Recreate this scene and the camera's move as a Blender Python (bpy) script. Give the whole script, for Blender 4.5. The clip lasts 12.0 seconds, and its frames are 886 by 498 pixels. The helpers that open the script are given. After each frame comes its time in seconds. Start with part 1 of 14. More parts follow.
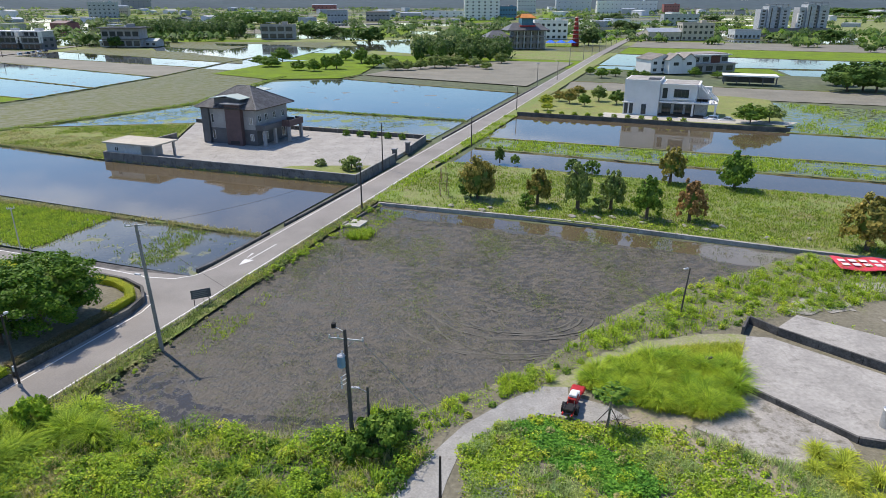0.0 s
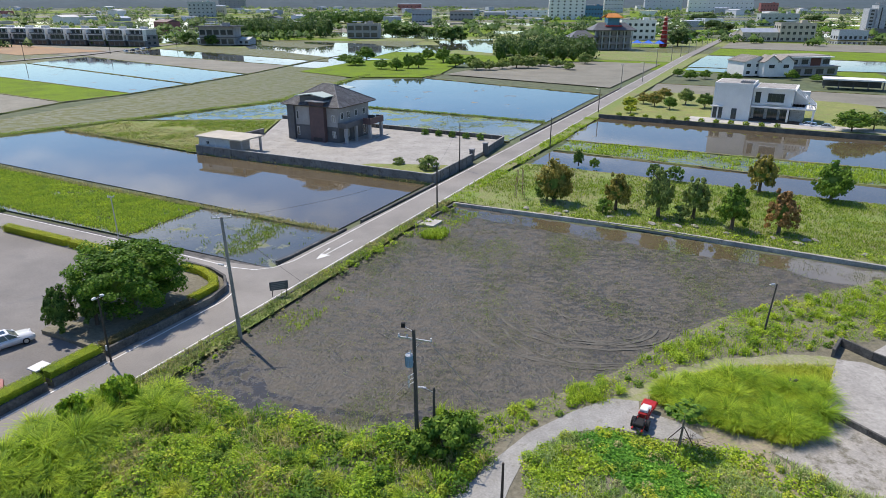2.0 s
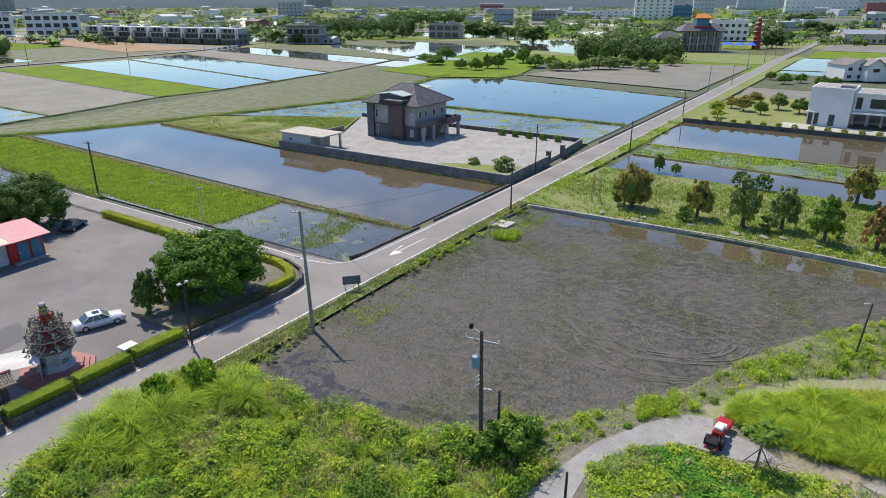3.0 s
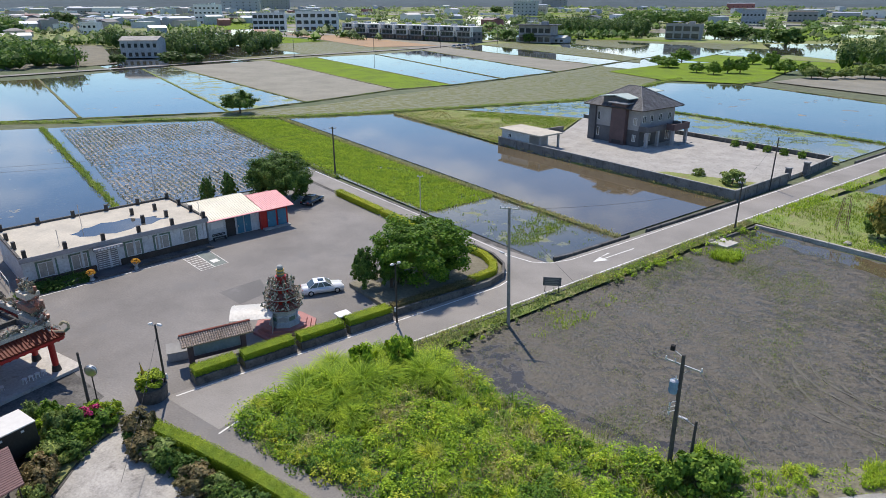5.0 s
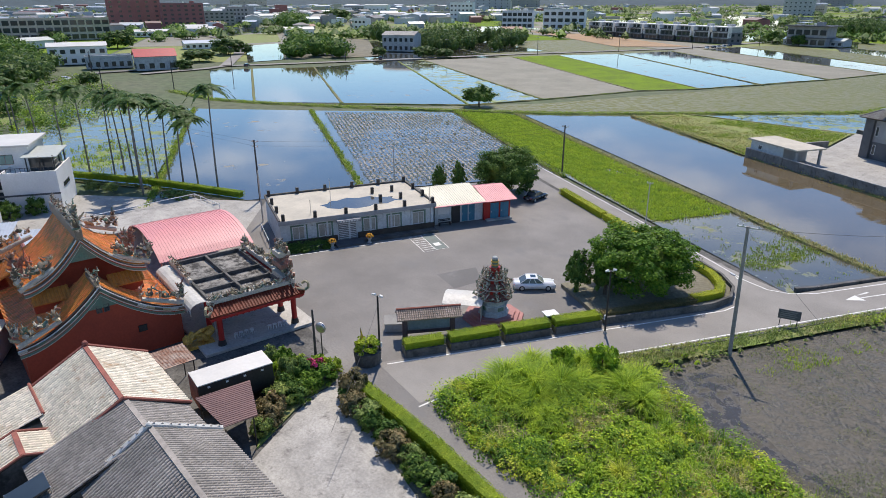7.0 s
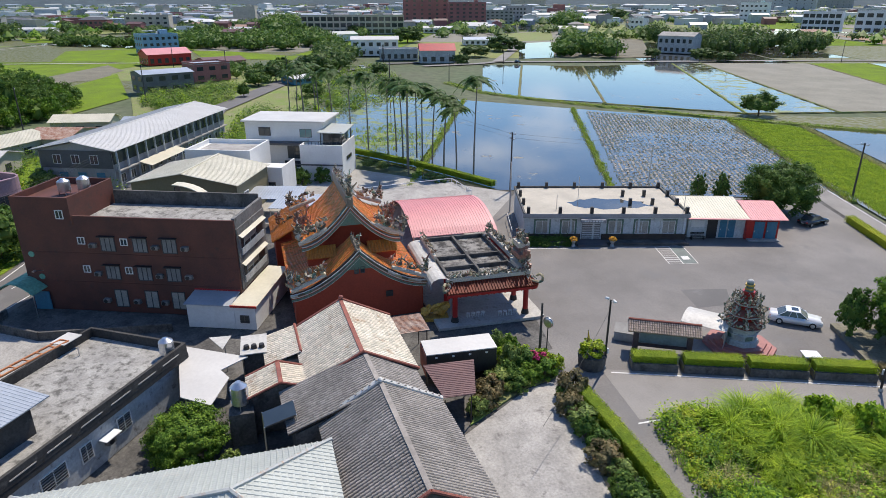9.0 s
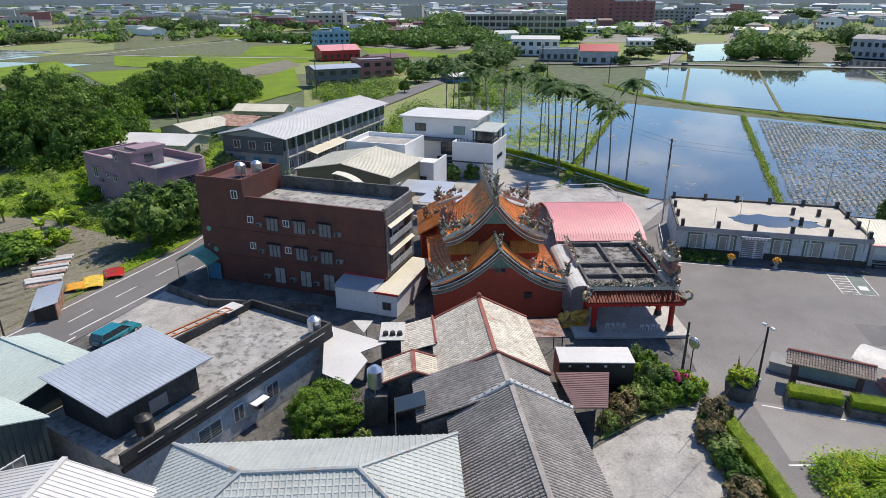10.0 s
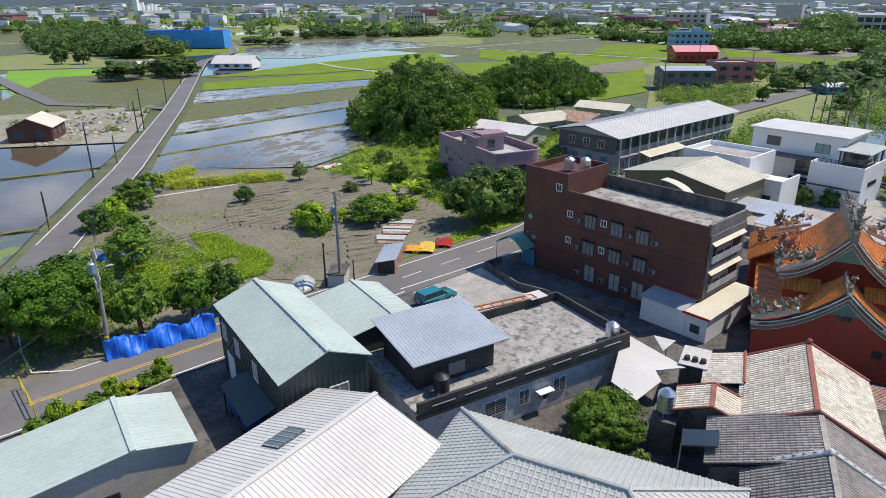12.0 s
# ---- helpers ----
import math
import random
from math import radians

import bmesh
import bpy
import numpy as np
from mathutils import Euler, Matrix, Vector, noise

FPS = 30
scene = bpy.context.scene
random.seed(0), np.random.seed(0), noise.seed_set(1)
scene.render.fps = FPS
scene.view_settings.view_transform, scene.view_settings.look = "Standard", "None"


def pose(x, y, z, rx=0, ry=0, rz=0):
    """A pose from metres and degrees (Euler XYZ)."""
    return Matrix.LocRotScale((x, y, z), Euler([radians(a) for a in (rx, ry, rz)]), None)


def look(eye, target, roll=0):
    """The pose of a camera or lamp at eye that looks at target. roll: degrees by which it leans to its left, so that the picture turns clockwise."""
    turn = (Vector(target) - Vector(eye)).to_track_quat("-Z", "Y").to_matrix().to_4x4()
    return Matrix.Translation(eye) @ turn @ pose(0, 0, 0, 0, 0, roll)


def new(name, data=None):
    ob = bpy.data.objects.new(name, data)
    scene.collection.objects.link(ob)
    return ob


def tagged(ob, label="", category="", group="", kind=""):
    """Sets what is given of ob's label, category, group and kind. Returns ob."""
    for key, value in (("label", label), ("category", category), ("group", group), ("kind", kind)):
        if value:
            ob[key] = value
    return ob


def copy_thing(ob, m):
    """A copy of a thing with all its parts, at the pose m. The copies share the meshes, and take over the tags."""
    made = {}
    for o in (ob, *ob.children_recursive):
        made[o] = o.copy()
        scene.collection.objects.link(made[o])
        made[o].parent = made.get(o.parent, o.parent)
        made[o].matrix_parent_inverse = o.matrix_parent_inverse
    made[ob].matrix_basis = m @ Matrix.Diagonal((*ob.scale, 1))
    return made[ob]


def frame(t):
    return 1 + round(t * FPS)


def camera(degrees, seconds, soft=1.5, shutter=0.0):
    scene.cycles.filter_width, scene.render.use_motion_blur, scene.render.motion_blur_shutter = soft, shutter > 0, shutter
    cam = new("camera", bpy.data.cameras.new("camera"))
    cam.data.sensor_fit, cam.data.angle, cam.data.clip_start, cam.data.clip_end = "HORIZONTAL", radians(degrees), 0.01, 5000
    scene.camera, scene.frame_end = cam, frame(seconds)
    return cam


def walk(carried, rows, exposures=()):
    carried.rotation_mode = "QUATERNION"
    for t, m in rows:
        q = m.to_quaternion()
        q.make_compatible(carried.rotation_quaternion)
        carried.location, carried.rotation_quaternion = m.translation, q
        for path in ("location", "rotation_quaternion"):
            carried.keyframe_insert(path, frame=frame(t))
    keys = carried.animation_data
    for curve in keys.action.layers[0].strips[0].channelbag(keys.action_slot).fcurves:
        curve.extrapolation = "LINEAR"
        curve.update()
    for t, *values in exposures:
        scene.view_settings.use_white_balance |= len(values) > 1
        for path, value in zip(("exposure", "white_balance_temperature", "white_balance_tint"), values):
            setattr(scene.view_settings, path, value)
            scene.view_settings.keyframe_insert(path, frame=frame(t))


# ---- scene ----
# camera and its path
cam = camera(69.0, 12.0, 0.85)
PATH = [
    (0.0, (0.10, 0.13, 29.96), (0.532, 18.811, 22.813), 0.09),
    (0.5, (0.10, 0.18, 30.02), (0.097, 18.860, 22.869), 0.07),
    (1.0, (0.16, 0.21, 30.09), (-0.314, 18.876, 22.929), 0.04),
    (1.5, (0.20, 0.27, 30.15), (-0.926, 18.906, 22.984), 0.02),
    (2.0, (0.22, 0.34, 30.18), (-1.635, 18.924, 23.011), -0.00),
    (2.5, (0.22, 0.45, 30.19), (-2.607, 18.908, 23.021), -0.03),
    (4.5, (0.25, 0.55, 30.24), (-8.185, 17.207, 23.065), -0.05),
    (5.0, (0.25, 0.62, 30.27), (-9.611, 16.472, 23.089), -0.09),
    (5.5, (0.19, 0.68, 30.26), (-11.017, 15.604, 23.075), -0.08),
    (6.0, (0.22, 0.77, 30.27), (-12.289, 14.621, 23.076), -0.06),
    (6.5, (0.19, 0.83, 30.23), (-13.513, 13.501, 23.023), -0.07),
    (7.0, (0.12, 0.99, 30.14), (-14.658, 12.373, 22.923), -0.07),
    (9.0, (-0.04, 1.39, 29.62), (-18.072, 6.161, 22.405), -0.03),
    (9.5, (-0.09, 1.46, 29.64), (-18.531, 4.254, 22.416), -0.08),
    (10.0, (-0.18, 1.52, 29.66), (-18.826, 1.924, 22.431), -0.10),
    (10.5, (-0.37, 1.57, 29.58), (-18.903, -0.483, 22.349), -0.16),
    (11.0, (-0.48, 1.55, 29.55), (-18.596, -2.858, 22.315), -0.18),
    (11.5, (-0.57, 1.56, 29.56), (-17.958, -5.154, 22.322), -0.16),
    (12.0, (-0.75, 1.59, 29.56), (-17.189, -7.203, 22.321), -0.16),
]
walk(cam, [(t, look(e, g, r)) for t, e, g, r in PATH])

# world, sun
SUN_TO = Vector((-0.73 * 0.53, 0.68 * 0.53, 0.848)).normalized()
SUN_EL = math.asin(SUN_TO.z)
world = bpy.data.worlds.new("sky")
scene.world = world
world.use_nodes = True
wn, wl = world.node_tree.nodes, world.node_tree.links
sky = wn.new("ShaderNodeTexSky")
sky.sky_type = "NISHITA"
sky.sun_disc = False
sky.sun_elevation = SUN_EL
sky.sun_rotation = math.atan2(SUN_TO.x, SUN_TO.y)
sky.air_density, sky.dust_density, sky.ozone_density = 1.0, 0.15, 3.0
# broken white clouds over the whole sky
w_co = wn.new("ShaderNodeTexCoord")
w_map = wn.new("ShaderNodeMapping")
w_map.inputs["Scale"].default_value = (1.0, 1.0, 3.2)
w_noise = wn.new("ShaderNodeTexNoise")
w_noise.inputs["Scale"].default_value = 2.6
w_noise.inputs["Detail"].default_value = 6.0
w_noise.inputs["Roughness"].default_value = 0.55
w_ramp = wn.new("ShaderNodeValToRGB")
w_ramp.color_ramp.elements[0].position = 0.53
w_ramp.color_ramp.elements[1].position = 0.80
w_mix = wn.new("ShaderNodeMixRGB")
w_mix.inputs["Color2"].default_value = (11.0, 11.2, 11.6, 1)
wl.new(w_co.outputs["Generated"], w_map.inputs["Vector"])
wl.new(w_map.outputs["Vector"], w_noise.inputs["Vector"])
wl.new(w_noise.outputs["Fac"], w_ramp.inputs["Fac"])
wl.new(w_ramp.outputs["Color"], w_mix.inputs["Fac"])
w_sat = wn.new("ShaderNodeHueSaturation")
w_sat.inputs["Saturation"].default_value, w_sat.inputs["Hue"].default_value = 1.3, 0.506
wl.new(sky.outputs["Color"], w_sat.inputs["Color"])
wl.new(w_sat.outputs["Color"], w_mix.inputs["Color1"])
wl.new(w_mix.outputs["Color"], wn["Background"].inputs["Color"])
wn["Background"].inputs["Strength"].default_value = 0.15
sun = new("sun", bpy.data.lights.new("sun", "SUN"))
sun.data.energy = 4.95
sun.data.angle = radians(0.55)
sun.data.color = (1.0, 0.897, 0.775)
sun.matrix_world = look(SUN_TO * 200, (0, 0, 0))
scene.view_settings.exposure = 0.05


# ---- materials ----
def mat(name, col, col2=None, rough=0.8, s1=0.25, s2=6.0, bump=0.25, metal=0.0, spec=0.4, rand=0.0, island=0.0, local=False, stain=None, stain_at=0.62, var=0.25, dist=0.02):
    """Procedural surface: two scales of colour variation, optional stains, fine relief."""
    m = bpy.data.materials.new(name)
    m.use_nodes = True
    n, l = m.node_tree.nodes, m.node_tree.links
    b = n["Principled BSDF"]
    b.inputs["Roughness"].default_value = rough
    b.inputs["Metallic"].default_value = metal
    b.inputs["Specular IOR Level"].default_value = spec
    if local:
        vec = n.new("ShaderNodeTexCoord").outputs["Object"]
    else:
        vec = n.new("ShaderNodeNewGeometry").outputs["Position"]
    n1, n2 = n.new("ShaderNodeTexNoise"), n.new("ShaderNodeTexNoise")
    n1.inputs["Scale"].default_value, n1.inputs["Detail"].default_value = s1, 5.0
    n2.inputs["Scale"].default_value, n2.inputs["Detail"].default_value = s2, 4.0
    for q in (n1, n2):
        q.inputs["Roughness"].default_value = 0.62
        l.new(vec, q.inputs["Vector"])
    c2 = col2 or tuple(c * (1 - var) for c in col)
    r1 = n.new("ShaderNodeValToRGB")
    r1.color_ramp.elements[0].position, r1.color_ramp.elements[1].position = 0.36, 0.64
    r1.color_ramp.elements[0].color, r1.color_ramp.elements[1].color = (*c2, 1), (*col, 1)
    l.new(n1.outputs["Fac"], r1.inputs["Fac"])
    out = r1.outputs["Color"]
    mp = n.new("ShaderNodeMapRange")
    mp.inputs["From Min"].default_value, mp.inputs["From Max"].default_value = 0.3, 0.7
    mp.inputs["To Min"].default_value, mp.inputs["To Max"].default_value = 1 - var, 1 + var
    l.new(n2.outputs["Fac"], mp.inputs["Value"])
    hsv = n.new("ShaderNodeHueSaturation")
    l.new(out, hsv.inputs["Color"])
    l.new(mp.outputs["Result"], hsv.inputs["Value"])
    out = hsv.outputs["Color"]
    if rand or island:
        src = n.new("ShaderNodeObjectInfo").outputs["Random"] if rand else n.new("ShaderNodeNewGeometry").outputs["Random Per Island"]
        amt = rand or island
        mr = n.new("ShaderNodeMapRange")
        mr.inputs["To Min"].default_value, mr.inputs["To Max"].default_value = 1 - amt, 1 + amt
        l.new(src, mr.inputs["Value"])
        h2 = n.new("ShaderNodeHueSaturation")
        l.new(out, h2.inputs["Color"])
        l.new(mr.outputs["Result"], h2.inputs["Value"])
        mh = n.new("ShaderNodeMapRange")
        mh.inputs["To Min"].default_value, mh.inputs["To Max"].default_value = 0.5 + 0.04 * amt, 0.5 - 0.05 * amt
        l.new(src, mh.inputs["Value"])
        l.new(mh.outputs["Result"], h2.inputs["Hue"])
        out = h2.outputs["Color"]
    if stain:
        n3 = n.new("ShaderNodeTexNoise")
        n3.inputs["Scale"].default_value, n3.inputs["Detail"].default_value = s1 * 2.7, 7.0
        n3.inputs["Roughness"].default_value = 0.7
        l.new(vec, n3.inputs["Vector"])
        r3 = n.new("ShaderNodeValToRGB")
        r3.color_ramp.elements[0].position, r3.color_ramp.elements[1].position = stain_at - 0.08, stain_at + 0.06
        l.new(n3.outputs["Fac"], r3.inputs["Fac"])
        mx = n.new("ShaderNodeMixRGB")
        mx.inputs["Color2"].default_value = (*stain, 1)
        l.new(r3.outputs["Color"], mx.inputs["Fac"])
        l.new(out, mx.inputs["Color1"])
        out = mx.outputs["Color"]
    l.new(out, b.inputs["Base Color"])
    if bump:
        bp = n.new("ShaderNodeBump")
        bp.inputs["Strength"].default_value = bump
        bp.inputs["Distance"].default_value = dist
        l.new(n2.outputs["Fac"], bp.inputs["Height"])
        l.new(bp.outputs["Normal"], b.inputs["Normal"])
    return m


def water_mat(name, col, col2, rough=0.06, ripple=0.03, scale=1.2, weed=None, weed_at=0.6, weed_scale=0.12, streak=1.0, spec=0.75):
    """Shallow still water over mud, with weed patches that break the gloss."""
    m = bpy.data.materials.new(name)
    m.use_nodes = True
    n, l = m.node_tree.nodes, m.node_tree.links
    b = n["Principled BSDF"]
    b.inputs["IOR"].default_value = 1.5
    b.inputs["Specular IOR Level"].default_value = spec
    vec = n.new("ShaderNodeNewGeometry").outputs["Position"]
    n1 = n.new("ShaderNodeTexNoise")
    n1.inputs["Scale"].default_value, n1.inputs["Detail"].default_value = 0.06, 5
    l.new(vec, n1.inputs["Vector"])
    r1 = n.new("ShaderNodeValToRGB")
    r1.color_ramp.elements[0].color, r1.color_ramp.elements[1].color = (*col, 1), (*col2, 1)
    r1.color_ramp.elements[0].position, r1.color_ramp.elements[1].position = 0.35, 0.65
    l.new(n1.outputs["Fac"], r1.inputs["Fac"])
    out = r1.outputs["Color"]
    b.inputs["Roughness"].default_value = rough
    if weed:
        n3 = n.new("ShaderNodeTexNoise")
        n3.inputs["Scale"].default_value, n3.inputs["Detail"].default_value = weed_scale, 9
        n3.inputs["Roughness"].default_value = 0.68
        mpp = n.new("ShaderNodeMapping")
        mpp.inputs["Rotation"].default_value = (0, 0, radians(-69.4))
        mpp.inputs["Scale"].default_value = (1.0, streak, 1.0)
        l.new(vec, mpp.inputs["Vector"])
        l.new(mpp.outputs["Vector"], n3.inputs["Vector"])
        r3 = n.new("ShaderNodeValToRGB")
        r3.color_ramp.elements[0].position, r3.color_ramp.elements[1].position = weed_at - 0.03, weed_at + 0.05
        l.new(n3.outputs["Fac"], r3.inputs["Fac"])
        n4 = n.new("ShaderNodeTexNoise")
        n4.inputs["Scale"].default_value, n4.inputs["Detail"].default_value = 2.2, 6
        l.new(vec, n4.inputs["Vector"])
        rw = n.new("ShaderNodeValToRGB")
        rw.color_ramp.elements[0].color, rw.color_ramp.elements[1].color = (*[c * 0.6 for c in weed], 1), (*[min(1, c * 1.35) for c in weed], 1)
        l.new(n4.outputs["Fac"], rw.inputs["Fac"])
        mx = n.new("ShaderNodeMixRGB")
        l.new(r3.outputs["Color"], mx.inputs["Fac"])
        l.new(out, mx.inputs["Color1"])
        l.new(rw.outputs["Color"], mx.inputs["Color2"])
        out = mx.outputs["Color"]
        mr = n.new("ShaderNodeMapRange")
        mr.inputs["To Min"].default_value, mr.inputs["To Max"].default_value = rough, 0.85
        l.new(r3.outputs["Color"], mr.inputs["Value"])
        l.new(mr.outputs["Result"], b.inputs["Roughness"])
    l.new(out, b.inputs["Base Color"])
    n2 = n.new("ShaderNodeTexNoise")
    n2.inputs["Scale"].default_value, n2.inputs["Detail"].default_value = scale, 4
    l.new(vec, n2.inputs["Vector"])
    bp = n.new("ShaderNodeBump")
    bp.inputs["Strength"].default_value, bp.inputs["Distance"].default_value = ripple, 0.3
    l.new(n2.outputs["Fac"], bp.inputs["Height"])
    l.new(bp.outputs["Normal"], b.inputs["Normal"])
    return m


def leaf_mat(name, col, spread=0.45, rough=0.55, trans=0.25):
    m = mat(name, col, (col[0] * 0.62, col[1] * 0.74, col[2] * 0.8), rough=rough, s1=0.42, s2=3.0, bump=0.0, island=spread, local=False, var=0.22, spec=0.12)
    n, l = m.node_tree.nodes, m.node_tree.links
    b, outn = n["Principled BSDF"], n["Material Output"]
    tr = n.new("ShaderNodeBsdfTranslucent")
    src = b.inputs["Base Color"].links[0].from_socket
    br = n.new("ShaderNodeHueSaturation")
    br.inputs["Value"].default_value = 1.5
    l.new(src, br.inputs["Color"])
    l.new(br.outputs["Color"], tr.inputs["Color"])
    mx = n.new("ShaderNodeMixShader")
    mx.inputs["Fac"].default_value = trans
    l.new(b.outputs["BSDF"], mx.inputs[1])
    l.new(tr.outputs["BSDF"], mx.inputs[2])
    l.new(mx.outputs["Shader"], outn.inputs["Surface"])
    return m


M = {}
M["ground"] = mat("far_ground", (0.085, 0.115, 0.05), (0.11, 0.12, 0.07), rough=0.95, s1=0.02, s2=0.35, var=0.3, bump=0.3, dist=0.1)
M["grass"] = mat("grass_ground", (0.165, 0.235, 0.045), (0.215, 0.21, 0.09), rough=0.9, s1=0.13, s2=3.5, var=0.4, bump=0.8, dist=0.15, stain=(0.25, 0.215, 0.14), stain_at=0.62)
M["lawn"] = mat("bright_grass", (0.165, 0.25, 0.02), (0.125, 0.178, 0.03), rough=1.0, spec=0.1, s1=0.1, s2=3.0, var=0.35, bump=0.8, dist=0.12)
M["drygrass"] = mat("dry_grass", (0.23, 0.245, 0.075), (0.18, 0.215, 0.06), rough=0.95, s1=0.12, s2=3.0, var=0.35, bump=0.8, dist=0.12, stain=(0.21, 0.16, 0.09))
M["bund"] = mat("bund_soil_grass", (0.14, 0.18, 0.045), (0.16, 0.13, 0.075), rough=0.95, s1=0.25, s2=4.0, var=0.4, bump=0.9, dist=0.1)
M["asphalt"] = mat("asphalt", (0.162, 0.156, 0.15), (0.126, 0.122, 0.118), rough=0.88, s1=0.12, s2=9.0, var=0.14, bump=0.25, stain=(0.19, 0.185, 0.18), stain_at=0.66)
M["asphalt_lot"] = mat("worn_asphalt", (0.218, 0.206, 0.192), (0.148, 0.14, 0.131), rough=0.86, s1=0.09, s2=6.0, var=0.2, bump=0.25, stain=(0.165, 0.16, 0.155), stain_at=0.62)
M["road"] = mat("road_concrete", (0.266, 0.251, 0.23), (0.204, 0.192, 0.176), rough=0.88, s1=0.12, s2=8.0, var=0.18, bump=0.2)
M["paint"] = mat("road_paint", (0.72, 0.72, 0.70), (0.55, 0.55, 0.52), rough=0.7, s1=0.8, s2=8.0, var=0.12, bump=0.1)
M["paint_y"] = mat("yellow_road_paint", (0.62, 0.42, 0.06), rough=0.7, s1=0.8, s2=8.0)
M["concrete"] = mat("concrete", (0.40, 0.385, 0.355), (0.27, 0.26, 0.24), rough=0.9, s1=0.35, s2=5.0, var=0.2, bump=0.3, stain=(0.16, 0.15, 0.14), stain_at=0.63)
M["concrete_dk"] = mat("weathered_concrete", (0.135, 0.13, 0.12), (0.065, 0.063, 0.06), rough=0.92, s1=0.4, s2=5.0, var=0.3, bump=0.4, stain=(0.05, 0.048, 0.045), stain_at=0.6)
M["deck"] = mat("mossy_roof_concrete", (0.37, 0.362, 0.335), (0.26, 0.253, 0.235), rough=0.92, s1=0.5, s2=7.0, var=0.2, bump=0.4, stain=(0.12, 0.116, 0.105), stain_at=0.57)
M["sootdeck"] = mat("soot_stained_concrete", (0.27, 0.26, 0.24), (0.17, 0.165, 0.155), rough=0.92, s1=0.35, s2=6.0, var=0.2, bump=0.3, stain=(0.04, 0.038, 0.036), stain_at=0.52)
M["yard"] = mat("grey_yard_concrete", (0.365, 0.35, 0.32), (0.29, 0.278, 0.254), rough=0.9, s1=0.3, s2=3.0, var=0.16, bump=0.3, stain=(0.2, 0.19, 0.17), stain_at=0.64)
M["slab"] = mat("pale_concrete_slab", (0.47, 0.45, 0.41), (0.36, 0.345, 0.315), rough=0.9, s1=0.3, s2=4.0, var=0.16, bump=0.3, stain=(0.24, 0.22, 0.18), stain_at=0.64)
M["mudwet"] = water_mat("wet_mud", (0.053, 0.049, 0.041), (0.091, 0.084, 0.069), rough=0.36, ripple=0.7, scale=3.0, weed=(0.12, 0.11, 0.092), weed_at=0.49, weed_scale=0.9, streak=1.8, spec=0.22)
M["puddle"] = water_mat("rain_water", (0.055, 0.055, 0.05), (0.08, 0.078, 0.07), rough=0.02, ripple=0.008)
M["mudsoak"] = water_mat("soaked_mud", (0.04, 0.036, 0.03), (0.055, 0.05, 0.042), rough=0.16, ripple=0.25, scale=3.0, weed=(0.07, 0.064, 0.052), weed_at=0.5, weed_scale=0.8, spec=0.4)
M["pond"] = water_mat("brown_water", (0.095, 0.076, 0.045), (0.125, 0.1, 0.062), rough=0.035, ripple=0.012)
M["clear"] = water_mat("clear_shallow_water", (0.06, 0.062, 0.056), (0.085, 0.084, 0.072), rough=0.03, ripple=0.012, weed=(0.22, 0.2, 0.15), weed_at=0.635, weed_scale=0.12)
M["weedy"] = water_mat("weedy_water", (0.085, 0.085, 0.05), (0.13, 0.13, 0.08), rough=0.05, ripple=0.02, weed=(0.15, 0.21, 0.05), weed_at=0.55, weed_scale=0.16)
M["rows"] = water_mat("planted_water", (0.09, 0.088, 0.075), (0.13, 0.125, 0.105), rough=0.06, ripple=0.03)
M["mudfield"] = mat("bare_paddy_mud", (0.225, 0.213, 0.168), (0.172, 0.163, 0.125), rough=0.8, s1=0.08, s2=1.6, var=0.15, bump=0.35, dist=0.06)
M["greenmud"] = water_mat("young_rice_field", (0.098, 0.103, 0.036), (0.125, 0.122, 0.05), rough=0.5, ripple=0.2, scale=3, weed=(0.13, 0.138, 0.036), weed_at=0.5, weed_scale=0.3, streak=2.5, spec=0.3)
M["mudshine"] = water_mat("glistening_mud", (0.085, 0.08, 0.068), (0.115, 0.106, 0.09), rough=0.08, ripple=0.03, weed=(0.16, 0.148, 0.118), weed_at=0.53, weed_scale=0.14, streak=2.2)
M["orange_dirt"] = mat("orange_soil", (0.36, 0.235, 0.13), (0.30, 0.21, 0.13), rough=0.95, s1=0.05, s2=1.5)
M["soil"] = mat("tilled_soil", (0.2, 0.184, 0.135), (0.148, 0.138, 0.098), rough=0.95, s1=0.12, s2=2.5, var=0.25, bump=0.7, dist=0.12, stain=(0.16, 0.17, 0.07), stain_at=0.68)


# ---- mesh helpers ----
ROT = 69.44
UA, VA = Vector((math.cos(radians(ROT)), math.sin(radians(ROT)), 0)), Vector((-math.sin(radians(ROT)), math.cos(radians(ROT)), 0))


def uv(u, v):
    """A place in the plan's own axes: u along the farm road, v across it."""
    p = UA * u + VA * v
    return (p.x, p.y)


def uvs(*pairs):
    return [uv(a, b) for a, b in pairs]


def link(name, bm, material, parent=None, label="", smooth=False):
    me = bpy.data.meshes.new(name)
    bm.to_mesh(me)
    bm.free()
    me.materials.append(material)
    if smooth:
        for p in me.polygons:
            p.use_smooth = True
    ob = new(name, me)
    if parent:
        ob.parent = parent
    if label:
        ob["label"] = label
    return ob


part = link


def raw(name, verts, faces, material, parent=None, label="", smooth=False):
    me = bpy.data.meshes.new(name)
    me.from_pydata(verts, [], faces)
    me.materials.append(material)
    if smooth:
        for p in me.polygons:
            p.use_smooth = True
    ob = new(name, me)
    if parent:
        ob.parent = parent
    if label:
        ob["label"] = label
    return ob


def thing(name, x, y, z=0.0, rot=0.0, label="", category="", group=""):
    e = new(name)
    e.empty_display_size = 0.3
    e.matrix_basis = pose(x, y, z, 0, 0, rot)
    return tagged(e, label, category, group)


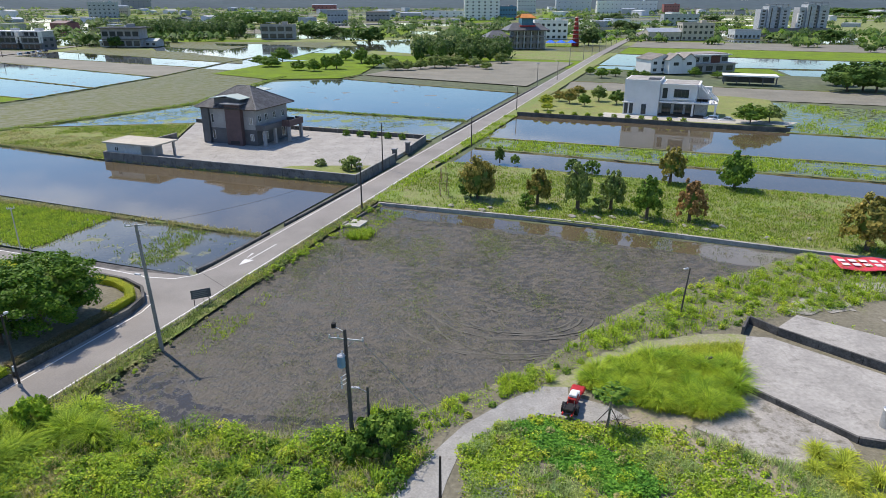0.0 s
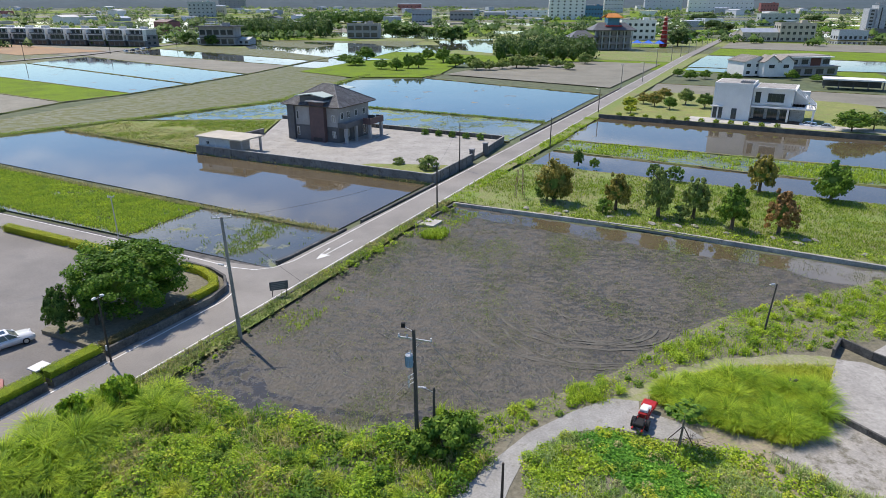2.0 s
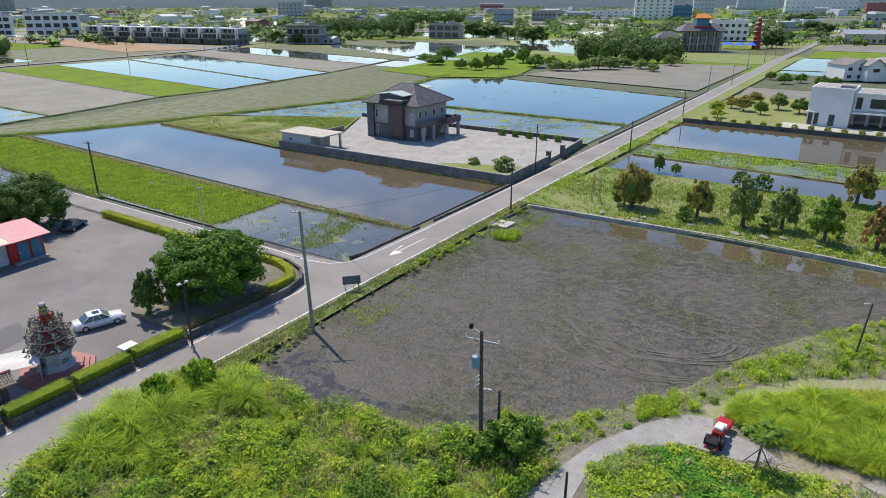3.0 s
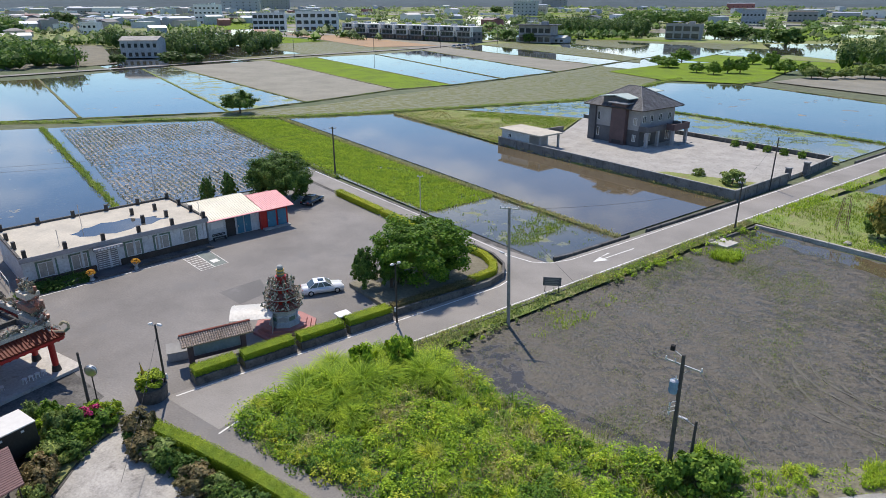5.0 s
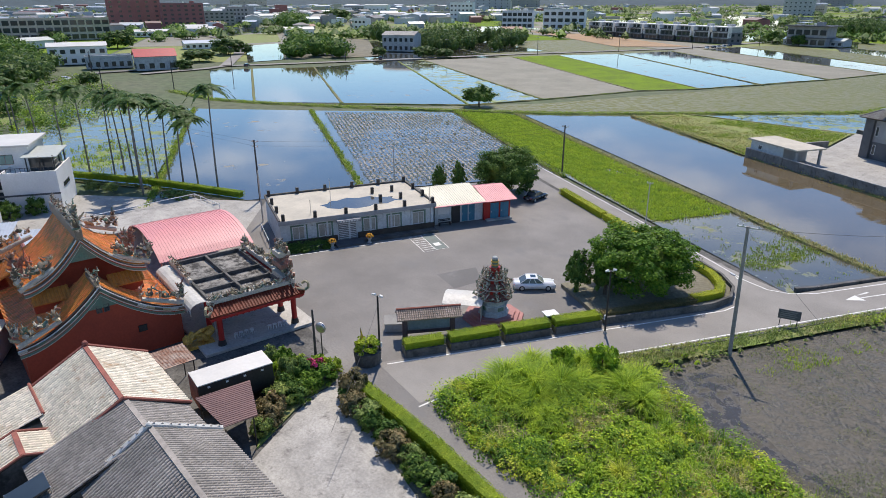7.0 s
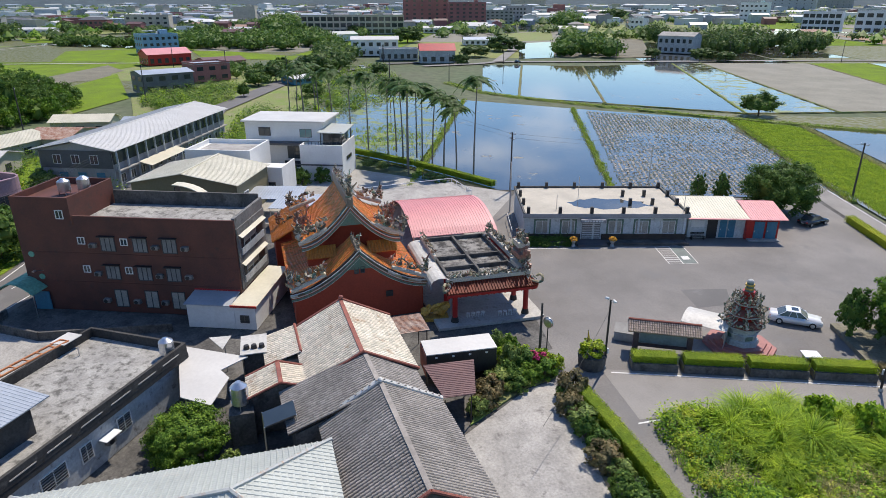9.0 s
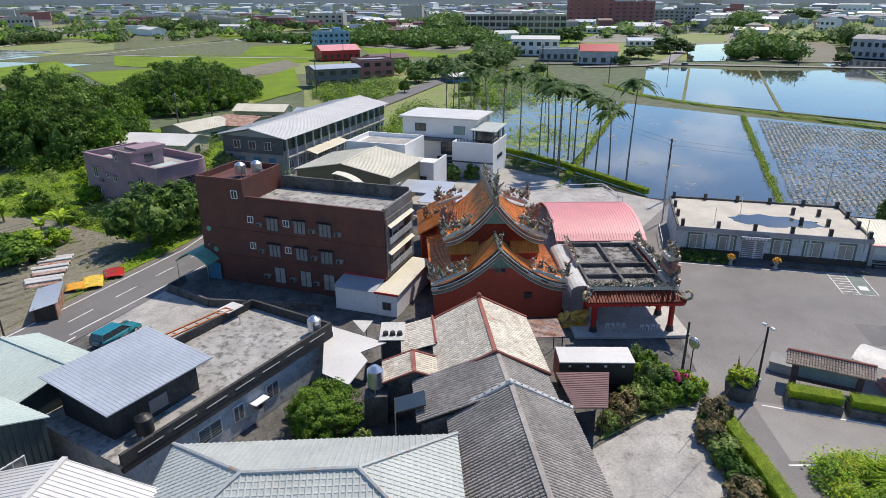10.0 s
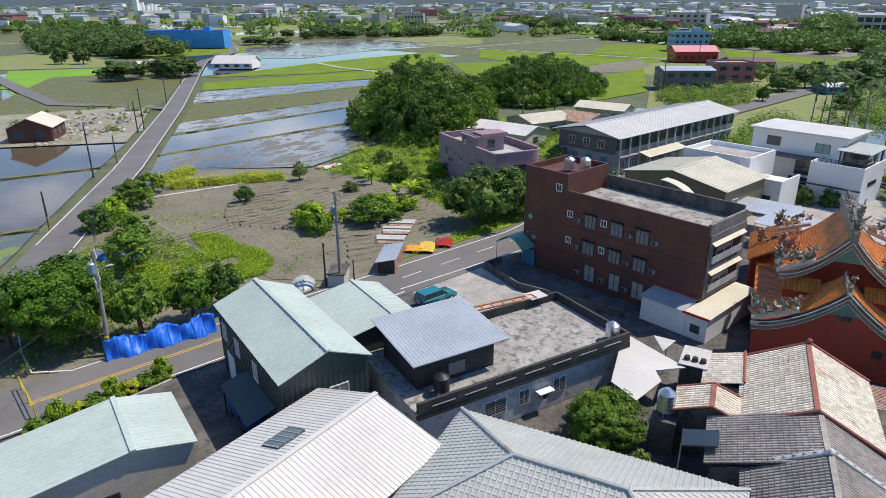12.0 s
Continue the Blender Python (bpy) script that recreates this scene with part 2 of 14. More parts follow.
def structure(ob, label="", category=""):
    return tagged(ob, label, category, "", "structure")


def stuff(ob, label="", category=""):
    return tagged(ob, label, category, "", "stuff")


def box(bm, x0, x1, y0, y1, z0, z1, m=None, bevel=0.0):
    r = bmesh.ops.create_cube(bm, size=1.0)
    t = Matrix.LocRotScale(((x0 + x1) / 2, (y0 + y1) / 2, (z0 + z1) / 2), None, (x1 - x0, y1 - y0, z1 - z0))
    bmesh.ops.transform(bm, matrix=(m @ t if m else t), verts=r["verts"])
    if bevel:
        es = list({e for v in r["verts"] for e in v.link_edges})
        bmesh.ops.bevel(bm, geom=es, offset=bevel, segments=1, affect="EDGES", profile=0.5)
    return bm


def bx(*a, **k):
    return box(bmesh.new(), *a, **k)


def cyl(bm, x, y, z0, z1, r0, r1=None, n=12, m=None):
    r = bmesh.ops.create_cone(bm, cap_ends=True, segments=n, radius1=r0, radius2=r0 if r1 is None else r1, depth=z1 - z0)
    t = Matrix.Translation((x, y, (z0 + z1) / 2))
    bmesh.ops.transform(bm, matrix=(m @ t if m else t), verts=r["verts"])
    return bm


def rod(bm, a, b, r0, r1=None, n=8):
    a, b = Vector(a), Vector(b)
    d = b - a
    t = Matrix.Translation((a + b) / 2) @ d.to_track_quat("Z", "Y").to_matrix().to_4x4()
    r = bmesh.ops.create_cone(bm, cap_ends=True, segments=n, radius1=r0, radius2=r0 if r1 is None else r1, depth=d.length)
    bmesh.ops.transform(bm, matrix=t, verts=r["verts"])
    return bm


def ball(bm, c, rad, sub=2):
    r = bmesh.ops.create_icosphere(bm, subdivisions=sub, radius=1.0)
    s = rad if isinstance(rad, tuple) else (rad, rad, rad)
    bmesh.ops.transform(bm, matrix=Matrix.LocRotScale(c, None, s), verts=r["verts"])
    return bm


def prism(bm, pts, z0, z1):
    """Upright prism on a polygon; z0 and z1 may be given per corner."""
    n = len(pts)
    z0s = z0 if isinstance(z0, (list, tuple)) else [z0] * n
    z1s = z1 if isinstance(z1, (list, tuple)) else [z1] * n
    lo = [bm.verts.new((p[0], p[1], a)) for p, a in zip(pts, z0s)]
    hi = [bm.verts.new((p[0], p[1], a)) for p, a in zip(pts, z1s)]
    bm.faces.new(hi)
    bm.faces.new(lo[::-1])
    for k in range(n):
        bm.faces.new((lo[k], lo[(k + 1) % n], hi[(k + 1) % n], hi[k]))
    bmesh.ops.recalc_face_normals(bm, faces=bm.faces)
    return bm


def prism_yz(x, pts, thick):
    bm = bmesh.new()
    a = [bm.verts.new((x, p[0], p[1])) for p in pts]
    b = [bm.verts.new((x - thick, p[0], p[1])) for p in pts]
    bm.faces.new(a)
    bm.faces.new(b[::-1])
    n = len(pts)
    for k in range(n):
        bm.faces.new((a[k], a[(k + 1) % n], b[(k + 1) % n], b[k]))
    bmesh.ops.recalc_face_normals(bm, faces=bm.faces)
    return bm


def slab3(bm, pts, thick):
    """A plate on a flat polygon in space, thickened downwards along its normal."""
    p = [Vector(q) for q in pts]
    nrm = (p[1] - p[0]).cross(p[2] - p[1]).normalized()
    if nrm.z < 0:
        nrm = -nrm
    hi = [bm.verts.new(q) for q in p]
    lo = [bm.verts.new(q - nrm * thick) for q in p]
    n = len(p)
    bm.faces.new(hi)
    bm.faces.new(lo[::-1])
    for k in range(n):
        bm.faces.new((lo[k], lo[(k + 1) % n], hi[(k + 1) % n], hi[k]))
    bmesh.ops.recalc_face_normals(bm, faces=bm.faces)
    return bm


def plane_frame(pts):
    """Axes on a roof plane: s along the first edge, t up the slope, n outwards."""
    p = [Vector(q) for q in pts]
    s = (p[1] - p[0]).normalized()
    n = s.cross(p[2] - p[1]).normalized()
    if n.z < 0:
        n = -n
    t = n.cross(s)
    return p[0], s, t, n


def spans(poly, a):
    """The stretch of t that a line s = a covers in a convex polygon."""
    out = []
    for (s0, t0), (s1, t1) in zip(poly, poly[1:] + poly[:1]):
        if (s0 - a) * (s1 - a) < 0:
            out.append(t0 + (t1 - t0) * (a - s0) / (s1 - s0))
    return (min(out), max(out)) if len(out) > 1 else None


def tiles(pts, col=0.26, row=0.32, h=0.07, jit=0.008, seed=1):
    """Curved roof tiles laid in courses on a roof plane: vertices and faces."""
    rng = random.Random(seed)
    o, s, t, n = plane_frame(pts)
    poly = [((Vector(q) - o).dot(s), (Vector(q) - o).dot(t)) for q in pts]
    smin, smax = min(q[0] for q in poly), max(q[0] for q in poly)
    vs, fs = [], []
    a = smin + col / 2
    while a < smax:
        sp = spans(poly, a)
        if sp:
            k = sp[0]
            while k < sp[1] - row * 0.3:
                e = min(k + row * 1.08, sp[1])
                j = rng.uniform(-jit, jit)
                b = len(vs)
                for tt, up in ((k, 0.035), (e, 0.0)):
                    for q, hh in ((-0.41, 0.0), (-0.25, h * 0.8), (0.0, h), (0.25, h * 0.8), (0.41, 0.0)):
                        vs.append(o + s * (a + q * col + j) + t * tt + n * (hh + up + 0.004))
                fs += [(b + q, b + q + 1, b + q + 6, b + q + 5) for q in range(4)]
                fs.append((b, b + 1, b + 2, b + 3, b + 4))
                k += row
        a += col
    return vs, fs


def rib_sheet(bm, pts, thick, step, w, h):
    """One folded metal sheet on a roof plane, with its ribs pressed into it."""
    o, s, t, n = plane_frame(pts)
    poly = [((Vector(q) - o).dot(s), (Vector(q) - o).dot(t)) for q in pts]
    smin, smax = min(q[0] for q in poly), max(q[0] for q in poly)
    cuts = [(q[0], 0.0) for q in poly]
    a = smin + step / 2
    while a < smax - w:
        cuts += [(a - w, 0.0), (a - w * 0.4, h), (a + w * 0.4, h), (a + w, 0.0)]
        a += step
    cuts.sort()
    rows = []
    for k, up in cuts:
        sp = spans(poly, min(max(k, smin + 1e-4), smax - 1e-4))
        if sp is None or (rows and k - rows[-1][0] < 1e-4):
            continue
        p0, p1 = o + s * k + t * sp[0], o + s * k + t * sp[1]
        rows.append((k, [bm.verts.new(q) for q in (p0 + n * up, p1 + n * up, p1 - n * thick, p0 - n * thick)]))
    for (_, a4), (_, b4) in zip(rows, rows[1:]):
        for i in range(4):
            bm.faces.new((a4[i], b4[i], b4[(i + 1) % 4], a4[(i + 1) % 4]))
    bm.faces.new(rows[0][1])
    bm.faces.new(rows[-1][1][::-1])
    bmesh.ops.recalc_face_normals(bm, faces=bm.faces)
    return bm


def roof_plate(name, pts, thick, material, parent, kind="sheet", step=0.3, h=0.035, w=0.05, label="", seed=1, col=0.26, row=0.32, bed="tile_bed"):
    """One roof plane: a ribbed sheet, a plain plate, or a plate with tiles in courses."""
    bm = bmesh.new()
    if kind == "sheet":
        rib_sheet(bm, pts, thick, step, w, h)
    else:
        slab3(bm, pts, thick)
    ob = link(name, bm, M[bed] if kind == "tiles" else material, parent, label)
    if kind == "tiles":
        vs, fs = tiles(pts, col, row, h=0.07, seed=seed)
        raw("tiling", vs, fs, material, ob)["kind"] = "stuff"
    return ob


def ground_poly(name, pts, z, material, label="", category="ground", thick=0.0):
    bm = bmesh.new()
    if thick:
        prism(bm, pts, z - thick, z)
    else:
        bm.faces.new([bm.verts.new((p[0], p[1], z)) for p in pts])
        bmesh.ops.recalc_face_normals(bm, faces=bm.faces)
        for f in bm.faces:
            if f.normal.z < 0:
                f.normal_flip()
    return structure(link(name, bm, material), label, category)


def wobble(pts, step=1.2, amt=0.4, seed=1):
    """The same outline with an uneven edge."""
    rs = random.Random(seed)
    out = []
    for (x0, y0), (x1, y1) in zip(pts, pts[1:] + pts[:1]):
        n = max(1, int(math.hypot(x1 - x0, y1 - y0) / step))
        for k in range(n):
            out.append((x0 + (x1 - x0) * k / n + rs.uniform(-amt, amt), y0 + (y1 - y0) * k / n + rs.uniform(-amt, amt)))
    return out


def strip(bm, pts, w0, w1, z0, z1, wob=0.0, step=2.0, seed=1, skew=0.0):
    """A raised bank along a line: foot width w0, crown width w1, with an uneven line."""
    rng = random.Random(seed)
    p = []
    for a, b in zip(pts, pts[1:]):
        a, b = Vector((a[0], a[1], 0)), Vector((b[0], b[1], 0))
        k = max(1, int((b - a).length / step))
        p += [a.lerp(b, i / k) for i in range(k)]
    p.append(Vector((pts[-1][0], pts[-1][1], 0)))
    rows = []
    for i, q in enumerate(p):
        d = (p[min(i + 1, len(p) - 1)] - p[max(i - 1, 0)]).normalized()
        sd = Vector((-d.y, d.x, 0))
        j = [rng.uniform(-wob, wob) for _ in range(3)]
        zt = z1 + rng.uniform(-wob, wob) * 0.25
        rows.append([bm.verts.new(q + sd * (w0 / 2 + j[0]) + Vector((0, 0, z0))), bm.verts.new(q + sd * (w1 / 2 + j[1]) + Vector((0, 0, zt))), bm.verts.new(q - sd * (w1 / 2 + j[2]) + Vector((0, 0, zt))), bm.verts.new(q - sd * (w0 / 2 - j[0]) + Vector((0, 0, z0)))])
    for a, b in zip(rows, rows[1:]):
        for k in range(3):
            bm.faces.new((a[k], b[k], b[k + 1], a[k + 1]))
    bm.faces.new(rows[0])
    bm.faces.new(rows[-1][::-1])
    bmesh.ops.recalc_face_normals(bm, faces=bm.faces)
    return bm


def ribbon(bm, pts, w, z, closed=False):
    """A flat painted line along points."""
    p = [Vector((q[0], q[1], z)) for q in pts]
    rows = []
    for i, q in enumerate(p):
        d = (p[min(i + 1, len(p) - 1)] - p[max(i - 1, 0)]).normalized()
        sd = Vector((-d.y, d.x, 0)) * w / 2
        rows.append((bm.verts.new(q + sd), bm.verts.new(q - sd)))
    for a, b in zip(rows, rows[1:]):
        bm.faces.new((a[0], a[1], b[1], b[0]))
    bmesh.ops.recalc_face_normals(bm, faces=bm.faces)
    for f in bm.faces:
        if f.normal.z < 0:
            f.normal_flip()
    return bm


# ---- ground, fields, roads ----
bm = bmesh.new()
g = bmesh.ops.create_grid(bm, x_segments=40, y_segments=40, size=4600)
bmesh.ops.translate(bm, verts=g["verts"], vec=(-200, 200, -0.5))
structure(link("ground", bm, M["ground"]), "wide flat farmland plain reaching the horizon", "ground")

M["greenwet"] = water_mat("wet_green_field", (0.10, 0.105, 0.06), (0.13, 0.125, 0.08), rough=0.05, ripple=0.02, weed=(0.12, 0.17, 0.025), weed_at=0.6, weed_scale=0.3, streak=2.4)
M["reeds"] = water_mat("reedy_water", (0.09, 0.09, 0.05), (0.12, 0.12, 0.07), rough=0.06, ripple=0.02, weed=(0.13, 0.185, 0.05), weed_at=0.5, weed_scale=0.35, streak=2.5)


M["dirt_yard"] = mat("gravel_yard", (0.30, 0.28, 0.24), (0.22, 0.21, 0.15), rough=0.95, s1=0.1, s2=2.0, var=0.2, bump=0.4, dist=0.05, stain=(0.17, 0.2, 0.07), stain_at=0.58)


def field(key, material, pts, z=-0.3, label=""):
    return ground_poly(key, uvs(*pts), z, material, label, "paddy" if "paddy" in key else "field")


# left of the farm road
field("paddy_green", M["greenwet"], [(56.5, 77), (70.6, 77), (71, 100), (74, 171), (60.5, 180), (57.5, 129), (56.5, 103)], -0.25, "flooded field overgrown with bright green weed")
M["sparse"] = water_mat("sparse_weedy_water", (0.085, 0.082, 0.06), (0.12, 0.115, 0.085), rough=0.05, ripple=0.02, weed=(0.13, 0.15, 0.06), weed_at=0.6, weed_scale=0.3)
field("paddy_wet_corner", M["sparse"], [(56.5, 50), (70.6, 51), (70.6, 77), (56.5, 77)], -0.3, "shallow flooded corner with scattered weeds")
field("paddy_pond", M["pond"], [(71.6, 52), (98.9, 52), (99.2, 107), (104, 158), (77, 170)], -0.32, "brown flooded paddy mirroring the sky")
field("field_dry_grass", M["drygrass"], [(99.8, 108.5), (121, 108.5), (140, 119), (119.5, 155.5), (105, 157.5)], -0.1, "rough patch of drying grass beside the compound")
field("paddy_weedy", M["weedy"], [(141.5, 52.5), (168.5, 52.5), (170, 141), (121, 155), (141, 119)], -0.3, "weedy flooded paddy behind the compound")
field("paddy_blue", M["clear"], [(170, 52.5), (231, 52.5), (250, 131), (230, 155), (171.5, 142)], -0.3, "blue flooded paddy")
field("field_young_rice", M["greenmud"], [(38, 193), (92, 187), (157, 196), (229, 209), (270, 219), (246, 170), (229, 157), (170, 144), (119, 158.5), (89, 168.5), (61, 182.5)], -0.28, "long dull green field of young rice")
field("paddy_rows", M["rows"], [(19.6, 106), (55.5, 105.5), (56.5, 129), (59, 180.5), (20.5, 195)], -0.3, "flooded paddy planted in rows")
field("paddy_open", M["clear"], [(-14.5, 106.5), (18.8, 105.5), (19.8, 195.5), (-12, 209), (-16, 123)], -0.3, "open flooded paddy with floating straw")
field("paddy_palms", M["weedy"], [(-60, 132), (-30, 127.5), (-15.5, 118), (-13.5, 209.5), (-50, 221)], -0.3, "flooded paddy with weed beside the palms")
field("paddy_far_a", M["clear"], [(-12, 329), (6.5, 329), (4.2, 218), (-8, 229)], -0.3, "far flooded paddy")
field("paddy_far_b", M["pond"], [(7.5, 329), (35.5, 327), (30.6, 208), (5, 217.5)], -0.3, "far flooded paddy with cloud reflections")
field("paddy_far_c", M["clear"], [(36.5, 327), (81.5, 344), (67.5, 192), (31.5, 207.5)], -0.3, "far flooded paddy")
field("paddy_far_d", M["weedy"], [(82.5, 344), (96.5, 349), (94.6, 196), (68.5, 192)], -0.3, "far weedy paddy")
field("field_bare_mud", M["mudfield"], [(97.5, 349), (149.5, 352), (135.6, 204.5), (95.6, 196)], -0.28, "bare grey field of drained mud")
field("field_green_strip", M["lawn"], [(150.5, 352), (179.5, 355), (160, 202.5), (136.6, 205)], -0.22, "bright green grass strip")
field("paddy_far_e", M["clear"], [(180.5, 355), (219.5, 353), (190, 204.5), (161, 203)], -0.3, "far blue paddy")
field("paddy_far_f", M["clear"], [(220.5, 353), (262, 362), (229, 212), (191, 205)], -0.3, "far blue paddy")
field("field_far_g", M["mudfield"], [(263, 362), (292, 372), (270, 222), (230, 212)], -0.28, "far bare mud field")
field("paddy_far_h", M["clear"], [(293, 372), (330, 380), (300, 228), (271, 222)], -0.3, "far blue paddy")
field("field_far_i", M["greenmud"], [(331, 380), (372, 388), (340, 235), (301, 228)], -0.28, "far young rice field")
field("paddy_far_j", M["clear"], [(310, 205), (420, 232), (440, 300), (345, 285)], -0.26, "far blue paddy behind the park")

# right of the farm road
MUD = [(-7.4, 98.6), (-10.6, 92.4), (-22.2, 62.0), (-26.2, 50.6), (-27.0, 43.9), (-20, 41.9), (-12.8, 40.6), (-6.7, 40.2), (-1.7, 42.6), (4.7, 46.0), (10.5, 50.5), (16.1, 56.4), (22, 61.5), (30.3, 66.6), (39, 71), (48.2, 76.4)]
ground_poly("paddy_mud", MUD, -0.3, M["mudwet"], "drained dark muddy paddy with stubble and puddles", "paddy")
field("paddy_strip", M["pond"], [(121.5, 40.5), (136, 40), (133, 0), (132, -60), (132, -150), (119.5, -150), (119.5, -30), (120, -8)], -0.3, "narrow flooded strip")
field("paddy_reeds", M["reeds"], [(137.2, 40), (147.8, 39.6), (146.6, -60), (146, -150), (133, -150), (133, -60), (134, 0)], -0.28, "reedy strip of paddy")
field("paddy_white_house", M["pond"], [(149, 41), (182.6, 41), (180, -14), (178.5, -60), (178, -160), (147, -160), (147.6, -60)], -0.3, "flooded paddy below the white house")
field("paddy_young_green", M["reeds"], [(181, -29), (236, -31), (229, -62), (225, -160), (179.5, -160), (179.5, -60)], -0.28, "flooded paddy of green young rice")
field("field_behind_lot", M["mudfield"], [(244, 38), (274, 40), (273, -70), (270, -170), (240, -170), (241, -22)], -0.28, "bare paddy behind the white house")
field("paddy_beyond", M["clear"], [(352, 38), (438, 36), (424, -108), (410, -220), (350, -220), (369, -95)], -0.3, "long blue paddy beyond the houses")
field("field_beyond_green", M["lawn"], [(440, 36), (505, 34), (500, -200), (412, -220), (426, -108)], -0.25, "green strip beyond the blue paddy")
field("field_beyond_mud", M["mudfield"], [(507, 34), (590, 33), (590, -220), (502, -200)], -0.28, "brown field")

# grass ground on both sides
field("plot_grass", M["grass"], [(91.3, 43.4), (121, 41), (119.5, -8), (119, -30), (119, -90), (88.5, -90), (89.2, -27), (90, -10)], -0.02, "rough grassy plot with stones and young trees")
ground_poly("weed_ground", [(-38.0, 24.0), (-37.4, 31.5), (-32.6, 42.8), (-27.0, 43.9), (-20, 41.9), (-12.8, 40.6), (-6.7, 40.2), (-1.7, 42.6), (4.7, 46.0), (10.5, 50.5), (16.1, 56.4), (22, 61.5), (30.3, 66.6), (39, 71), (48.2, 76.4), (60, 72), (110, 60), (110, -60), (-4, -60), (-4, 2), (-14, 20), (-24, 22)], -0.06, M["soil"], "weedy ground with tall grass", "ground")
field("verge_ground", M["grass"], [(29, 42.2), (91, 42.9), (180, 41), (420, 37.5), (420, 44.5), (29, 44.5)], -0.04, "grass verge along the farm road")
field("park_ground", M["lawn"], [(238, 161), (249, 197), (312, 203), (367, 160), (268, 133), (251, 134)], -0.1, "park lawn with small trees")
field("gravel_lot", M["mudfield"], [(251, 53.5), (252, 56), (267, 130), (300, 128), (360, 92), (363, 52)], -0.12, "grey gravel field")
field("orange_lot", M["orange_dirt"], [(290, 640), (320, 563), (300, 394), (252, 412)], -0.25, "bare orange building ground")
# yard of the white house
field("white_house_lot", M["drygrass"], [(183.6, 41.2), (242, 38), (241, -20), (236, -30), (182, -28), (181.4, -13)], 0.55, "raised lawn and drive of the white house")

# village ground
ground_poly("village_ground", uvs((-48.6, -30), (-48.6, 60), (-40, 110), (-14, 105), (3, 104.8), (55, 104), (56, 50), (45, 49.3), (10, 49.3), (7, 42), (15.5, 30), (25, 20), (25, -30)), -0.05, M["concrete_dk"], "worn grey concrete ground between the houses", "ground")
LOT = uvs((55, 60), (50.6, 62), (50.2, 104), (3, 104), (-2, 84), (-3, 58), (4.8, 58.2), (6.8, 49.5), (11, 49.6), (50, 49.6), (53, 52))
ground_poly("parking_lot", LOT, -0.012, M["asphalt_lot"], "worn grey asphalt forecourt of the temple", "pavement")
ground_poly("court_north", uvs((-30, 118), (2, 103.8), (2.8, 80), (-3, 70), (-40, 88), (-48, 112)), -0.025, M["yard"], "pale concrete court with water marks", "pavement")
ground_poly("side_yard", uvs((-48.5, 40.5), (-48.5, 51), (-41.5, 49.4), (-34, 51), (-35, 42)), -0.03, M["concrete"], "pale concrete yard beside the street", "pavement")
ground_poly("court_asphalt", uvs((-25.9, 101.4), (-6.9, 107.6), (-2.3, 97.3), (-15.2, 94.2)), -0.015, M["asphalt"], "dark asphalt patch of the court", "pavement")
ground_poly("concrete_yard", [(-42.3, 22.6), (-41.8, 19.7), (-37.1, 12.6), (-30, 12.8), (-18, 12.6), (-14, 17.6), (-20, 19.0), (-24.0, 19.6), (-27.1, 19.9), (-32.4, 20.7), (-36.8, 21.5), (-40.6, 21.6)], -0.01, M["concrete"], "pale stained concrete yard", "pavement")
ground_poly("lane", [(-46.5, 21.5), (-47.5, 25.5), (-44.0, 29.4), (-36.6, 33.4), (-35.2, 33.0), (-35.3, 29.2), (-34.4, 27.8), (-31.0, 25.9), (-28.2, 26.2), (-25.2, 26.2), (-22.6, 25.8), (-10, 24.4), (6, 19), (5, 16.8), (-12, 20.6), (-20, 22.2), (-24.7, 23.0), (-28.0, 23.3), (-33.0, 24.0), (-38.0, 24.7), (-40, 23.5), (-41.5, 22)], -0.006, M["asphalt_lot"], "narrow grey lane beside the hedge", "road")
ground_poly("hedge_bed", [(-40.4, 24.0), (-38.0, 24.7), (-33.0, 24.0), (-28.0, 23.3), (-24.7, 23.0), (-20, 22.2), (-14, 21.0), (-14, 17.6), (-20, 19.0), (-27.1, 19.9), (-32.4, 20.7), (-36.8, 21.5), (-40.6, 21.6)], -0.016, M["soil"], "dark planted bed along the lane", "ground")
ground_poly("junction_apron", [(-36.6, 33.4), (-35.2, 33.0), (-35.6, 25.6), (-38, 24.7), (-44, 29.4)], -0.01, M["asphalt_lot"], "worn asphalt of the junction", "road")

# the farm road and its lines
ground_poly("road_farm", uvs((12, 42.6), (14.5, 43.4), (17, 44.5), (90, 44.3), (420, 43.6), (1100, 30), (1100, 37), (420, 48.6), (90, 49.7), (56, 50.3), (54.5, 60), (54.6, 112), (51, 112), (50.9, 62), (50.4, 52.5), (48.5, 49.6), (10, 49.6)), 0.0, M["road"], "long straight concrete farm road", "road")
bm = bmesh.new()
ribbon(bm, uvs((11.8, 42.1), (14.5, 43.1), (17.8, 44.4), (22, 44.7), (28, 44.7)), 0.16, 0.006)
ribbon(bm, uvs((28, 44.7), (60, 44.7), (100, 44.7), (180, 44.4), (420, 44.0)), 0.15, 0.006)
structure(link("road_line_right", bm, M["paint"]), "white edge line of the farm road", "road marking")
bm = bmesh.new()
ribbon(bm, uvs((10.8, 49.15), (30, 49.1), (46.5, 49.1), (48.6, 49.7), (49.8, 51), (49.9, 52.2), (48.6, 53.2)), 0.15, 0.006)
ribbon(bm, uvs((54.6, 110), (54.6, 75), (54.2, 60), (54.0, 55), (54.6, 52), (56.2, 50.4), (59, 49.6), (68, 49.4), (100, 49.3), (180, 48.9), (420, 48.2)), 0.15, 0.006)
structure(link("road_line_left", bm, M["paint"]), "white edge line of the farm road", "road marking")
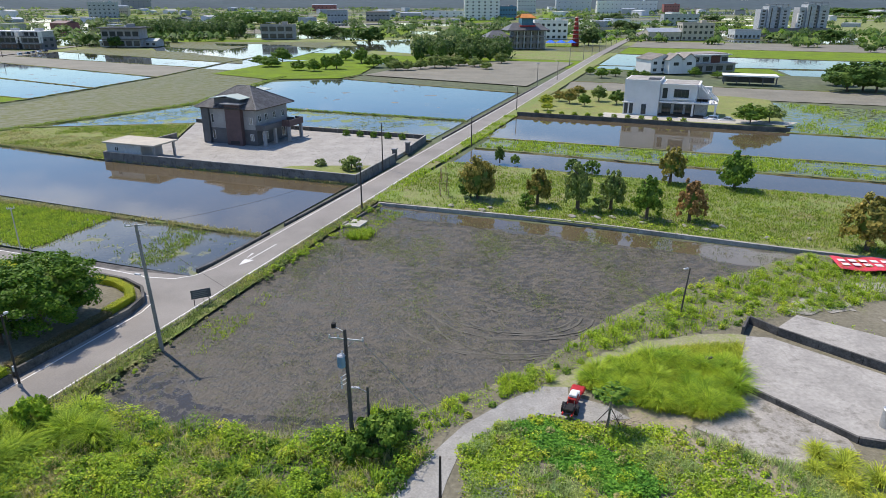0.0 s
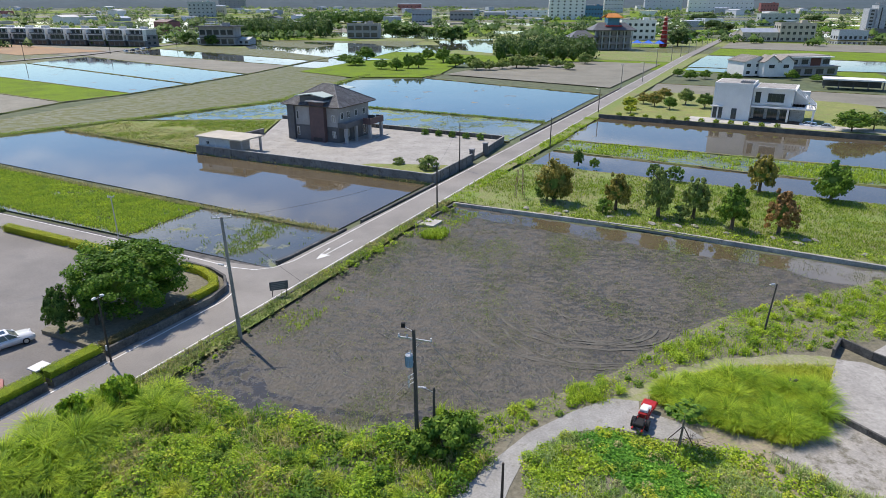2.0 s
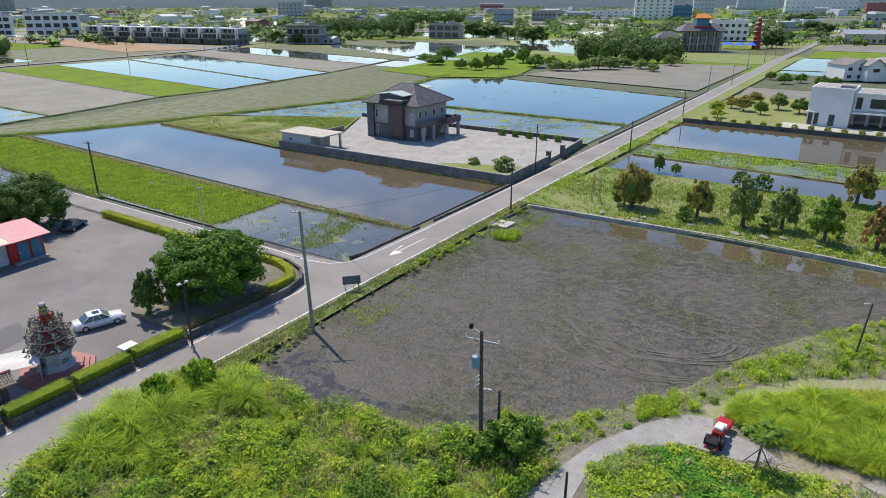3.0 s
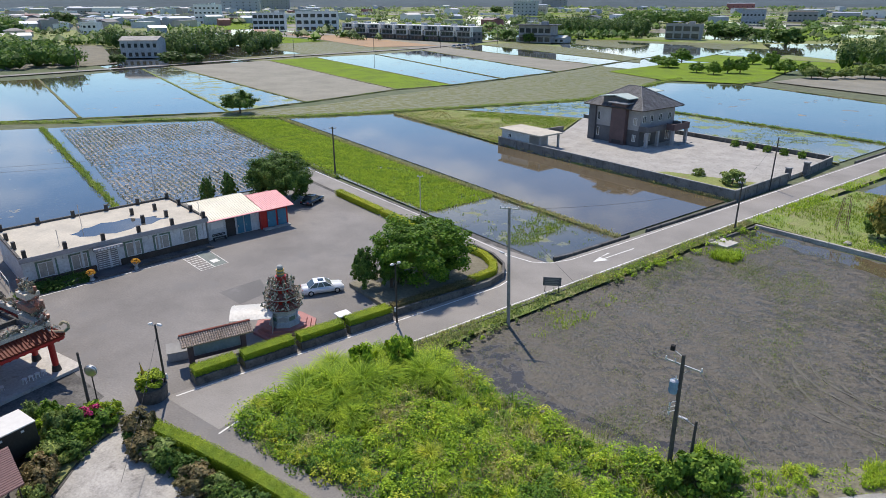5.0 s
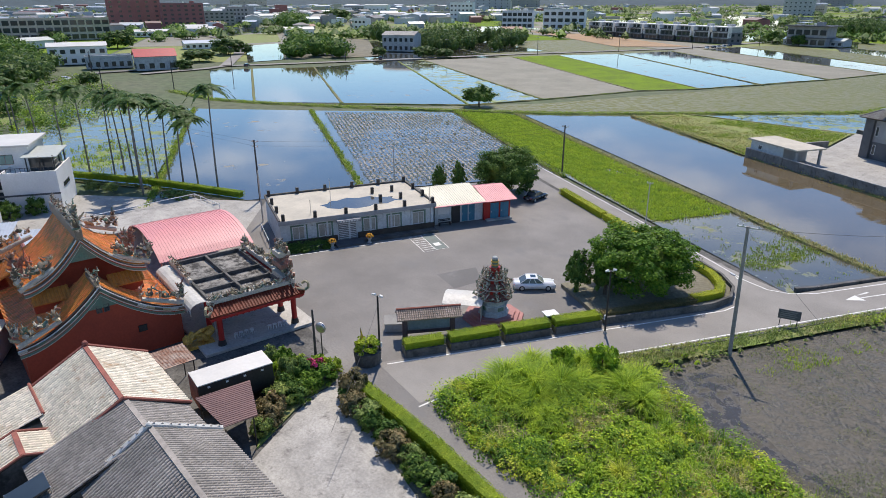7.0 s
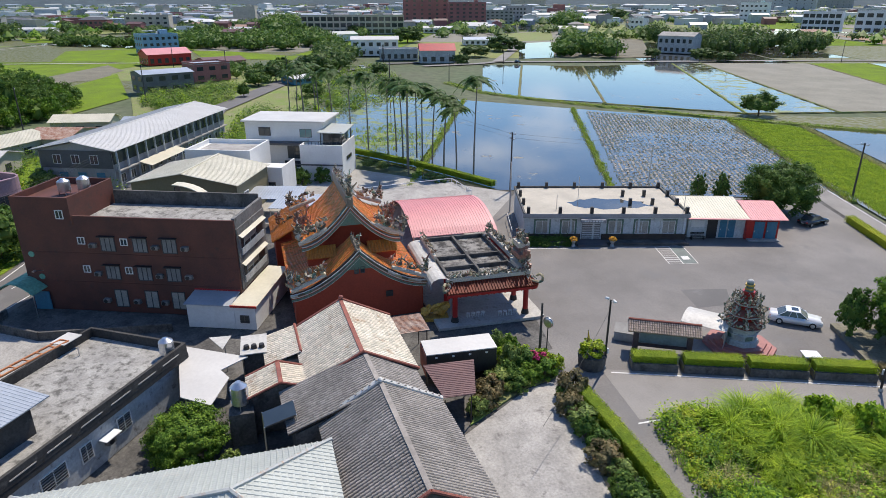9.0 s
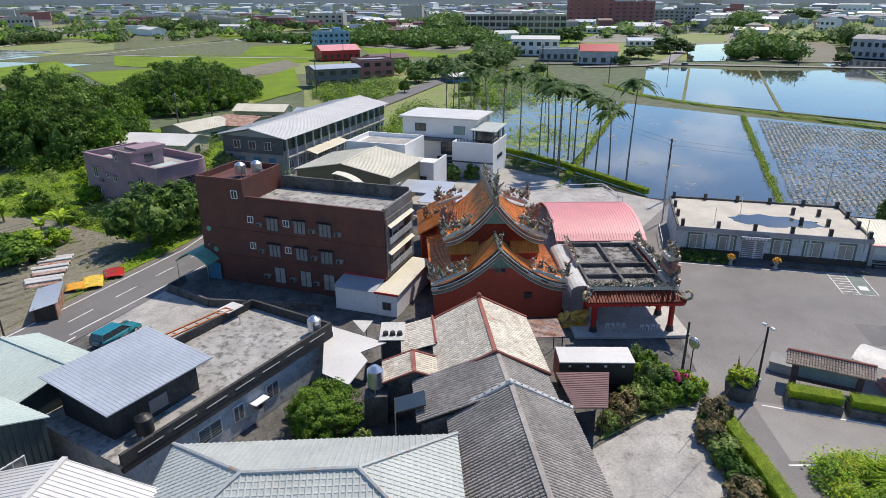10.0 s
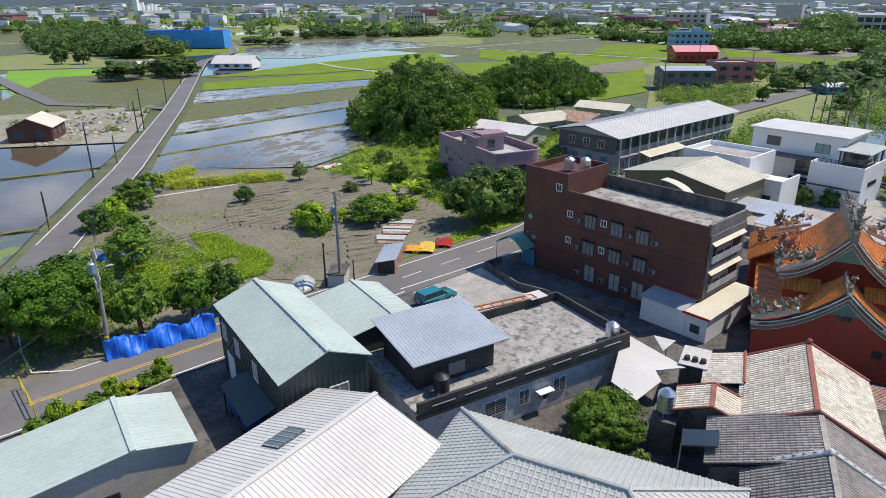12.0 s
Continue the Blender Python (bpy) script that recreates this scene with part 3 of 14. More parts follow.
# arrow
bm = bmesh.new()
ribbon(bm, uvs((62.5, 47.3), (68.5, 47.2)), 0.16, 0.006)
bm.faces.new([bm.verts.new((*uv(a, b), 0.006)) for a, b in ((60.6, 47.4), (62.6, 48.0), (62.6, 46.6))])
bm.faces.new([bm.verts.new((*uv(a, b), 0.006)) for a, b in ((62.6, 47.9), (64.6, 48.3), (64.6, 48.0))])
structure(link("road_arrow", bm, M["paint"]), "white arrow painted on the road", "road marking")
# parking bay
M["greenpad"] = mat("dull_green_road_paint", (0.17, 0.205, 0.19), (0.13, 0.15, 0.14), rough=0.8, s1=0.8, s2=6)
ground_poly("parking_bay_ground", uvs((22.9, 74.8), (24.6, 75.1), (24.1, 81.0), (22.4, 80.5)), -0.004, M["greenpad"], "dull green painted ground of the parking bay", "road marking")
bm = bmesh.new()
BAY = [(20.6, 80.0), (24.2, 81.1), (24.7, 75.0), (21.2, 74.4), (20.6, 80.0)]
ribbon(bm, uvs(*BAY), 0.1, 0.004)
ribbon(bm, uvs((22.4, 80.5), (22.9, 74.7)), 0.1, 0.004)
for k in range(7):
    ribbon(bm, uvs((21.12 - 0.08 * k, 75.1 + 0.72 * k), (22.85 - 0.08 * k, 75.3 + 0.72 * k)), 0.12, 0.004)
structure(link("parking_bay_lines", bm, M["paint"]), "white hatched parking bay lines", "road marking")
ground_poly("parking_bay_sign", uvs((23.2, 76.0), (24.1, 76.2), (24.0, 77.3), (23.1, 77.1)), 0.004, M["paint"], "white painted parking symbol", "road marking")
ground_poly("patch_asphalt", uvs((20.7, 67.0), (25.8, 67.7), (25.1, 63.7), (21.4, 62.6)), 0.003, M["asphalt"], "darker asphalt repair patch", "pavement")

# village street and the road to the west
ST = [(-52.4, -60), (-52.3, 30), (-52.0, 62), (-58, 95), (-83, 180), (-86, 260), (-60, 330), (-20, 345)]
bm = bmesh.new()
ribbon(bm, uvs(*ST), 7.2, -0.01)
structure(link("road_street", bm, M["asphalt"]), "grey asphalt village street", "road")
bm = bmesh.new()
ribbon(bm, uvs((-49.0, -60), (-49.1, 28), (-49.2, 40)), 0.15, -0.004)
ribbon(bm, uvs((-50.0, 40), (-49.0, 62), (-55, 95), (-80, 180)), 0.15, -0.004)
ribbon(bm, uvs((-55.6, 9), (-55.4, 30), (-55.1, 62), (-61, 95), (-86, 180)), 0.15, -0.004)
structure(link("street_edge_line", bm, M["paint"]), "white edge lines of the village street", "road marking")
bm = bmesh.new()
ribbon(bm, uvs((-52.25, 5), (-52.25, 30)), 0.12, -0.004)
ribbon(bm, uvs((-52.55, 5), (-52.55, 30)), 0.12, -0.004)
structure(link("street_centre_line", bm, M["paint_y"]), "double yellow centre line of the street", "road marking")
bm = bmesh.new()
for k in range(6):
    ribbon(bm, uvs((-52.3 - 0.02 * k, 36 + 6 * k), (-52.3, 39 + 6 * k)), 0.12, -0.004)
structure(link("street_dashes", bm, M["paint"]), "white dashes along the street", "road marking")
WR = [(-52, -6), (-60, -1), (-91, 15.4), (-126.5, 34.8), (-193, 67.6), (-304, 119), (-337, 135), (-362, 156), (-395, 179), (-465, 207), (-700, 290)]
bm = bmesh.new()
ribbon(bm, uvs(*WR), 5.6, -0.014)
structure(link("road_west", bm, M["asphalt"]), "asphalt road through the paddies", "road")
bm = bmesh.new()
for off in (-2.5, 2.5):
    ribbon(bm, uvs(*[(a + off * 0.44, b + off * 0.9) for a, b in WR[2:]]), 0.16, -0.006)
ribbon(bm, uvs((-90, 17.7), (-70, 7.2), (-62, 6.2), (-57.5, 6.2), (-55.5, 9)), 0.16, -0.004)
structure(link("road_west_lines", bm, M["paint"]), "white edge lines of the road through the paddies", "road marking")
bm = bmesh.new()
ribbon(bm, uvs((-420, 43), (-316, 43), (-262, 43), (-227, 44), (-216, 52.5)), 5.0, -0.016)
ribbon(bm, uvs((-216, 52.5), (-205, 61), (-195, 66)), 3.0, -0.02)
structure(link("road_side", bm, M["asphalt"]), "narrow side road between paddies", "road")
RF = [(-40, 318), (-14, 334), (-5, 345), (64, 352), (164, 369), (272, 378), (395, 420), (480, 470)]
bm = bmesh.new()
ribbon(bm, uvs(*RF), 5.5, 0.0)
structure(link("road_far", bm, M["road"]), "far concrete road along the paddies", "road")
ribbon_bm = ribbon(bmesh.new(), uvs((-5, 345), (2, 420), (5, 520), (-20, 640)), 6, 0.0)
structure(link("road_far_branch", ribbon_bm, M["road"]), "far road into the town", "road")

# fields south-west of the village
field("sw_plot", M["soil"], [(-57, 36), (-62, 31), (-95, 27), (-107, 31), (-119, 42), (-103, 61), (-84, 66), (-60, 62), (-57.5, 45)], -0.12, "tilled bare plot with furrows")
field("sw_base", M["soil"], [(-56, -5), (-56, 120), (-100, 160), (-118, 130), (-112, 80), (-104, 62), (-120, 42), (-109, 30), (-95, 20), (-60, 2)], -0.17, "grassy ground around the tilled plot")
GRASS_RING = [(-83, 29.7), (-80.8, 32.6), (-74.3, 33), (-71, 34.3), (-66.5, 33.5), (-64, 31), (-64.2, 28), (-65.2, 23.8), (-67.5, 20), (-74.6, 18.5), (-78.5, 20.7), (-75.3, 23.5), (-72.3, 23.4), (-70.4, 21.9), (-68.9, 24.8), (-69, 30.7), (-71.2, 31), (-72.3, 24.4), (-74.3, 25.2), (-75.9, 27), (-76, 29), (-80, 29.2)]
field("sw_green", M["lawn"], GRASS_RING, -0.10, "bright grass edge of the plot")
field("sw_yard", M["lawn"], [(-57, 45), (-60, 62), (-84, 66), (-103, 61), (-112, 80), (-118, 130), (-95, 150), (-88, 200), (-64, 110), (-56.5, 64)], -0.1, "overgrown garden ground")
field("paddy_sw_a", M["weedy"], [(-112, 33), (-121, 41), (-106, 62), (-114, 82), (-136, 92), (-134, 43)], -0.26, "flooded muddy paddy")
field("paddy_sw_b", M["mudshine"], [(-112.5, 33.5), (-134, 43.5), (-139, 91), (-118, 84), (-108, 62), (-122, 41)], -0.24, "drained muddy paddy")
field("paddy_sw_c", M["clear"], [(-136, 44), (-154, 53), (-161, 106), (-141, 94)], -0.28, "flooded paddy with muddy water")
field("paddy_sw_d", M["mudshine"], [(-155.5, 54), (-170, 61), (-175, 116), (-162.5, 108)], -0.26, "muddy paddy")
field("paddy_sw_e", M["greenmud"], [(-172, 62), (-198, 75), (-198, 140), (-177, 120)], -0.26, "dull green paddy")
field("paddy_sw_f", M["mudshine"], [(-200, 76), (-226, 88), (-216, 153), (-200, 142)], -0.26, "wet mud paddy")
field("field_sw_g", M["lawn"], [(-228, 90), (-250, 100), (-243, 185), (-218, 160)], -0.24, "green rice field")
field("paddy_sw_w", M["weedy"], [(-60, -60), (-60, -6), (-92, 11), (-99, 14.5), (-110, -60)], -0.26, "weedy flooded paddy across the road")
field("paddy_sw_x", M["pond"], [(-101, 15.5), (-131, 31), (-146, -60), (-112, -60)], -0.28, "flooded paddy across the road")
field("field_sw_y", M["pond"], [(-133, 32), (-152, 42), (-170, 10), (-168, -60), (-148, -60)], -0.27, "brown flooded paddy across the road")
field("cottage_yard", M["dirt_yard"], [(-153, 42.5), (-164, 48), (-205, 66), (-215, 22), (-206, -60), (-169, -60), (-171, 10)], -0.14, "pale gravel yard of the cottages")
field("field_sw_z", M["greenmud"], [(-196, 64), (-300, 114), (-310, 60), (-215, 20)], -0.24, "dull green paddy across the road")

# grass bunds between the paddies
BUNDS = [
    [(71, 51), (71.2, 100), (75, 171)], [(99.5, 51), (100, 107)], [(101, 108), (104.5, 158)], [(56.2, 104), (57, 129), (60, 181.5)],
    [(-23, 254), (-8.3, 228), (3.8, 217), (29, 200), (59.5, 182), (88.5, 167.5), (119, 157.5), (170, 143), (229, 156), (250, 160)],
    [(19.2, 105), (20, 195.5)], [(-15, 106), (-13, 209.5)], [(169.2, 52), (171, 142)], [(140.5, 52), (141, 119), (121, 156)],
    [(7, 330), (4.6, 217)], [(36, 328), (31, 207)], [(82, 344), (68, 191)], [(97, 350), (95, 195)], [(150, 353), (136, 204)],
    [(180, 356), (160.5, 202)], [(220, 353), (190.5, 204)], [(262.5, 362), (229.5, 211)], [(292.5, 372), (270.5, 221)], [(330.5, 380), (300.5, 228)],
    [(30, 206), (68, 191), (95, 195), (136, 204), (160, 202), (230, 211), (300, 228), (345, 236)],
    [(136.6, 40), (133.6, 0), (132.5, -60), (132.5, -150)], [(148.4, 40), (147, -60), (146.5, -150)], [(121.2, 41), (119.8, -8), (119.4, -30), (119.2, -150)],
    [(180, -28), (179, -60), (178.6, -160)], [(351, 40), (369, -95), (350, -220)], [(439, 36), (425, -108)], [(506, 34), (501, -200)],
    [(231.5, 52), (250.5, 132), (268, 132)], [(274.5, 40), (273.5, -70), (271, -170)],
    [(-135, 43.5), (-140, 93)], [(-154.7, 53.5), (-161.7, 107)], [(-171, 61.5), (-176, 118)], [(-199, 75.5), (-199, 141)], [(-227, 89), (-217, 156)],
    [(-113, 82), (-140, 94), (-176, 118), (-216, 156), (-243, 187)], [(-100, 15), (-111, -60)], [(-132, 31.5), (-147, -60)],
]
M["bundgreen"] = mat("green_bund", (0.15, 0.215, 0.035), (0.17, 0.17, 0.06), rough=0.95, s1=0.3, s2=4.0, var=0.4, bump=0.9, dist=0.1)
for i, b in enumerate(BUNDS):
    bm = bmesh.new()
    wide = 2.6 if i == 4 else 1.1
    strip(bm, uvs(*b), wide, wide * 0.6, -0.5, 0.02 if i == 4 else -0.08, wob=0.22, step=2.5, seed=i)
    structure(link("bund", bm, M["bundgreen"] if i in (4, 5, 6, 7, 11) else M["bund"]), "low grassy earth bank between paddies", "bund")

# rough garden, path and slabs east of the muddy paddy
PATHP = [(-4.6, 29), (-2.4, 33.6), (0.2, 37.8), (2.6, 41.0), (6.3, 44.2), (9.4, 46.2), (11.6, 46.0), (11.4, 44.9), (14.2, 43.4), (15.6, 41.6), (12.4, 41.2), (8.8, 42.3), (6.0, 41.4), (4.7, 40.4), (2.3, 38.2), (1.2, 35), (0.4, 32), (-1, 29)]
TRACK = [(9.4, 46.2), (15.4, 51.2), (20.0, 53.7), (27.0, 55.0), (31.0, 54.7), (30.2, 53.4), (26, 53.2), (20, 52.0), (16, 49.6), (12.6, 46.6), (11.6, 46.0)]
CRACK = [(20.0, 40.4), (24.2, 43.8), (26.6, 45.2), (31.0, 38.6), (29.4, 35.4), (24.4, 36.2), (21.6, 38.4)]
SLAB = [(25.8, 46.3), (30.2, 53.7), (32.3, 53.3), (40.8, 44.6), (36.2, 37.0), (31.2, 38.6)]
SLAB2 = [(33.9, 55.2), (37.3, 57.9), (45.0, 51.6), (41.4, 47.4)]
M["old_slab"] = mat("cracked_old_concrete", (0.37, 0.35, 0.315), (0.27, 0.255, 0.23), rough=0.92, s1=0.45, s2=5.0, var=0.2, bump=0.5, stain=(0.15, 0.14, 0.105), stain_at=0.57)
M["path"] = mat("grey_path_concrete", (0.33, 0.325, 0.305), (0.25, 0.245, 0.23), rough=0.9, s1=0.4, s2=6.0, var=0.16, bump=0.3, stain=(0.19, 0.18, 0.145), stain_at=0.64)
M["track"] = mat("worn_dirt_track", (0.30, 0.28, 0.20), (0.24, 0.25, 0.12), rough=0.95, s1=0.5, s2=5.0, var=0.22, bump=0.5, dist=0.05, stain=(0.22, 0.26, 0.08), stain_at=0.56)
M["dust"] = mat("pale_garden_soil", (0.30, 0.26, 0.19), (0.235, 0.205, 0.15), rough=0.95, s1=0.5, s2=5.0, var=0.22, bump=0.6, dist=0.05, stain=(0.24, 0.26, 0.10), stain_at=0.6)
ground_poly("path_concrete", PATHP, -0.025, M["path"], "worn grey concrete path with a turning place", "path")
ground_poly("path_dirt", wobble(TRACK, 0.8, 0.25), -0.03, M["track"], "overgrown dirt track leading to the slabs", "path")
ground_poly("garden_soil", wobble([(12.4, 41.1), (15.8, 41.8), (15, 44), (18.6, 42.6), (21.6, 41.6), (20, 40.4), (21.6, 38.4), (24.4, 36.2), (29.4, 35.4), (29, 30), (18, 31), (14, 36)], 0.8, 0.3), -0.045, M["dust"], "pale dry garden soil", "ground")
ground_poly("slab_cracked", wobble(CRACK, 0.7, 0.25), 0.0, M["old_slab"], "old cracked concrete with weeds in its joints", "pavement")
ground_poly("slab_floor", SLAB, 0.42, M["yard"], "large pale concrete floor slab", "pavement", 0.7)
ground_poly("slab_floor_back", SLAB2, 0.45, M["yard"], "second pale concrete floor slab", "pavement", 0.7)
for k, pts in enumerate(([(41.5, 61.3), (44.9, 61.8), (44.5, 59.6), (41.5, 58.9)], [(43.3, 65.6), (52.5, 67.0), (51.2, 64.4), (43.9, 63.8)], [(36.5, 60.5), (41.0, 63.0), (41.0, 59.4), (38.2, 58.8)], [(46, 57.5), (53, 60), (55, 55), (47, 52.5)], [(55, 63), (62, 65), (63, 60), (56, 58)])):
    ground_poly("slab_broken", wobble(pts, 0.7, 0.35, k), 0.0 + 0.004 * k, M["old_slab"], "broken concrete slab overgrown at its edges", "pavement")


def low_wall(pts, h, w, material, label, z=-0.3, name="low_wall"):
    t = thing(name, pts[0][0], pts[0][1], 0, 0, label, "wall")
    for (x0, y0), (x1, y1) in zip(pts, pts[1:]):
        d = math.hypot(x1 - x0, y1 - y0)
        m = pose(x0 - pts[0][0], y0 - pts[0][1], 0, 0, 0, math.degrees(math.atan2(y1 - y0, x1 - x0)))
        n = max(1, round(d / 3.2))
        for k in range(n):
            part("wall_section", bx(d * k / n + 0.012, d * (k + 1) / n - 0.012, -w / 2, w / 2, z, h, m=m, bevel=0.02), material, t)
    return t


for line in (((57.4, 51.0), (60, 50.6), (71.6, 50.4)), ((75.6, 50.4), (88, 50.2), (98.6, 50.1)), ((143, 49.9), (200, 49.6), (250, 49.3))):
    low_wall(uvs(*line), 0.3, 0.4, M["concrete_dk"], "dark concrete kerb wall between road and paddy", -0.5, "kerb_wall")
low_wall(uvs((-48, 53.8), (-48, 51.2), (-41.5, 49.6), (-30, 52.6)), 0.8, 0.25, M["concrete_dk"], "dark stained low wall before the brown block")
low_wall(uvs((28, 43.9), (60, 44.0), (88, 44.0)), 0.05, 0.3, M["concrete_dk"], "dark stone edge of the roadside ditch", -0.3, "kerb_wall")
low_wall([(26.0, 45.6), (31.3, 38.3), (36.2, 36.7)], 0.5, 0.22, M["concrete_dk"], "dark weathered concrete edge of the slab")
low_wall([(30.4, 54.9), (32.0, 57.2)], 0.75, 0.25, M["concrete_dk"], "short dark broken concrete wall")
low_wall([(32.1, 57.2), (33.7, 54.6), (41.0, 46.4), (43.4, 43.4)], 0.8, 0.18, M["concrete_dk"], "dark stained concrete wall between the slabs")
low_wall([(-8.0, 99.3), (20.1, 89.9), (48.3, 77.2), (57.2, 73.7)], 0.12, 0.45, M["concrete"], "pale concrete dike along the muddy paddy", -0.6)
low_wall([(-7.6, 99.6), (-9.8, 94.2), (-12.6, 87.6)], 0.06, 0.35, M["concrete_dk"], "dark concrete irrigation ditch wall", -0.6)
ground_poly("culvert_slab", [(-13.1, 88.4), (-9.9, 87.6), (-8.8, 90.2), (-12.0, 91.4)], 0.02, M["slab"], "pale concrete culvert slab", "pavement", 0.4)
ground_poly("paddy_puddle", wobble([(-26.5, 45.0), (-24.0, 50.0), (-21.5, 49.0), (-19.0, 45.0), (-14, 43.2), (-8, 42.6), (-4, 44.4), (-5, 41.6), (-12.8, 41.2), (-20, 42.6)]), -0.295, M["mudsoak"], "thin sheet of water on the mud", "water")
ground_poly("paddy_wet_edge", wobble([(-7.0, 97.2), (20, 88.4), (46.5, 76.2), (40, 72.0), (30, 78.5), (16, 84.0), (2, 90.5), (-6, 93.4)], 1.5, 0.7), -0.296, M["pond"], "standing water along the concrete dike", "water")


# ---- building materials ----
def ceramic(name):
    """Small glazed pieces in many faded colours, each piece one colour."""
    m = mat(name, (0.3, 0.25, 0.16), rough=0.45, s1=2.2, s2=9, var=0.3, bump=0.4)
    n, l = m.node_tree.nodes, m.node_tree.links
    r = n.new("ShaderNodeValToRGB")
    r.color_ramp.interpolation = "CONSTANT"
    e = r.color_ramp.elements
    e[0].color, e[1].color, e[1].position = (0.1, 0.085, 0.06, 1), (0.5, 0.46, 0.38, 1), 0.8
    for p, c in ((0.22, (0.34, 0.28, 0.19)), (0.4, (0.11, 0.17, 0.12)), (0.5, (0.2, 0.17, 0.13)), (0.64, (0.4, 0.33, 0.2)), (0.74, (0.24, 0.1, 0.07))):
        e.new(p).color = (*c, 1)
    l.new(n.new("ShaderNodeNewGeometry").outputs["Random Per Island"], r.inputs["Fac"])
    h = next(q for q in n if q.type == "HUE_SAT")
    l.new(r.outputs["Color"], h.inputs["Color"])
    return m


M["white"] = mat("white_plaster", (0.74, 0.74, 0.72), (0.66, 0.66, 0.64), rough=0.85, s1=0.3, s2=4, var=0.06, bump=0.1, local=True)
M["palewall"] = mat("pale_stained_wall", (0.44, 0.47, 0.48), (0.33, 0.35, 0.36), rough=0.9, s1=0.5, s2=4, var=0.15, bump=0.15, stain=(0.16, 0.16, 0.155), stain_at=0.63)
M["hallwall"] = mat("pale_blue_grey_wall", (0.56, 0.59, 0.60), (0.46, 0.49, 0.50), rough=0.9, s1=0.5, s2=4, var=0.12, bump=0.12, stain=(0.22, 0.22, 0.21), stain_at=0.66)
M["beigewall"] = mat("beige_wall", (0.50, 0.46, 0.38), (0.40, 0.37, 0.31), rough=0.9, s1=0.4, s2=4, var=0.1, bump=0.12)
M["greywall"] = mat("grey_render", (0.33, 0.33, 0.33), (0.26, 0.26, 0.265), rough=0.9, s1=0.4, s2=5, var=0.1, bump=0.12)
M["slatewall"] = mat("slate_grey_wall", (0.16, 0.165, 0.17), (0.11, 0.113, 0.12), rough=0.7, s1=0.5, s2=8, var=0.15, bump=0.1)
M["stainwall"] = mat("stained_grey_wall", (0.2, 0.2, 0.195), (0.13, 0.13, 0.125), rough=0.9, s1=0.5, s2=5, var=0.2, bump=0.2, stain=(0.07, 0.068, 0.06), stain_at=0.6)
M["darkwall"] = mat("dark_grey_tile_wall", (0.10, 0.105, 0.115), (0.075, 0.078, 0.085), rough=0.6, s1=0.5, s2=8, var=0.15, bump=0.1)
M["brownwall"] = mat("red_brown_tile_wall", (0.125, 0.043, 0.03), (0.08, 0.032, 0.025), rough=0.65, s1=0.35, s2=9, var=0.16, bump=0.15, stain=(0.06, 0.035, 0.03), stain_at=0.66)
M["plumwall"] = mat("plum_stone_cladding", (0.115, 0.075, 0.075), (0.085, 0.058, 0.06), rough=0.7, s1=0.5, s2=7, var=0.15, bump=0.15)
M["farbrick"] = mat("dull_red_brick_wall", (0.33, 0.14, 0.125), (0.27, 0.115, 0.105), rough=0.8, s1=0.1, s2=2, var=0.15, bump=0.1)
M["bluesky"] = mat("pale_blue_sheeting", (0.16, 0.32, 0.48), (0.22, 0.36, 0.48), rough=0.7, s1=0.3, s2=3, var=0.2, bump=0.3)
M["pinkwall"] = mat("mauve_tile_wall", (0.31, 0.205, 0.235), (0.24, 0.16, 0.185), rough=0.75, s1=0.4, s2=6, var=0.12, bump=0.12)
M["templered"] = mat("temple_red_wall", (0.37, 0.062, 0.03), (0.29, 0.05, 0.026), rough=0.8, s1=0.3, s2=5, var=0.12, bump=0.1)
M["redpaint"] = mat("red_lacquer", (0.42, 0.02, 0.018), (0.33, 0.02, 0.018), rough=0.4, s1=0.8, s2=6, var=0.15, bump=0.05)
M["templetile"] = mat("orange_glazed_tile", (0.66, 0.25, 0.045), (0.54, 0.19, 0.037), rough=0.45, s1=0.4, s2=5, var=0.2, bump=0.1, island=0.3, stain=(0.22, 0.09, 0.04), stain_at=0.66)
M["redtile"] = mat("dark_red_glazed_tile", (0.215, 0.037, 0.02), (0.14, 0.026, 0.015), spec=0.2, rough=0.55, s1=0.5, s2=5, var=0.2, bump=0.1, island=0.3)
M["greytile"] = mat("grey_roof_tile", (0.31, 0.285, 0.255), (0.225, 0.207, 0.185), rough=0.88, s1=0.35, s2=4, var=0.18, bump=0.3, island=0.14, stain=(0.23, 0.215, 0.19), stain_at=0.68)
# moss and the shade of the tile gaps are both put into this colour
M["tile_bed"] = mat("mossy_shaded_tile_bed", (0.075, 0.06, 0.042), (0.04, 0.034, 0.027), rough=0.95, s1=0.6, s2=5, var=0.2, bump=0.2)
M["parapet"] = mat("blackened_concrete", (0.062, 0.06, 0.056), (0.032, 0.031, 0.03), rough=0.95, s1=0.4, s2=5, var=0.3, bump=0.4, stain=(0.12, 0.115, 0.105), stain_at=0.68)
M["rustcap"] = mat("rust_spotted_cap", (0.44, 0.46, 0.44), (0.37, 0.39, 0.38), rough=0.6, s1=0.55, s2=4, var=0.1, bump=0.1, stain=(0.38, 0.24, 0.15), stain_at=0.6)
M["glass_pale"] = mat("pale_notice_glass", (0.26, 0.31, 0.31), (0.2, 0.24, 0.24), rough=0.15, s1=0.8, s2=4, var=0.1, bump=0)
M["bufftile"] = mat("buff_clay_tile", (0.36, 0.29, 0.235), (0.27, 0.215, 0.175), rough=0.85, s1=0.6, s2=6, var=0.2, bump=0.3, island=0.2)
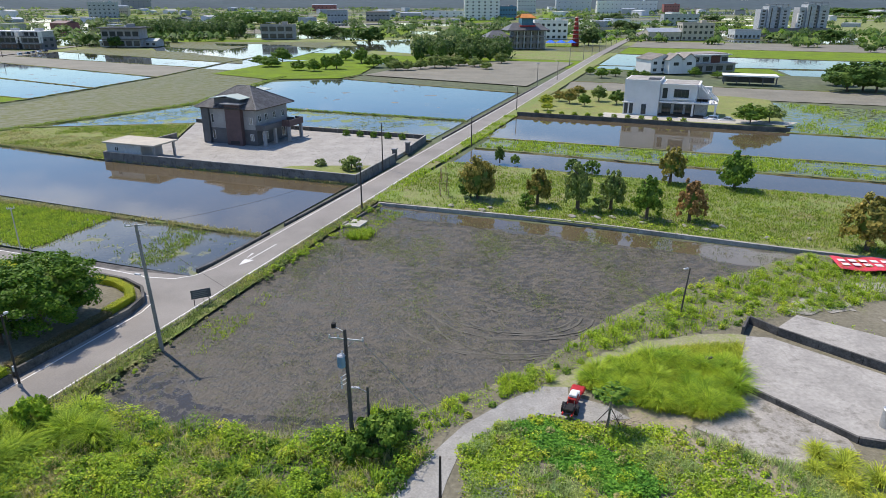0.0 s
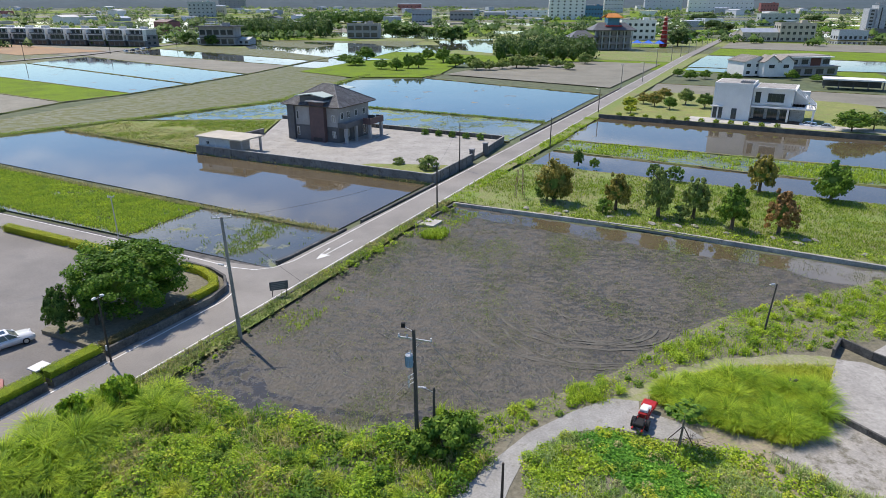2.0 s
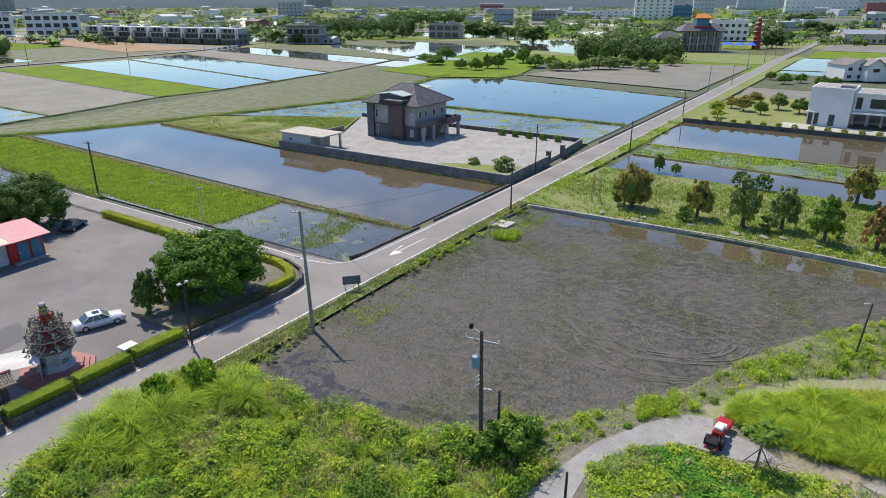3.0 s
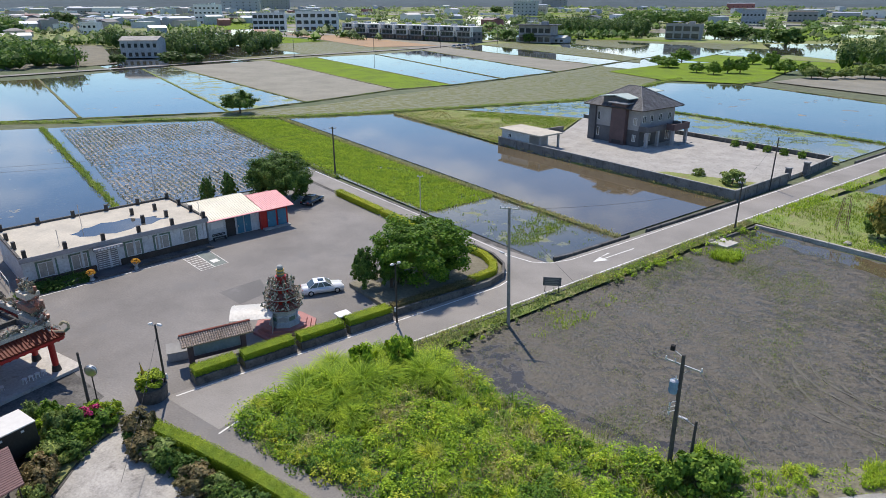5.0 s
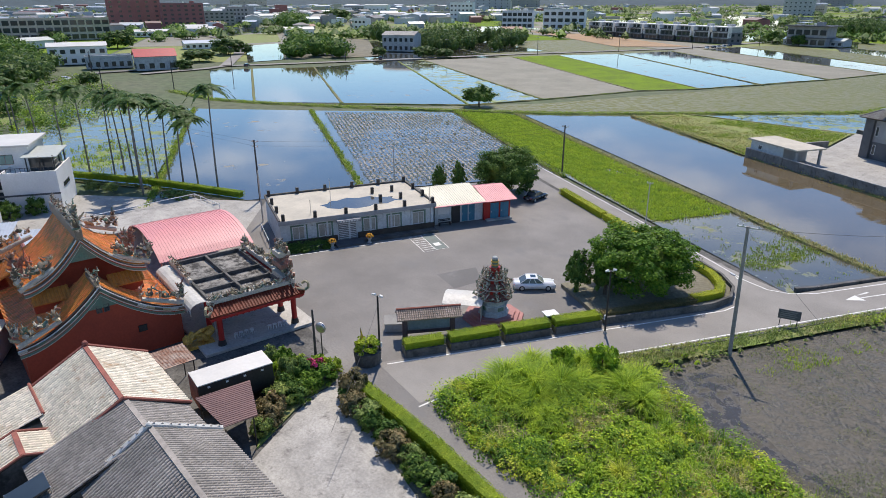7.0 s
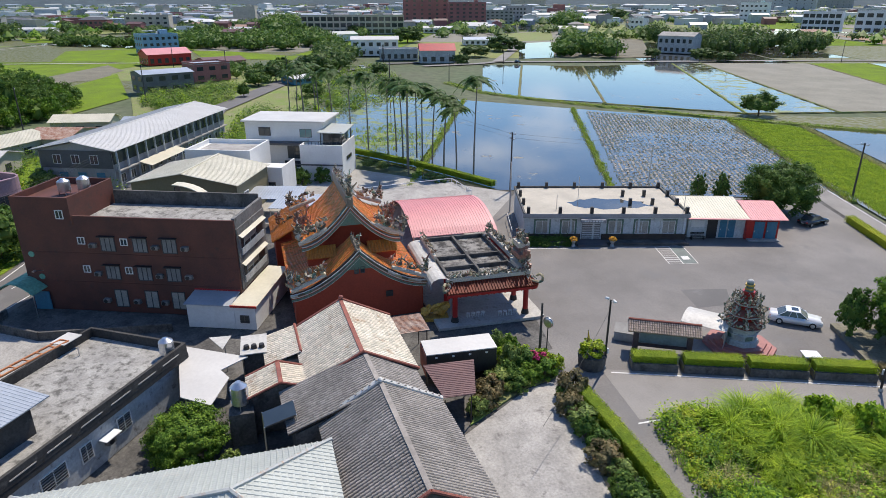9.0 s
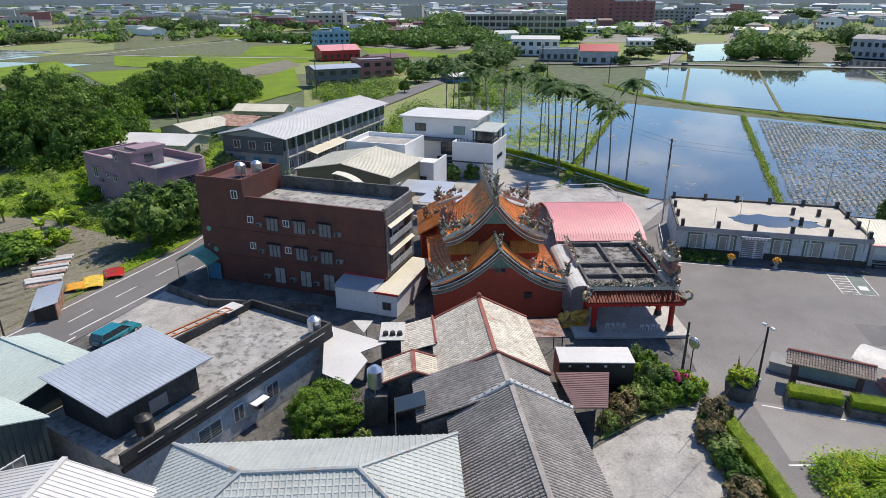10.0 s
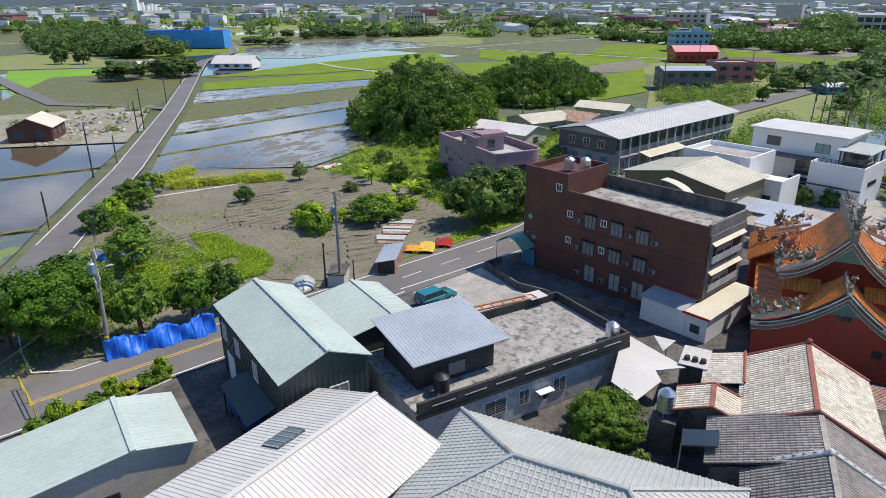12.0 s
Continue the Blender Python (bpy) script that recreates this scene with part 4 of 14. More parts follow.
M["oldtile"] = mat("faded_white_roof_tile", (0.70, 0.65, 0.53), (0.60, 0.535, 0.42), rough=0.88, s1=0.3, s2=4, var=0.15, bump=0.3, island=0.16, stain=(0.42, 0.29, 0.18), stain_at=0.64)
M["slate"] = mat("slate_grey_roof_tile", (0.115, 0.12, 0.13), (0.085, 0.088, 0.097), rough=0.6, s1=0.3, s2=5, var=0.18, bump=0.2, island=0.3)
M["redtrim"] = mat("dull_red_ridge", (0.30, 0.105, 0.075), (0.21, 0.075, 0.06), rough=0.8, s1=0.8, s2=6, var=0.2, bump=0.2)
M["whitetrim"] = mat("white_ridge_mortar", (0.68, 0.67, 0.63), (0.52, 0.51, 0.48), rough=0.85, s1=0.9, s2=6, var=0.15, bump=0.2)
M["sheet_green"] = mat("grey_green_metal_sheet", (0.43, 0.5, 0.455), (0.38, 0.445, 0.405), rough=0.5, s1=0.3, s2=3, var=0.07, bump=0.04, metal=0.0, stain=(0.33, 0.32, 0.27), stain_at=0.7)
M["sheet_white"] = mat("white_metal_sheet", (0.60, 0.585, 0.545), (0.53, 0.515, 0.48), rough=0.45, s1=0.25, s2=3, var=0.05, bump=0.03, metal=0.05, stain=(0.55, 0.54, 0.52), stain_at=0.68)
M["sheet_blue"] = mat("pale_blue_tile_sheet", (0.43, 0.455, 0.42), (0.37, 0.392, 0.365), rough=0.5, s1=0.3, s2=3, var=0.08, bump=0.05, metal=0.1, stain=(0.46, 0.43, 0.37), stain_at=0.68)
M["sheet_grey"] = mat("silver_metal_sheet", (0.46, 0.49, 0.52), (0.39, 0.42, 0.45), rough=0.4, s1=0.3, s2=3, var=0.07, bump=0.04, metal=0.3)
M["sheet_dark"] = mat("dark_green_metal_wall", (0.055, 0.075, 0.075), (0.045, 0.06, 0.06), rough=0.5, s1=0.4, s2=4, var=0.12, bump=0.05, metal=0.2)
M["sheet_olive"] = mat("olive_metal_wall", (0.20, 0.175, 0.10), (0.17, 0.15, 0.085), rough=0.55, s1=0.3, s2=4, var=0.1, bump=0.05)
M["sheet_cream"] = mat("cream_metal_sheet", (0.62, 0.585, 0.46), (0.53, 0.50, 0.385), rough=0.5, s1=0.3, s2=3, var=0.07, bump=0.04)
M["sheet_pink"] = mat("pink_metal_sheet", (0.66, 0.27, 0.28), (0.58, 0.24, 0.25), rough=0.5, s1=0.3, s2=3, var=0.08, bump=0.04)
M["sheet_rust"] = mat("rusty_metal_sheet", (0.42, 0.33, 0.27), (0.26, 0.12, 0.07), rough=0.75, s1=0.9, s2=5, var=0.2, bump=0.1, stain=(0.2, 0.075, 0.04), stain_at=0.58)
M["sheet_maroon"] = mat("maroon_metal_sheet", (0.15, 0.075, 0.07), (0.115, 0.06, 0.058), rough=0.55, s1=0.4, s2=4, var=0.12, bump=0.05)
M["poly"] = mat("translucent_grey_sheet", (0.53, 0.52, 0.485), (0.44, 0.43, 0.40), rough=0.5, s1=0.5, s2=4, var=0.1, bump=0.05)
M["steel"] = mat("stainless_steel", (0.62, 0.63, 0.64), rough=0.28, s1=0.9, s2=6, var=0.08, bump=0.03, metal=0.9)
M["darksteel"] = mat("dark_metal", (0.05, 0.05, 0.052), rough=0.5, s1=0.9, s2=6, var=0.15, bump=0.05, metal=0.5)
M["timber"] = mat("dark_weathered_timber", (0.075, 0.058, 0.045), (0.05, 0.04, 0.033), rough=0.85, s1=1.0, s2=9, var=0.25, bump=0.2)
M["orangewood"] = mat("orange_timber", (0.55, 0.23, 0.1), (0.45, 0.18, 0.08), rough=0.8, s1=1.0, s2=8, var=0.2, bump=0.15)
# darker than the tile rolls: shade and dirt of the grooves put into the colour
M["tile_pan"] = mat("shaded_orange_tile_channel", (0.46, 0.15, 0.03), (0.34, 0.105, 0.025), rough=0.6, s1=0.5, s2=5, var=0.2, bump=0.1)
M["ornament"] = ceramic("painted_ceramic_ornament")
M["ornament_red"] = mat("red_ceramic_ornament", (0.35, 0.13, 0.09), (0.2, 0.16, 0.12), rough=0.5, s1=2.5, s2=9, var=0.4, bump=0.4)
M["teal"] = mat("teal_green_paint", (0.10, 0.20, 0.155), (0.14, 0.17, 0.13), rough=0.6, s1=1.2, s2=7, var=0.2, bump=0.1)
M["gold"] = mat("gold_paint", (0.60, 0.38, 0.07), (0.42, 0.24, 0.05), rough=0.4, s1=1.5, s2=6, var=0.25, bump=0.2)
M["stone"] = mat("carved_grey_stone", (0.44, 0.45, 0.44), (0.33, 0.34, 0.335), rough=0.8, s1=1.0, s2=7, var=0.2, bump=0.3)
M["pinkstone"] = mat("red_granite", (0.36, 0.15, 0.13), (0.30, 0.12, 0.11), rough=0.6, s1=0.8, s2=9, var=0.15, bump=0.05)
M["bluepaint"] = mat("blue_painted_metal", (0.05, 0.19, 0.28), (0.045, 0.155, 0.24), rough=0.5, s1=0.6, s2=5, var=0.12, bump=0.05)
M["bluetarp"] = mat("blue_tarpaulin", (0.012, 0.15, 0.72), (0.01, 0.115, 0.56), rough=0.45, s1=0.9, s2=3, var=0.15, bump=0.5, dist=0.08)
M["greenawn"] = mat("green_canvas", (0.17, 0.38, 0.27), (0.13, 0.31, 0.22), rough=0.7, s1=0.6, s2=4)
M["yellow"] = mat("yellow_fabric", (0.72, 0.48, 0.06), rough=0.8, s1=0.9, s2=5)
M["orangef"] = mat("orange_flowers", (0.62, 0.32, 0.03), rough=0.8, s1=2, s2=9, island=0.3)
M["magentaf"] = mat("pink_flowers", (0.55, 0.05, 0.16), rough=0.8, s1=2, s2=9, island=0.3)
M["redrail"] = mat("red_banner", (0.62, 0.05, 0.08), rough=0.7, s1=0.5, s2=4)
M["rubber"] = mat("black_rubber", (0.015, 0.015, 0.016), rough=0.8, s1=1, s2=6)
M["cablemat"] = mat("black_cable", (0.03, 0.03, 0.032), rough=0.6, s1=1, s2=6, bump=0)
M["greywire"] = mat("grey_wire", (0.30, 0.31, 0.31), rough=0.5, s1=1, s2=6, bump=0)


def glass_mat(name, col, rough=0.08):
    m = bpy.data.materials.new(name)
    m.use_nodes = True
    b = m.node_tree.nodes["Principled BSDF"]
    n, l = m.node_tree.nodes, m.node_tree.links
    nz = n.new("ShaderNodeTexNoise")
    nz.inputs["Scale"].default_value = 0.7
    rp = n.new("ShaderNodeValToRGB")
    rp.color_ramp.elements[0].color, rp.color_ramp.elements[1].color = (*[c * 0.7 for c in col], 1), (*[c * 1.3 for c in col], 1)
    l.new(nz.outputs["Fac"], rp.inputs["Fac"])
    l.new(rp.outputs["Color"], b.inputs["Base Color"])
    b.inputs["Roughness"].default_value = rough
    b.inputs["Specular IOR Level"].default_value = 0.7
    return m


M["glass"] = glass_mat("window_glass", (0.035, 0.045, 0.05))
M["glass_teal"] = glass_mat("teal_window_glass", (0.06, 0.20, 0.20))
M["curtain"] = mat("pale_curtain_glass", (0.34, 0.33, 0.29), (0.27, 0.26, 0.23), rough=0.3, s1=1.5, s2=6, var=0.12, bump=0.02)
M["acbox"] = mat("dirty_grey_casing", (0.24, 0.22, 0.195), (0.15, 0.135, 0.12), rough=0.7, s1=1.5, s2=7, var=0.2, bump=0.1)
M["shutter"] = mat("grey_shutter", (0.21, 0.21, 0.205), (0.16, 0.16, 0.158), rough=0.6, s1=0.8, s2=6, var=0.1, bump=0.1)
M["frame"] = mat("white_window_frame", (0.68, 0.68, 0.67), rough=0.6, s1=0.8, s2=6, var=0.06, bump=0.02)
M["dframe"] = mat("dark_window_frame", (0.06, 0.06, 0.065), rough=0.5, s1=0.8, s2=6, var=0.1, bump=0.02)

WIN_CACHE = {}


def window(parent, m, w, h, frame_m="frame", pane_m="glass", bars=1, name="window", shade=False):
    """A framed window set into a wall. m: at the sill's middle, x along the wall, y inwards, z up."""
    key = (round(w, 2), round(h, 2), frame_m, bars)
    f = 0.07
    if key not in WIN_CACHE:
        bm = bmesh.new()
        xs = [-w / 2, -w / 2 + f]
        for k in range(bars):
            x = -w / 2 + w * (k + 1) / (bars + 1)
            xs += [x - 0.03, x + 0.03]
        xs += [w / 2 - f, w / 2]
        zs = [0, f, h - f, h]
        grid = {}
        for y in (-0.06, 0.05):
            for i, x in enumerate(xs):
                for j, z in enumerate(zs):
                    grid[y, i, j] = bm.verts.new((x, y, z))
        solid = {(i, j): (j != 1 or i % 2 == 0) for i in range(len(xs) - 1) for j in range(3)}
        for (i, j), on in solid.items():
            if not on:
                continue
            for y, rev in ((-0.06, False), (0.05, True)):
                q = [grid[y, i, j], grid[y, i + 1, j], grid[y, i + 1, j + 1], grid[y, i, j + 1]]
                bm.faces.new(q[::-1] if rev else q)
            for di, dj, e in ((-1, 0, (i, j, i, j + 1)), (1, 0, (i + 1, j, i + 1, j + 1)), (0, -1, (i, j, i + 1, j)), (0, 1, (i, j + 1, i + 1, j + 1))):
                if not solid.get((i + di, j + dj), False):
                    bm.faces.new((grid[-0.06, e[0], e[1]], grid[-0.06, e[2], e[3]], grid[0.05, e[2], e[3]], grid[0.05, e[0], e[1]]))
        bmesh.ops.recalc_face_normals(bm, faces=bm.faces)
        fr = link("window", bm, M[frame_m])
        pn = bx(-w / 2 + f, w / 2 - f, -0.02, 0.02, f, h - f)
        me = bpy.data.meshes.new("pane")
        pn.to_mesh(me)
        pn.free()
        WIN_CACHE[key] = (fr.data, me)
        bpy.data.objects.remove(fr)
    a, b = WIN_CACHE[key]
    fo = new(name, a)
    fo.parent = parent
    fo.matrix_basis = m
    po = new("pane", b)
    po.parent = fo
    po.data = b if pane_m == "glass" else b.copy()
    if not b.materials:
        b.materials.append(M["glass"])
    if pane_m != "glass":
        po.data.materials.clear()
        po.data.materials.append(M[pane_m])
    return fo


def wall_m(x, y, z, face):
    """Where a window sits on a wall that faces: 'S' -y, 'N' +y, 'E' +x, 'W' -x of its house."""
    return pose(x, y, z, 0, 0, {"S": 0, "N": 180, "E": 90, "W": -90}[face])


def gable_walls(x0, x1, y0, y1, h, ridge, ry=None, over=0.0):
    """Walls under a gable roof whose ridge runs along x."""
    ry = (y0 + y1) / 2 if ry is None else ry
    bm = bmesh.new()
    v = []
    for x in (x0, x1):
        v.append([bm.verts.new(p) for p in ((x, y0, 0), (x, y1, 0), (x, y1, h), (x, ry, ridge), (x, y0, h))])
    bm.faces.new(v[0])
    bm.faces.new(v[1][::-1])
    for a, b in ((0, 1), (1, 2), (2, 3), (3, 4), (4, 0)):
        bm.faces.new((v[0][a], v[0][b], v[1][b], v[1][a]))
    bmesh.ops.recalc_face_normals(bm, faces=bm.faces)
    return bm


def gable_roof(p, x0, x1, y0, y1, h, ridge, material, kind="sheet", thick=0.08, step=0.3, ry=None, cap=None, rib_h=0.035, col=0.26, row=0.32, seed=1):
    ry = (y0 + y1) / 2 if ry is None else ry
    roof_plate("roof", [(x0, y0, h), (x1, y0, h), (x1, ry, ridge), (x0, ry, ridge)], thick, material, p, kind, step, rib_h, seed=seed, col=col, row=row)
    roof_plate("roof", [(x1, y1, h), (x0, y1, h), (x0, ry, ridge), (x1, ry, ridge)], thick, material, p, kind, step, rib_h, seed=seed + 1, col=col, row=row)
    bm = bmesh.new()
    box(bm, x0 - 0.05, x1 + 0.05, ry - 0.16, ry + 0.16, ridge - 0.03, ridge + 0.09)
    part("ridge_cap", bm, cap or material, p)


def water_tank(x, y, z, r=0.55, h=1.4, rot=0, label="stainless steel water tank on a roof stand", metal="steel"):
    t = thing("water_tank", x, y, z, rot, label, "water tank", "rooftop water tanks")
    bm = bmesh.new()
    cyl(bm, 0, 0, 0.35, 0.35 + h * 0.8, r, r, 20)
    for k in range(4):
        cyl(bm, 0, 0, 0.5 + k * h * 0.18, 0.54 + k * h * 0.18, r * 1.03, r * 1.03, 20)
    part("tank", bm, M[metal], t)
    bm = cyl(bmesh.new(), 0, 0, 0.35 + h * 0.8, 0.35 + h, r, r * 0.35, 20)
    part("lid", bm, M[metal], t)
    for k in range(3):
        a = k * 2.094
        part("leg", rod(bmesh.new(), (r * math.cos(a), r * math.sin(a), 0), (r * 0.9 * math.cos(a), r * 0.9 * math.sin(a), 0.5), 0.04), M["steel"], t)
    return t


def aircon(parent, m):
    b = part("air_conditioner", bx(-0.36, 0.36, -0.36, 0.05, 0, 0.42, bevel=0.03), M["acbox"], parent)
    b.matrix_basis = m
    g = part("grille", cyl(bmesh.new(), 0, 0, -0.03, 0.03, 0.19, 0.19, 14, m=pose(-0.08, -0.37, 0.21, 90, 0, 0)), M["darksteel"], b)
    return b


# ---- village houses ----
def brown_block():
    """Brown tiled four-storey block with a stair tower, on the plan's own axes."""
    x, y = uv(-46.5, 55.9)
    b = thing("apartment_building", x, y, 0, ROT, "red-brown tiled four-storey block with flat roof and stair tower", "building")
    L, D, H = 22.3, 7.4, 9.2
    part("wall", bx(0, L, 0, D, 0, H), M["brownwall"], b)
    part("roof_deck", bx(0.3, L - 0.3, 0.3, D - 0.3, H, H + 0.06), M["deck"], b)
    part("parapet", bx(6.1, L, 0, 0.25, H, H + 0.95), M["brownwall"], b)
    part("parapet", bx(6.1, L - 0.28, D - 0.25, D, H, H + 1.5), M["concrete_dk"], b, "black-stained rear parapet")
    part("parapet", bx(L - 0.28, L + 0.02, 0.25, D, H, H + 1.1), M["stainwall"], b, "peeling white end parapet")
    part("stair_tower", bx(0, 6.0, -0.02, D, H, H + 2.1), M["brownwall"], b)
    for a in ((0, 6.0, -0.02, 0.2), (0, 6.0, D - 0.2, D), (0, 0.2, 0.2, D - 0.2), (5.8, 6.0, 0.2, D - 0.2)):
        part("tower_parapet", bx(*a, H + 2.1, H + 2.75), M["brownwall"], b)
    # pale end face with open verandas
    part("end_wall", bx(L, L + 0.12, 0.3, D, 2.9, H), M["stainwall"], b, "white end wall with dark stains")
    for z in (3.6, 6.5):
        part("veranda_opening", bx(L + 0.06, L + 0.16, 1.0, D - 0.8, z + 0.2, z + 1.75), M["darksteel"], b)
        for y0 in (1.6, 3.1, 4.6):
            part("veranda_post", bx(L + 0.1, L + 0.19, y0, y0 + 0.1, z + 0.2, z + 1.75), M["palewall"], b)
        part("veranda_blind", bx(L + 0.1, L + 0.18, 1.8, 4.4, z + 0.9, z + 1.75), M["curtain"], b, "pale hanging blind")
        part("veranda_rail", bx(L + 0.12, L + 0.24, 0.9, D - 0.7, z - 0.15, z + 0.55), M["palewall"], b)
        bm = bmesh.new()
        slab3(bm, [(L + 0.12, 0.6, z + 2.0), (L + 0.5, 0.6, z + 1.75), (L + 0.5, D - 0.5, z + 1.75), (L + 0.12, D - 0.5, z + 2.0)], 0.05)
        part("veranda_awning", bm, M["sheet_cream"], b)
    # windows with shutters, vents and air conditioners on the long face
    for z in (6.9, 3.9):
        for x0 in (9.3, 12.6, 15.6):
            window(b, wall_m(x0, -0.02, z - 0.3, "S"), 1.5, 1.5, "dframe", "shutter", 2, "shuttered_window")
            part("canopy", bx(x0 - 0.85, x0 + 0.85, -0.45, 0.0, z + 1.28, z + 1.34), M["darksteel"], b)
        for x0 in (6.6, 11.0):
            window(b, wall_m(x0, -0.02, z + 0.35, "S"), 0.75, 0.75, "frame", "glass", 1)
        for x0 in (7.8, 14.2, 17.2):
            aircon(b, wall_m(x0, -0.02, z + 0.1, "S"))
    for x0 in (9.7, 12.9, 15.7):
        window(b, wall_m(x0, -0.02, 0.6, "S"), 1.4, 1.9, "dframe", "curtain", 1, "door_window")
    for x0 in (8.2, 11.4, 14.3, 17.0):
        aircon(b, wall_m(x0, -0.02, 1.1, "S"))
    window(b, wall_m(4.9, -0.04, H + 0.6, "S"), 0.8, 0.9, "frame", "glass", 1)
    for z in (3.1, 6.2):
        part("string_course", bx(-0.02, L, -0.05, 0.0, z, z + 0.12), M["brownwall"], b)
    # ground-floor white lean-to at the end
    an = part("lean_to", bx(L - 4.6, L + 0.1, -2.4, -0.05, 0, 2.5), M["white"], b, "white plastered lean-to")
    part("lean_to_end", bx(L + 0.13, L + 2.2, -2.4, D - 0.6, 0, 2.4), M["white"], b)
    bm = bmesh.new()
    slab3(bm, [(L - 0.1, -2.6, 2.55), (L + 2.4, -2.6, 2.5), (L + 2.4, D - 0.4, 2.7), (L + 0.14, D - 0.4, 2.75)], 0.07)
    part("lean_to_roof", bm, M["sheet_cream"], b, "cream sheet roof with red edge")
    part("roof_edge", bx(L - 0.15, L + 2.45, -2.68, -2.6, 2.4, 2.62), M["redpaint"], b)
    part("roof_edge", bx(L - 4.8, L - 0.15, -0.02, 0.06, 2.86, 3.0), M["redpaint"], b)
    bm = bmesh.new()
    slab3(bm, [(L - 4.8, -2.6, 2.5), (L - 0.15, -2.6, 2.5), (L - 0.15, -0.02, 2.85), (L - 4.8, -0.02, 2.85)], 0.06)
    part("lean_to_roof", bm, M["sheet_grey"], b)
    window(b, wall_m(L + 1.1, -2.42, 0.7, "S"), 0.9, 0.8, "dframe", "glass", 1)
    # green awning and blue gate at the street end
    arch = [(-2.4 + 4.3 * f / 10, 2.5 + 1.1 * math.sin(math.pi * f / 10)) for f in range(11)]
    aw = part("awning", prism_yz(2.2, arch + [(q[0] * 0.97, q[1] - 0.08) for q in arch[::-1]], 4.6), M["greenawn"], b, "green canvas awning")
    aw.matrix_basis = Matrix.Rotation(radians(-90), 4, "Z")
    for x0, y0 in ((-2.3, -2.1), (1.8, -2.1), (-2.3, 2.3)):
        part("awning_post", rod(bmesh.new(), (x0, y0, 0), (x0, y0, 2.5), 0.04), M["steel"], b)
    for x0, y0, z0 in ((1.0, -0.03, 6.0), (1.6, -0.03, 3.6)):
        part("wall_disc", cyl(bmesh.new(), 0, 0, -0.05, 0.05, 0.3, 0.3, 16, m=pose(x0, y0, z0, 90, 0, 0)), M["greenawn"], b, "round green plate")
    part("gate", bx(0.3, 2.0, -0.2, -0.1, 0, 2.0), M["bluepaint"], b, "blue steel gate")
    bm = rod(bmesh.new(), (1.9, -0.1, 4.3), (1.9, -1.1, 4.7), 0.03)
    box(bm, 1.8, 2.0, -1.5, -1.05, 4.66, 4.76)
    part("wall_lamp", bm, M["steel"], b)
    for k, (px, py) in enumerate(((3.6, 3.2), (4.9, 4.4))):
        q = b.matrix_basis @ Vector((px, py, 0))
        water_tank(q.x, q.y, H + 2.1, 0.6, 1.3, 20, "stainless steel water tank on the stair tower")
    # curved white vent hood behind the parapet
    q = b.matrix_basis @ Vector((13.5, D + 0.6, 0))
    v = thing("vent_hood", q.x, q.y, 8.8, ROT, "curved cream sheet duct beside the roof", "duct")
    arch = [(-1.2 + 4 * math.sin(0.15 * k), 2.4 * math.cos(0.15 * k)) for k in range(11)]
    hd = part("hood", prism_yz(0.0, arch + [(q[0] - 0.03, q[1] - 0.07) for q in arch[::-1]], 1.3), M["sheet_cream"], v)
    hd.matrix_basis = Matrix.Rotation(radians(-90), 4, "Z")
    part("bracket", bx(-1.0, -0.9, 0.1, 1.2, -1.0, 2.2), M["darksteel"], v)
    return b


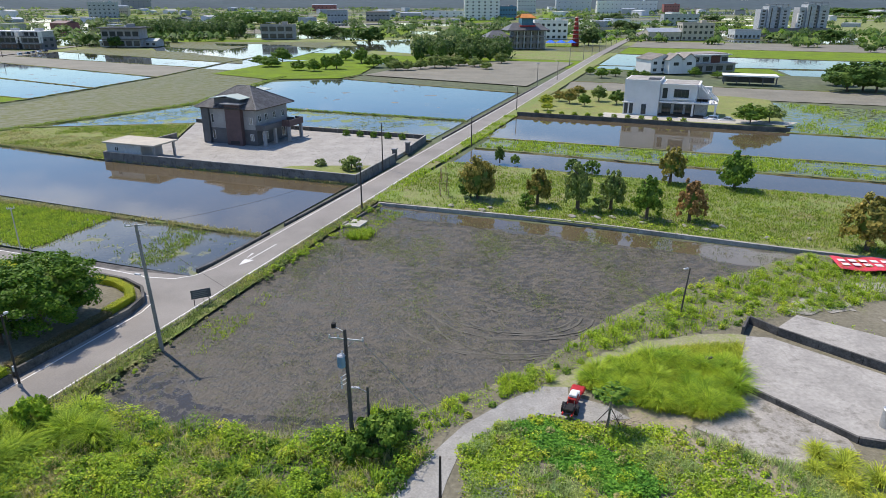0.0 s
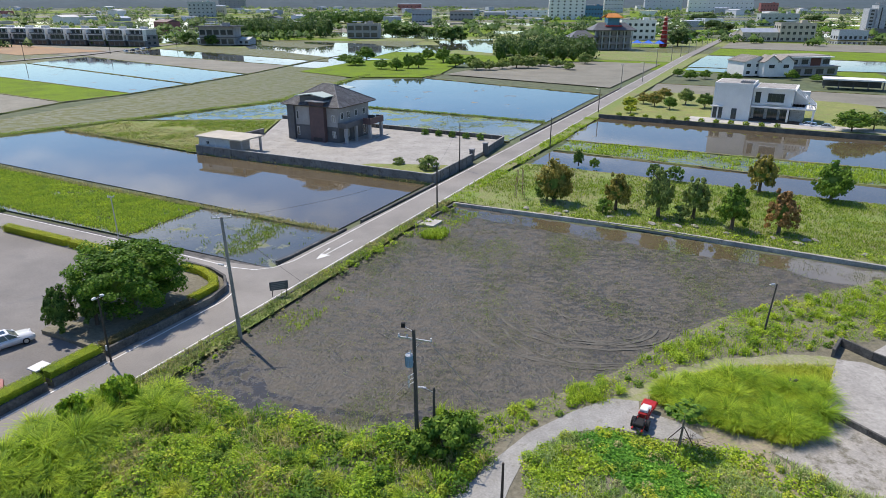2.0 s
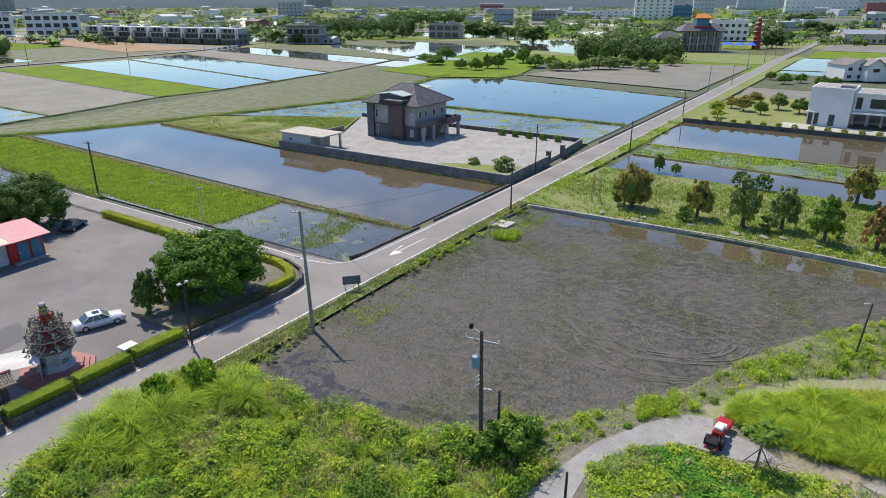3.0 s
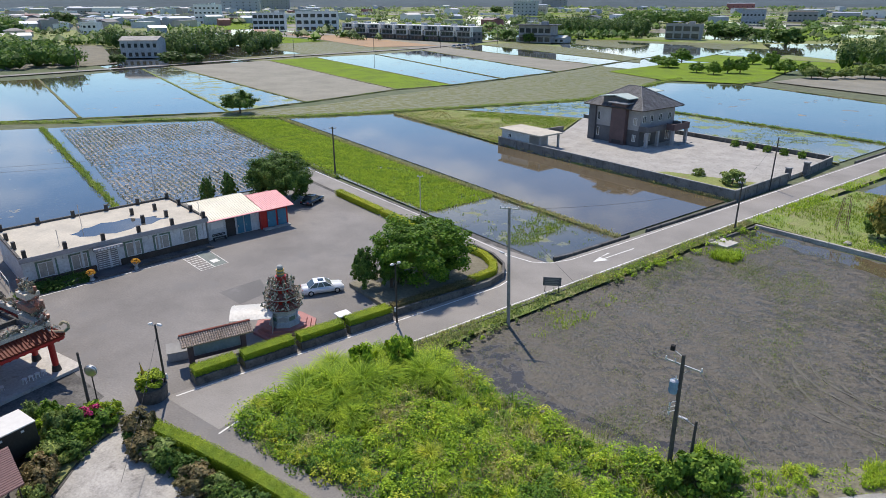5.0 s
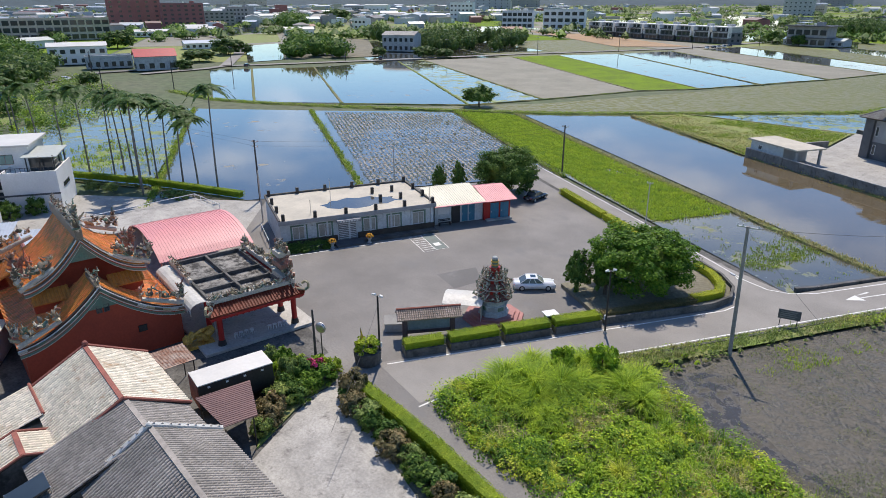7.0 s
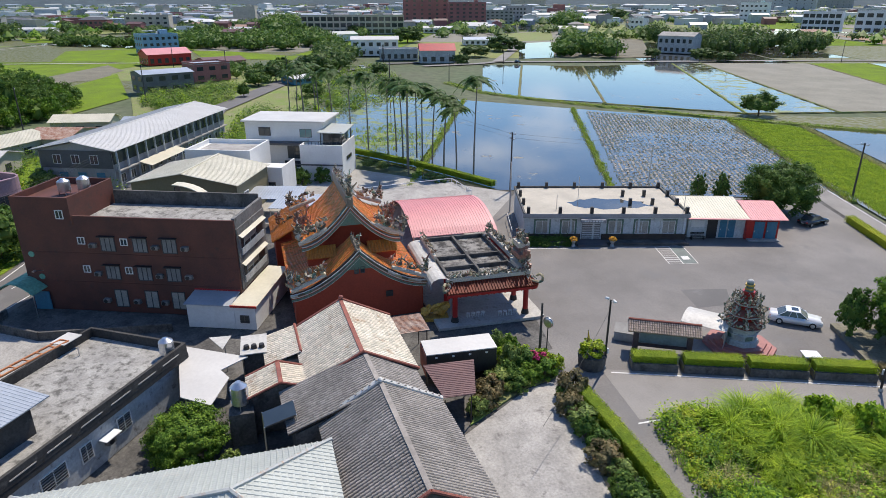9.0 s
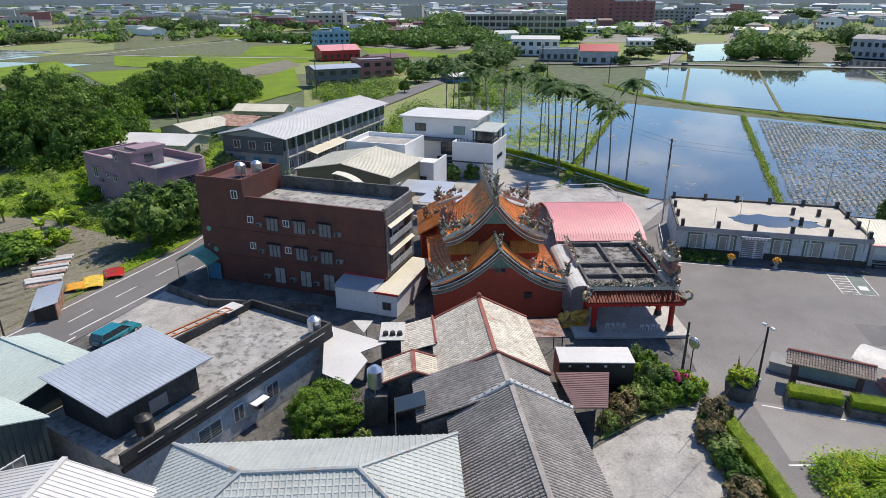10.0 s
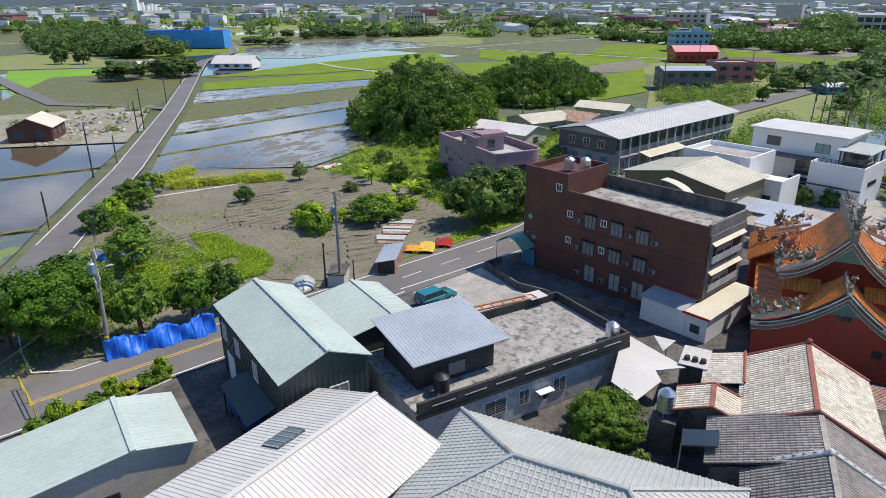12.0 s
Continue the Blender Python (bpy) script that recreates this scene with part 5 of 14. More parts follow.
def concrete_house():
    b = thing("flat_roof_house", -48.5, -6.8, 0, -31.5, "single-storey house with stained concrete roof and black parapet", "house")
    L, D, H = 19.5, 9.2, 3.5
    part("wall", bx(0.2, L, -D + 0.2, -0.25, 0, H), M["palewall"], b)
    part("roof_deck", bx(0, L + 0.1, -D, 0.0, H, H + 0.12), M["deck"], b, "stained concrete roof deck")
    for a in ((0, L, -0.22, 0.02), (0, 11.0, -D - 0.02, -D + 0.2), (-0.02, 0.2, -D + 0.2, -0.22)):
        bm = bmesh.new()
        box(bm, *a, H + 0.0, H + 0.9)
        part("parapet", bm, M["parapet"], b)
    for k in range(7):
        part("parapet_slot", bx(1.0 + k * 2.6, 2.8 + k * 2.6, 0.02, 0.05, H + 0.36, H + 0.44), M["slab"], b)
    for k in range(3):
        part("parapet_slot", bx(-0.05, -0.02, -8.4 + k * 2.8, -6.4 + k * 2.8, H + 0.36, H + 0.44), M["slab"], b)
    part("eave_band", bx(-0.1, L, -0.3, 0.0, H - 0.45, H - 0.02), M["parapet"], b)
    for x0, w in ((7.0, 1.3), (13.0, 2.0), (10.4, 1.0)):
        window(b, wall_m(x0, -0.24, 1.1, "N"), w, 1.3, "frame", "glass", 1, "louvred_window")
        for k in range(6):
            part("louvre", bx(x0 - w / 2 + 0.08, x0 + w / 2 - 0.08, -0.22, -0.14, 1.2 + 0.2 * k, 1.24 + 0.2 * k), M["shutter"], b)
    aircon(b, wall_m(8.6, -0.2, 1.2, "N"))
    part("canopy", bx(8.0, 9.4, -0.2, 0.5, 1.9, 1.95), M["white"], b)
    # roof-top room under a sheet roof
    r = part("roof_room", bx(11.6, 18.2, -8.0, -2.6, H + 0.12, 6.0), M["parapet"], b, "dark weathered roof-top room")
    roof_plate("room_roof", [(10.8, -1.7, 6.15), (18.9, -1.7, 6.15), (18.9, -8.7, 6.75), (10.8, -8.7, 6.75)], 0.08, M["sheet_grey"], b, "sheet", 0.28, 0.022, label="silver ribbed sheet roof")
    part("room_window", bx(14.2, 15.6, -2.6, -2.5, 4.0, 5.0), M["shutter"], b)
    part("vent_pipe", rod(bmesh.new(), (3.0, -7.6, H), (3.0, -7.6, H + 0.9), 0.05), M["steel"], b)
    mb = b.matrix_basis
    for px, py in ((1.1, -0.9), (16.9, -1.3)):
        q = mb @ Vector((px, py, 0))
        water_tank(q.x, q.y, H + 0.12, 0.55, 1.3, 0, "dented dark steel water tank on the concrete roof", "darksteel" if px > 9 else "steel")
    # orange timber ladder leaning on the roof
    q = mb @ Vector((8.5, -D - 1.2, 0))
    ld = thing("timber_ladder", q.x, q.y, 0, -31.5, "orange painted timber ladder propped against the roof", "ladder")
    for dy in (0, 0.75):
        part("rail", rod(bmesh.new(), (5.0, -3.2 + dy, 2.8), (-5.8, 0.9 + dy, 4.6), 0.09), M["orangewood"], ld)
    for k in range(13):
        f = k / 12
        part("rung", rod(bmesh.new(), (5.0 - 10.8 * f, -3.2 + 4.1 * f, 2.8 + 1.8 * f), (5.0 - 10.8 * f, -2.45 + 4.1 * f, 2.8 + 1.8 * f), 0.06), M["orangewood"], ld)
    part("prop", rod(bmesh.new(), (4.6, -3.0, 0), (4.6, -3.0, 2.8), 0.07), M["timber"], ld)
    part("sheet", bx(-7.0, -5.2, 0.4, 1.8, 4.5, 4.56), M["sheet_white"], ld)
    return b


def shed(name, cx, cy, rot, L, y0, y1, eave, ridge, ry, roof_m, wall_m_, label, step=0.3, corr=False, cat="shed"):
    b = thing(name, cx, cy, 0, rot, label, cat)
    part("wall", gable_walls(-L / 2 + 0.25, L / 2 - 0.25, y0 + 0.25, y1 - 0.25, eave - 0.1, ridge - 0.16, ry), M[wall_m_], b)
    gable_roof(b, -L / 2, L / 2, y0, y1, eave, ridge, M[roof_m], "sheet", 0.07, step, ry)
    if corr:
        for yy, s in ((y0 + 0.25, -1), (y1 - 0.25, 1)):
            bm = bmesh.new()
            k = -L / 2 + 0.4
            while k < L / 2 - 0.4:
                box(bm, k, k + 0.1, yy - 0.03, yy + 0.03, 0, eave - 0.15)
                k += 0.4
            part("wall_ribs", bm, M[wall_m_], b)["kind"] = "stuff"
        for xx in (-L / 2 + 0.25, L / 2 - 0.25):
            bm = bmesh.new()
            k = y0 + 0.45
            while k < y1 - 0.4:
                zt = eave + (ridge - eave) * (1 - abs(k - ry) / max(ry - y0, y1 - ry)) - 0.25
                box(bm, xx - 0.03, xx + 0.03, k, k + 0.1, 0, zt)
                k += 0.4
            part("wall_ribs", bm, M[wall_m_], b)["kind"] = "stuff"
    return b


def sheds():
    g1 = shed("metal_shed", -33.9, -29.8, 62.5, 14.6, -3.5, 3.5, 6.0, 7.4, 0.2, "sheet_green", "sheet_dark", "grey-green sheet roof over dark ribbed metal walls", 0.4, True)
    for x0 in (-5.6, -2.4, 1.8):
        window(g1, wall_m(x0, -3.27, 3.4, "S"), 1.0, 1.5, "frame", "curtain", 1)
    window(g1, wall_m(7.07, 0.9, 3.0, "E"), 1.5, 1.4, "frame", "curtain", 1)
    part("lean_to_roof", slab3(bmesh.new(), [(-0.5, -5.4, 2.5), (5.6, -5.4, 2.5), (5.6, -3.3, 3.2), (-0.5, -3.3, 3.2)], 0.05), M["sheet_dark"], g1)
    for x0 in (-0.4, 5.4):
        part("post", rod(bmesh.new(), (x0, -5.2, 0), (x0, -5.2, 2.5), 0.06), M["darksteel"], g1)
    part("door", bx(-5.4, -3.6, -3.34, -3.27, 0, 2.6), M["frame"], g1)
    g2 = shed("metal_shed", -41.2, -27.0, 60.5, 8.4, -4.3, 2.8, 5.3, 6.1, 0.2, "sheet_green", "sheet_dark", "low grey-green sheet roof adjoining the taller shed", 0.35)
    part("lean_to_roof", slab3(bmesh.new(), [(-4.2, -6.2, 4.8), (4.0, -6.2, 4.8), (4.0, -4.3, 5.25), (-4.2, -4.3, 5.25)], 0.05), M["sheet_rust"], g2)
    part("lean_to_post", bx(-4.1, -3.9, -6.1, -5.9, 0, 4.8), M["darksteel"], g2)
    part("lean_to_post", bx(3.7, 3.9, -6.1, -5.9, 0, 4.8), M["darksteel"], g2)
    g3 = shed("metal_shed", -20.6, -32.2, 63.0, 6.6, -7.0, 4.0, 4.0, 4.9, 0.4, "sheet_green", "beigewall", "grey-green sheet roof over beige plastered walls", 0.4)
    window(g3, wall_m(3.06, -1.2, 1.3, "E"), 1.0, 1.0, "dframe", "glass", 1)
    w = shed("metal_shed", -19.0, -19.8, -7.5, 20.6, -5.3, 5.3, 4.8, 6.4, 0.0, "sheet_white", "palewall", "wide white ribbed sheet roof with a skylight", 0.3)
    # skylight on the far slope
    bm = bmesh.new()
    s = (6.4 - 4.8) / 5.3
    slab3(bm, [(-5.4, -2.7, 4.92 + s * 2.6), (-3.4, -2.7, 4.92 + s * 2.6), (-3.4, -1.2, 4.92 + s * 4.1), (-5.4, -1.2, 4.92 + s * 4.1)], 0.12)
    sk = part("skylight", bm, M["glass"], w)
    for k in range(5):
        x0 = -5.4 + 0.5 * k
        part("skylight_bar", slab3(bmesh.new(), [(x0 - 0.03, -2.7, 4.96 + s * 2.6), (x0 + 0.03, -2.7, 4.96 + s * 2.6), (x0 + 0.03, -1.2, 4.96 + s * 4.1), (x0 - 0.03, -1.2, 4.96 + s * 4.1)], 0.05), M["steel"], w)
    return g1


def blue_hip():
    b = thing("hip_roof_house", -27.2, -5.3, 0, 92.0, "house under a pale blue-grey hipped tile-sheet roof", "house")
    L, W, h, r = 17.2, 11.4, 4.6, 7.0
    part("wall", bx(-L / 2 + 0.5, L / 2 - 0.5, -W / 2 + 0.5, W / 2 - 0.5, 0, h - 0.05), M["palewall"], b)
    x0, x1, y0, y1, rx = -L / 2, L / 2, -W / 2, W / 2, 3.0
    A, B, C, D = (x0, y0, h), (x1, y0, h), (x1, y1, h), (x0, y1, h)
    R0, R1 = (-rx, 0, r), (rx, 0, r)
    for pts in ([A, B, R1, R0], [C, D, R0, R1]):
        roof_plate("roof", pts, 0.06, M["sheet_blue"], b, "sheet", 0.34, 0.045, 0.07)
    for pts in ([B, C, R1], [D, A, R0]):
        roof_plate("roof", pts, 0.06, M["sheet_blue"], b, "sheet", 0.34, 0.045, 0.07)
    # cross steps of the tile profile
    for pts in ([A, B, R1, R0], [C, D, R0, R1], [B, C, R1], [D, A, R0]):
        o, s, t, n = plane_frame(pts)
        poly = [((Vector(q) - o).dot(t), (Vector(q) - o).dot(s)) for q in pts]
        tm = max(q[0] for q in poly)
        vs, fs = [], []
        k = 0.35
        while k < tm - 0.1:
            sp = spans(poly, k)
            if sp:
                i = len(vs)
                for ss in sp:
                    vs += [o + s * ss + t * (k - 0.04) + n * 0.005, o + s * ss + t * k + n * 0.03, o + s * ss + t * (k + 0.12) + n * 0.004]
                fs += [(i, i + 1, i + 4, i + 3), (i + 1, i + 2, i + 5, i + 4)]
            k += 0.38
        raw("roof_steps", vs, fs, M["sheet_blue"], b)["kind"] = "stuff"
    for a, c in ((A, R0), (D, R0), (B, R1), (C, R1), (R0, R1)):
        bm = rod(bmesh.new(), Vector(a) + Vector((0, 0, 0.04)), Vector(c) + Vector((0, 0, 0.06)), 0.13, 0.13, 6)
        part("hip_cap", bm, M["rustcap"], b)
    return b


def old_houses():
    # faded tile house
    b = thing("tile_roof_house", -45.9, 6.0, 0, 3.5, "old house under a faded whitish tile roof with red ridges", "house")
    part("wall", gable_walls(-4.4, 4.3, -3.9, 3.8, 3.3, 5.3), M["beigewall"], b)
    gable_roof(b, -4.7, 4.6, -4.3, 4.2, 3.4, 5.6, M["oldtile"], "tiles", 0.1, cap=M["redtrim"], col=0.3, row=0.34, seed=3)
    for x0 in (-4.75, 4.6):
        for ys in (-4.35, 4.25):
            part("verge", rod(bmesh.new(), (x0, ys, 3.5), (x0, 0, 5.72), 0.12, 0.12, 6), M["redtrim"], b)
    part("ridge_knob", ball(bmesh.new(), (-4.7, 0, 5.85), 0.22), M["redtrim"], b)
    # extension with a lower roof
    e = thing("tile_roof_annex", -48.2, 0.3, 0, 3.5, "low annex under faded tiles", "house")
    part("wall", bx(-2.2, 2.0, -0.9, 1.3, 0, 2.9), M["beigewall"], e)
    roof_plate("roof", [(-2.4, -1.3, 2.95), (2.3, -1.3, 2.95), (2.3, 1.5, 3.7), (-2.4, 1.5, 3.7)], 0.08, M["oldtile"], e, "tiles", seed=5, col=0.3, row=0.34)
    part("ridge", rod(bmesh.new(), (-2.5, 1.5, 3.75), (2.3, 1.5, 3.75), 0.12, 0.12, 6), M["redtrim"], e)
    # small tiled lean house
    s = thing("tile_roof_annex", -42.6, 0.2, 0, 3.5, "small tiled outhouse with red ridges", "house")
    part("wall", gable_walls(-1.2, 1.2, -2.0, 2.0, 3.2, 4.0), M["concrete_dk"], s)
    gable_roof(s, -1.6, 1.5, -2.4, 2.4, 3.2, 4.1, M["oldtile"], "tiles", 0.08, cap=M["redtrim"], col=0.3, row=0.34, seed=7)
    for x0 in (-1.6, 1.5):
        for ys in (-2.4, 2.4):
            part("verge", rod(bmesh.new(), (x0, ys, 3.28), (x0, 0, 4.2), 0.1, 0.1, 6), M["redtrim"], s)
    # grey tile roofs
    g = thing("tile_roof_house", -39.1, 6.4, 0, 5.0, "old house under a dark grey tile roof", "house")
    part("wall", gable_walls(-2.2, 2.5, -5.6, 3.6, 3.2, 5.2, 0.2), M["concrete_dk"], g)
    gable_roof(g, -2.6, 2.6, -6.1, 4.0, 3.35, 5.45, M["greytile"], "tiles", 0.1, ry=0.2, cap=M["greytile"], seed=9)
    part("hip_line", rod(bmesh.new(), (-2.6, 0.2, 5.5), (-2.6, 4.0, 3.45), 0.1, 0.1, 6), M["whitetrim"], g)
    h = thing("tile_roof_house", -31.4, 7.2, 0, 4.2, "old house under a dark grey tile roof with white ridge", "house")
    part("wall", gable_walls(-5.0, 5.0, -3.9, 3.9, 3.2, 5.5), M["concrete_dk"], h)
    gable_roof(h, -5.5, 5.5, -4.3, 4.3, 3.45, 5.8, M["greytile"], "tiles", 0.1, cap=M["greytile"], seed=11)
    for ys in (-4.35, 4.35):
        part("white_ridge", rod(bmesh.new(), (-5.5, ys, 3.55), (-5.5, 0, 5.95), 0.19, 0.19, 6), M["whitetrim"], h)
        for k in range(9):
            f = (k + 0.5) / 9
            part("ridge_tile", bx(-5.6, -5.4, ys * (1 - f) - 0.09, ys * (1 - f) + 0.09, 3.58 + 2.4 * f, 3.75 + 2.4 * f), M["greytile"], h)
        part("end_verge", rod(bmesh.new(), (5.5, ys, 3.5), (5.5, 0, 5.9), 0.12, 0.12, 6), M["redtrim"], h)
    part("ridge_finial", ball(bmesh.new(), (-5.4, 0, 6.02), (0.24, 0.16, 0.17)), M["whitetrim"], h)
    # skylight box between the roofs, built as a glazed plate on legs
    k = thing("solar_panel", -37.9, 0.2, 0, 5, "dark glazed skylight box on a frame", "solar panel")
    part("panel", slab3(bmesh.new(), [(-0.8, -1.2, 3.6), (0.9, -1.2, 3.6), (0.9, 0.9, 4.1), (-0.8, 0.9, 4.1)], 0.12), M["glass"], k)
    for a in ((-0.8, -1.2, 3.6), (0.9, -1.2, 3.6), (0.9, 0.9, 4.1), (-0.8, 0.9, 4.1)):
        part("leg", rod(bmesh.new(), (a[0], a[1], 0), a, 0.04), M["steel"], k)
    # white panel roof and small service roof
    w = thing("sheet_canopy", -46.0, -4.6, 0, 0, "bright white flat sheet canopy", "canopy")
    part("sheet", prism(bmesh.new(), [(-4.9, -3.2), (-1.5, 2.4), (0.0, 0.4), (1.3, 1.1), (4.7, 0.0), (3.1, -2.2)], 2.93, 3.0), M["sheet_white"], w)
    part("small_sheet", prism(bmesh.new(), [(-5.4, -0.8), (-5.3, 1.0), (-3.1, 0.4)], 3.05, 3.1), M["poly"], w)
    for a in ((-4.4, -2.8), (-1.5, 2.0), (4.2, 0.0), (3.0, -1.9), (-4.9, 0.4)):
        part("post", rod(bmesh.new(), (*a, 0), (*a, 2.95), 0.05), M["steel"], w)
    v = thing("service_roof", -49.2, -1.7, 0, 0, "small pale roof with three black vents", "roof")
    part("wall", bx(-1.3, 1.3, -0.9, 0.8, 0, 3.1), M["concrete_dk"], v)
    part("roof_slab", bx(-1.6, 1.6, -1.1, 1.0, 3.1, 3.18), M["poly"], v)
    for yy in (-0.6, 0.0, 0.6):
        part("vent", cyl(bmesh.new(), 0.7, yy, 3.18, 3.5, 0.25, 0.2, 14), M["darksteel"], v)
    water_tank(-41.2, -2.6, 2.6, 0.6, 1.7, 0, "tall steel water tank on a stand")
    st = thing("tank_stand", -41.2, -2.6, 0, 0, "dark concrete tank stand", "stand")
    part("plinth", bx(-1.0, 1.0, -0.8, 0.9, 0, 2.6), M["concrete_dk"], st)
    r = thing("rusty_canopy", -49.9, 11.4, 0, 3, "rusty corrugated sheet canopy", "canopy")
    roof_plate("sheet", [(-1.5, -1.4, 3.0), (1.6, -1.4, 2.9), (1.6, 1.5, 2.9), (-1.5, 1.5, 3.0)], 0.05, M["sheet_rust"], r, "sheet", 0.2, 0.04)
    for a in ((-1.3, -1.2), (1.4, -1.2), (1.4, 1.3), (-1.3, 1.3)):
        part("post", rod(bmesh.new(), (*a, 0), (*a, 2.9), 0.05), M["timber"], r)
    t = thing("maroon_canopy", -40.4, 12.9, 0, 3, "maroon sheet lean-to roof beside the grey house", "canopy")
    roof_plate("sheet", [(2.5, -1.6, 3.1), (-2.3, -1.8, 3.1), (-2.6, 2.6, 2.6), (2.3, 0.9, 2.6)], 0.05, M["sheet_maroon"], t, "sheet", 0.25, 0.04)
    for a in ((-2.3, 2.2), (2.0, 0.7), (-2.1, -1.5), (2.2, -1.4)):
        part("post", rod(bmesh.new(), (*a, 0), (*a, 2.62), 0.05), M["timber"], t)


def box_truck():
    b = thing("box_truck", -45.1, 14.7, 0, 88, "parked dark box truck with a white roof", "truck")
    part("box", bx(-3.0, 2.9, -1.2, 1.2, 0.9, 2.95, bevel=0.05), M["darksteel"], b)
    part("roof", bx(-3.02, 2.92, -1.22, 1.22, 2.95, 3.03), M["sheet_white"], b, "white roof")
    part("rear_door", bx(-3.08, -3.0, -1.15, 1.15, 0.95, 2.9), M["redtrim"], b)
    part("chassis", bx(-2.9, 3.0, -0.9, 0.9, 0.55, 0.9), M["darksteel"], b)
    for x0 in (-2.0, 2.1):
        for y0 in (-1.0, 1.0):
            part("wheel", cyl(bmesh.new(), 0, 0, -0.15, 0.15, 0.45, 0.45, 16, m=pose(x0, y0, 0.45, 90, 0, 0)), M["rubber"], b)
    for x0 in (-2.2, -0.8, 0.6, 2.0):
        part("vent", bx(x0 - 0.1, x0 + 0.1, -1.24, -1.2, 2.6, 2.75), M["frame"], b)


brown_block()
concrete_house()
sheds()
blue_hip()
old_houses()
box_truck()


# ---- temple, hall and forecourt ----
def lumps(bm, rng, a, b, n, r, up, spiky=0.8):
    """A string of carved lumps along a line, for dragons and phoenixes in ceramic."""
    a, b = Vector(a), Vector(b)
    if spiky:
        n, r = n * 2, r * 0.66
    for k in range(n):
        f = (k + rng.random() * 0.6) / n
        p = a.lerp(b, f) + Vector((rng.uniform(-0.16, 0.16), rng.uniform(-0.16, 0.16), up * rng.random()))
        s = r * rng.uniform(0.6, 1.3)
        q = bmesh.ops.create_icosphere(bm, subdivisions=1, radius=1.0)
        bmesh.ops.transform(bm, matrix=Matrix.LocRotScale(p, Euler((rng.random() * 3, rng.random() * 3, rng.random() * 3)), (s, s * 0.5, s * rng.uniform(0.8, 1.9))), verts=q["verts"])
        if rng.random() < spiky:
            d = Vector((rng.uniform(-0.7, 0.7), rng.uniform(-0.7, 0.7), rng.uniform(0.2, 1.0))).normalized()
            e = p + d * s * rng.uniform(1.5, 3.0)
            rod(bm, p, e, s * 0.35, s * 0.22, 5)
            rod(bm, e, e + Vector((d.y, -d.x, 0.5)) * s, s * 0.22, 0.01, 4)
    return bm


def swallow(bm, pts, r):
    """A curved ridge roll through points."""
    for a, b in zip(pts, pts[1:]):
        rod(bm, a, b, r, r, 6)
    return bm


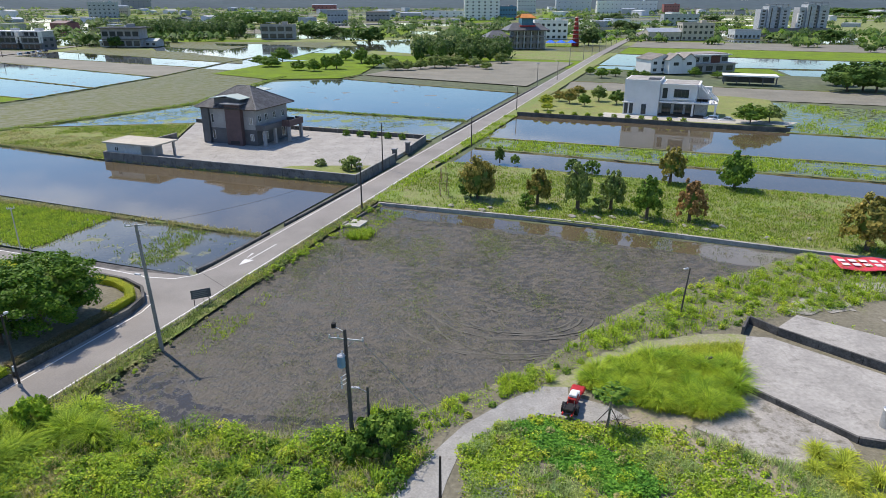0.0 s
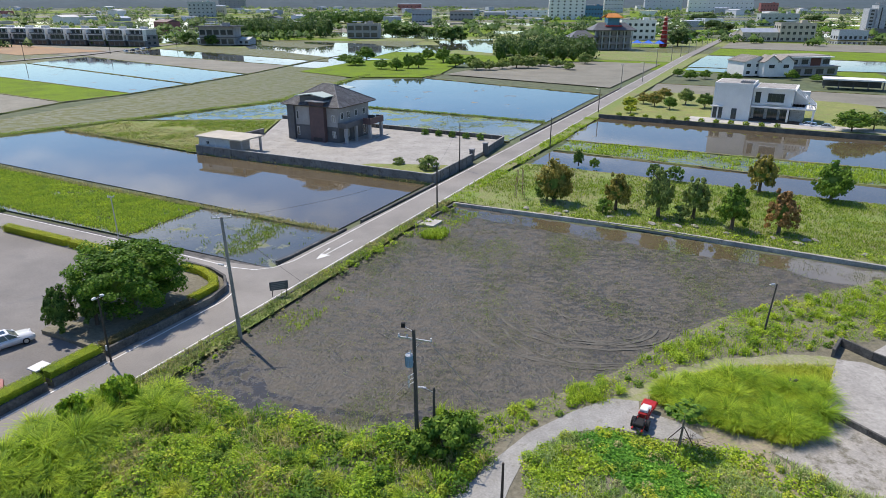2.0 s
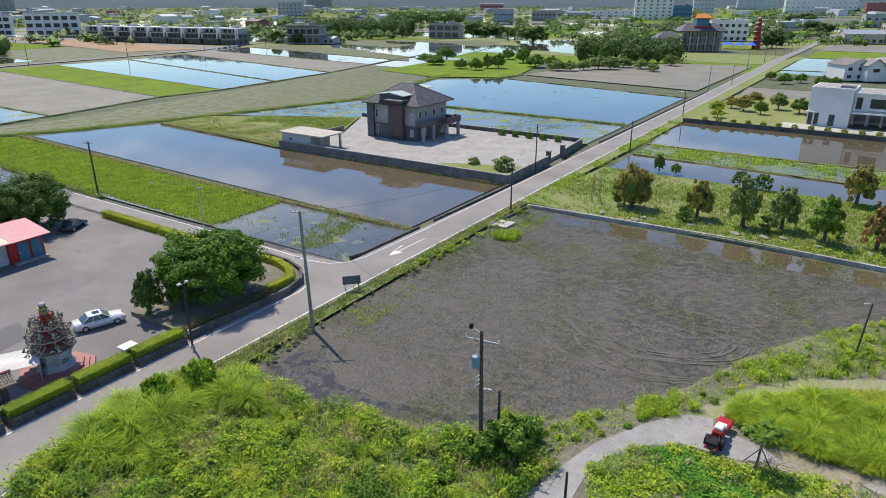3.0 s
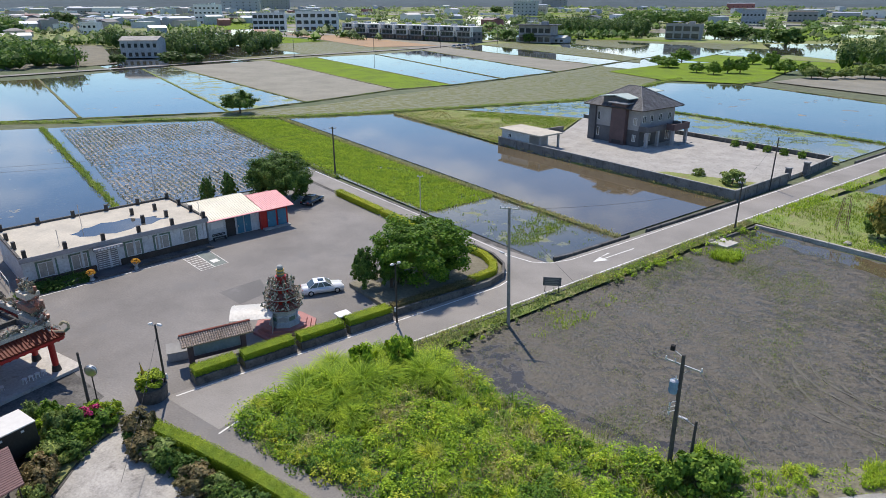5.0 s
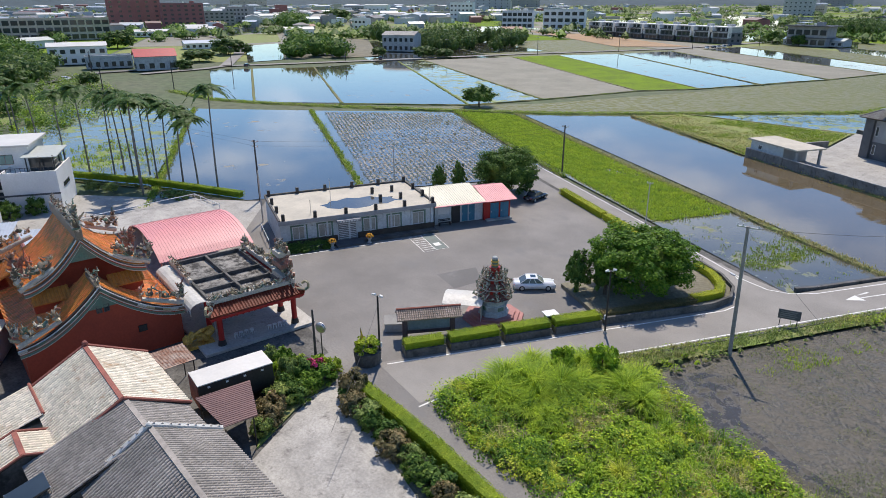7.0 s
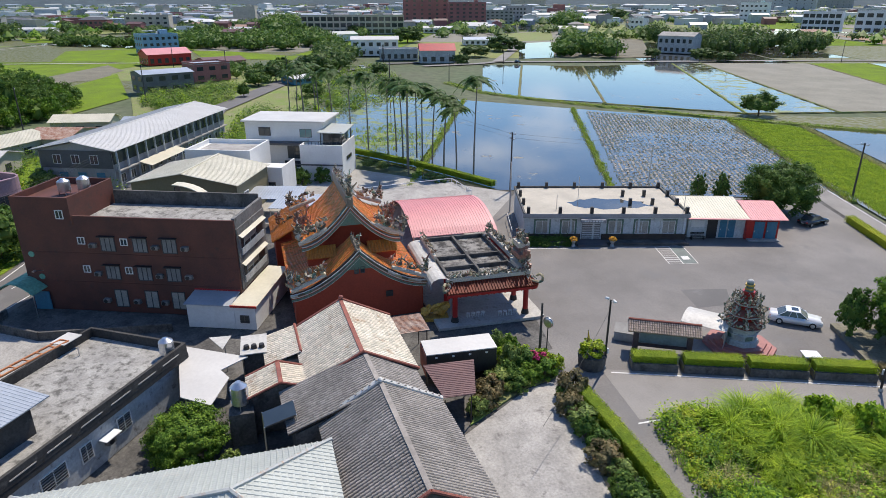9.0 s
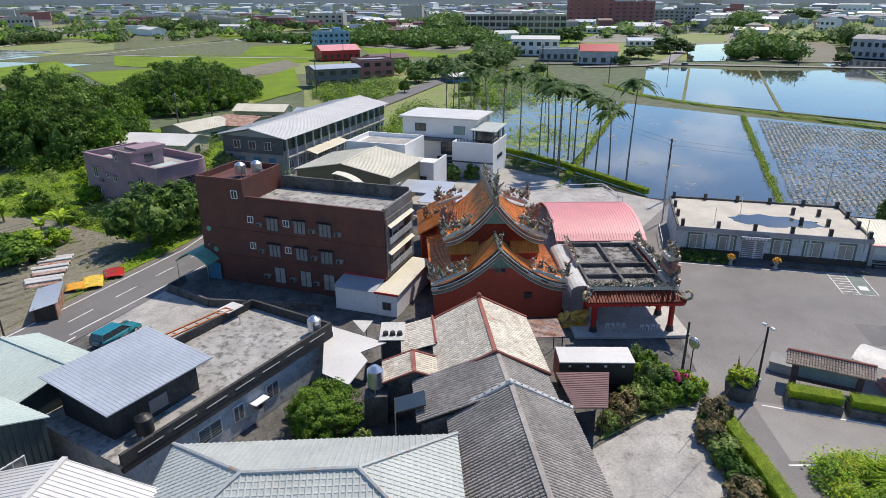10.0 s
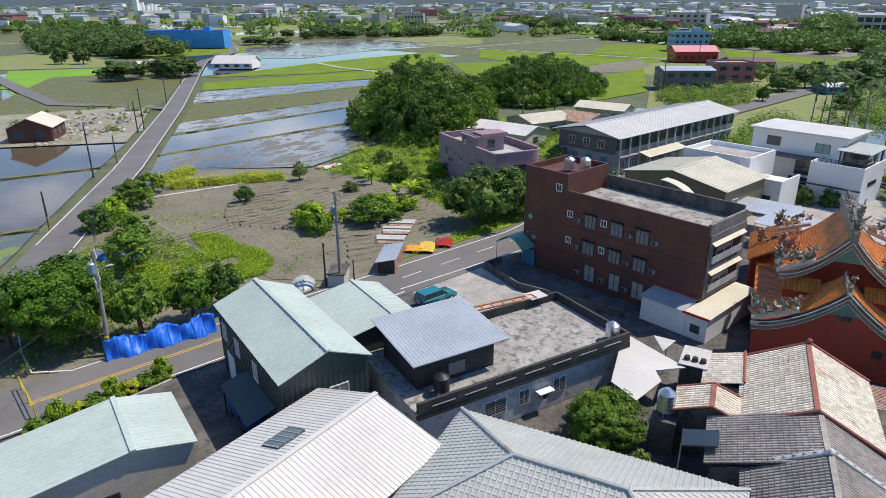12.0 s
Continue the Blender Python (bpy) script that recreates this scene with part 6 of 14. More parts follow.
def temple():
    # local x runs from the side gable inwards, y across; the gable end is at x = 0
    t = thing("temple", -57.4, 8.25, 0, 182.0, "red temple with orange glazed tiles and ornate double roof", "temple")
    L, W, H, R = 18.5, 6.3, 3.5, 7.2
    rng = random.Random(4)

    def prof(y, w, h, r):
        f = abs(y) / w
        return h + (r - h) * (1 - min(f, 1.0)) ** 1.8

    def curved_wall(x0, x1, w, h, r, m, name):
        n = 12
        bm = bmesh.new()
        ys = [-w + 2 * w * k / n for k in range(n + 1)]
        for x in (x0, x1):
            lo = [bm.verts.new((x, -w, 0)), bm.verts.new((x, w, 0))]
            hi = [bm.verts.new((x, y, prof(y, w, h, r))) for y in ys]
            bm.faces.new([lo[0], lo[1]] + hi[::-1])
        bm.verts.ensure_lookup_table()
        k = n + 3
        v = bm.verts
        bm.faces.new((v[0], v[2], v[2 + k], v[k]))
        bm.faces.new((v[1], v[n + 2], v[n + 2 + k], v[1 + k]))
        bmesh.ops.recalc_face_normals(bm, faces=bm.faces)
        return part(name, bm, m, t)

    def curved_roof(x0, x1, w, h, r, m, seed):
        """Two concave tile slopes as tile rolls that run down from the ridge."""
        n = 12
        for sgn in (-1, 1):
            vs, fs = [], []
            ys = [sgn * w * k / n for k in range(n + 1)]
            for x in (x0, x1):
                for y in ys:
                    vs.append((x, y, prof(y, w, h, r)))
            for k in range(n):
                fs.append((k, k + 1, n + 2 + k, n + 1 + k))
            base = len(vs)
            for x in (x0, x1):
                for y in ys:
                    vs.append((x, y, prof(y, w, h, r) - 0.14))
            for k in range(n):
                fs.append((base + k, base + n + 1 + k, base + n + 2 + k, base + k + 1))
                fs.append((k, base + k, base + k + 1, k + 1))
                fs.append((n + 1 + k, n + 2 + k, base + n + 2 + k, base + n + 1 + k))
            fs.append((n, base + n, base + 2 * n + 1, 2 * n + 1))
            ob = raw("roof", vs, fs, M["tile_pan"], t)
            vs, fs = [], []
            x = x0 + 0.15
            while x < x1 - 0.1:
                for k in range(n):
                    i = len(vs)
                    for y in (ys[k], ys[k + 1]):
                        z = prof(y, w, h, r)
                        vs += [(x - 0.1, y, z), (x - 0.06, y, z + 0.09), (x + 0.06, y, z + 0.09), (x + 0.1, y, z)]
                    fs += [(i, i + 1, i + 5, i + 4), (i + 1, i + 2, i + 6, i + 5), (i + 2, i + 3, i + 7, i + 6)]
                x += 0.32
            raw("tiling", vs, fs, m, ob)["kind"] = "stuff"

    def gable_band(x, w, h, r, a, b, m, proud):
        """A flat painted band that follows the gable's curve, from a to b below the edge."""
        n, bm = 20, bmesh.new()
        for k in range(n):
            y0, y1 = -w + 2 * w * k / n, -w + 2 * w * (k + 1) / n
            z0, z1 = prof(y0, w, h, r), prof(y1, w, h, r)
            f = [bm.verts.new((x, y, z)) for y, z in ((y0, z0 - b), (y1, z1 - b), (y1, z1 - a), (y0, z0 - a))]
            g = [bm.verts.new((x - proud, v.co.y, v.co.z)) for v in f]
            bm.faces.new(g)
            for i in range(4):
                bm.faces.new((f[i], f[(i + 1) % 4], g[(i + 1) % 4], g[i]))
        bmesh.ops.remove_doubles(bm, verts=bm.verts, dist=1e-4)
        bmesh.ops.recalc_face_normals(bm, faces=bm.faces)
        part("gable_band", bm, m, t)

    def ridge_trim(x, w, h, r, m, rad, lift=0.12):
        n = 20
        pts = [(x, -w + 2 * w * k / n, prof(-w + 2 * w * k / n, w, h, r) + lift) for k in range(n + 1)]
        part("gable_trim", swallow(bmesh.new(), pts, rad), m, t)

    curved_wall(0, L, W, H, R, M["templered"], "wall")
    curved_roof(-0.35, L, W + 0.35, H, R + 0.05, M["templetile"], 1)
    ridge_trim(-0.4, W + 0.4, H, R + 0.1, M["whitetrim"], 0.05, 0.18)
    ridge_trim(-0.38, W + 0.4, H, R + 0.05, M["ornament"], 0.12, 0.02)
    for a, b, m, proud in ((0.0, 0.12, "darkwall", 0.34), (0.12, 0.24, "whitetrim", 0.3), (0.24, 0.34, "templered", 0.24), (0.34, 0.58, "teal", 0.2), (0.58, 0.65, "whitetrim", 0.16)):
        gable_band(0.0, W + 0.3, H, R + 0.02, a, b, M[m], proud)
    ridge_trim(0.05, W + 0.4, H, R + 0.15, M["timber"], 0.12, 0.15)
    part("gable_panel", prism_yz(0.02, [(-1.5, R - 1.75), (1.5, R - 1.75), (0.5, R - 0.95), (0, R - 0.5), (-0.5, R - 0.95)], 0.1), M["teal"], t)
    part("main_ridge", bx(-0.4, 3.8, -0.2, 0.2, R - 0.1, R + 0.3, bevel=0.05), M["ornament"], t)
    bm = bmesh.new()
    lumps(bm, rng, (-0.4, 0, R + 0.3), (-0.3, 0, R + 1.9), 9, 0.2, 0.2)
    lumps(bm, rng, (0.2, 0, R + 0.3), (3.8, 0, R + 0.35), 14, 0.16, 0.3)
    part("ridge_ornament", bm, M["ornament"], t)
    window(t, pose(-0.02, 0.3, 5.0, 0, 0, -90), 0.45, 0.7, "dframe", "glass", 0, "gable_window")
    window(t, pose(-0.02, -0.3, 5.0, 0, 0, -90), 0.45, 0.7, "dframe", "glass", 0, "gable_window")
    part("wall_box", bx(-0.12, 0, -3.2, -2.5, 2.2, 2.8), M["darksteel"], t)
    # raised middle hall
    X0, X1, w2, h2, r2 = 4.0, 15.0, 4.9, 6.9, 10.6
    bm = bmesh.new()
    box(bm, X0 + 0.9, X1 - 0.5, -3.5, 3.5, 4.0, 7.4)
    part("upper_wall", bm, M["templered"], t, "dark red upper hall wall")
    n = 10
    bm = bmesh.new()
    vv = [bm.verts.new((X0 + 0.6, -w2 + 2 * w2 * k / n, prof(-w2 + 2 * w2 * k / n, w2, h2, r2) - 0.1)) for k in range(n + 1)]
    lo = [bm.verts.new((X0 + 0.6, w2, h2 - 0.4)), bm.verts.new((X0 + 0.6, -w2, h2 - 0.4))]
    bm.faces.new(vv + lo)
    bmesh.ops.solidify(bm, geom=bm.faces[:], thickness=0.2)
    part("upper_gable", bm, M["templered"], t)
    curved_roof(X0, X1, w2, h2, r2, M["templetile"], 2)
    for a, b, m, proud in ((0.0, 0.14, "darkwall", 0.36), (0.14, 0.26, "whitetrim", 0.32), (0.26, 0.38, "templered", 0.26), (0.38, 0.62, "teal", 0.22), (0.62, 0.69, "whitetrim", 0.18)):
        gable_band(X0 + 0.3, w2 + 0.1, h2, r2, a, b, M[m], proud)
    ridge_trim(X0 - 0.05, w2 + 0.15, h2, r2 + 0.1, M["whitetrim"], 0.05, 0.22)
    ridge_trim(X0 + 0.25, w2 + 0.15, h2, r2 + 0.1, M["ornament"], 0.14, 0.2)
    part("upper_gable_panel", prism_yz(X0 + 0.35, [(-1.5, r2 - 2.1), (1.5, r2 - 2.1), (0.6, r2 - 1.2), (0, r2 - 0.6), (-0.6, r2 - 1.2)], 0.14), M["teal"], t)
    # small skirt roofs either side of the upper gable
    for s in (-1, 1):
        roof_plate("skirt_roof", [(X0 - 0.5, s * 4.6, 5.6), (X0 - 0.5, s * 1.6, 5.6), (X0 + 0.7, s * 1.6, 6.5), (X0 + 0.7, s * 4.6, 6.5)] if s < 0 else [(X0 - 0.5, s * 1.6, 5.6), (X0 - 0.5, s * 4.6, 5.6), (X0 + 0.7, s * 4.6, 6.5), (X0 + 0.7, s * 1.6, 6.5)], 0.12, M["templetile"], t, "sheet", 0.3, 0.09, 0.1)
        part("skirt_base", bx(X0 + 0.1, X0 + 0.9, min(s * 1.7, s * 4.5), max(s * 1.7, s * 4.5), 4.6, 5.7), M["templered"], t)
    part("top_ridge", bx(X0 - 0.2, X1 + 0.2, -0.3, 0.3, r2 - 0.1, r2 + 0.9, bevel=0.06), M["ornament"], t)
    bm = bmesh.new()
    lumps(bm, rng, (X0 - 0.3, 0, r2 + 0.8), (X0 + 0.1, 0, r2 + 2.9), 14, 0.36, 0.3)
    part("top_ornament", bm, M["ornament"], t)
    bm = bmesh.new()
    lumps(bm, rng, (X0 + 1, 0, r2 + 0.9), (X1, 0, r2 + 1.0), 34, 0.24, 0.7)
    part("ridge_ornament", bm, M["ornament"], t)
    # hip ridges with carved figures
    for s in (-1, 1):
        for (xa, ya, za), (xb, yb, zb), cnt in (((X0 + 0.2, s * 2.4, 8.4), (X0 - 0.4, s * 5.3, 7.2), 16), ((0.1, s * 3.2, 5.2), (-0.3, s * 6.6, 4.0), 12), ((X1 - 0.2, s * 2.4, 8.4), (X1 + 0.4, s * 5.3, 7.2), 12), ((X0 + 3.5, s * 3.6, 7.6), (X0 + 4.0, s * 5.0, 7.3), 8), ((L - 0.3, s * 3.0, 5.2), (L, s * 6.6, 4.0), 10)):
            bm = bmesh.new()
            rod(bm, (xa, ya, za), (xb, yb, zb), 0.2, 0.24, 6)
            lumps(bm, rng, (xa, ya, za + 0.3), (xb, yb, zb + 0.4), cnt, 0.3, 0.9)
            lumps(bm, rng, (xb, yb, zb + 0.4), (xb * 0.9 + xa * 0.1, yb, zb + 1.7), 9, 0.34, 0.4)
            part("hip_ornament", bm, M["ornament"] if cnt != 8 else M["ornament_red"], t)
    # rear wing along the far side
    roof_plate("rear_roof", [(L - 4.0, 7.6, 3.8), (L + 5, 7.6, 3.8), (L + 5, 3.0, 6.3), (L - 4.0, 3.0, 6.3)][::-1], 0.12, M["templetile"], t, "sheet", 0.3, 0.09, 0.1)
    part("rear_wall", bx(L - 3.8, L + 4.8, 2.8, 7.2, 0, 3.8), M["templered"], t)
    part("rear_ridge", rod(bmesh.new(), (L - 4, 3.0, 6.4), (L + 5, 3.0, 6.4), 0.2, 0.2, 6), M["redtrim"], t)
    return t


def porch():
    # local x towards the camera side, y towards the forecourt
    p = thing("temple_porch", -60.0, 20.6, 0, 0.0, "temple porch with red pillars, red tiled eaves and flat coffered roof", "porch")
    rng = random.Random(9)
    part("platform", bx(-7, 7.0, -5.6, 4.9, 0, 0.28), M["slab"], p)
    part("step", bx(-6, 6.6, 4.9, 5.4, 0, 0.14), M["slab"], p)
    for x0, y0 in ((5.9, -3.7), (5.9, 3.6), (2.6, 3.6), (-3.0, 3.6), (-6.0, 3.6), (2.6, -3.7), (-6, -3.7)):
        part("pillar", cyl(bmesh.new(), x0, y0, 0.75, 3.6, 0.26, 0.26, 14), M["redpaint"], p)
        part("pillar_base", cyl(bmesh.new(), x0, y0, 0.28, 0.8, 0.4, 0.3, 14), M["darksteel"], p, "dark stone pillar base")
    part("beam", bx(-6.6, 6.6, 3.3, 3.8, 3.4, 3.9), M["redpaint"], p)
    part("beam", bx(5.6, 6.2, -4.2, 3.3, 3.4, 3.9), M["redpaint"], p)
    part("roof_slab", bx(-6.4, 5.4, -4.0, 3.2, 3.95, 4.15), M["sootdeck"], p, "dark flat coffered roof")
    for yy in (-4.0, -0.6, 3.0):
        part("coffer_beam", bx(-6.4, 5.4, yy - 0.12, yy + 0.12, 4.15, 4.6), M["concrete_dk"], p)
    for xx in (-6.4, -0.6, 2.2, 5.3):
        part("coffer_beam", bx(xx - 0.12, xx + 0.12, -4.0, 3.1, 4.15, 4.55), M["concrete_dk"], p)
    # eaves towards the camera and towards the forecourt
    roof_plate("eave", [(7.3, -4.9, 3.9), (7.3, 4.3, 3.9), (6.1, 3.6, 4.5), (6.1, -4.6, 4.5)], 0.12, M["redtile"], p, "sheet", 0.28, 0.09, 0.09)
    roof_plate("eave", [(7.3, 4.3, 3.9), (-7.1, 4.3, 3.9), (-6.4, 3.6, 4.5), (6.1, 3.6, 4.5)], 0.12, M["redtile"], p, "sheet", 0.28, 0.09, 0.09)
    part("eave_board", bx(7.1, 7.3, -4.8, 4.1, 3.5, 3.75), M["redpaint"], p)
    part("eave_board", bx(-7.0, 7.1, 4.1, 4.3, 3.5, 3.75), M["redpaint"], p)
    for k in range(16):
        part("bracket", bx(6.2, 7.1, -4.7 + 0.56 * k, -4.55 + 0.56 * k, 3.35, 3.65), M["redpaint"], p)
    bm = bmesh.new()
    box(bm, 5.75, 6.2, -4.6, 3.4, 4.6, 4.95)
    lumps(bm, rng, (6.0, -4.4, 5.0), (6.0, 3.6, 5.0), 40, 0.24, 0.3)
    part("ridge_ornament", bm, M["ornament"], p)
    bm = bmesh.new()
    box(bm, -6.4, 6.2, 3.42, 3.85, 4.6, 5.0)
    lumps(bm, rng, (-6.4, 3.6, 5.1), (6.0, 3.6, 5.0), 46, 0.27, 0.7)
    part("ridge_ornament", bm, M["ornament"], p)
    bm = bmesh.new()
    box(bm, -6.4, 0.0, -4.3, -4.0, 4.15, 4.9)
    lumps(bm, rng, (-6.4, -4.1, 5.0), (-0.5, -4.1, 4.9), 24, 0.2, 0.4)
    part("ridge_ornament", bm, M["ornament"], p)
    # tall stepped corner with swallow-tails
    for z, s in ((4.6, 1.0), (5.8, 0.8), (6.9, 0.55)):
        bm = bmesh.new()
        box(bm, 2.6 - 1.4 * s + 1.5, 2.6 + 1.4 * s + 1.5, 3.0, 4.2, z, z + 0.5)
        for sg in (-1, 1):
            swallow(bm, [(4.1 + sg * 1.2 * s, 3.65, z + 0.5), (4.1 + sg * 1.9 * s, 3.65, z + 0.55), (4.1 + sg * 2.4 * s, 3.65, z + 0.9), (4.1 + sg * 2.5 * s, 3.65, z + 1.25)], 0.13)
        lumps(bm, rng, (4.1 - 1.6 * s, 3.65, z + 0.6), (4.1 + 1.6 * s, 3.65, z + 0.6), 18, 0.3, 0.7)
        part("corner_tier", bm, M["ornament"] if z != 5.8 else M["ornament_red"], p)
    for x0, y0, sx, sy in ((7.2, 4.1, 1, 1), (7.2, -4.9, 1, -1), (-7.1, 4.2, -1, 1)):
        bm = bmesh.new()
        swallow(bm, [(x0 - sx * 1.9, y0 - sy * 1.4, 4.75), (x0 - sx * 0.6, y0 - sy * 0.4, 4.2), (x0 + sx * 0.2, y0 + sy * 0.2, 4.2), (x0 + sx * 0.5, y0 + sy * 0.4, 4.5), (x0 + sx * 0.5, y0 + sy * 0.4, 4.95), (x0 + sx * 0.2, y0 + sy * 0.2, 5.1), (x0, y0, 4.85)], 0.13)
        lumps(bm, rng, (x0 - sx * 1.6, y0 - sy * 1.2, 4.8), (x0, y0, 4.4), 6, 0.2, 0.4)
        part("corner_curl", bm, M["ornament"], p)
    # pale arched link roof beside the hall
    k = thing("arched_link_roof", -60.0, 15.9, 0, 0, "grey translucent arched link roof", "roof")
    bm = bmesh.new()
    n = 8
    for i in range(n):
        a0, a1 = math.pi * i / n, math.pi * (i + 1) / n
        slab3(bm, [(-6.5, -1.1 * math.cos(a0), 3.7 + 0.7 * math.sin(a0)), (4.6, -1.1 * math.cos(a0), 3.7 + 0.7 * math.sin(a0)), (4.6, -1.1 * math.cos(a1), 3.7 + 0.7 * math.sin(a1)), (-6.5, -1.1 * math.cos(a1), 3.7 + 0.7 * math.sin(a1))], 0.04)
    for xx in range(12):
        box(bm, -6.4 + xx, -6.32 + xx, -1.12, -1.04, 3.3, 3.75)
    part("sheet", bm, M["poly"], k)
    for xx in (-6.0, 4.4):
        part("post", rod(bmesh.new(), (xx, 1.0, 0.0), (xx, 1.0, 3.7), 0.06), M["steel"], k)
    # gold lion statue and stools
    g = bmesh.new()
    lumps(g, rng, (-1.0, 0, 0.5), (1.0, 0, 0.7), 16, 0.5, 0.7, 0.0)
    box(g, -1.2, 1.2, -0.6, 0.6, 0, 0.3)
    s = link("statue", g, M["gold"])
    s.matrix_basis = pose(-55.7, 15.4, 0.0, 0, 0, 85)
    tagged(s, "gold painted statue on a low plinth", "statue")
    proto = None
    for i, (x0, y0) in enumerate([(-54.6, 18.4 + 0.52 * q) for q in range(4)] + [(-54.2, 21.6 + 0.52 * q) for q in range(4)]):
        if proto is None:
            proto = thing("stool", x0, y0, 0.28, 0, "white plastic stool on the temple porch", "stool", "porch stools")
            part("seat", cyl(bmesh.new(), 0, 0, 0.42, 0.47, 0.2, 0.2, 14), M["frame"], proto)
            for q in range(4):
                a = q * 1.571 + 0.78
                part("leg", rod(bmesh.new(), (0.2 * math.cos(a), 0.2 * math.sin(a), 0), (0.14 * math.cos(a), 0.14 * math.sin(a), 0.43), 0.025), M["frame"], proto)
        else:
            copy_thing(proto, pose(x0, y0, 0.28, 0, 0, i * 13))


def pink_canopy():
    c = thing("barrel_canopy", -78.3, 21.8, 0, 0, "large pink corrugated barrel-vaulted canopy", "canopy")
    bm = bmesh.new()
    n = 14
    pr = [(-7.2 + 14.4 * k / n, 3.0 + 1.9 * math.sin(math.pi * (k / n)) ** 0.8) for k in range(n + 1)]
    for (x0, z0), (x1, z1) in zip(pr, pr[1:]):
        slab3(bm, [(x0, -5.4, z0), (x1, -5.4, z1), (x1, 5.4, z1), (x0, 5.4, z0)], 0.05)
    y = -5.2
    while y < 5.3:
        for (x0, z0), (x1, z1) in zip(pr, pr[1:]):
            slab3(bm, [(x0, y - 0.06, z0 + 0.05), (x1, y - 0.06, z1 + 0.05), (x1, y + 0.06, z1 + 0.05), (x0, y + 0.06, z0 + 0.05)], 0.05)
        y += 0.34
    part("vault", bm, M["sheet_pink"], c)
    for x0 in (-7.0, 0, 7.0):
        for y0 in (-5.2, 5.2):
            part("post", rod(bmesh.new(), (x0, y0, 0), (x0, y0, 3.0 if x0 else 4.8), 0.09), M["steel"], c)
    f = thing("flat_canopy", -88.6, 20.4, 0, 8, "low flat roof with grey weathered top and white pipe rail", "building")
    part("wall", bx(-3.6, 3.0, -7.2, 7.2, 0, 2.8), M["palewall"], f)
    part("roof_slab", bx(-4.4, 3.2, -7.8, 8.0, 2.8, 3.05), M["concrete"], f)
    for a, b in (((-4.3, 7.9, 3.7), (3.1, 7.9, 3.7)), ((-4.3, -7.5, 3.7), (-4.3, 7.9, 3.7))):
        part("rail", rod(bmesh.new(), a, b, 0.05), M["frame"], f)
    for k in range(5):
        part("rail_post", rod(bmesh.new(), (-4.3 + 1.85 * k, 7.9, 3.05), (-4.3 + 1.85 * k, 7.9, 3.7), 0.04), M["frame"], f)


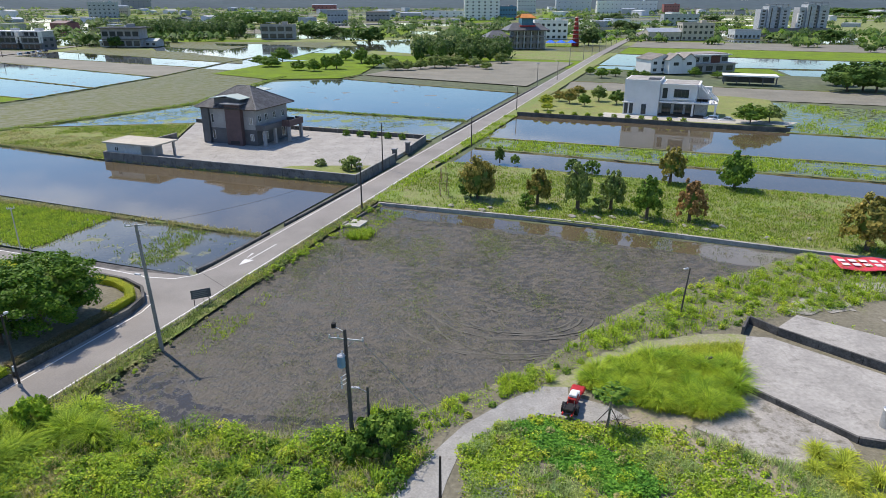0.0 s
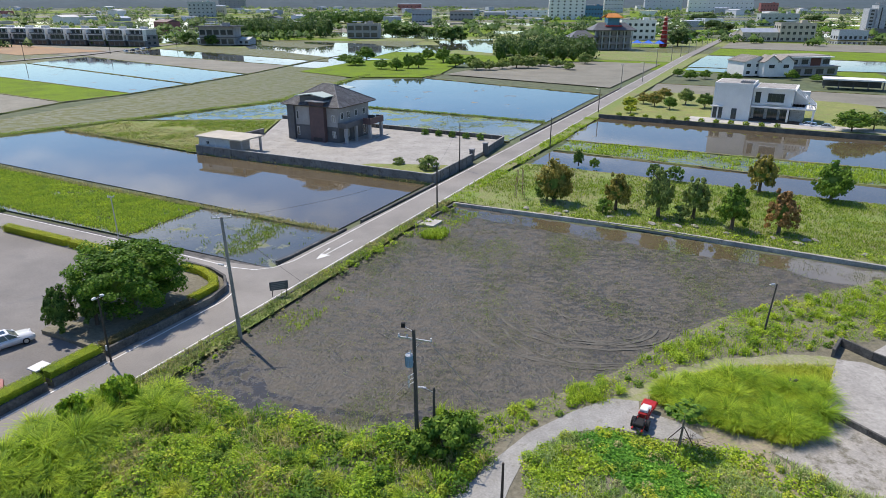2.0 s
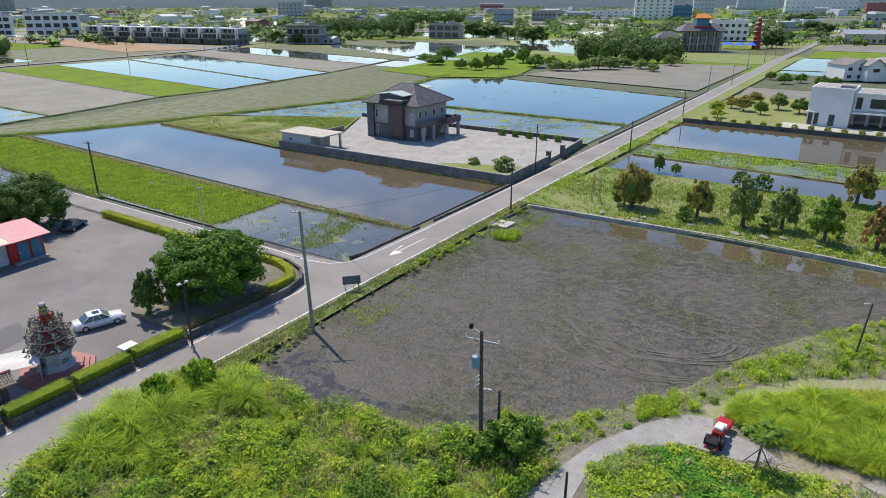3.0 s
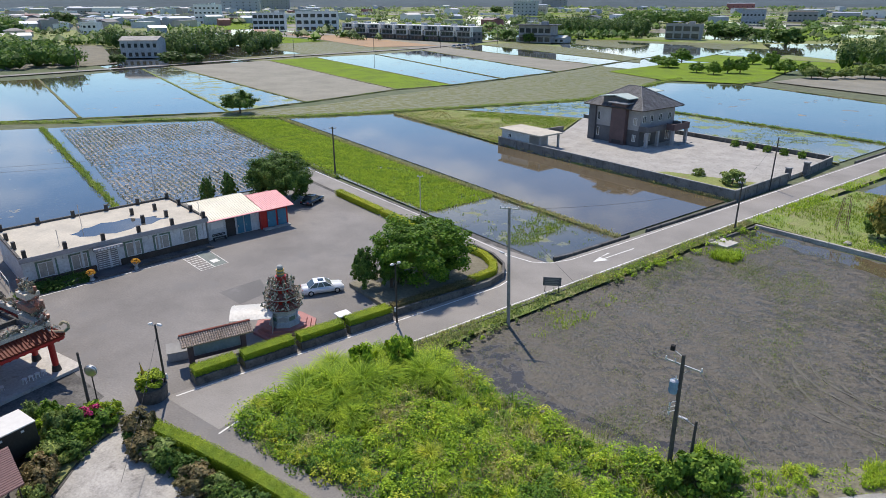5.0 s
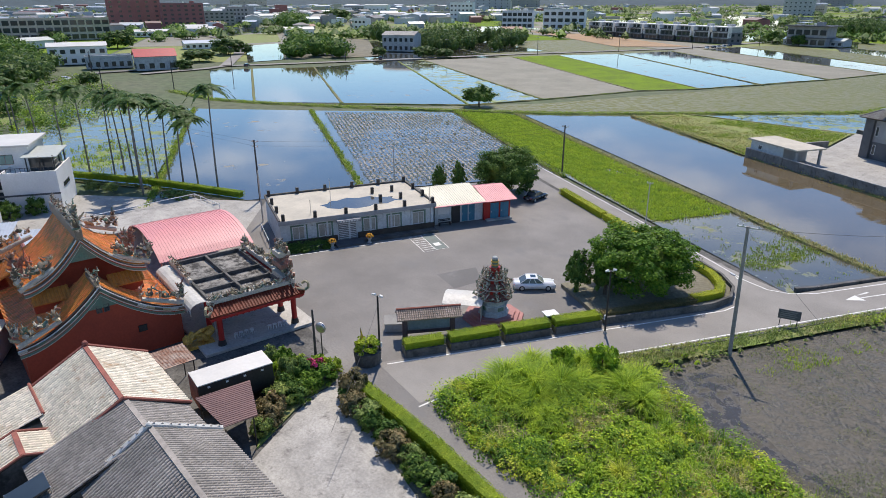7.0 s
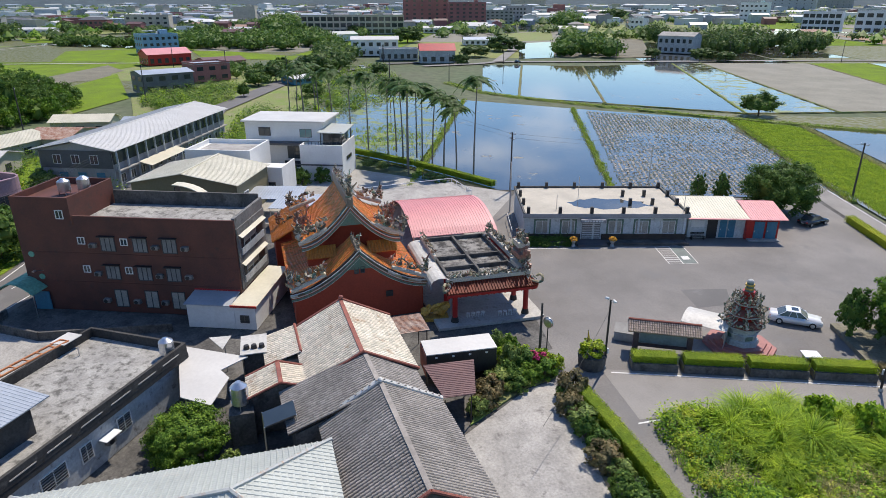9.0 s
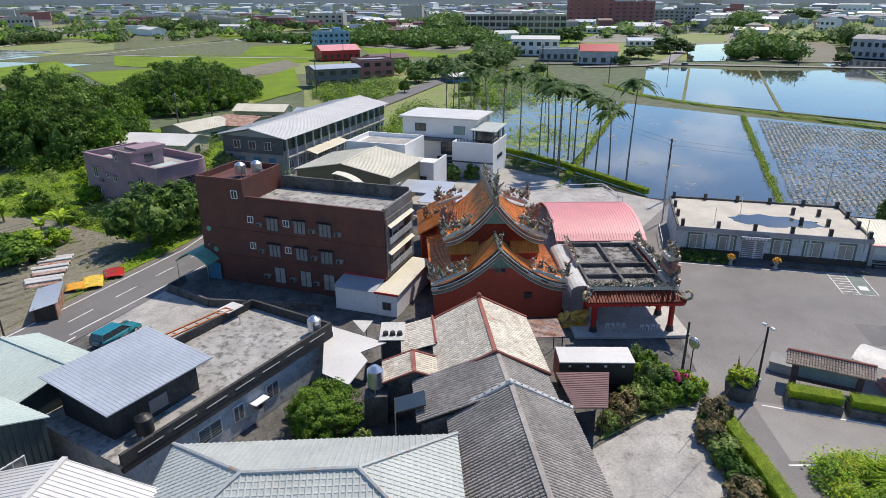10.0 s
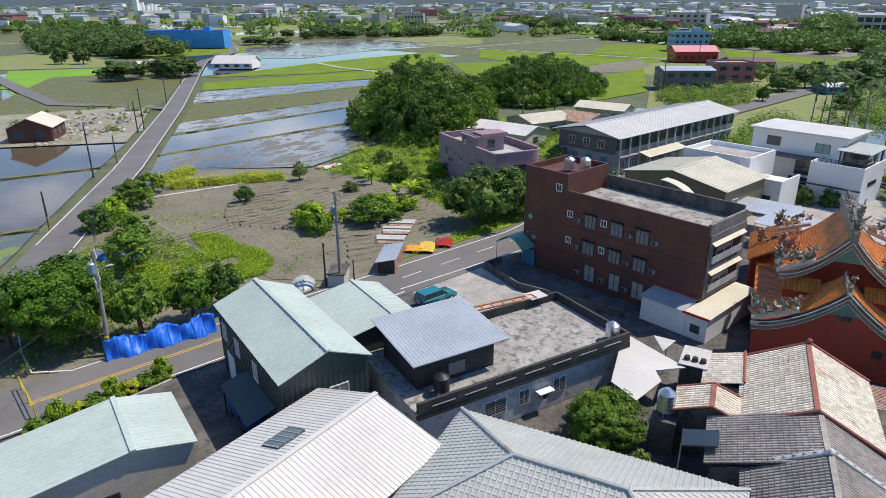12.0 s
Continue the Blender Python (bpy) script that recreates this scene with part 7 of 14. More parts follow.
def hall():
    # local x along the front, y back
    h = thing("community_hall", -74.4, 32.0, 0, 75.0, "long pale single-storey hall with flat stained roof and black posts", "hall")
    L, D, H = 21.2, 12.2, 3.5
    part("wall", bx(0, L, 0, D, 0, H), M["hallwall"], h)
    part("roof_deck", bx(-0.15, L + 0.15, -0.5, D + 0.15, H, H + 0.25), M["beigewall"], h, "stained beige flat roof")
    bm = bmesh.new()
    bm.faces.new([bm.verts.new((x, y, H + 0.254)) for x, y in ((7.0, 3.2), (8.4, 2.2), (9.4, 2.5), (10.6, 1.6), (12.6, 1.9), (13.4, 2.6), (15.2, 2.2), (16.6, 3.2), (17.4, 3.1), (16.6, 4.4), (17.0, 5.2), (14.8, 5.6), (13.9, 6.6), (12.0, 6.3), (10.6, 7.0), (9.0, 6.1), (8.3, 6.3), (7.4, 5.2), (6.3, 4.8), (6.9, 4.0))])
    part("rain_puddle", bm, M["puddle"], h, "rain puddle on the roof")
    for a in ((-0.15, L + 0.15, D - 0.1, D + 0.15), (-0.15, 0.1, -0.5, D - 0.1), (L - 0.1, L + 0.15, -0.5, D - 0.1)):
        part("roof_kerb", bx(*a, H + 0.25, H + 0.5), M["concrete_dk"], h)
    part("fascia", bx(-0.2, L + 0.2, -0.62, -0.5, H - 0.2, H + 0.35), M["greywall"], h)
    for k in range(6):
        part("roof_post", bx(0.3 + 4.1 * k, 0.7 + 4.1 * k, -0.35, 0.05, H + 0.25, H + 1.15), M["darksteel"], h, "black stub column")
        part("roof_post", bx(0.3 + 4.1 * k, 0.7 + 4.1 * k, D - 0.4, D, H + 0.25, H + 1.15), M["darksteel"], h, "black stub column")
    for k in range(2):
        for xx in (0.1, 14.5, 17.5, L - 0.4):
            part("roof_post", bx(xx, xx + 0.4, 3.6 + 4 * k, 4.0 + 4 * k, H + 0.25, H + 1.15), M["darksteel"], h, "black stub column")
    for xx, yy, zz in ((8.2, 6.5, 3.4), (4.4, 1.6, 2.2), (L - 0.4, 0.5, 2.4)):
        part("antenna", rod(bmesh.new(), (xx, yy, H + 0.25), (xx, yy, H + zz), 0.04), M["steel"], h)
    for x0 in (2.4, 5.8, 11.9, 15.4, 18.9):
        window(h, wall_m(x0, -0.02, 1.0, "S"), 1.7, 1.75, "frame", "curtain", 1)
        for a in ((x0 - 1.1, x0 - 0.87, 0.9, 2.95), (x0 + 0.87, x0 + 1.1, 0.9, 2.95), (x0 - 0.87, x0 + 0.87, 2.78, 2.95)):
            part("window_surround", bx(*a[:2], -0.06, -0.01, *a[2:]), M["teal"], h, "teal painted surround")
    for k in range(8):
        part("pilaster", bx(0.1 + 2.95 * k, 0.35 + 2.95 * k, -0.12, 0, 0, H - 0.1), M["hallwall"], h)
    part("entrance_shutter", bx(7.6, 10.0, -0.1, -0.02, 0.2, 2.6), M["shutter"], h)
    for k in range(9):
        part("shutter_slat", bx(7.65, 9.95, -0.13, -0.1, 0.35 + 0.25 * k, 0.42 + 0.25 * k), M["frame"], h)
    cn = part("entrance_canopy", bx(7.2, 10.4, -1.3, -0.62, 2.9, 3.25), M["greywall"], h)
    for k in range(7):
        part("sign_bar", bx(7.6 + 0.36 * k, 7.85 + 0.36 * k, -1.34, -1.3, 2.98, 3.18), M["frame"], cn)
    part("plinth", bx(10.2, L, -0.25, 0.0, 0, 0.95), M["timber"], h)
    part("plinth", bx(0, 7.4, -0.25, 0.0, 0, 0.95), M["timber"], h)
    part("front_step", bx(6.8, 10.6, -2.4, -0.1, 0, 0.2), M["darkwall"], h)
    part("low_step", bx(10.6, L, -1.3, -0.25, 0, 0.22), M["concrete_dk"], h)
    bm = bmesh.new()
    ribbon(bm, [(h.matrix_basis @ Vector(q)).to_2d() for q in ((-0.5, -3.0, 0), (15.5, -2.7, 0))], 0.13, 0.004)
    structure(link("forecourt_line", bm, M["paint"]), "white line painted along the hall front", "road marking")
    part("kerb", bx(10.6, L, -1.9, -1.6, 0, 0.35), M["concrete_dk"], h)
    part("planter_wall", bx(0, 6.7, -1.7, -1.5, 0, 0.5), M["concrete_dk"], h)
    # side stairs rail
    for k in range(4):
        part("side_rail", rod(bmesh.new(), (-1.4, 1.0 + 2.4 * k, 0), (-1.4, 1.0 + 2.4 * k, 1.1), 0.04), M["frame"], h)
    part("side_rail", rod(bmesh.new(), (-1.4, 1.0, 1.1), (-1.4, 8.2, 1.1), 0.04), M["frame"], h)
    # roofed shed at the end
    s = thing("roadside_shed", *(h.matrix_basis @ Vector((L + 0.5, 0.4, 0))).xy, 0, 73.0, "shed with cream and pink sheet roof and blue doors", "shed")
    Ls = 12.0
    part("wall", bx(0.2, 7.6, 0.8, 7.4, 0, 3.0), M["hallwall"], s)
    part("red_wall", bx(7.6, Ls - 0.2, 0.3, 7.4, 0, 3.0), M["redpaint"], s, "red painted walls")
    roof_plate("roof", [(-0.3, -0.4, 3.1), (7.6, -0.4, 3.1), (7.6, 6.0, 4.2), (-0.3, 6.0, 4.2)], 0.06, M["sheet_cream"], s, "sheet", 0.35, 0.03, label="cream sheet roof")
    part("roof_edge", bx(-0.3, 7.6, -0.75, -0.4, 3.02, 3.1), M["sheet_pink"], s)
    roof_plate("roof", [(7.62, -0.75, 3.05), (Ls + 0.4, -0.75, 3.05), (Ls + 0.4, 4.4, 4.1), (7.62, 4.4, 4.1)], 0.06, M["sheet_pink"], s, "sheet", 0.3, 0.03, label="pink sheet roof")
    roof_plate("roof", [(Ls + 0.4, 8.0, 3.1), (7.62, 8.0, 3.1), (7.62, 4.4, 4.1), (Ls + 0.4, 4.4, 4.1)], 0.06, M["sheet_pink"], s, "sheet", 0.3, 0.03)
    roof_plate("roof", [(7.6, 8.6, 3.5), (-0.3, 8.6, 3.5), (-0.3, 6.0, 4.2), (7.6, 6.0, 4.2)], 0.06, M["sheet_cream"], s, "sheet", 0.35, 0.03)
    for x0 in (4.3, 5.4, 8.6, 10.2):
        d = part("door", bx(x0, x0 + (0.9 if x0 < 7 else 1.3), 0.2 if x0 > 7 else 0.7, 0.28 if x0 > 7 else 0.78, 0.1, 2.5), M["bluepaint"], s, "blue sheet door")
        part("door_handle", bx(x0 + 0.1, x0 + 0.16, 0.14 if x0 > 7 else 0.64, 0.2 if x0 > 7 else 0.7, 1.1, 1.3), M["steel"], d)
    part("dark_opening", bx(2.7, 4.0, 0.7, 0.79, 0, 2.5), M["darksteel"], s)
    part("notice", bx(0.6, 2.3, 0.72, 0.79, 1.5, 2.4), M["frame"], s)
    part("step", bx(7.8, Ls - 0.2, -0.5, 0.3, 0, 0.18), M["concrete"], s)
    b = thing("bench", *(s.matrix_basis @ Vector((1.4, 0.1, 0))).xy, 0, 73, "dark slatted bench against the hall", "bench")
    for k in range(3):
        part("seat_slat", bx(-0.9, 0.9, -0.2 + 0.15 * k, -0.08 + 0.15 * k, 0.42, 0.46), M["darksteel"], b)
    for k in range(2):
        part("back_slat", bx(-0.9, 0.9, 0.28, 0.32, 0.6 + 0.18 * k, 0.72 + 0.18 * k), M["darksteel"], b)
    for x0 in (-0.8, 0.8):
        part("leg", bx(x0 - 0.04, x0 + 0.04, -0.2, 0.3, 0, 0.42), M["darksteel"], b)
    # flower urns
    for x0 in (6.2, 11.2):
        q = h.matrix_basis @ Vector((x0, -2.1, 0))
        u = thing("flower_urn", q.x, q.y, 0, 0, "stone urn with orange flowers", "urn", "hall urns")
        bm = cyl(bmesh.new(), 0, 0, 0, 0.35, 0.3, 0.15, 12)
        cyl(bm, 0, 0, 0.35, 0.8, 0.15, 0.42, 12)
        part("urn", bm, M["stone"], u)
        rng = random.Random(int(x0 * 10))
        bm = bmesh.new()
        for _ in range(60):
            a, e, rr = rng.random() * 6.3, rng.random() * 1.4, 0.5
            ball(bm, (rr * math.cos(a) * math.cos(e), rr * math.sin(a) * math.cos(e), 0.85 + rr * math.sin(e) * 0.8), rng.uniform(0.07, 0.13), 1)
        part("bouquet", bm, M["orangef"], u)["kind"] = "stuff"


def pagoda():
    p = thing("pagoda_furnace", -43.3, 40.9, 0, 15, "ornate tiered stone pagoda furnace on a red base", "pagoda")
    rng = random.Random(2)
    for z, r, n in ((0, 3.2, 8), (0.2, 2.75, 8), (0.4, 2.3, 8)):
        part("base_step", cyl(bmesh.new(), 0, 0, z, z + 0.2, r, r - 0.05, n), M["pinkstone"], p, "red granite step")
    part("plinth", cyl(bmesh.new(), 0, 0, 0.6, 0.95, 1.6, 1.5, 8), M["stone"], p)
    part("body", cyl(bmesh.new(), 0, 0, 0.95, 2.35, 1.3, 1.25, 8), M["stone"], p)
    for z in (0.95, 1.62, 2.3):
        part("moulding", cyl(bmesh.new(), 0, 0, z, z + 0.1, 1.45, 1.4, 8), M["palewall"], p)
    for k in range(8):
        a = k * math.pi / 4 + math.pi / 8
        part("panel", bx(1.2, 1.25, -0.33, 0.33, 1.15, 1.55, m=Matrix.Rotation(a, 4, "Z")), M["teal"] if k % 2 else M["greywall"], p)
    for z, r in ((2.4, 1.75), (3.5, 1.5), (4.5, 1.1)):
        part("roof_tier", cyl(bmesh.new(), 0, 0, z, z + 0.42, r, r * 0.55, 8), M["redtrim"], p)
        part("tier_rim", cyl(bmesh.new(), 0, 0, z - 0.12, z + 0.01, r * 0.98, r * 1.03, 8), M["stone"], p)
        part("tier_body", cyl(bmesh.new(), 0, 0, z + 0.4, z + 1.05, r * 0.5, r * 0.5, 8), M["redpaint"], p)
        for k in range(8):
            a = k * math.pi / 4
            c, s = math.cos(a), math.sin(a)
            bm = bmesh.new()
            swallow(bm, [(r * 0.5 * c, r * 0.5 * s, z + 0.5), (r * c, r * s, z + 0.1), (r * 1.2 * c, r * 1.2 * s, z + 0.4), (r * 1.16 * c, r * 1.16 * s, z + 0.68)], 0.06)
            lumps(bm, rng, (r * 0.5 * c, r * 0.5 * s, z + 0.55), (r * 1.2 * c, r * 1.2 * s, z + 0.3), 7, 0.15, 0.4)
            part("corner_ornament", bm, M["ornament"], p)["kind"] = "stuff"
            b, bm = a + math.pi / 4, bmesh.new()
            lumps(bm, rng, (r * c, r * s, z + 0.12), (r * math.cos(b), r * math.sin(b), z + 0.12), 6, 0.13, 0.32)
            part("tier_ornament", bm, M["ornament"], p)["kind"] = "stuff"
    part("finial", cyl(bmesh.new(), 0, 0, 5.4, 6.3, 0.36, 0.3, 10), M["teal"], p, "teal glazed finial")
    for z in (5.4, 5.75, 6.1):
        part("finial_ring", cyl(bmesh.new(), 0, 0, z, z + 0.12, 0.42, 0.4, 10), M["gold"], p)
    part("finial_cap", ball(bmesh.new(), (0, 0, 6.45), (0.3, 0.3, 0.22)), M["stone"], p)
    return p


def forecourt():
    n = thing("notice_board", -44.2, 33.4, 0, 62, "roofed notice board on red posts behind the hedge", "notice board")
    for x0 in (-2.3, 2.3):
        part("post", bx(x0 - 0.24, x0 + 0.24, -0.22, 0.22, 0, 2.3, bevel=0.03), M["plumwall"], n, "plum tiled post")
    part("board", bx(-2.06, 2.06, -0.08, 0.08, 0.75, 2.15), M["greywall"], n)
    part("glass_front", bx(-1.95, 1.95, -0.12, -0.09, 0.85, 2.05), M["glass_pale"], n)
    part("base_beam", bx(-2.06, 2.06, -0.2, 0.2, 0.45, 0.75), M["plumwall"], n)
    part("top_beam", bx(-2.06, 2.06, -0.2, 0.2, 2.15, 2.35), M["plumwall"], n)
    for s in (-1, 1):
        roof_plate("roof", [(-3.1, s * 1.05, 2.3), (3.1, s * 1.05, 2.3), (3.1, 0, 2.95), (-3.1, 0, 2.95)][::-s], 0.14, M["bufftile"], n, "tiles", col=0.2, row=0.25, bed="bufftile")
    part("ridge", rod(bmesh.new(), (-3.1, 0, 3.02), (3.1, 0, 3.02), 0.12, 0.12, 6), M["redtrim"], n)
    c = thing("white_canopy", -45.3, 38.7, 0, 42, "small white arched canopy on steel posts", "canopy")
    arch = [(-1.75 + 3.5 * f / 10, 2.05 + 0.45 * math.sin(math.pi * f / 10)) for f in range(11)]
    part("cover", prism_yz(2.0, arch + [(q[0] * 0.97, q[1] - 0.05) for q in arch[::-1]], 4.0), M["poly"], c, "white arched cover")
    part("back_panel", bx(1.9, 1.94, -1.7, 1.7, 0.5, 2.05), M["poly"], c)
    for x0 in (-1.9, 1.9):
        for y0 in (-1.7, 1.7):
            part("post", rod(bmesh.new(), (x0, y0, 0), (x0, y0, 2.1), 0.045), M["steel"], c)
    b = thing("rubbish_bin", -47.2, 31.4, 0, 55, "grey bin with a steel lid behind the notice board", "bin")
    part("body", bx(-0.9, 0.9, -0.6, 0.6, 0, 0.9, bevel=0.05), M["greywall"], b)
    part("lid", slab3(bmesh.new(), [(-0.95, -0.65, 0.92), (0.95, -0.65, 0.92), (0.95, 0.65, 1.3), (-0.95, 0.65, 1.3)], 0.05), M["shutter"], b)
    k = thing("shrine_box", -38.6, 44.2, 0, ROT, "small dark pedestal box with white top", "box")
    part("body", bx(-0.5, 0.5, -0.4, 0.4, 0, 1.2), M["darkwall"], k)
    part("top", bx(-0.7, 0.7, -0.6, 0.6, 1.2, 1.32), M["frame"], k)


temple()
porch()
pink_canopy()
hall()
pagoda()
forecourt()


# ---- houses among the fields ----
def grey_house():
    x, y = uv(120.0, 85.0)
    h = thing("house", x, y, 0.25, ROT, "two-storey grey house with slate hipped roof and plum stair tower", "house")
    U, V, E, R = 12.6, 13.6, 8.0, 12.0
    part("lower_wall", bx(0, U, 0, V, 0, 3.3), M["darkwall"], h, "dark grey tiled ground floor")
    part("upper_wall", bx(0.05, U - 0.05, 0.05, V - 0.05, 3.3, E), M["greywall"], h, "light grey upper floor")
    part("string_course", bx(-0.08, U + 0.08, -0.08, V + 0.08, 3.2, 3.45), M["darkwall"], h)
    o = 1.3
    A, B, C, D = (-o, -o, E), (U + o, -o, E), (U + o, V + o, E), (-o, V + o, E)
    R0, R1 = (U / 2, 5.2, R), (U / 2, V - 5.2, R)
    for pts in ([B, C, R1, R0], [D, A, R0, R1], [A, B, R0], [C, D, R1]):
        roof_plate("roof", pts, 0.16, M["slate"], h, "tiles", col=0.4, row=0.45, seed=4)
    for a, c in ((A, R0), (B, R0), (C, R1), (D, R1), (R0, R1)):
        part("hip_cap", rod(bmesh.new(), Vector(a) + Vector((0, 0, 0.08)), Vector(c) + Vector((0, 0, 0.1)), 0.14, 0.14, 6), M["slate"], h)
    part("stair_tower", bx(-1.1, 2.6, 3.2, 7.1, 0, 9.0), M["plumwall"], h, "plum clad stair tower")
    part("tower_roof", bx(-1.9, 3.2, 2.6, 7.6, 9.0, 9.2), M["greywall"], h)
    part("tower_room", bx(-0.2, 5.2, 3.6, 10.2, 8.0, 10.1), M["darkwall"], h)
    for pts in ([(-1.0, 2.8, 10.1), (6.0, 2.8, 10.1), (6.0, 6.7, 10.7), (-1.0, 6.7, 10.7)], [(6.0, 11.0, 10.1), (-1.0, 11.0, 10.1), (-1.0, 7.3, 10.6), (6.0, 7.3, 10.6)]):
        part("tower_room_roof", slab3(bmesh.new(), pts, 0.15), M["sheet_green"], h)
    part("rear_dormer", slab3(bmesh.new(), [(9.0, 3.5, 10.9), (12.5, 3.5, 10.9), (12.5, 7.0, 11.2), (9.0, 7.0, 11.2)], 0.15), M["sheet_green"], h)
    part("tower_louvre", bx(-1.16, -1.1, 3.9, 6.3, 0.3, 1.0), M["darksteel"], h)
    part("tall_panel", bx(-0.3, 0.0, 7.3, 10.8, 4.2, E - 0.2), M["greywall"], h)
    part("corner_pier", bx(-0.5, 0.6, V - 1.6, V + 0.3, 0, E), M["darkwall"], h)
    for z in (1.0, 4.6):
        window(h, wall_m(-0.02, V - 2.3, z, "W"), 0.7, 1.9, "frame", "glass", 0)
        window(h, wall_m(-0.02, 1.3, z, "W"), 0.9, 1.5, "frame", "curtain", 1)
    for x0 in (1.4, 4.0, 7.2, 10.6):
        window(h, wall_m(x0, 0.03, 5.1, "S"), 1.1, 1.5, "frame", "glass", 1)
    window(h, wall_m(3.0, -0.02, 0.9, "S"), 2.2, 1.7, "frame", "curtain", 2)
    window(h, wall_m(10.4, -0.02, 0.6, "S"), 1.4, 2.1, "frame", "glass", 1)
    # balcony along the road side
    part("balcony", bx(-0.4, 12.3, -2.2, 0.0, 3.45, 3.7), M["darkwall"], h)
    for a in ((-0.4, 6.5, -2.2, -2.05), (-0.4, -0.25, -2.05, 0.0), (12.15, 12.3, -2.05, 0.0)):
        part("balcony_parapet", bx(*a, 3.7, 4.6), M["darkwall"], h)
    part("bay_balcony", bx(6.6, 12.4, -4.2, -2.2, 3.4, 3.7), M["plumwall"], h)
    for a in ((6.6, 12.4, -4.2, -4.05), (6.6, 6.75, -4.05, -2.2), (12.25, 12.4, -4.05, -2.2)):
        part("bay_parapet", bx(*a, 3.7, 4.8), M["plumwall"], h)
    for x0, y0 in ((0.2, -1.8), (4.2, -1.8), (7.0, -3.7), (12.0, -3.7)):
        part("column", bx(x0 - 0.3, x0 + 0.3, y0 - 0.3, y0 + 0.3, 0, 3.45), M["greywall"], h)
    part("porch_step", bx(6.5, 13.8, -4.6, -2.6, 0, 0.18), M["concrete"], h)
    # paving and walls of the compound
    ground_poly("compound_paving", uvs((100.3, 51.6), (139.6, 53), (140.4, 118), (121, 107.4), (100.3, 107.4)), 0.25, M["yard"], "grey concrete paving of the compound", "pavement", 0.7)
    ground_poly("compound_lawn", uvs((101.2, 53), (112, 53.2), (109.5, 60), (106.4, 68), (102.4, 71), (101.2, 70)), 0.27, M["drygrass"], "small dry lawn in the compound", "lawn")
    for a in (((99.6, 51.0), (99.6, 107.8)), ((99.8, 51.0), (118, 51.3)), ((125.5, 51.8), (139.8, 53)), ((139.8, 53), (140.4, 118)), ((100, 107.8), (121, 107.8))):
        (u0, v0), (u1, v1) = a
        d = math.hypot(u1 - u0, v1 - v0)
        p = uv(u0, v0)
        w = thing("compound_wall", p[0], p[1], 0, ROT + math.degrees(math.atan2(v1 - v0, u1 - u0)), "grey stained concrete compound wall", "wall", "compound walls")
        part("wall", bx(0, d, -0.12, 0.12, -0.5, 1.5 if u0 < 120 else 1.1), M["concrete_dk"] if u0 > 130 else M["stainwall"], w)
        part("coping", bx(-0.03, d + 0.03, -0.17, 0.17, 1.5 if u0 < 120 else 1.1, 1.62 if u0 < 120 else 1.22), M["concrete"], w)
        k = 3.0
        while k < d:
            part("pier", bx(k - 0.15, k + 0.15, -0.2, 0.2, -0.5, 1.5 if u0 < 120 else 1.1), M["stainwall"], w)
            k += 4.0
    for u0 in (118.2, 125.2):
        p = uv(u0, 51.5)
        g = thing("gate_pillar", p[0], p[1], 0.2, ROT, "dark square gate pillar", "gate pillar", "gate pillars")
        part("shaft", bx(-0.4, 0.4, -0.4, 0.4, 0, 2.1), M["darkwall"], g)
        part("cap", bx(-0.5, 0.5, -0.5, 0.5, 2.1, 2.3), M["greywall"], g)
    p = uv(100.4, 95.4)
    s = thing("garage", p[0], p[1], 0.25, ROT, "small white garage with stained flat concrete roof", "garage")
    part("wall", bx(0, 0.2, 3.6, 12.2, 0, 3.0), M["hallwall"], s)
    part("wall", bx(0.2, 6.0, 12.0, 12.2, 0, 3.0), M["hallwall"], s)
    part("wall", bx(5.8, 6.0, 3.6, 12.0, 0, 3.0), M["hallwall"], s)
    part("inner_wall", bx(0.2, 5.8, 3.6, 3.8, 0, 3.0), M["greywall"], s)
    for x0 in (0.0, 5.6):
        part("post", bx(x0, x0 + 0.4, 0.2, 0.6, 0, 3.0), M["greywall"], s)
    part("roof_slab", bx(-0.5, 6.5, -0.2, 12.7, 3.0, 3.28), M["beigewall"], s)
    window(s, wall_m(-0.01, 9.6, 1.5, "W"), 1.0, 0.8, "frame", "glass", 1)


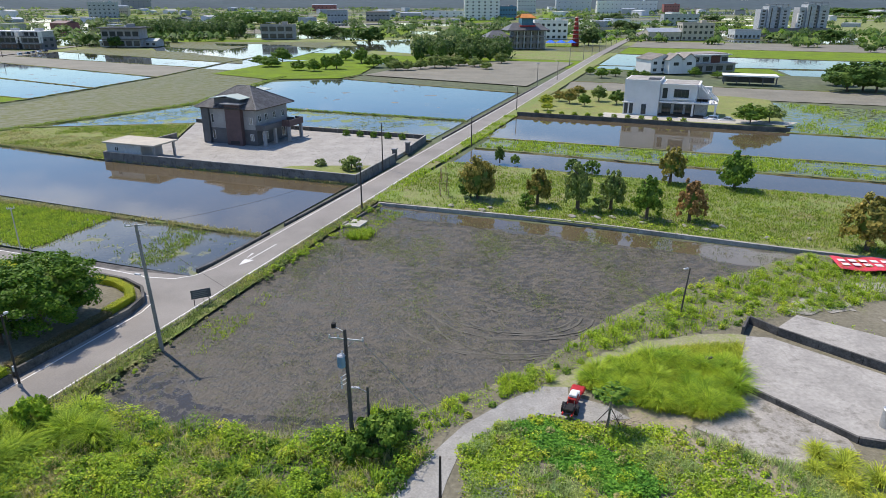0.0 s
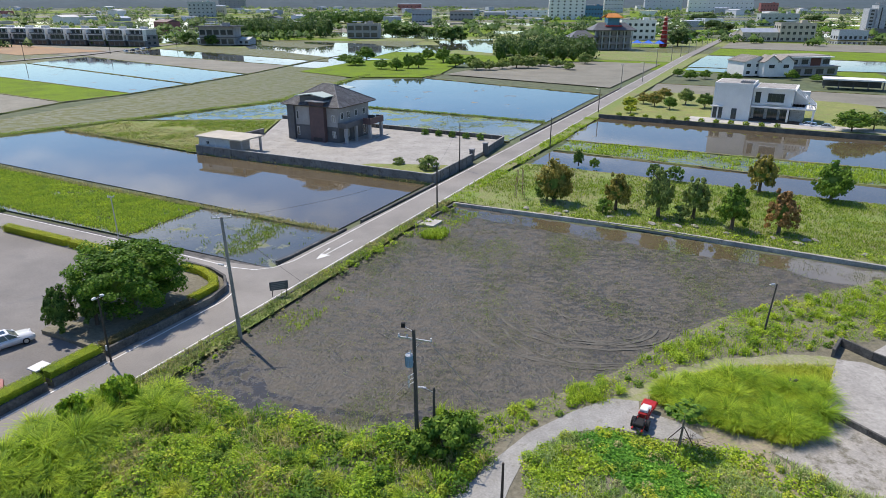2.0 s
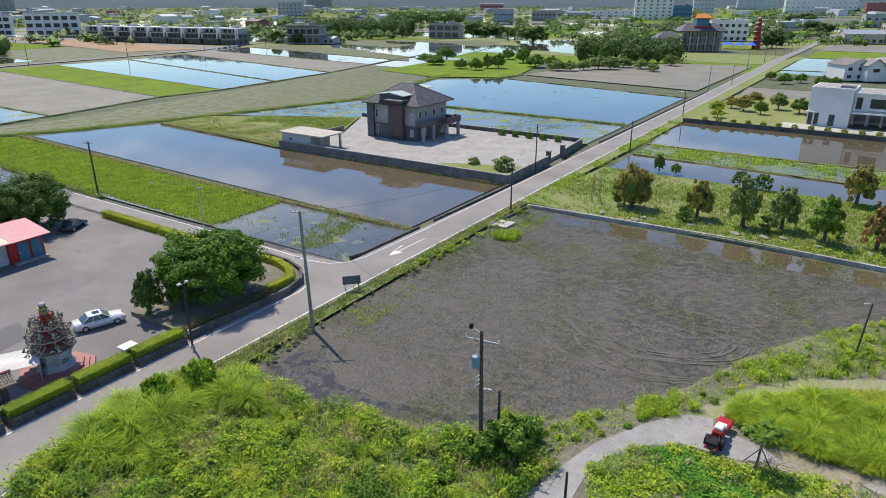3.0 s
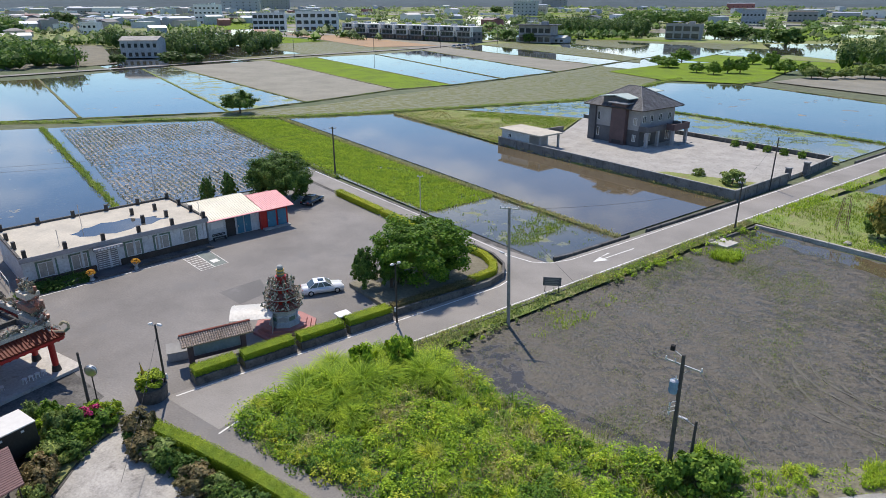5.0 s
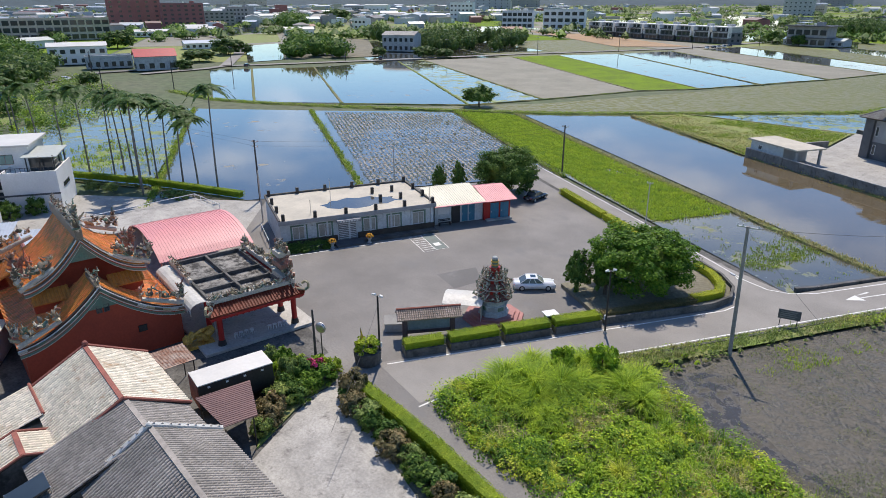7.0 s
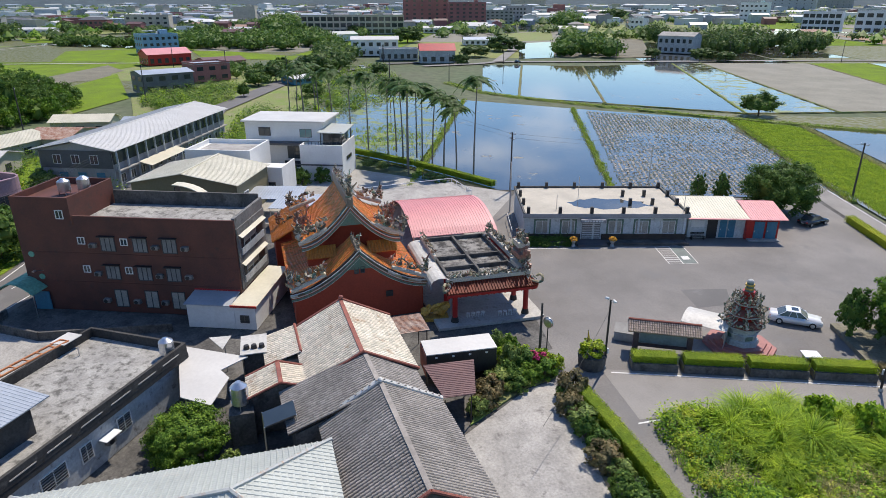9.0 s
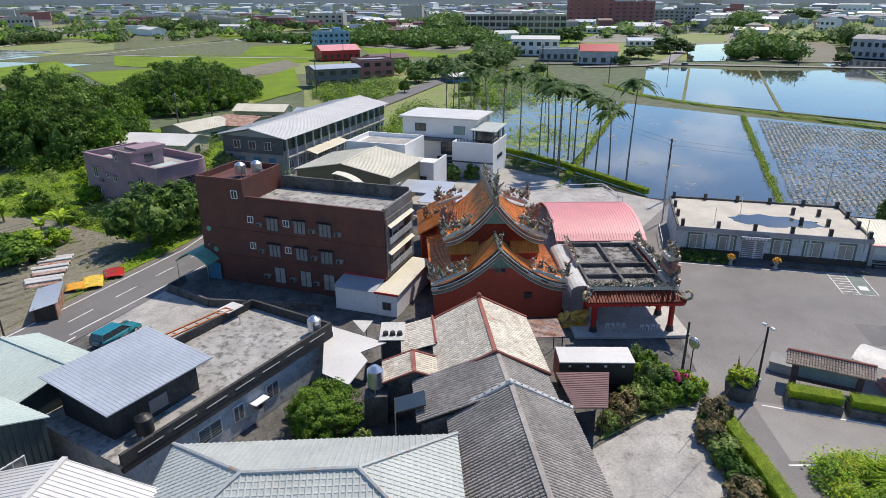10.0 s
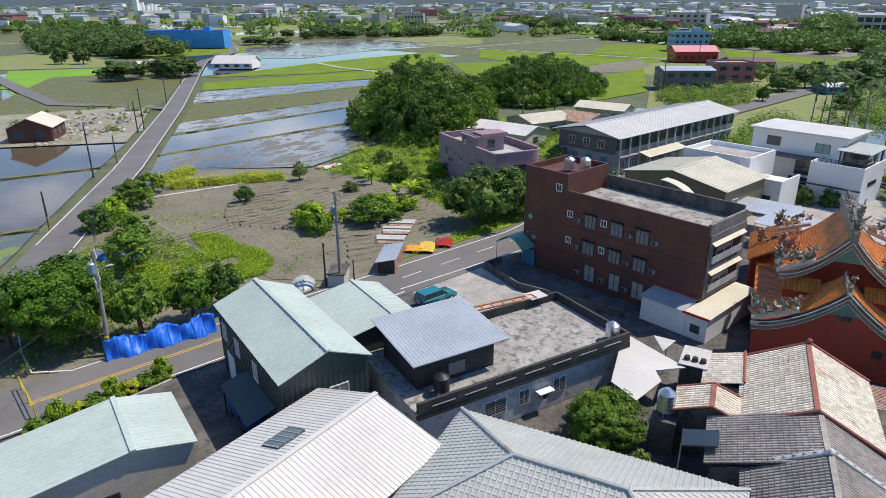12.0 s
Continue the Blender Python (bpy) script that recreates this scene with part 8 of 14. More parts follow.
def white_house():
    x, y = uv(191.5, 12.8)
    h = thing("house", x, y, 0.55, ROT - 4, "white modern two-storey house with flat roofs", "house")
    # local x away along u, y to the left
    part("tall_wing", bx(0, 12, -9.4, 0.0, 0, 9.0), M["white"], h)
    part("tall_parapet", bx(-0.05, 12.05, -9.45, 0.05, 9.0, 9.5), M["white"], h)
    part("roof_deck", bx(0.3, 11.7, -9.1, -0.3, 9.5, 9.54), M["concrete"], h)
    for k in range(6):
        part("roof_louvre", bx(1.0, 5.5, -9.0 + 0.55 * k, -8.8 + 0.55 * k, 9.54, 10.0), M["greywall"], h)
    part("canopy_slab", bx(-0.9, 0.0, -3.0, 0.3, 3.3, 3.5), M["white"], h)
    for y0, w, z1 in ((-0.8, 1.0, 3.1), (-2.2, 1.0, 3.1), (-5.6, 1.3, 3.0)):
        window(h, wall_m(-0.02, y0, 0.2, "W"), w, z1 - 0.2, "dframe", "glass", 1)
    part("low_wing", bx(3.5, 13.5, -22.0, -9.45, 0, 4.0), M["palewall"], h)
    part("upper_wing", bx(2.2, 13.0, -19.0, -9.5, 4.0, 8.2), M["white"], h)
    part("upper_roof", bx(1.6, 13.6, -19.6, -9.55, 8.2, 8.6), M["white"], h)
    part("roof_deck", bx(2.2, 13.0, -19.0, -10.1, 8.6, 8.63), M["concrete"], h)
    window(h, wall_m(2.18, -15.0, 5.0, "W"), 3.9, 2.2, "dframe", "glass", 3)
    window(h, wall_m(2.18, -10.7, 4.6, "W"), 1.3, 2.8, "dframe", "glass", 0)
    part("plant_ledge", bx(1.2, 2.2, -17.2, -12.8, 4.5, 4.9), M["white"], h)
    for y0 in (-11.4, -14.6, -17.6):
        window(h, wall_m(3.48, y0, 0.3, "W"), 2.4, 2.7, "dframe", "glass", 2)
    part("deck", bx(0.2, 3.5, -21.5, -9.5, 0.0, 0.3), M["timber"], h, "dark timber deck")
    part("balcony", bx(0.4, 3.4, -18.6, -9.5, 3.6, 3.95), M["white"], h)
    for yy in (-18.4, -24.2):
        part("column", bx(0.6, 1.1, yy - 0.25, yy + 0.25, 0, 3.6), M["white"], h)
    part("terrace", bx(0.6, 11, -24.6, -18.7, 3.6, 4.0), M["white"], h)
    part("terrace_back", bx(9, 11, -22.5, -19.05, 4.0, 7.4), M["white"], h)
    for x0 in (0.8, 3.2, 5.6, 8.0):
        part("slope_bar", rod(bmesh.new(), (x0, -19.4, 8.3), (x0, -24.4, 4.6), 0.14), M["white"], h)
    for z0, y0 in ((8.3, -19.4), (6.5, -21.9), (4.6, -24.4)):
        part("cross_bar", rod(bmesh.new(), (0.7, y0, z0), (8.2, y0, z0), 0.12), M["white"], h)
    for k in range(9):
        part("rail_post", bx(0.65, 0.73, -24.5 + 0.7 * k, -24.42 + 0.7 * k, 4.0, 5.0), M["darksteel"], h)
    part("rail", bx(0.63, 0.75, -24.5, -18.8, 5.0, 5.08), M["darksteel"], h)
    # retaining wall
    for (u0, v0), (u1, v1) in (((183.2, 41.4), (181.2, -13.5)), ((181.2, -13.5), (181.6, -29))):
        p = uv(u0, v0)
        d = math.hypot(u1 - u0, v1 - v0)
        w = thing("retaining_wall", p[0], p[1], 0, ROT + math.degrees(math.atan2(v1 - v0, u1 - u0)), "stained concrete retaining wall above the paddy", "wall")
        part("wall", bx(0, d, -0.15, 0.15, -0.6, 0.75), M["concrete_dk"], w)
    ground_poly("white_house_drive", uvs((184, -12), (184, 18), (192, 18), (192, -32), (186, -29)), 0.556, M["slab"], "pale drive before the white house", "pavement")


def far_window(parent, m, w, h):
    """A dark glazed opening of a far building, its frame proud of the wall."""
    key = ("far", round(w, 1), round(h, 1))
    if key not in WIN_CACHE:
        bm = bx(-w / 2, w / 2, -0.08, 0.05, 0, h)
        me = bpy.data.meshes.new("window")
        bm.to_mesh(me)
        bm.free()
        me.materials.append(M["glass"])
        WIN_CACHE[key] = me
    o = new("window", WIN_CACHE[key])
    o.parent = parent
    o.matrix_basis = m


def generic_house(x, y, rot, L, D, H, wall, roof, label, roof_kind="flat", rise=1.4, rows=2, cols=4, z=0.0, roofm=None, faces="SW", name="house", win_h=1.3, pane="glass", group="", far=False, glaze=0.5):
    h = thing(name, x, y, z, rot, label, "house", group)
    if roof_kind == "gable":
        part("wall", gable_walls(0, L, 0, D, H, H + rise - 0.1), M[wall], h)
        for pts in ([(-0.5, -0.5, H), (L + 0.5, -0.5, H), (L + 0.5, D / 2, H + rise), (-0.5, D / 2, H + rise)], [(L + 0.5, D + 0.5, H), (-0.5, D + 0.5, H), (-0.5, D / 2, H + rise), (L + 0.5, D / 2, H + rise)]):
            roof_plate("roof", pts, 0.1, M[roof], h, "plain" if far else "sheet", 0.5, 0.04)
    elif roof_kind == "hip":
        part("wall", bx(0, L, 0, D, 0, H), M[wall], h)
        A, B, C, E2 = (-0.6, -0.6, H), (L + 0.6, -0.6, H), (L + 0.6, D + 0.6, H), (-0.6, D + 0.6, H)
        r0, r1 = (D / 2, D / 2, H + rise), (max(L - D / 2, D / 2 + 0.2), D / 2, H + rise)
        for pts in ([A, B, r1, r0], [C, E2, r0, r1], [B, C, r1], [E2, A, r0]):
            roof_plate("roof", pts, 0.12, M[roof], h, "plain" if far else "sheet", 0.4, 0.05)
    else:
        part("wall", bx(0, L, 0, D, 0, H), M[wall], h)
        part("roof", bx(-0.1, L + 0.1, -0.1, D + 0.1, H, H + 0.12), M[roof], h)
        for a in ((-0.1, L + 0.1, -0.1, 0.1), (-0.1, L + 0.1, D - 0.1, D + 0.1), (-0.1, 0.1, 0.1, D - 0.1), (L - 0.1, L + 0.1, 0.1, D - 0.1)):
            part("parapet", bx(*a, H + 0.12, H + 0.7), M[wall], h)
        if far and H > 9:
            part("roof_hut", bx(L * 0.2, L * 0.2 + 4.5, D * 0.4, D * 0.4 + 4, H + 0.12, H + 2.8), M[wall], h)
            part("roof_shelter", bx(L * 0.55, L * 0.85, D * 0.3, D * 0.8, H + 2.2, H + 2.35), M["sheet_grey"], h)
            part("roof_tank", cyl(bmesh.new(), L * 0.45, D * 0.5, H + 0.1, H + 2.0, 0.8, 0.8, 10), M["steel"], h)
    fh = H / rows
    for r in range(rows):
        for f in faces:
            n = cols if f in "SN" else max(1, int(cols * D / L))
            for k in range(n):
                s = (k + 0.5) / n
                if f in "SN":
                    m = wall_m(L * s, -0.02 if f == "S" else D + 0.02, fh * r + 0.9, f)
                else:
                    m = wall_m(-0.02 if f == "W" else L + 0.02, D * s, fh * r + 0.9, f)
                if far:
                    far_window(h, m, min(6.4 * glaze, (L if f in "SN" else D) / n * glaze), min(4.4 * glaze, fh * 0.9 * glaze))
                    continue
                window(h, m, min(1.8, (L if f in "SN" else D) / n * 0.55), win_h, "frame" if wall in ("brownwall", "pinkwall", "darkwall") else "dframe", pane, 1)
    return h


def village_north():
    # mauve house: built on the plan's axes, seen from its lower-u side
    x, y = uv(-85.0, 76.2)
    h = thing("house", x, y, 0, ROT - 15, "mauve tiled two-storey house with walled roof terraces", "house")
    L, D, H = 19.5, 9.0, 6.3
    part("wall", bx(0, L - 2.0, 0, D, 0, H), M["pinkwall"], h)
    part("wall", bx(L - 2.0, L, 0, D - 2.0, 0, H), M["pinkwall"], h)
    part("corner_bay", cyl(bmesh.new(), L - 2.0, D - 2.0, 0, H, 2.0, 2.0, 24), M["pinkwall"], h)
    part("roof", bx(0.2, L - 2.0, 0.2, D - 0.2, H, H + 0.05), M["concrete"], h)
    part("terrace_floor", bx(13.2, L - 0.3, 0.3, 6.5, H + 0.02, H + 0.1), M["sheet_green"], h, "pale green terrace floor")
    for a in ((0, 8.6, 0, 0.25), (13.1, L, 0, 0.25), (0, L - 2, D - 0.25, D), (0, 0.25, 0.25, D - 0.25), (L - 0.25, L, 0.25, D - 2.0)):
        part("parapet", bx(*a, H, H + 1.0), M["pinkwall"], h)
        part("coping", bx(a[0] - 0.12, a[1] + 0.12, a[2] - 0.12, a[3] + 0.12, H + 1.0, H + 1.14), M["pinkwall"], h)
    for k in range(6):
        a0, a1 = radians(15 * k), radians(15 * k + 15)
        q = [(L - 2 + r * math.cos(a), D - 2 + r * math.sin(a)) for r, a in ((1.75, a0), (2.0, a0), (2.0, a1), (1.75, a1))]
        part("parapet", prism(bmesh.new(), q, H, H + 1.12), M["pinkwall"], h)
    part("stair_room", bx(8.6, 13.1, -0.02, 5.4, H, 8.7), M["pinkwall"], h)
    part("stair_room_roof", bx(8.3, 13.5, -0.3, 5.8, 8.7, 8.95), M["pinkwall"], h)
    part("roof_well", bx(8.8, 13.0, 0.2, 5.3, 8.96, 9.0), M["concrete_dk"], h)
    part("canopy", bx(10.4, 13.5, 1.0, 5.8, 8.95, 9.3), M["pinkwall"], h)
    for x0, z0, w0, h0 in ((3.0, 3.9, 1.2, 1.6), (3.0, 0.9, 1.2, 1.6), (6.4, 4.2, 0.8, 0.7), (8.4, 3.9, 1.1, 0.8), (9.6, 7.2, 0.9, 0.9), (15.2, 3.8, 1.3, 1.5), (15.2, 0.9, 1.3, 1.5)):
        window(h, wall_m(x0, -0.04, z0, "S"), w0, h0, "frame", "glass", 1)
        part("window_hood", bx(x0 - w0 / 2 - 0.2, x0 + w0 / 2 + 0.2, -0.45, 0, z0 + h0 + 0.1, z0 + h0 + 0.2), M["pinkwall"], h)
    window(h, wall_m(13.13, 3.0, 7.0, "E"), 1.3, 1.2, "dframe", "glass", 1)
    part("arched_niche", prism_yz(L + 0.01, [(1.0, 3.6), (2.3, 3.6), (2.3, 4.9), (2.1, 5.4), (1.65, 5.65), (1.2, 5.4), (1.0, 4.9)], 0.05), M["darkwall"], h, "dark arched niche")
    window(h, wall_m(L + 0.03, 4.9, 3.5, "E"), 3.0, 1.9, "dframe", "glass", 2)
    window(h, wall_m(L + 0.03, 4.4, 0.5, "E"), 2.6, 2.1, "dframe", "glass", 2)
    part("balcony", cyl(bmesh.new(), L - 1.6, D - 3.2, 2.9, 3.15, 3.4, 3.4, 32), M["pinkwall"], h, "curved balcony")
    for k in range(12):
        a0, a1 = radians(-58 + 14 * k), radians(-44 + 14 * k)
        q = [(L - 1.6 + r * math.cos(a), D - 3.2 + r * math.sin(a)) for r, a in ((3.2, a0), (3.4, a0), (3.4, a1), (3.2, a1))]
        part("balcony_wall", prism(bmesh.new(), q, 3.15, 3.75), M["pinkwall"], h)
    for x0, z0 in ((4.6, 3.4), (12.6, 4.2)):
        aircon(h, wall_m(x0, -0.1, z0, "S"))
    # long shed
    x, y = uv(-68.7, 119)
    s = thing("long_shed", x, y, 0, ROT + 90, "long two-storey shed with silver sheet roof", "shed")
    part("wall", gable_walls(-21.5, 21.5, -6.4, 6.4, 6.9, 8.1), M["greywall"], s)
    part("dark_band", bx(-21.6, 21.4, -6.5, -6.38, 4.6, 6.6), M["glass"], s)
    part("dark_band", bx(-21.62, -21.5, -6.2, 6.2, 3.9, 6.8), M["darkwall"], s)
    gable_roof(s, -22.3, 22.2, -7.4, 7.4, 6.95, 8.4, M["sheet_white"], "sheet", 0.08, 0.6)
    for k in range(14):
        window(s, wall_m(-19.5 + 3 * k, -6.42, 1.2, "S"), 1.5, 1.5, "frame", "glass", 1)
        part("post", bx(-21.2 + 3 * k, -20.95 + 3 * k, -7.0, -6.75, 0, 6.9), M["palewall"], s)
    part("walkway", bx(-21, 21.4, -7.1, -6.5, 3.3, 3.5), M["concrete"], s)
    part("canopy_low", slab3(bmesh.new(), [(-15, -9.2, 3.0), (-2, -9.2, 3.0), (-2, -6.8, 3.6), (-15, -6.8, 3.6)], 0.06), M["sheet_cream"], s)
    for x0 in (-14.6, -2.4):
        part("post", bx(x0 - 0.08, x0 + 0.08, -9.1, -8.9, 0, 3.0), M["steel"], s)
    for k in range(3):
        part("end_door", bx(-21.66, -21.6, -4.6 + 3.2 * k, -3.2 + 3.2 * k, 1.0, 3.2), M["bluepaint"], s)
        window(s, wall_m(-21.64, -3.2 + 3.2 * k, 4.6, "W"), 1.4, 1.5, "frame", "glass", 1)
    # olive shed, gable end towards the temple side
    x, y = uv(-44, 90.5)
    o = thing("olive_shed", x, y, 0, ROT + 90, "olive sheet-walled shed with pale low-pitched roof", "shed")
    part("wall", gable_walls(-6.0, 6.0, -7.8, 7.8, 5.4, 6.8), M["sheet_olive"], o)
    gable_roof(o, -6.4, 6.4, -8.2, 8.2, 5.45, 6.95, M["sheet_cream"], "sheet", 0.08, 0.5)
    window(o, wall_m(-3.0, -7.84, 2.2, "S"), 1.6, 1.6, "frame", "glass", 1)
    # white modern house beside the palms
    x, y = uv(-47, 110)
    w = thing("house", x, y, 0, ROT, "white three-storey modern house with flat grey roof", "house")
    part("main_block", bx(1.0, 15.5, 3, 12, 0, 9.2), M["white"], w)
    part("roof_slab", bx(0.5, 16.0, 2.3, 12.6, 9.2, 9.5), M["sheet_white"], w)
    part("dark_canopy", bx(1.2, 12.4, 1.4, 3.0, 5.3, 5.75), M["darkwall"], w, "dark grey floor canopy")
    part("terrace_block", bx(12.5, 20.0, -2.0, 7.5, 0, 5.6), M["white"], w)
    for a in ((12.5, 20.0, -2.0, -1.8), (19.8, 20.0, -1.8, 7.5), (12.5, 12.7, -1.8, 2.9)):
        part("terrace_parapet", bx(*a, 5.6, 6.2), M["white"], w)
    for k in range(12):
        part("rail_post", bx(12.8 + 0.62 * k, 12.86 + 0.62 * k, -1.94, -1.88, 6.2, 6.8), M["darksteel"], w)
    part("rail", bx(12.6, 19.9, -1.95, -1.87, 6.8, 6.86), M["darksteel"], w)
    part("glazed_room", bx(15.8, 19.0, 1.2, 7.0, 5.6, 8.0), M["glass"], w)
    for x0, y0 in ((15.7, 0.2), (19.4, 0.2), (19.4, 6.9), (17.5, 0.2)):
        part("room_post", bx(x0 - 0.08, x0 + 0.08, y0 - 0.08, y0 + 0.08, 5.6, 8.1), M["darksteel"], w)
    part("room_roof", slab3(bmesh.new(), [(15.2, -0.3, 8.1), (20.0, -0.3, 8.0), (20.0, 7.6, 8.2), (15.2, 7.6, 8.3)], 0.12), M["sheet_blue"], w)
    for x0, z0, ww, hh, g in ((4.6, 6.7, 2.2, 1.5, "glass"), (12.2, 6.5, 2.2, 1.5, "glass_teal"), (3.6, 3.0, 2.0, 1.9, "glass_teal"), (9.8, 2.6, 2.4, 2.3, "glass"), (3.6, 0.4, 2.0, 2.0, "glass"), (9.4, 0.2, 3.0, 2.0, "glass")):
        window(w, wall_m(x0, 2.98, z0, "S"), ww, hh, "dframe", g, 1)
    part("fence_wall", bx(3.0, 12.4, -1.9, -1.7, 0, 2.2), M["white"], w)
    part("ledge", bx(6.0, 20.05, -2.1, -1.98, 2.6, 2.85), M["darkwall"], w)
    window(w, wall_m(20.02, 2.6, 3.0, "E"), 3.6, 0.7, "dframe", "glass", 2)
    # low white block in front
    x, y = uv(-51, 97.5)
    l = thing("house", x, y, 0, ROT, "low white flat-roofed house with roof terrace", "house")
    part("block", bx(0, 11, 2, 11, 0, 6.2), M["white"], l)
    part("roof_well", bx(1.0, 10, 3, 10, 6.2, 6.25), M["concrete"], l)
    for a in ((0, 11, 2, 2.3), (0, 11, 10.7, 11), (0, 0.3, 2.3, 10.7), (10.7, 11, 2.3, 10.7)):
        part("parapet", bx(*a, 6.2, 6.9), M["white"], l)
    part("terrace", bx(8.5, 17, -0.5, 6, 0, 4.0), M["white"], l)
    for a in ((8.5, 17, -0.5, -0.25), (16.75, 17, -0.25, 6)):
        part("terrace_parapet", bx(*a, 4.0, 4.9), M["white"], l)
    for x0, z0 in ((3.0, 3.6), (6.0, 3.6), (12.5, 1.0), (15.2, 1.0)):
        window(l, wall_m(x0, 1.98 if x0 < 8 else -0.52, z0, "S"), 1.2, 1.5, "dframe", "glass", 1)
    # white sheet canopies before it
    for (u0, v0, a, b, r) in ((-36, 86, 8, 5.5, 5), (-31, 82, 9, 6, 0)):
        x, y = uv(u0, v0)
        c = thing("sheet_canopy", x, y, 0, ROT + r, "pale sheet carport roof on steel posts", "canopy", "pale canopies")
        roof_plate("sheet", [(0, 0, 3.0), (a, 0, 3.0), (a, b, 3.4), (0, b, 3.4)], 0.05, M["sheet_grey"], c, "sheet", 0.4, 0.03)
        for q in ((0.2, 0.2), (a - 0.2, 0.2), (a - 0.2, b - 0.2), (0.2, b - 0.2)):
            part("post", rod(bmesh.new(), (*q, 0), (*q, 3.0), 0.06), M["steel"], c)
    # cream roofed sheds behind the mauve house
    for (u0, v0, L, D, rot, m) in ((-101, 99, 14, 9, 10, "sheet_white"), (-95, 113, 12, 10, 80, "sheet_cream"), (-97, 122, 9, 12, 4, "sheet_rust"), (-104, 140, 13, 7, 12, "sheet_cream"), (-84, 118, 12, 9, 4, "sheet_cream"), (-86, 138, 18, 9, 8, "sheet_grey")):
        x, y = uv(u0, v0)
        generic_house(x, y, ROT + rot, L, D, 3.2, "beigewall", m, "low house under a sheet gable roof", "gable", 1.3, 1, 3, faces="SE", name="cottage")
    # across the road to the west
    for (x, y, rot, L, D, H, wall, roof, kind, lab, rows) in (
        (-88, -157, 42, 10, 9, 3.0, "brownwall", "sheet_cream", "gable", "brick cottage with tan sheet roof", 1),
        (-205, -262, 60, 9, 7, 2.2, "darkwall", "sheet_white", "gable", "small dark shed with pale roof among trees", 1),
    ):
        generic_house(x, y, rot, L, D, H, wall, roof, lab, kind, 2.2, rows, 3, faces="SEN", name="cottage", far=True)


def field_houses():
    h = generic_house(113.2, 302.6, 106, 12, 13, 6.0, "white", "greytile", "two-storey house with grey gabled roofs behind the white house", "gable", 2.4, 2, 3, faces="WS")
    for y0 in (-7.5, -0.6):
        part("front_gable", prism_yz(-0.3, [(y0, 0), (y0 + 7.0, 0), (y0 + 7.0, 6.4), (y0 + 3.5, 8.6), (y0, 6.4)], 4.0), M["white"], h)
        for s in (-1, 1):
            part("gable_roof", slab3(bmesh.new(), [(-4.8, y0 + 3.5 + s * 4.2, 6.1), (2.0, y0 + 3.5 + s * 4.2, 6.1), (2.0, y0 + 3.5, 8.9), (-4.8, y0 + 3.5, 8.9)], 0.25), M["greytile"], h)
        window(h, wall_m(-4.32, y0 + 3.5, 3.6, "W"), 2.6, 1.4, "dframe", "glass", 2)
    part("ground_floor", bx(-2.5, 11, -31, -8, 0, 3.6), M["greywall"], h)
    part("mid_roof", bx(-3.4, 11.4, -31.6, -7.8, 3.6, 3.95), M["greywall"], h)
    part("upper_floor", bx(-0.5, 11, -28, -8, 3.95, 7.4), M["palewall"], h)
    part("cladding", bx(-0.62, -0.5, -23.5, -18.5, 3.95, 7.3), M["brownwall"], h, "brown timber cladding")
    part("upper_roof", bx(-1.8, 12, -29, -7.8, 7.4, 7.8), M["white"], h)
    part("roof_deck", bx(0, 12, -28, -8.5, 7.8, 8.2), M["greytile"], h)
    for k in range(4):
        window(h, wall_m(-2.52, -11 - 5.6 * k, 0.6, "W"), 3.6, 2.2, "dframe", "glass", 2)
        if k != 2:
            window(h, wall_m(-0.52, -10.5 - 5.2 * k, 4.6, "W"), 3.2, 2.0, "dframe", "glass", 2)
    x, y = uv(284, -18)
    c = thing("carport", x, y, 0, ROT, "long open carport with flat white roof", "carport")
    part("roof", bx(0, 9, -20, 0, 3.0, 3.5), M["white"], c)
    part("back_wall", bx(8.5, 8.9, -19.6, -0.4, 0, 3.0), M["darkwall"], c)
    for k in range(5):
        part("post", bx(0.3, 0.7, -19.6 + 4.7 * k, -19.2 + 4.7 * k, 0, 3.0), M["darkwall"], c)
    # row of dark and white terraced houses beyond the orange ground
    for k in range(9):
        x, y = uv(312 + 3.2 * k, 556 - 17 * k)
        h = thing("terraced_house", x, y, 0, ROT + 280, "dark terraced house with white top floor and concrete frames", "house", "terraced row")
        dark = M["darkwall"] if k % 4 else M["slatewall"]
        part("wall", bx(0, 15, 0, 14, 0, 7.6), dark, h)
        part("top_floor", bx(0.4, 14.6, 2.2, 13.4, 7.6, 11.2), M["palewall"], h)
        part("roof", bx(-0.2, 15.2, 0.6, 14, 11.2, 11.6), M["white"], h)
        part("roof_room", bx(4 + k % 3, 8 + k % 3, 7, 11, 11.6, 13.2), M["palewall"], h)
        part("balcony", bx(0, 15, -1.2, 2.2, 7.6, 7.9), M["white"], h)
        part("balcony_wall", bx(0, 15, -1.2, -1.0, 7.9, 8.7), dark, h)
        part("canopy", bx(0.6, 14.4, -1.6, 0, 3.6, 3.9), M["palewall"], h)
        for x0 in (0, 14.5):
            part("fin", bx(x0, x0 + 0.5, -1.25, 2.2, 3.9, 11.2), M["white"], h)
        for z0 in (0.3, 4.5, 8.3):
            for x0 in (3.2, 7.5, 11.8):
                far_window(h, wall_m(x0, -0.02 if z0 < 8 else 2.18, z0, "S"), 3.0, 2.4)
        if k == 8:
            for z0 in (1.2, 5.0):
                for y0 in (4, 10):
                    far_window(h, wall_m(15.02, y0, z0, "E"), 2.4, 1.6)


grey_house()
white_house()
village_north()
field_houses()


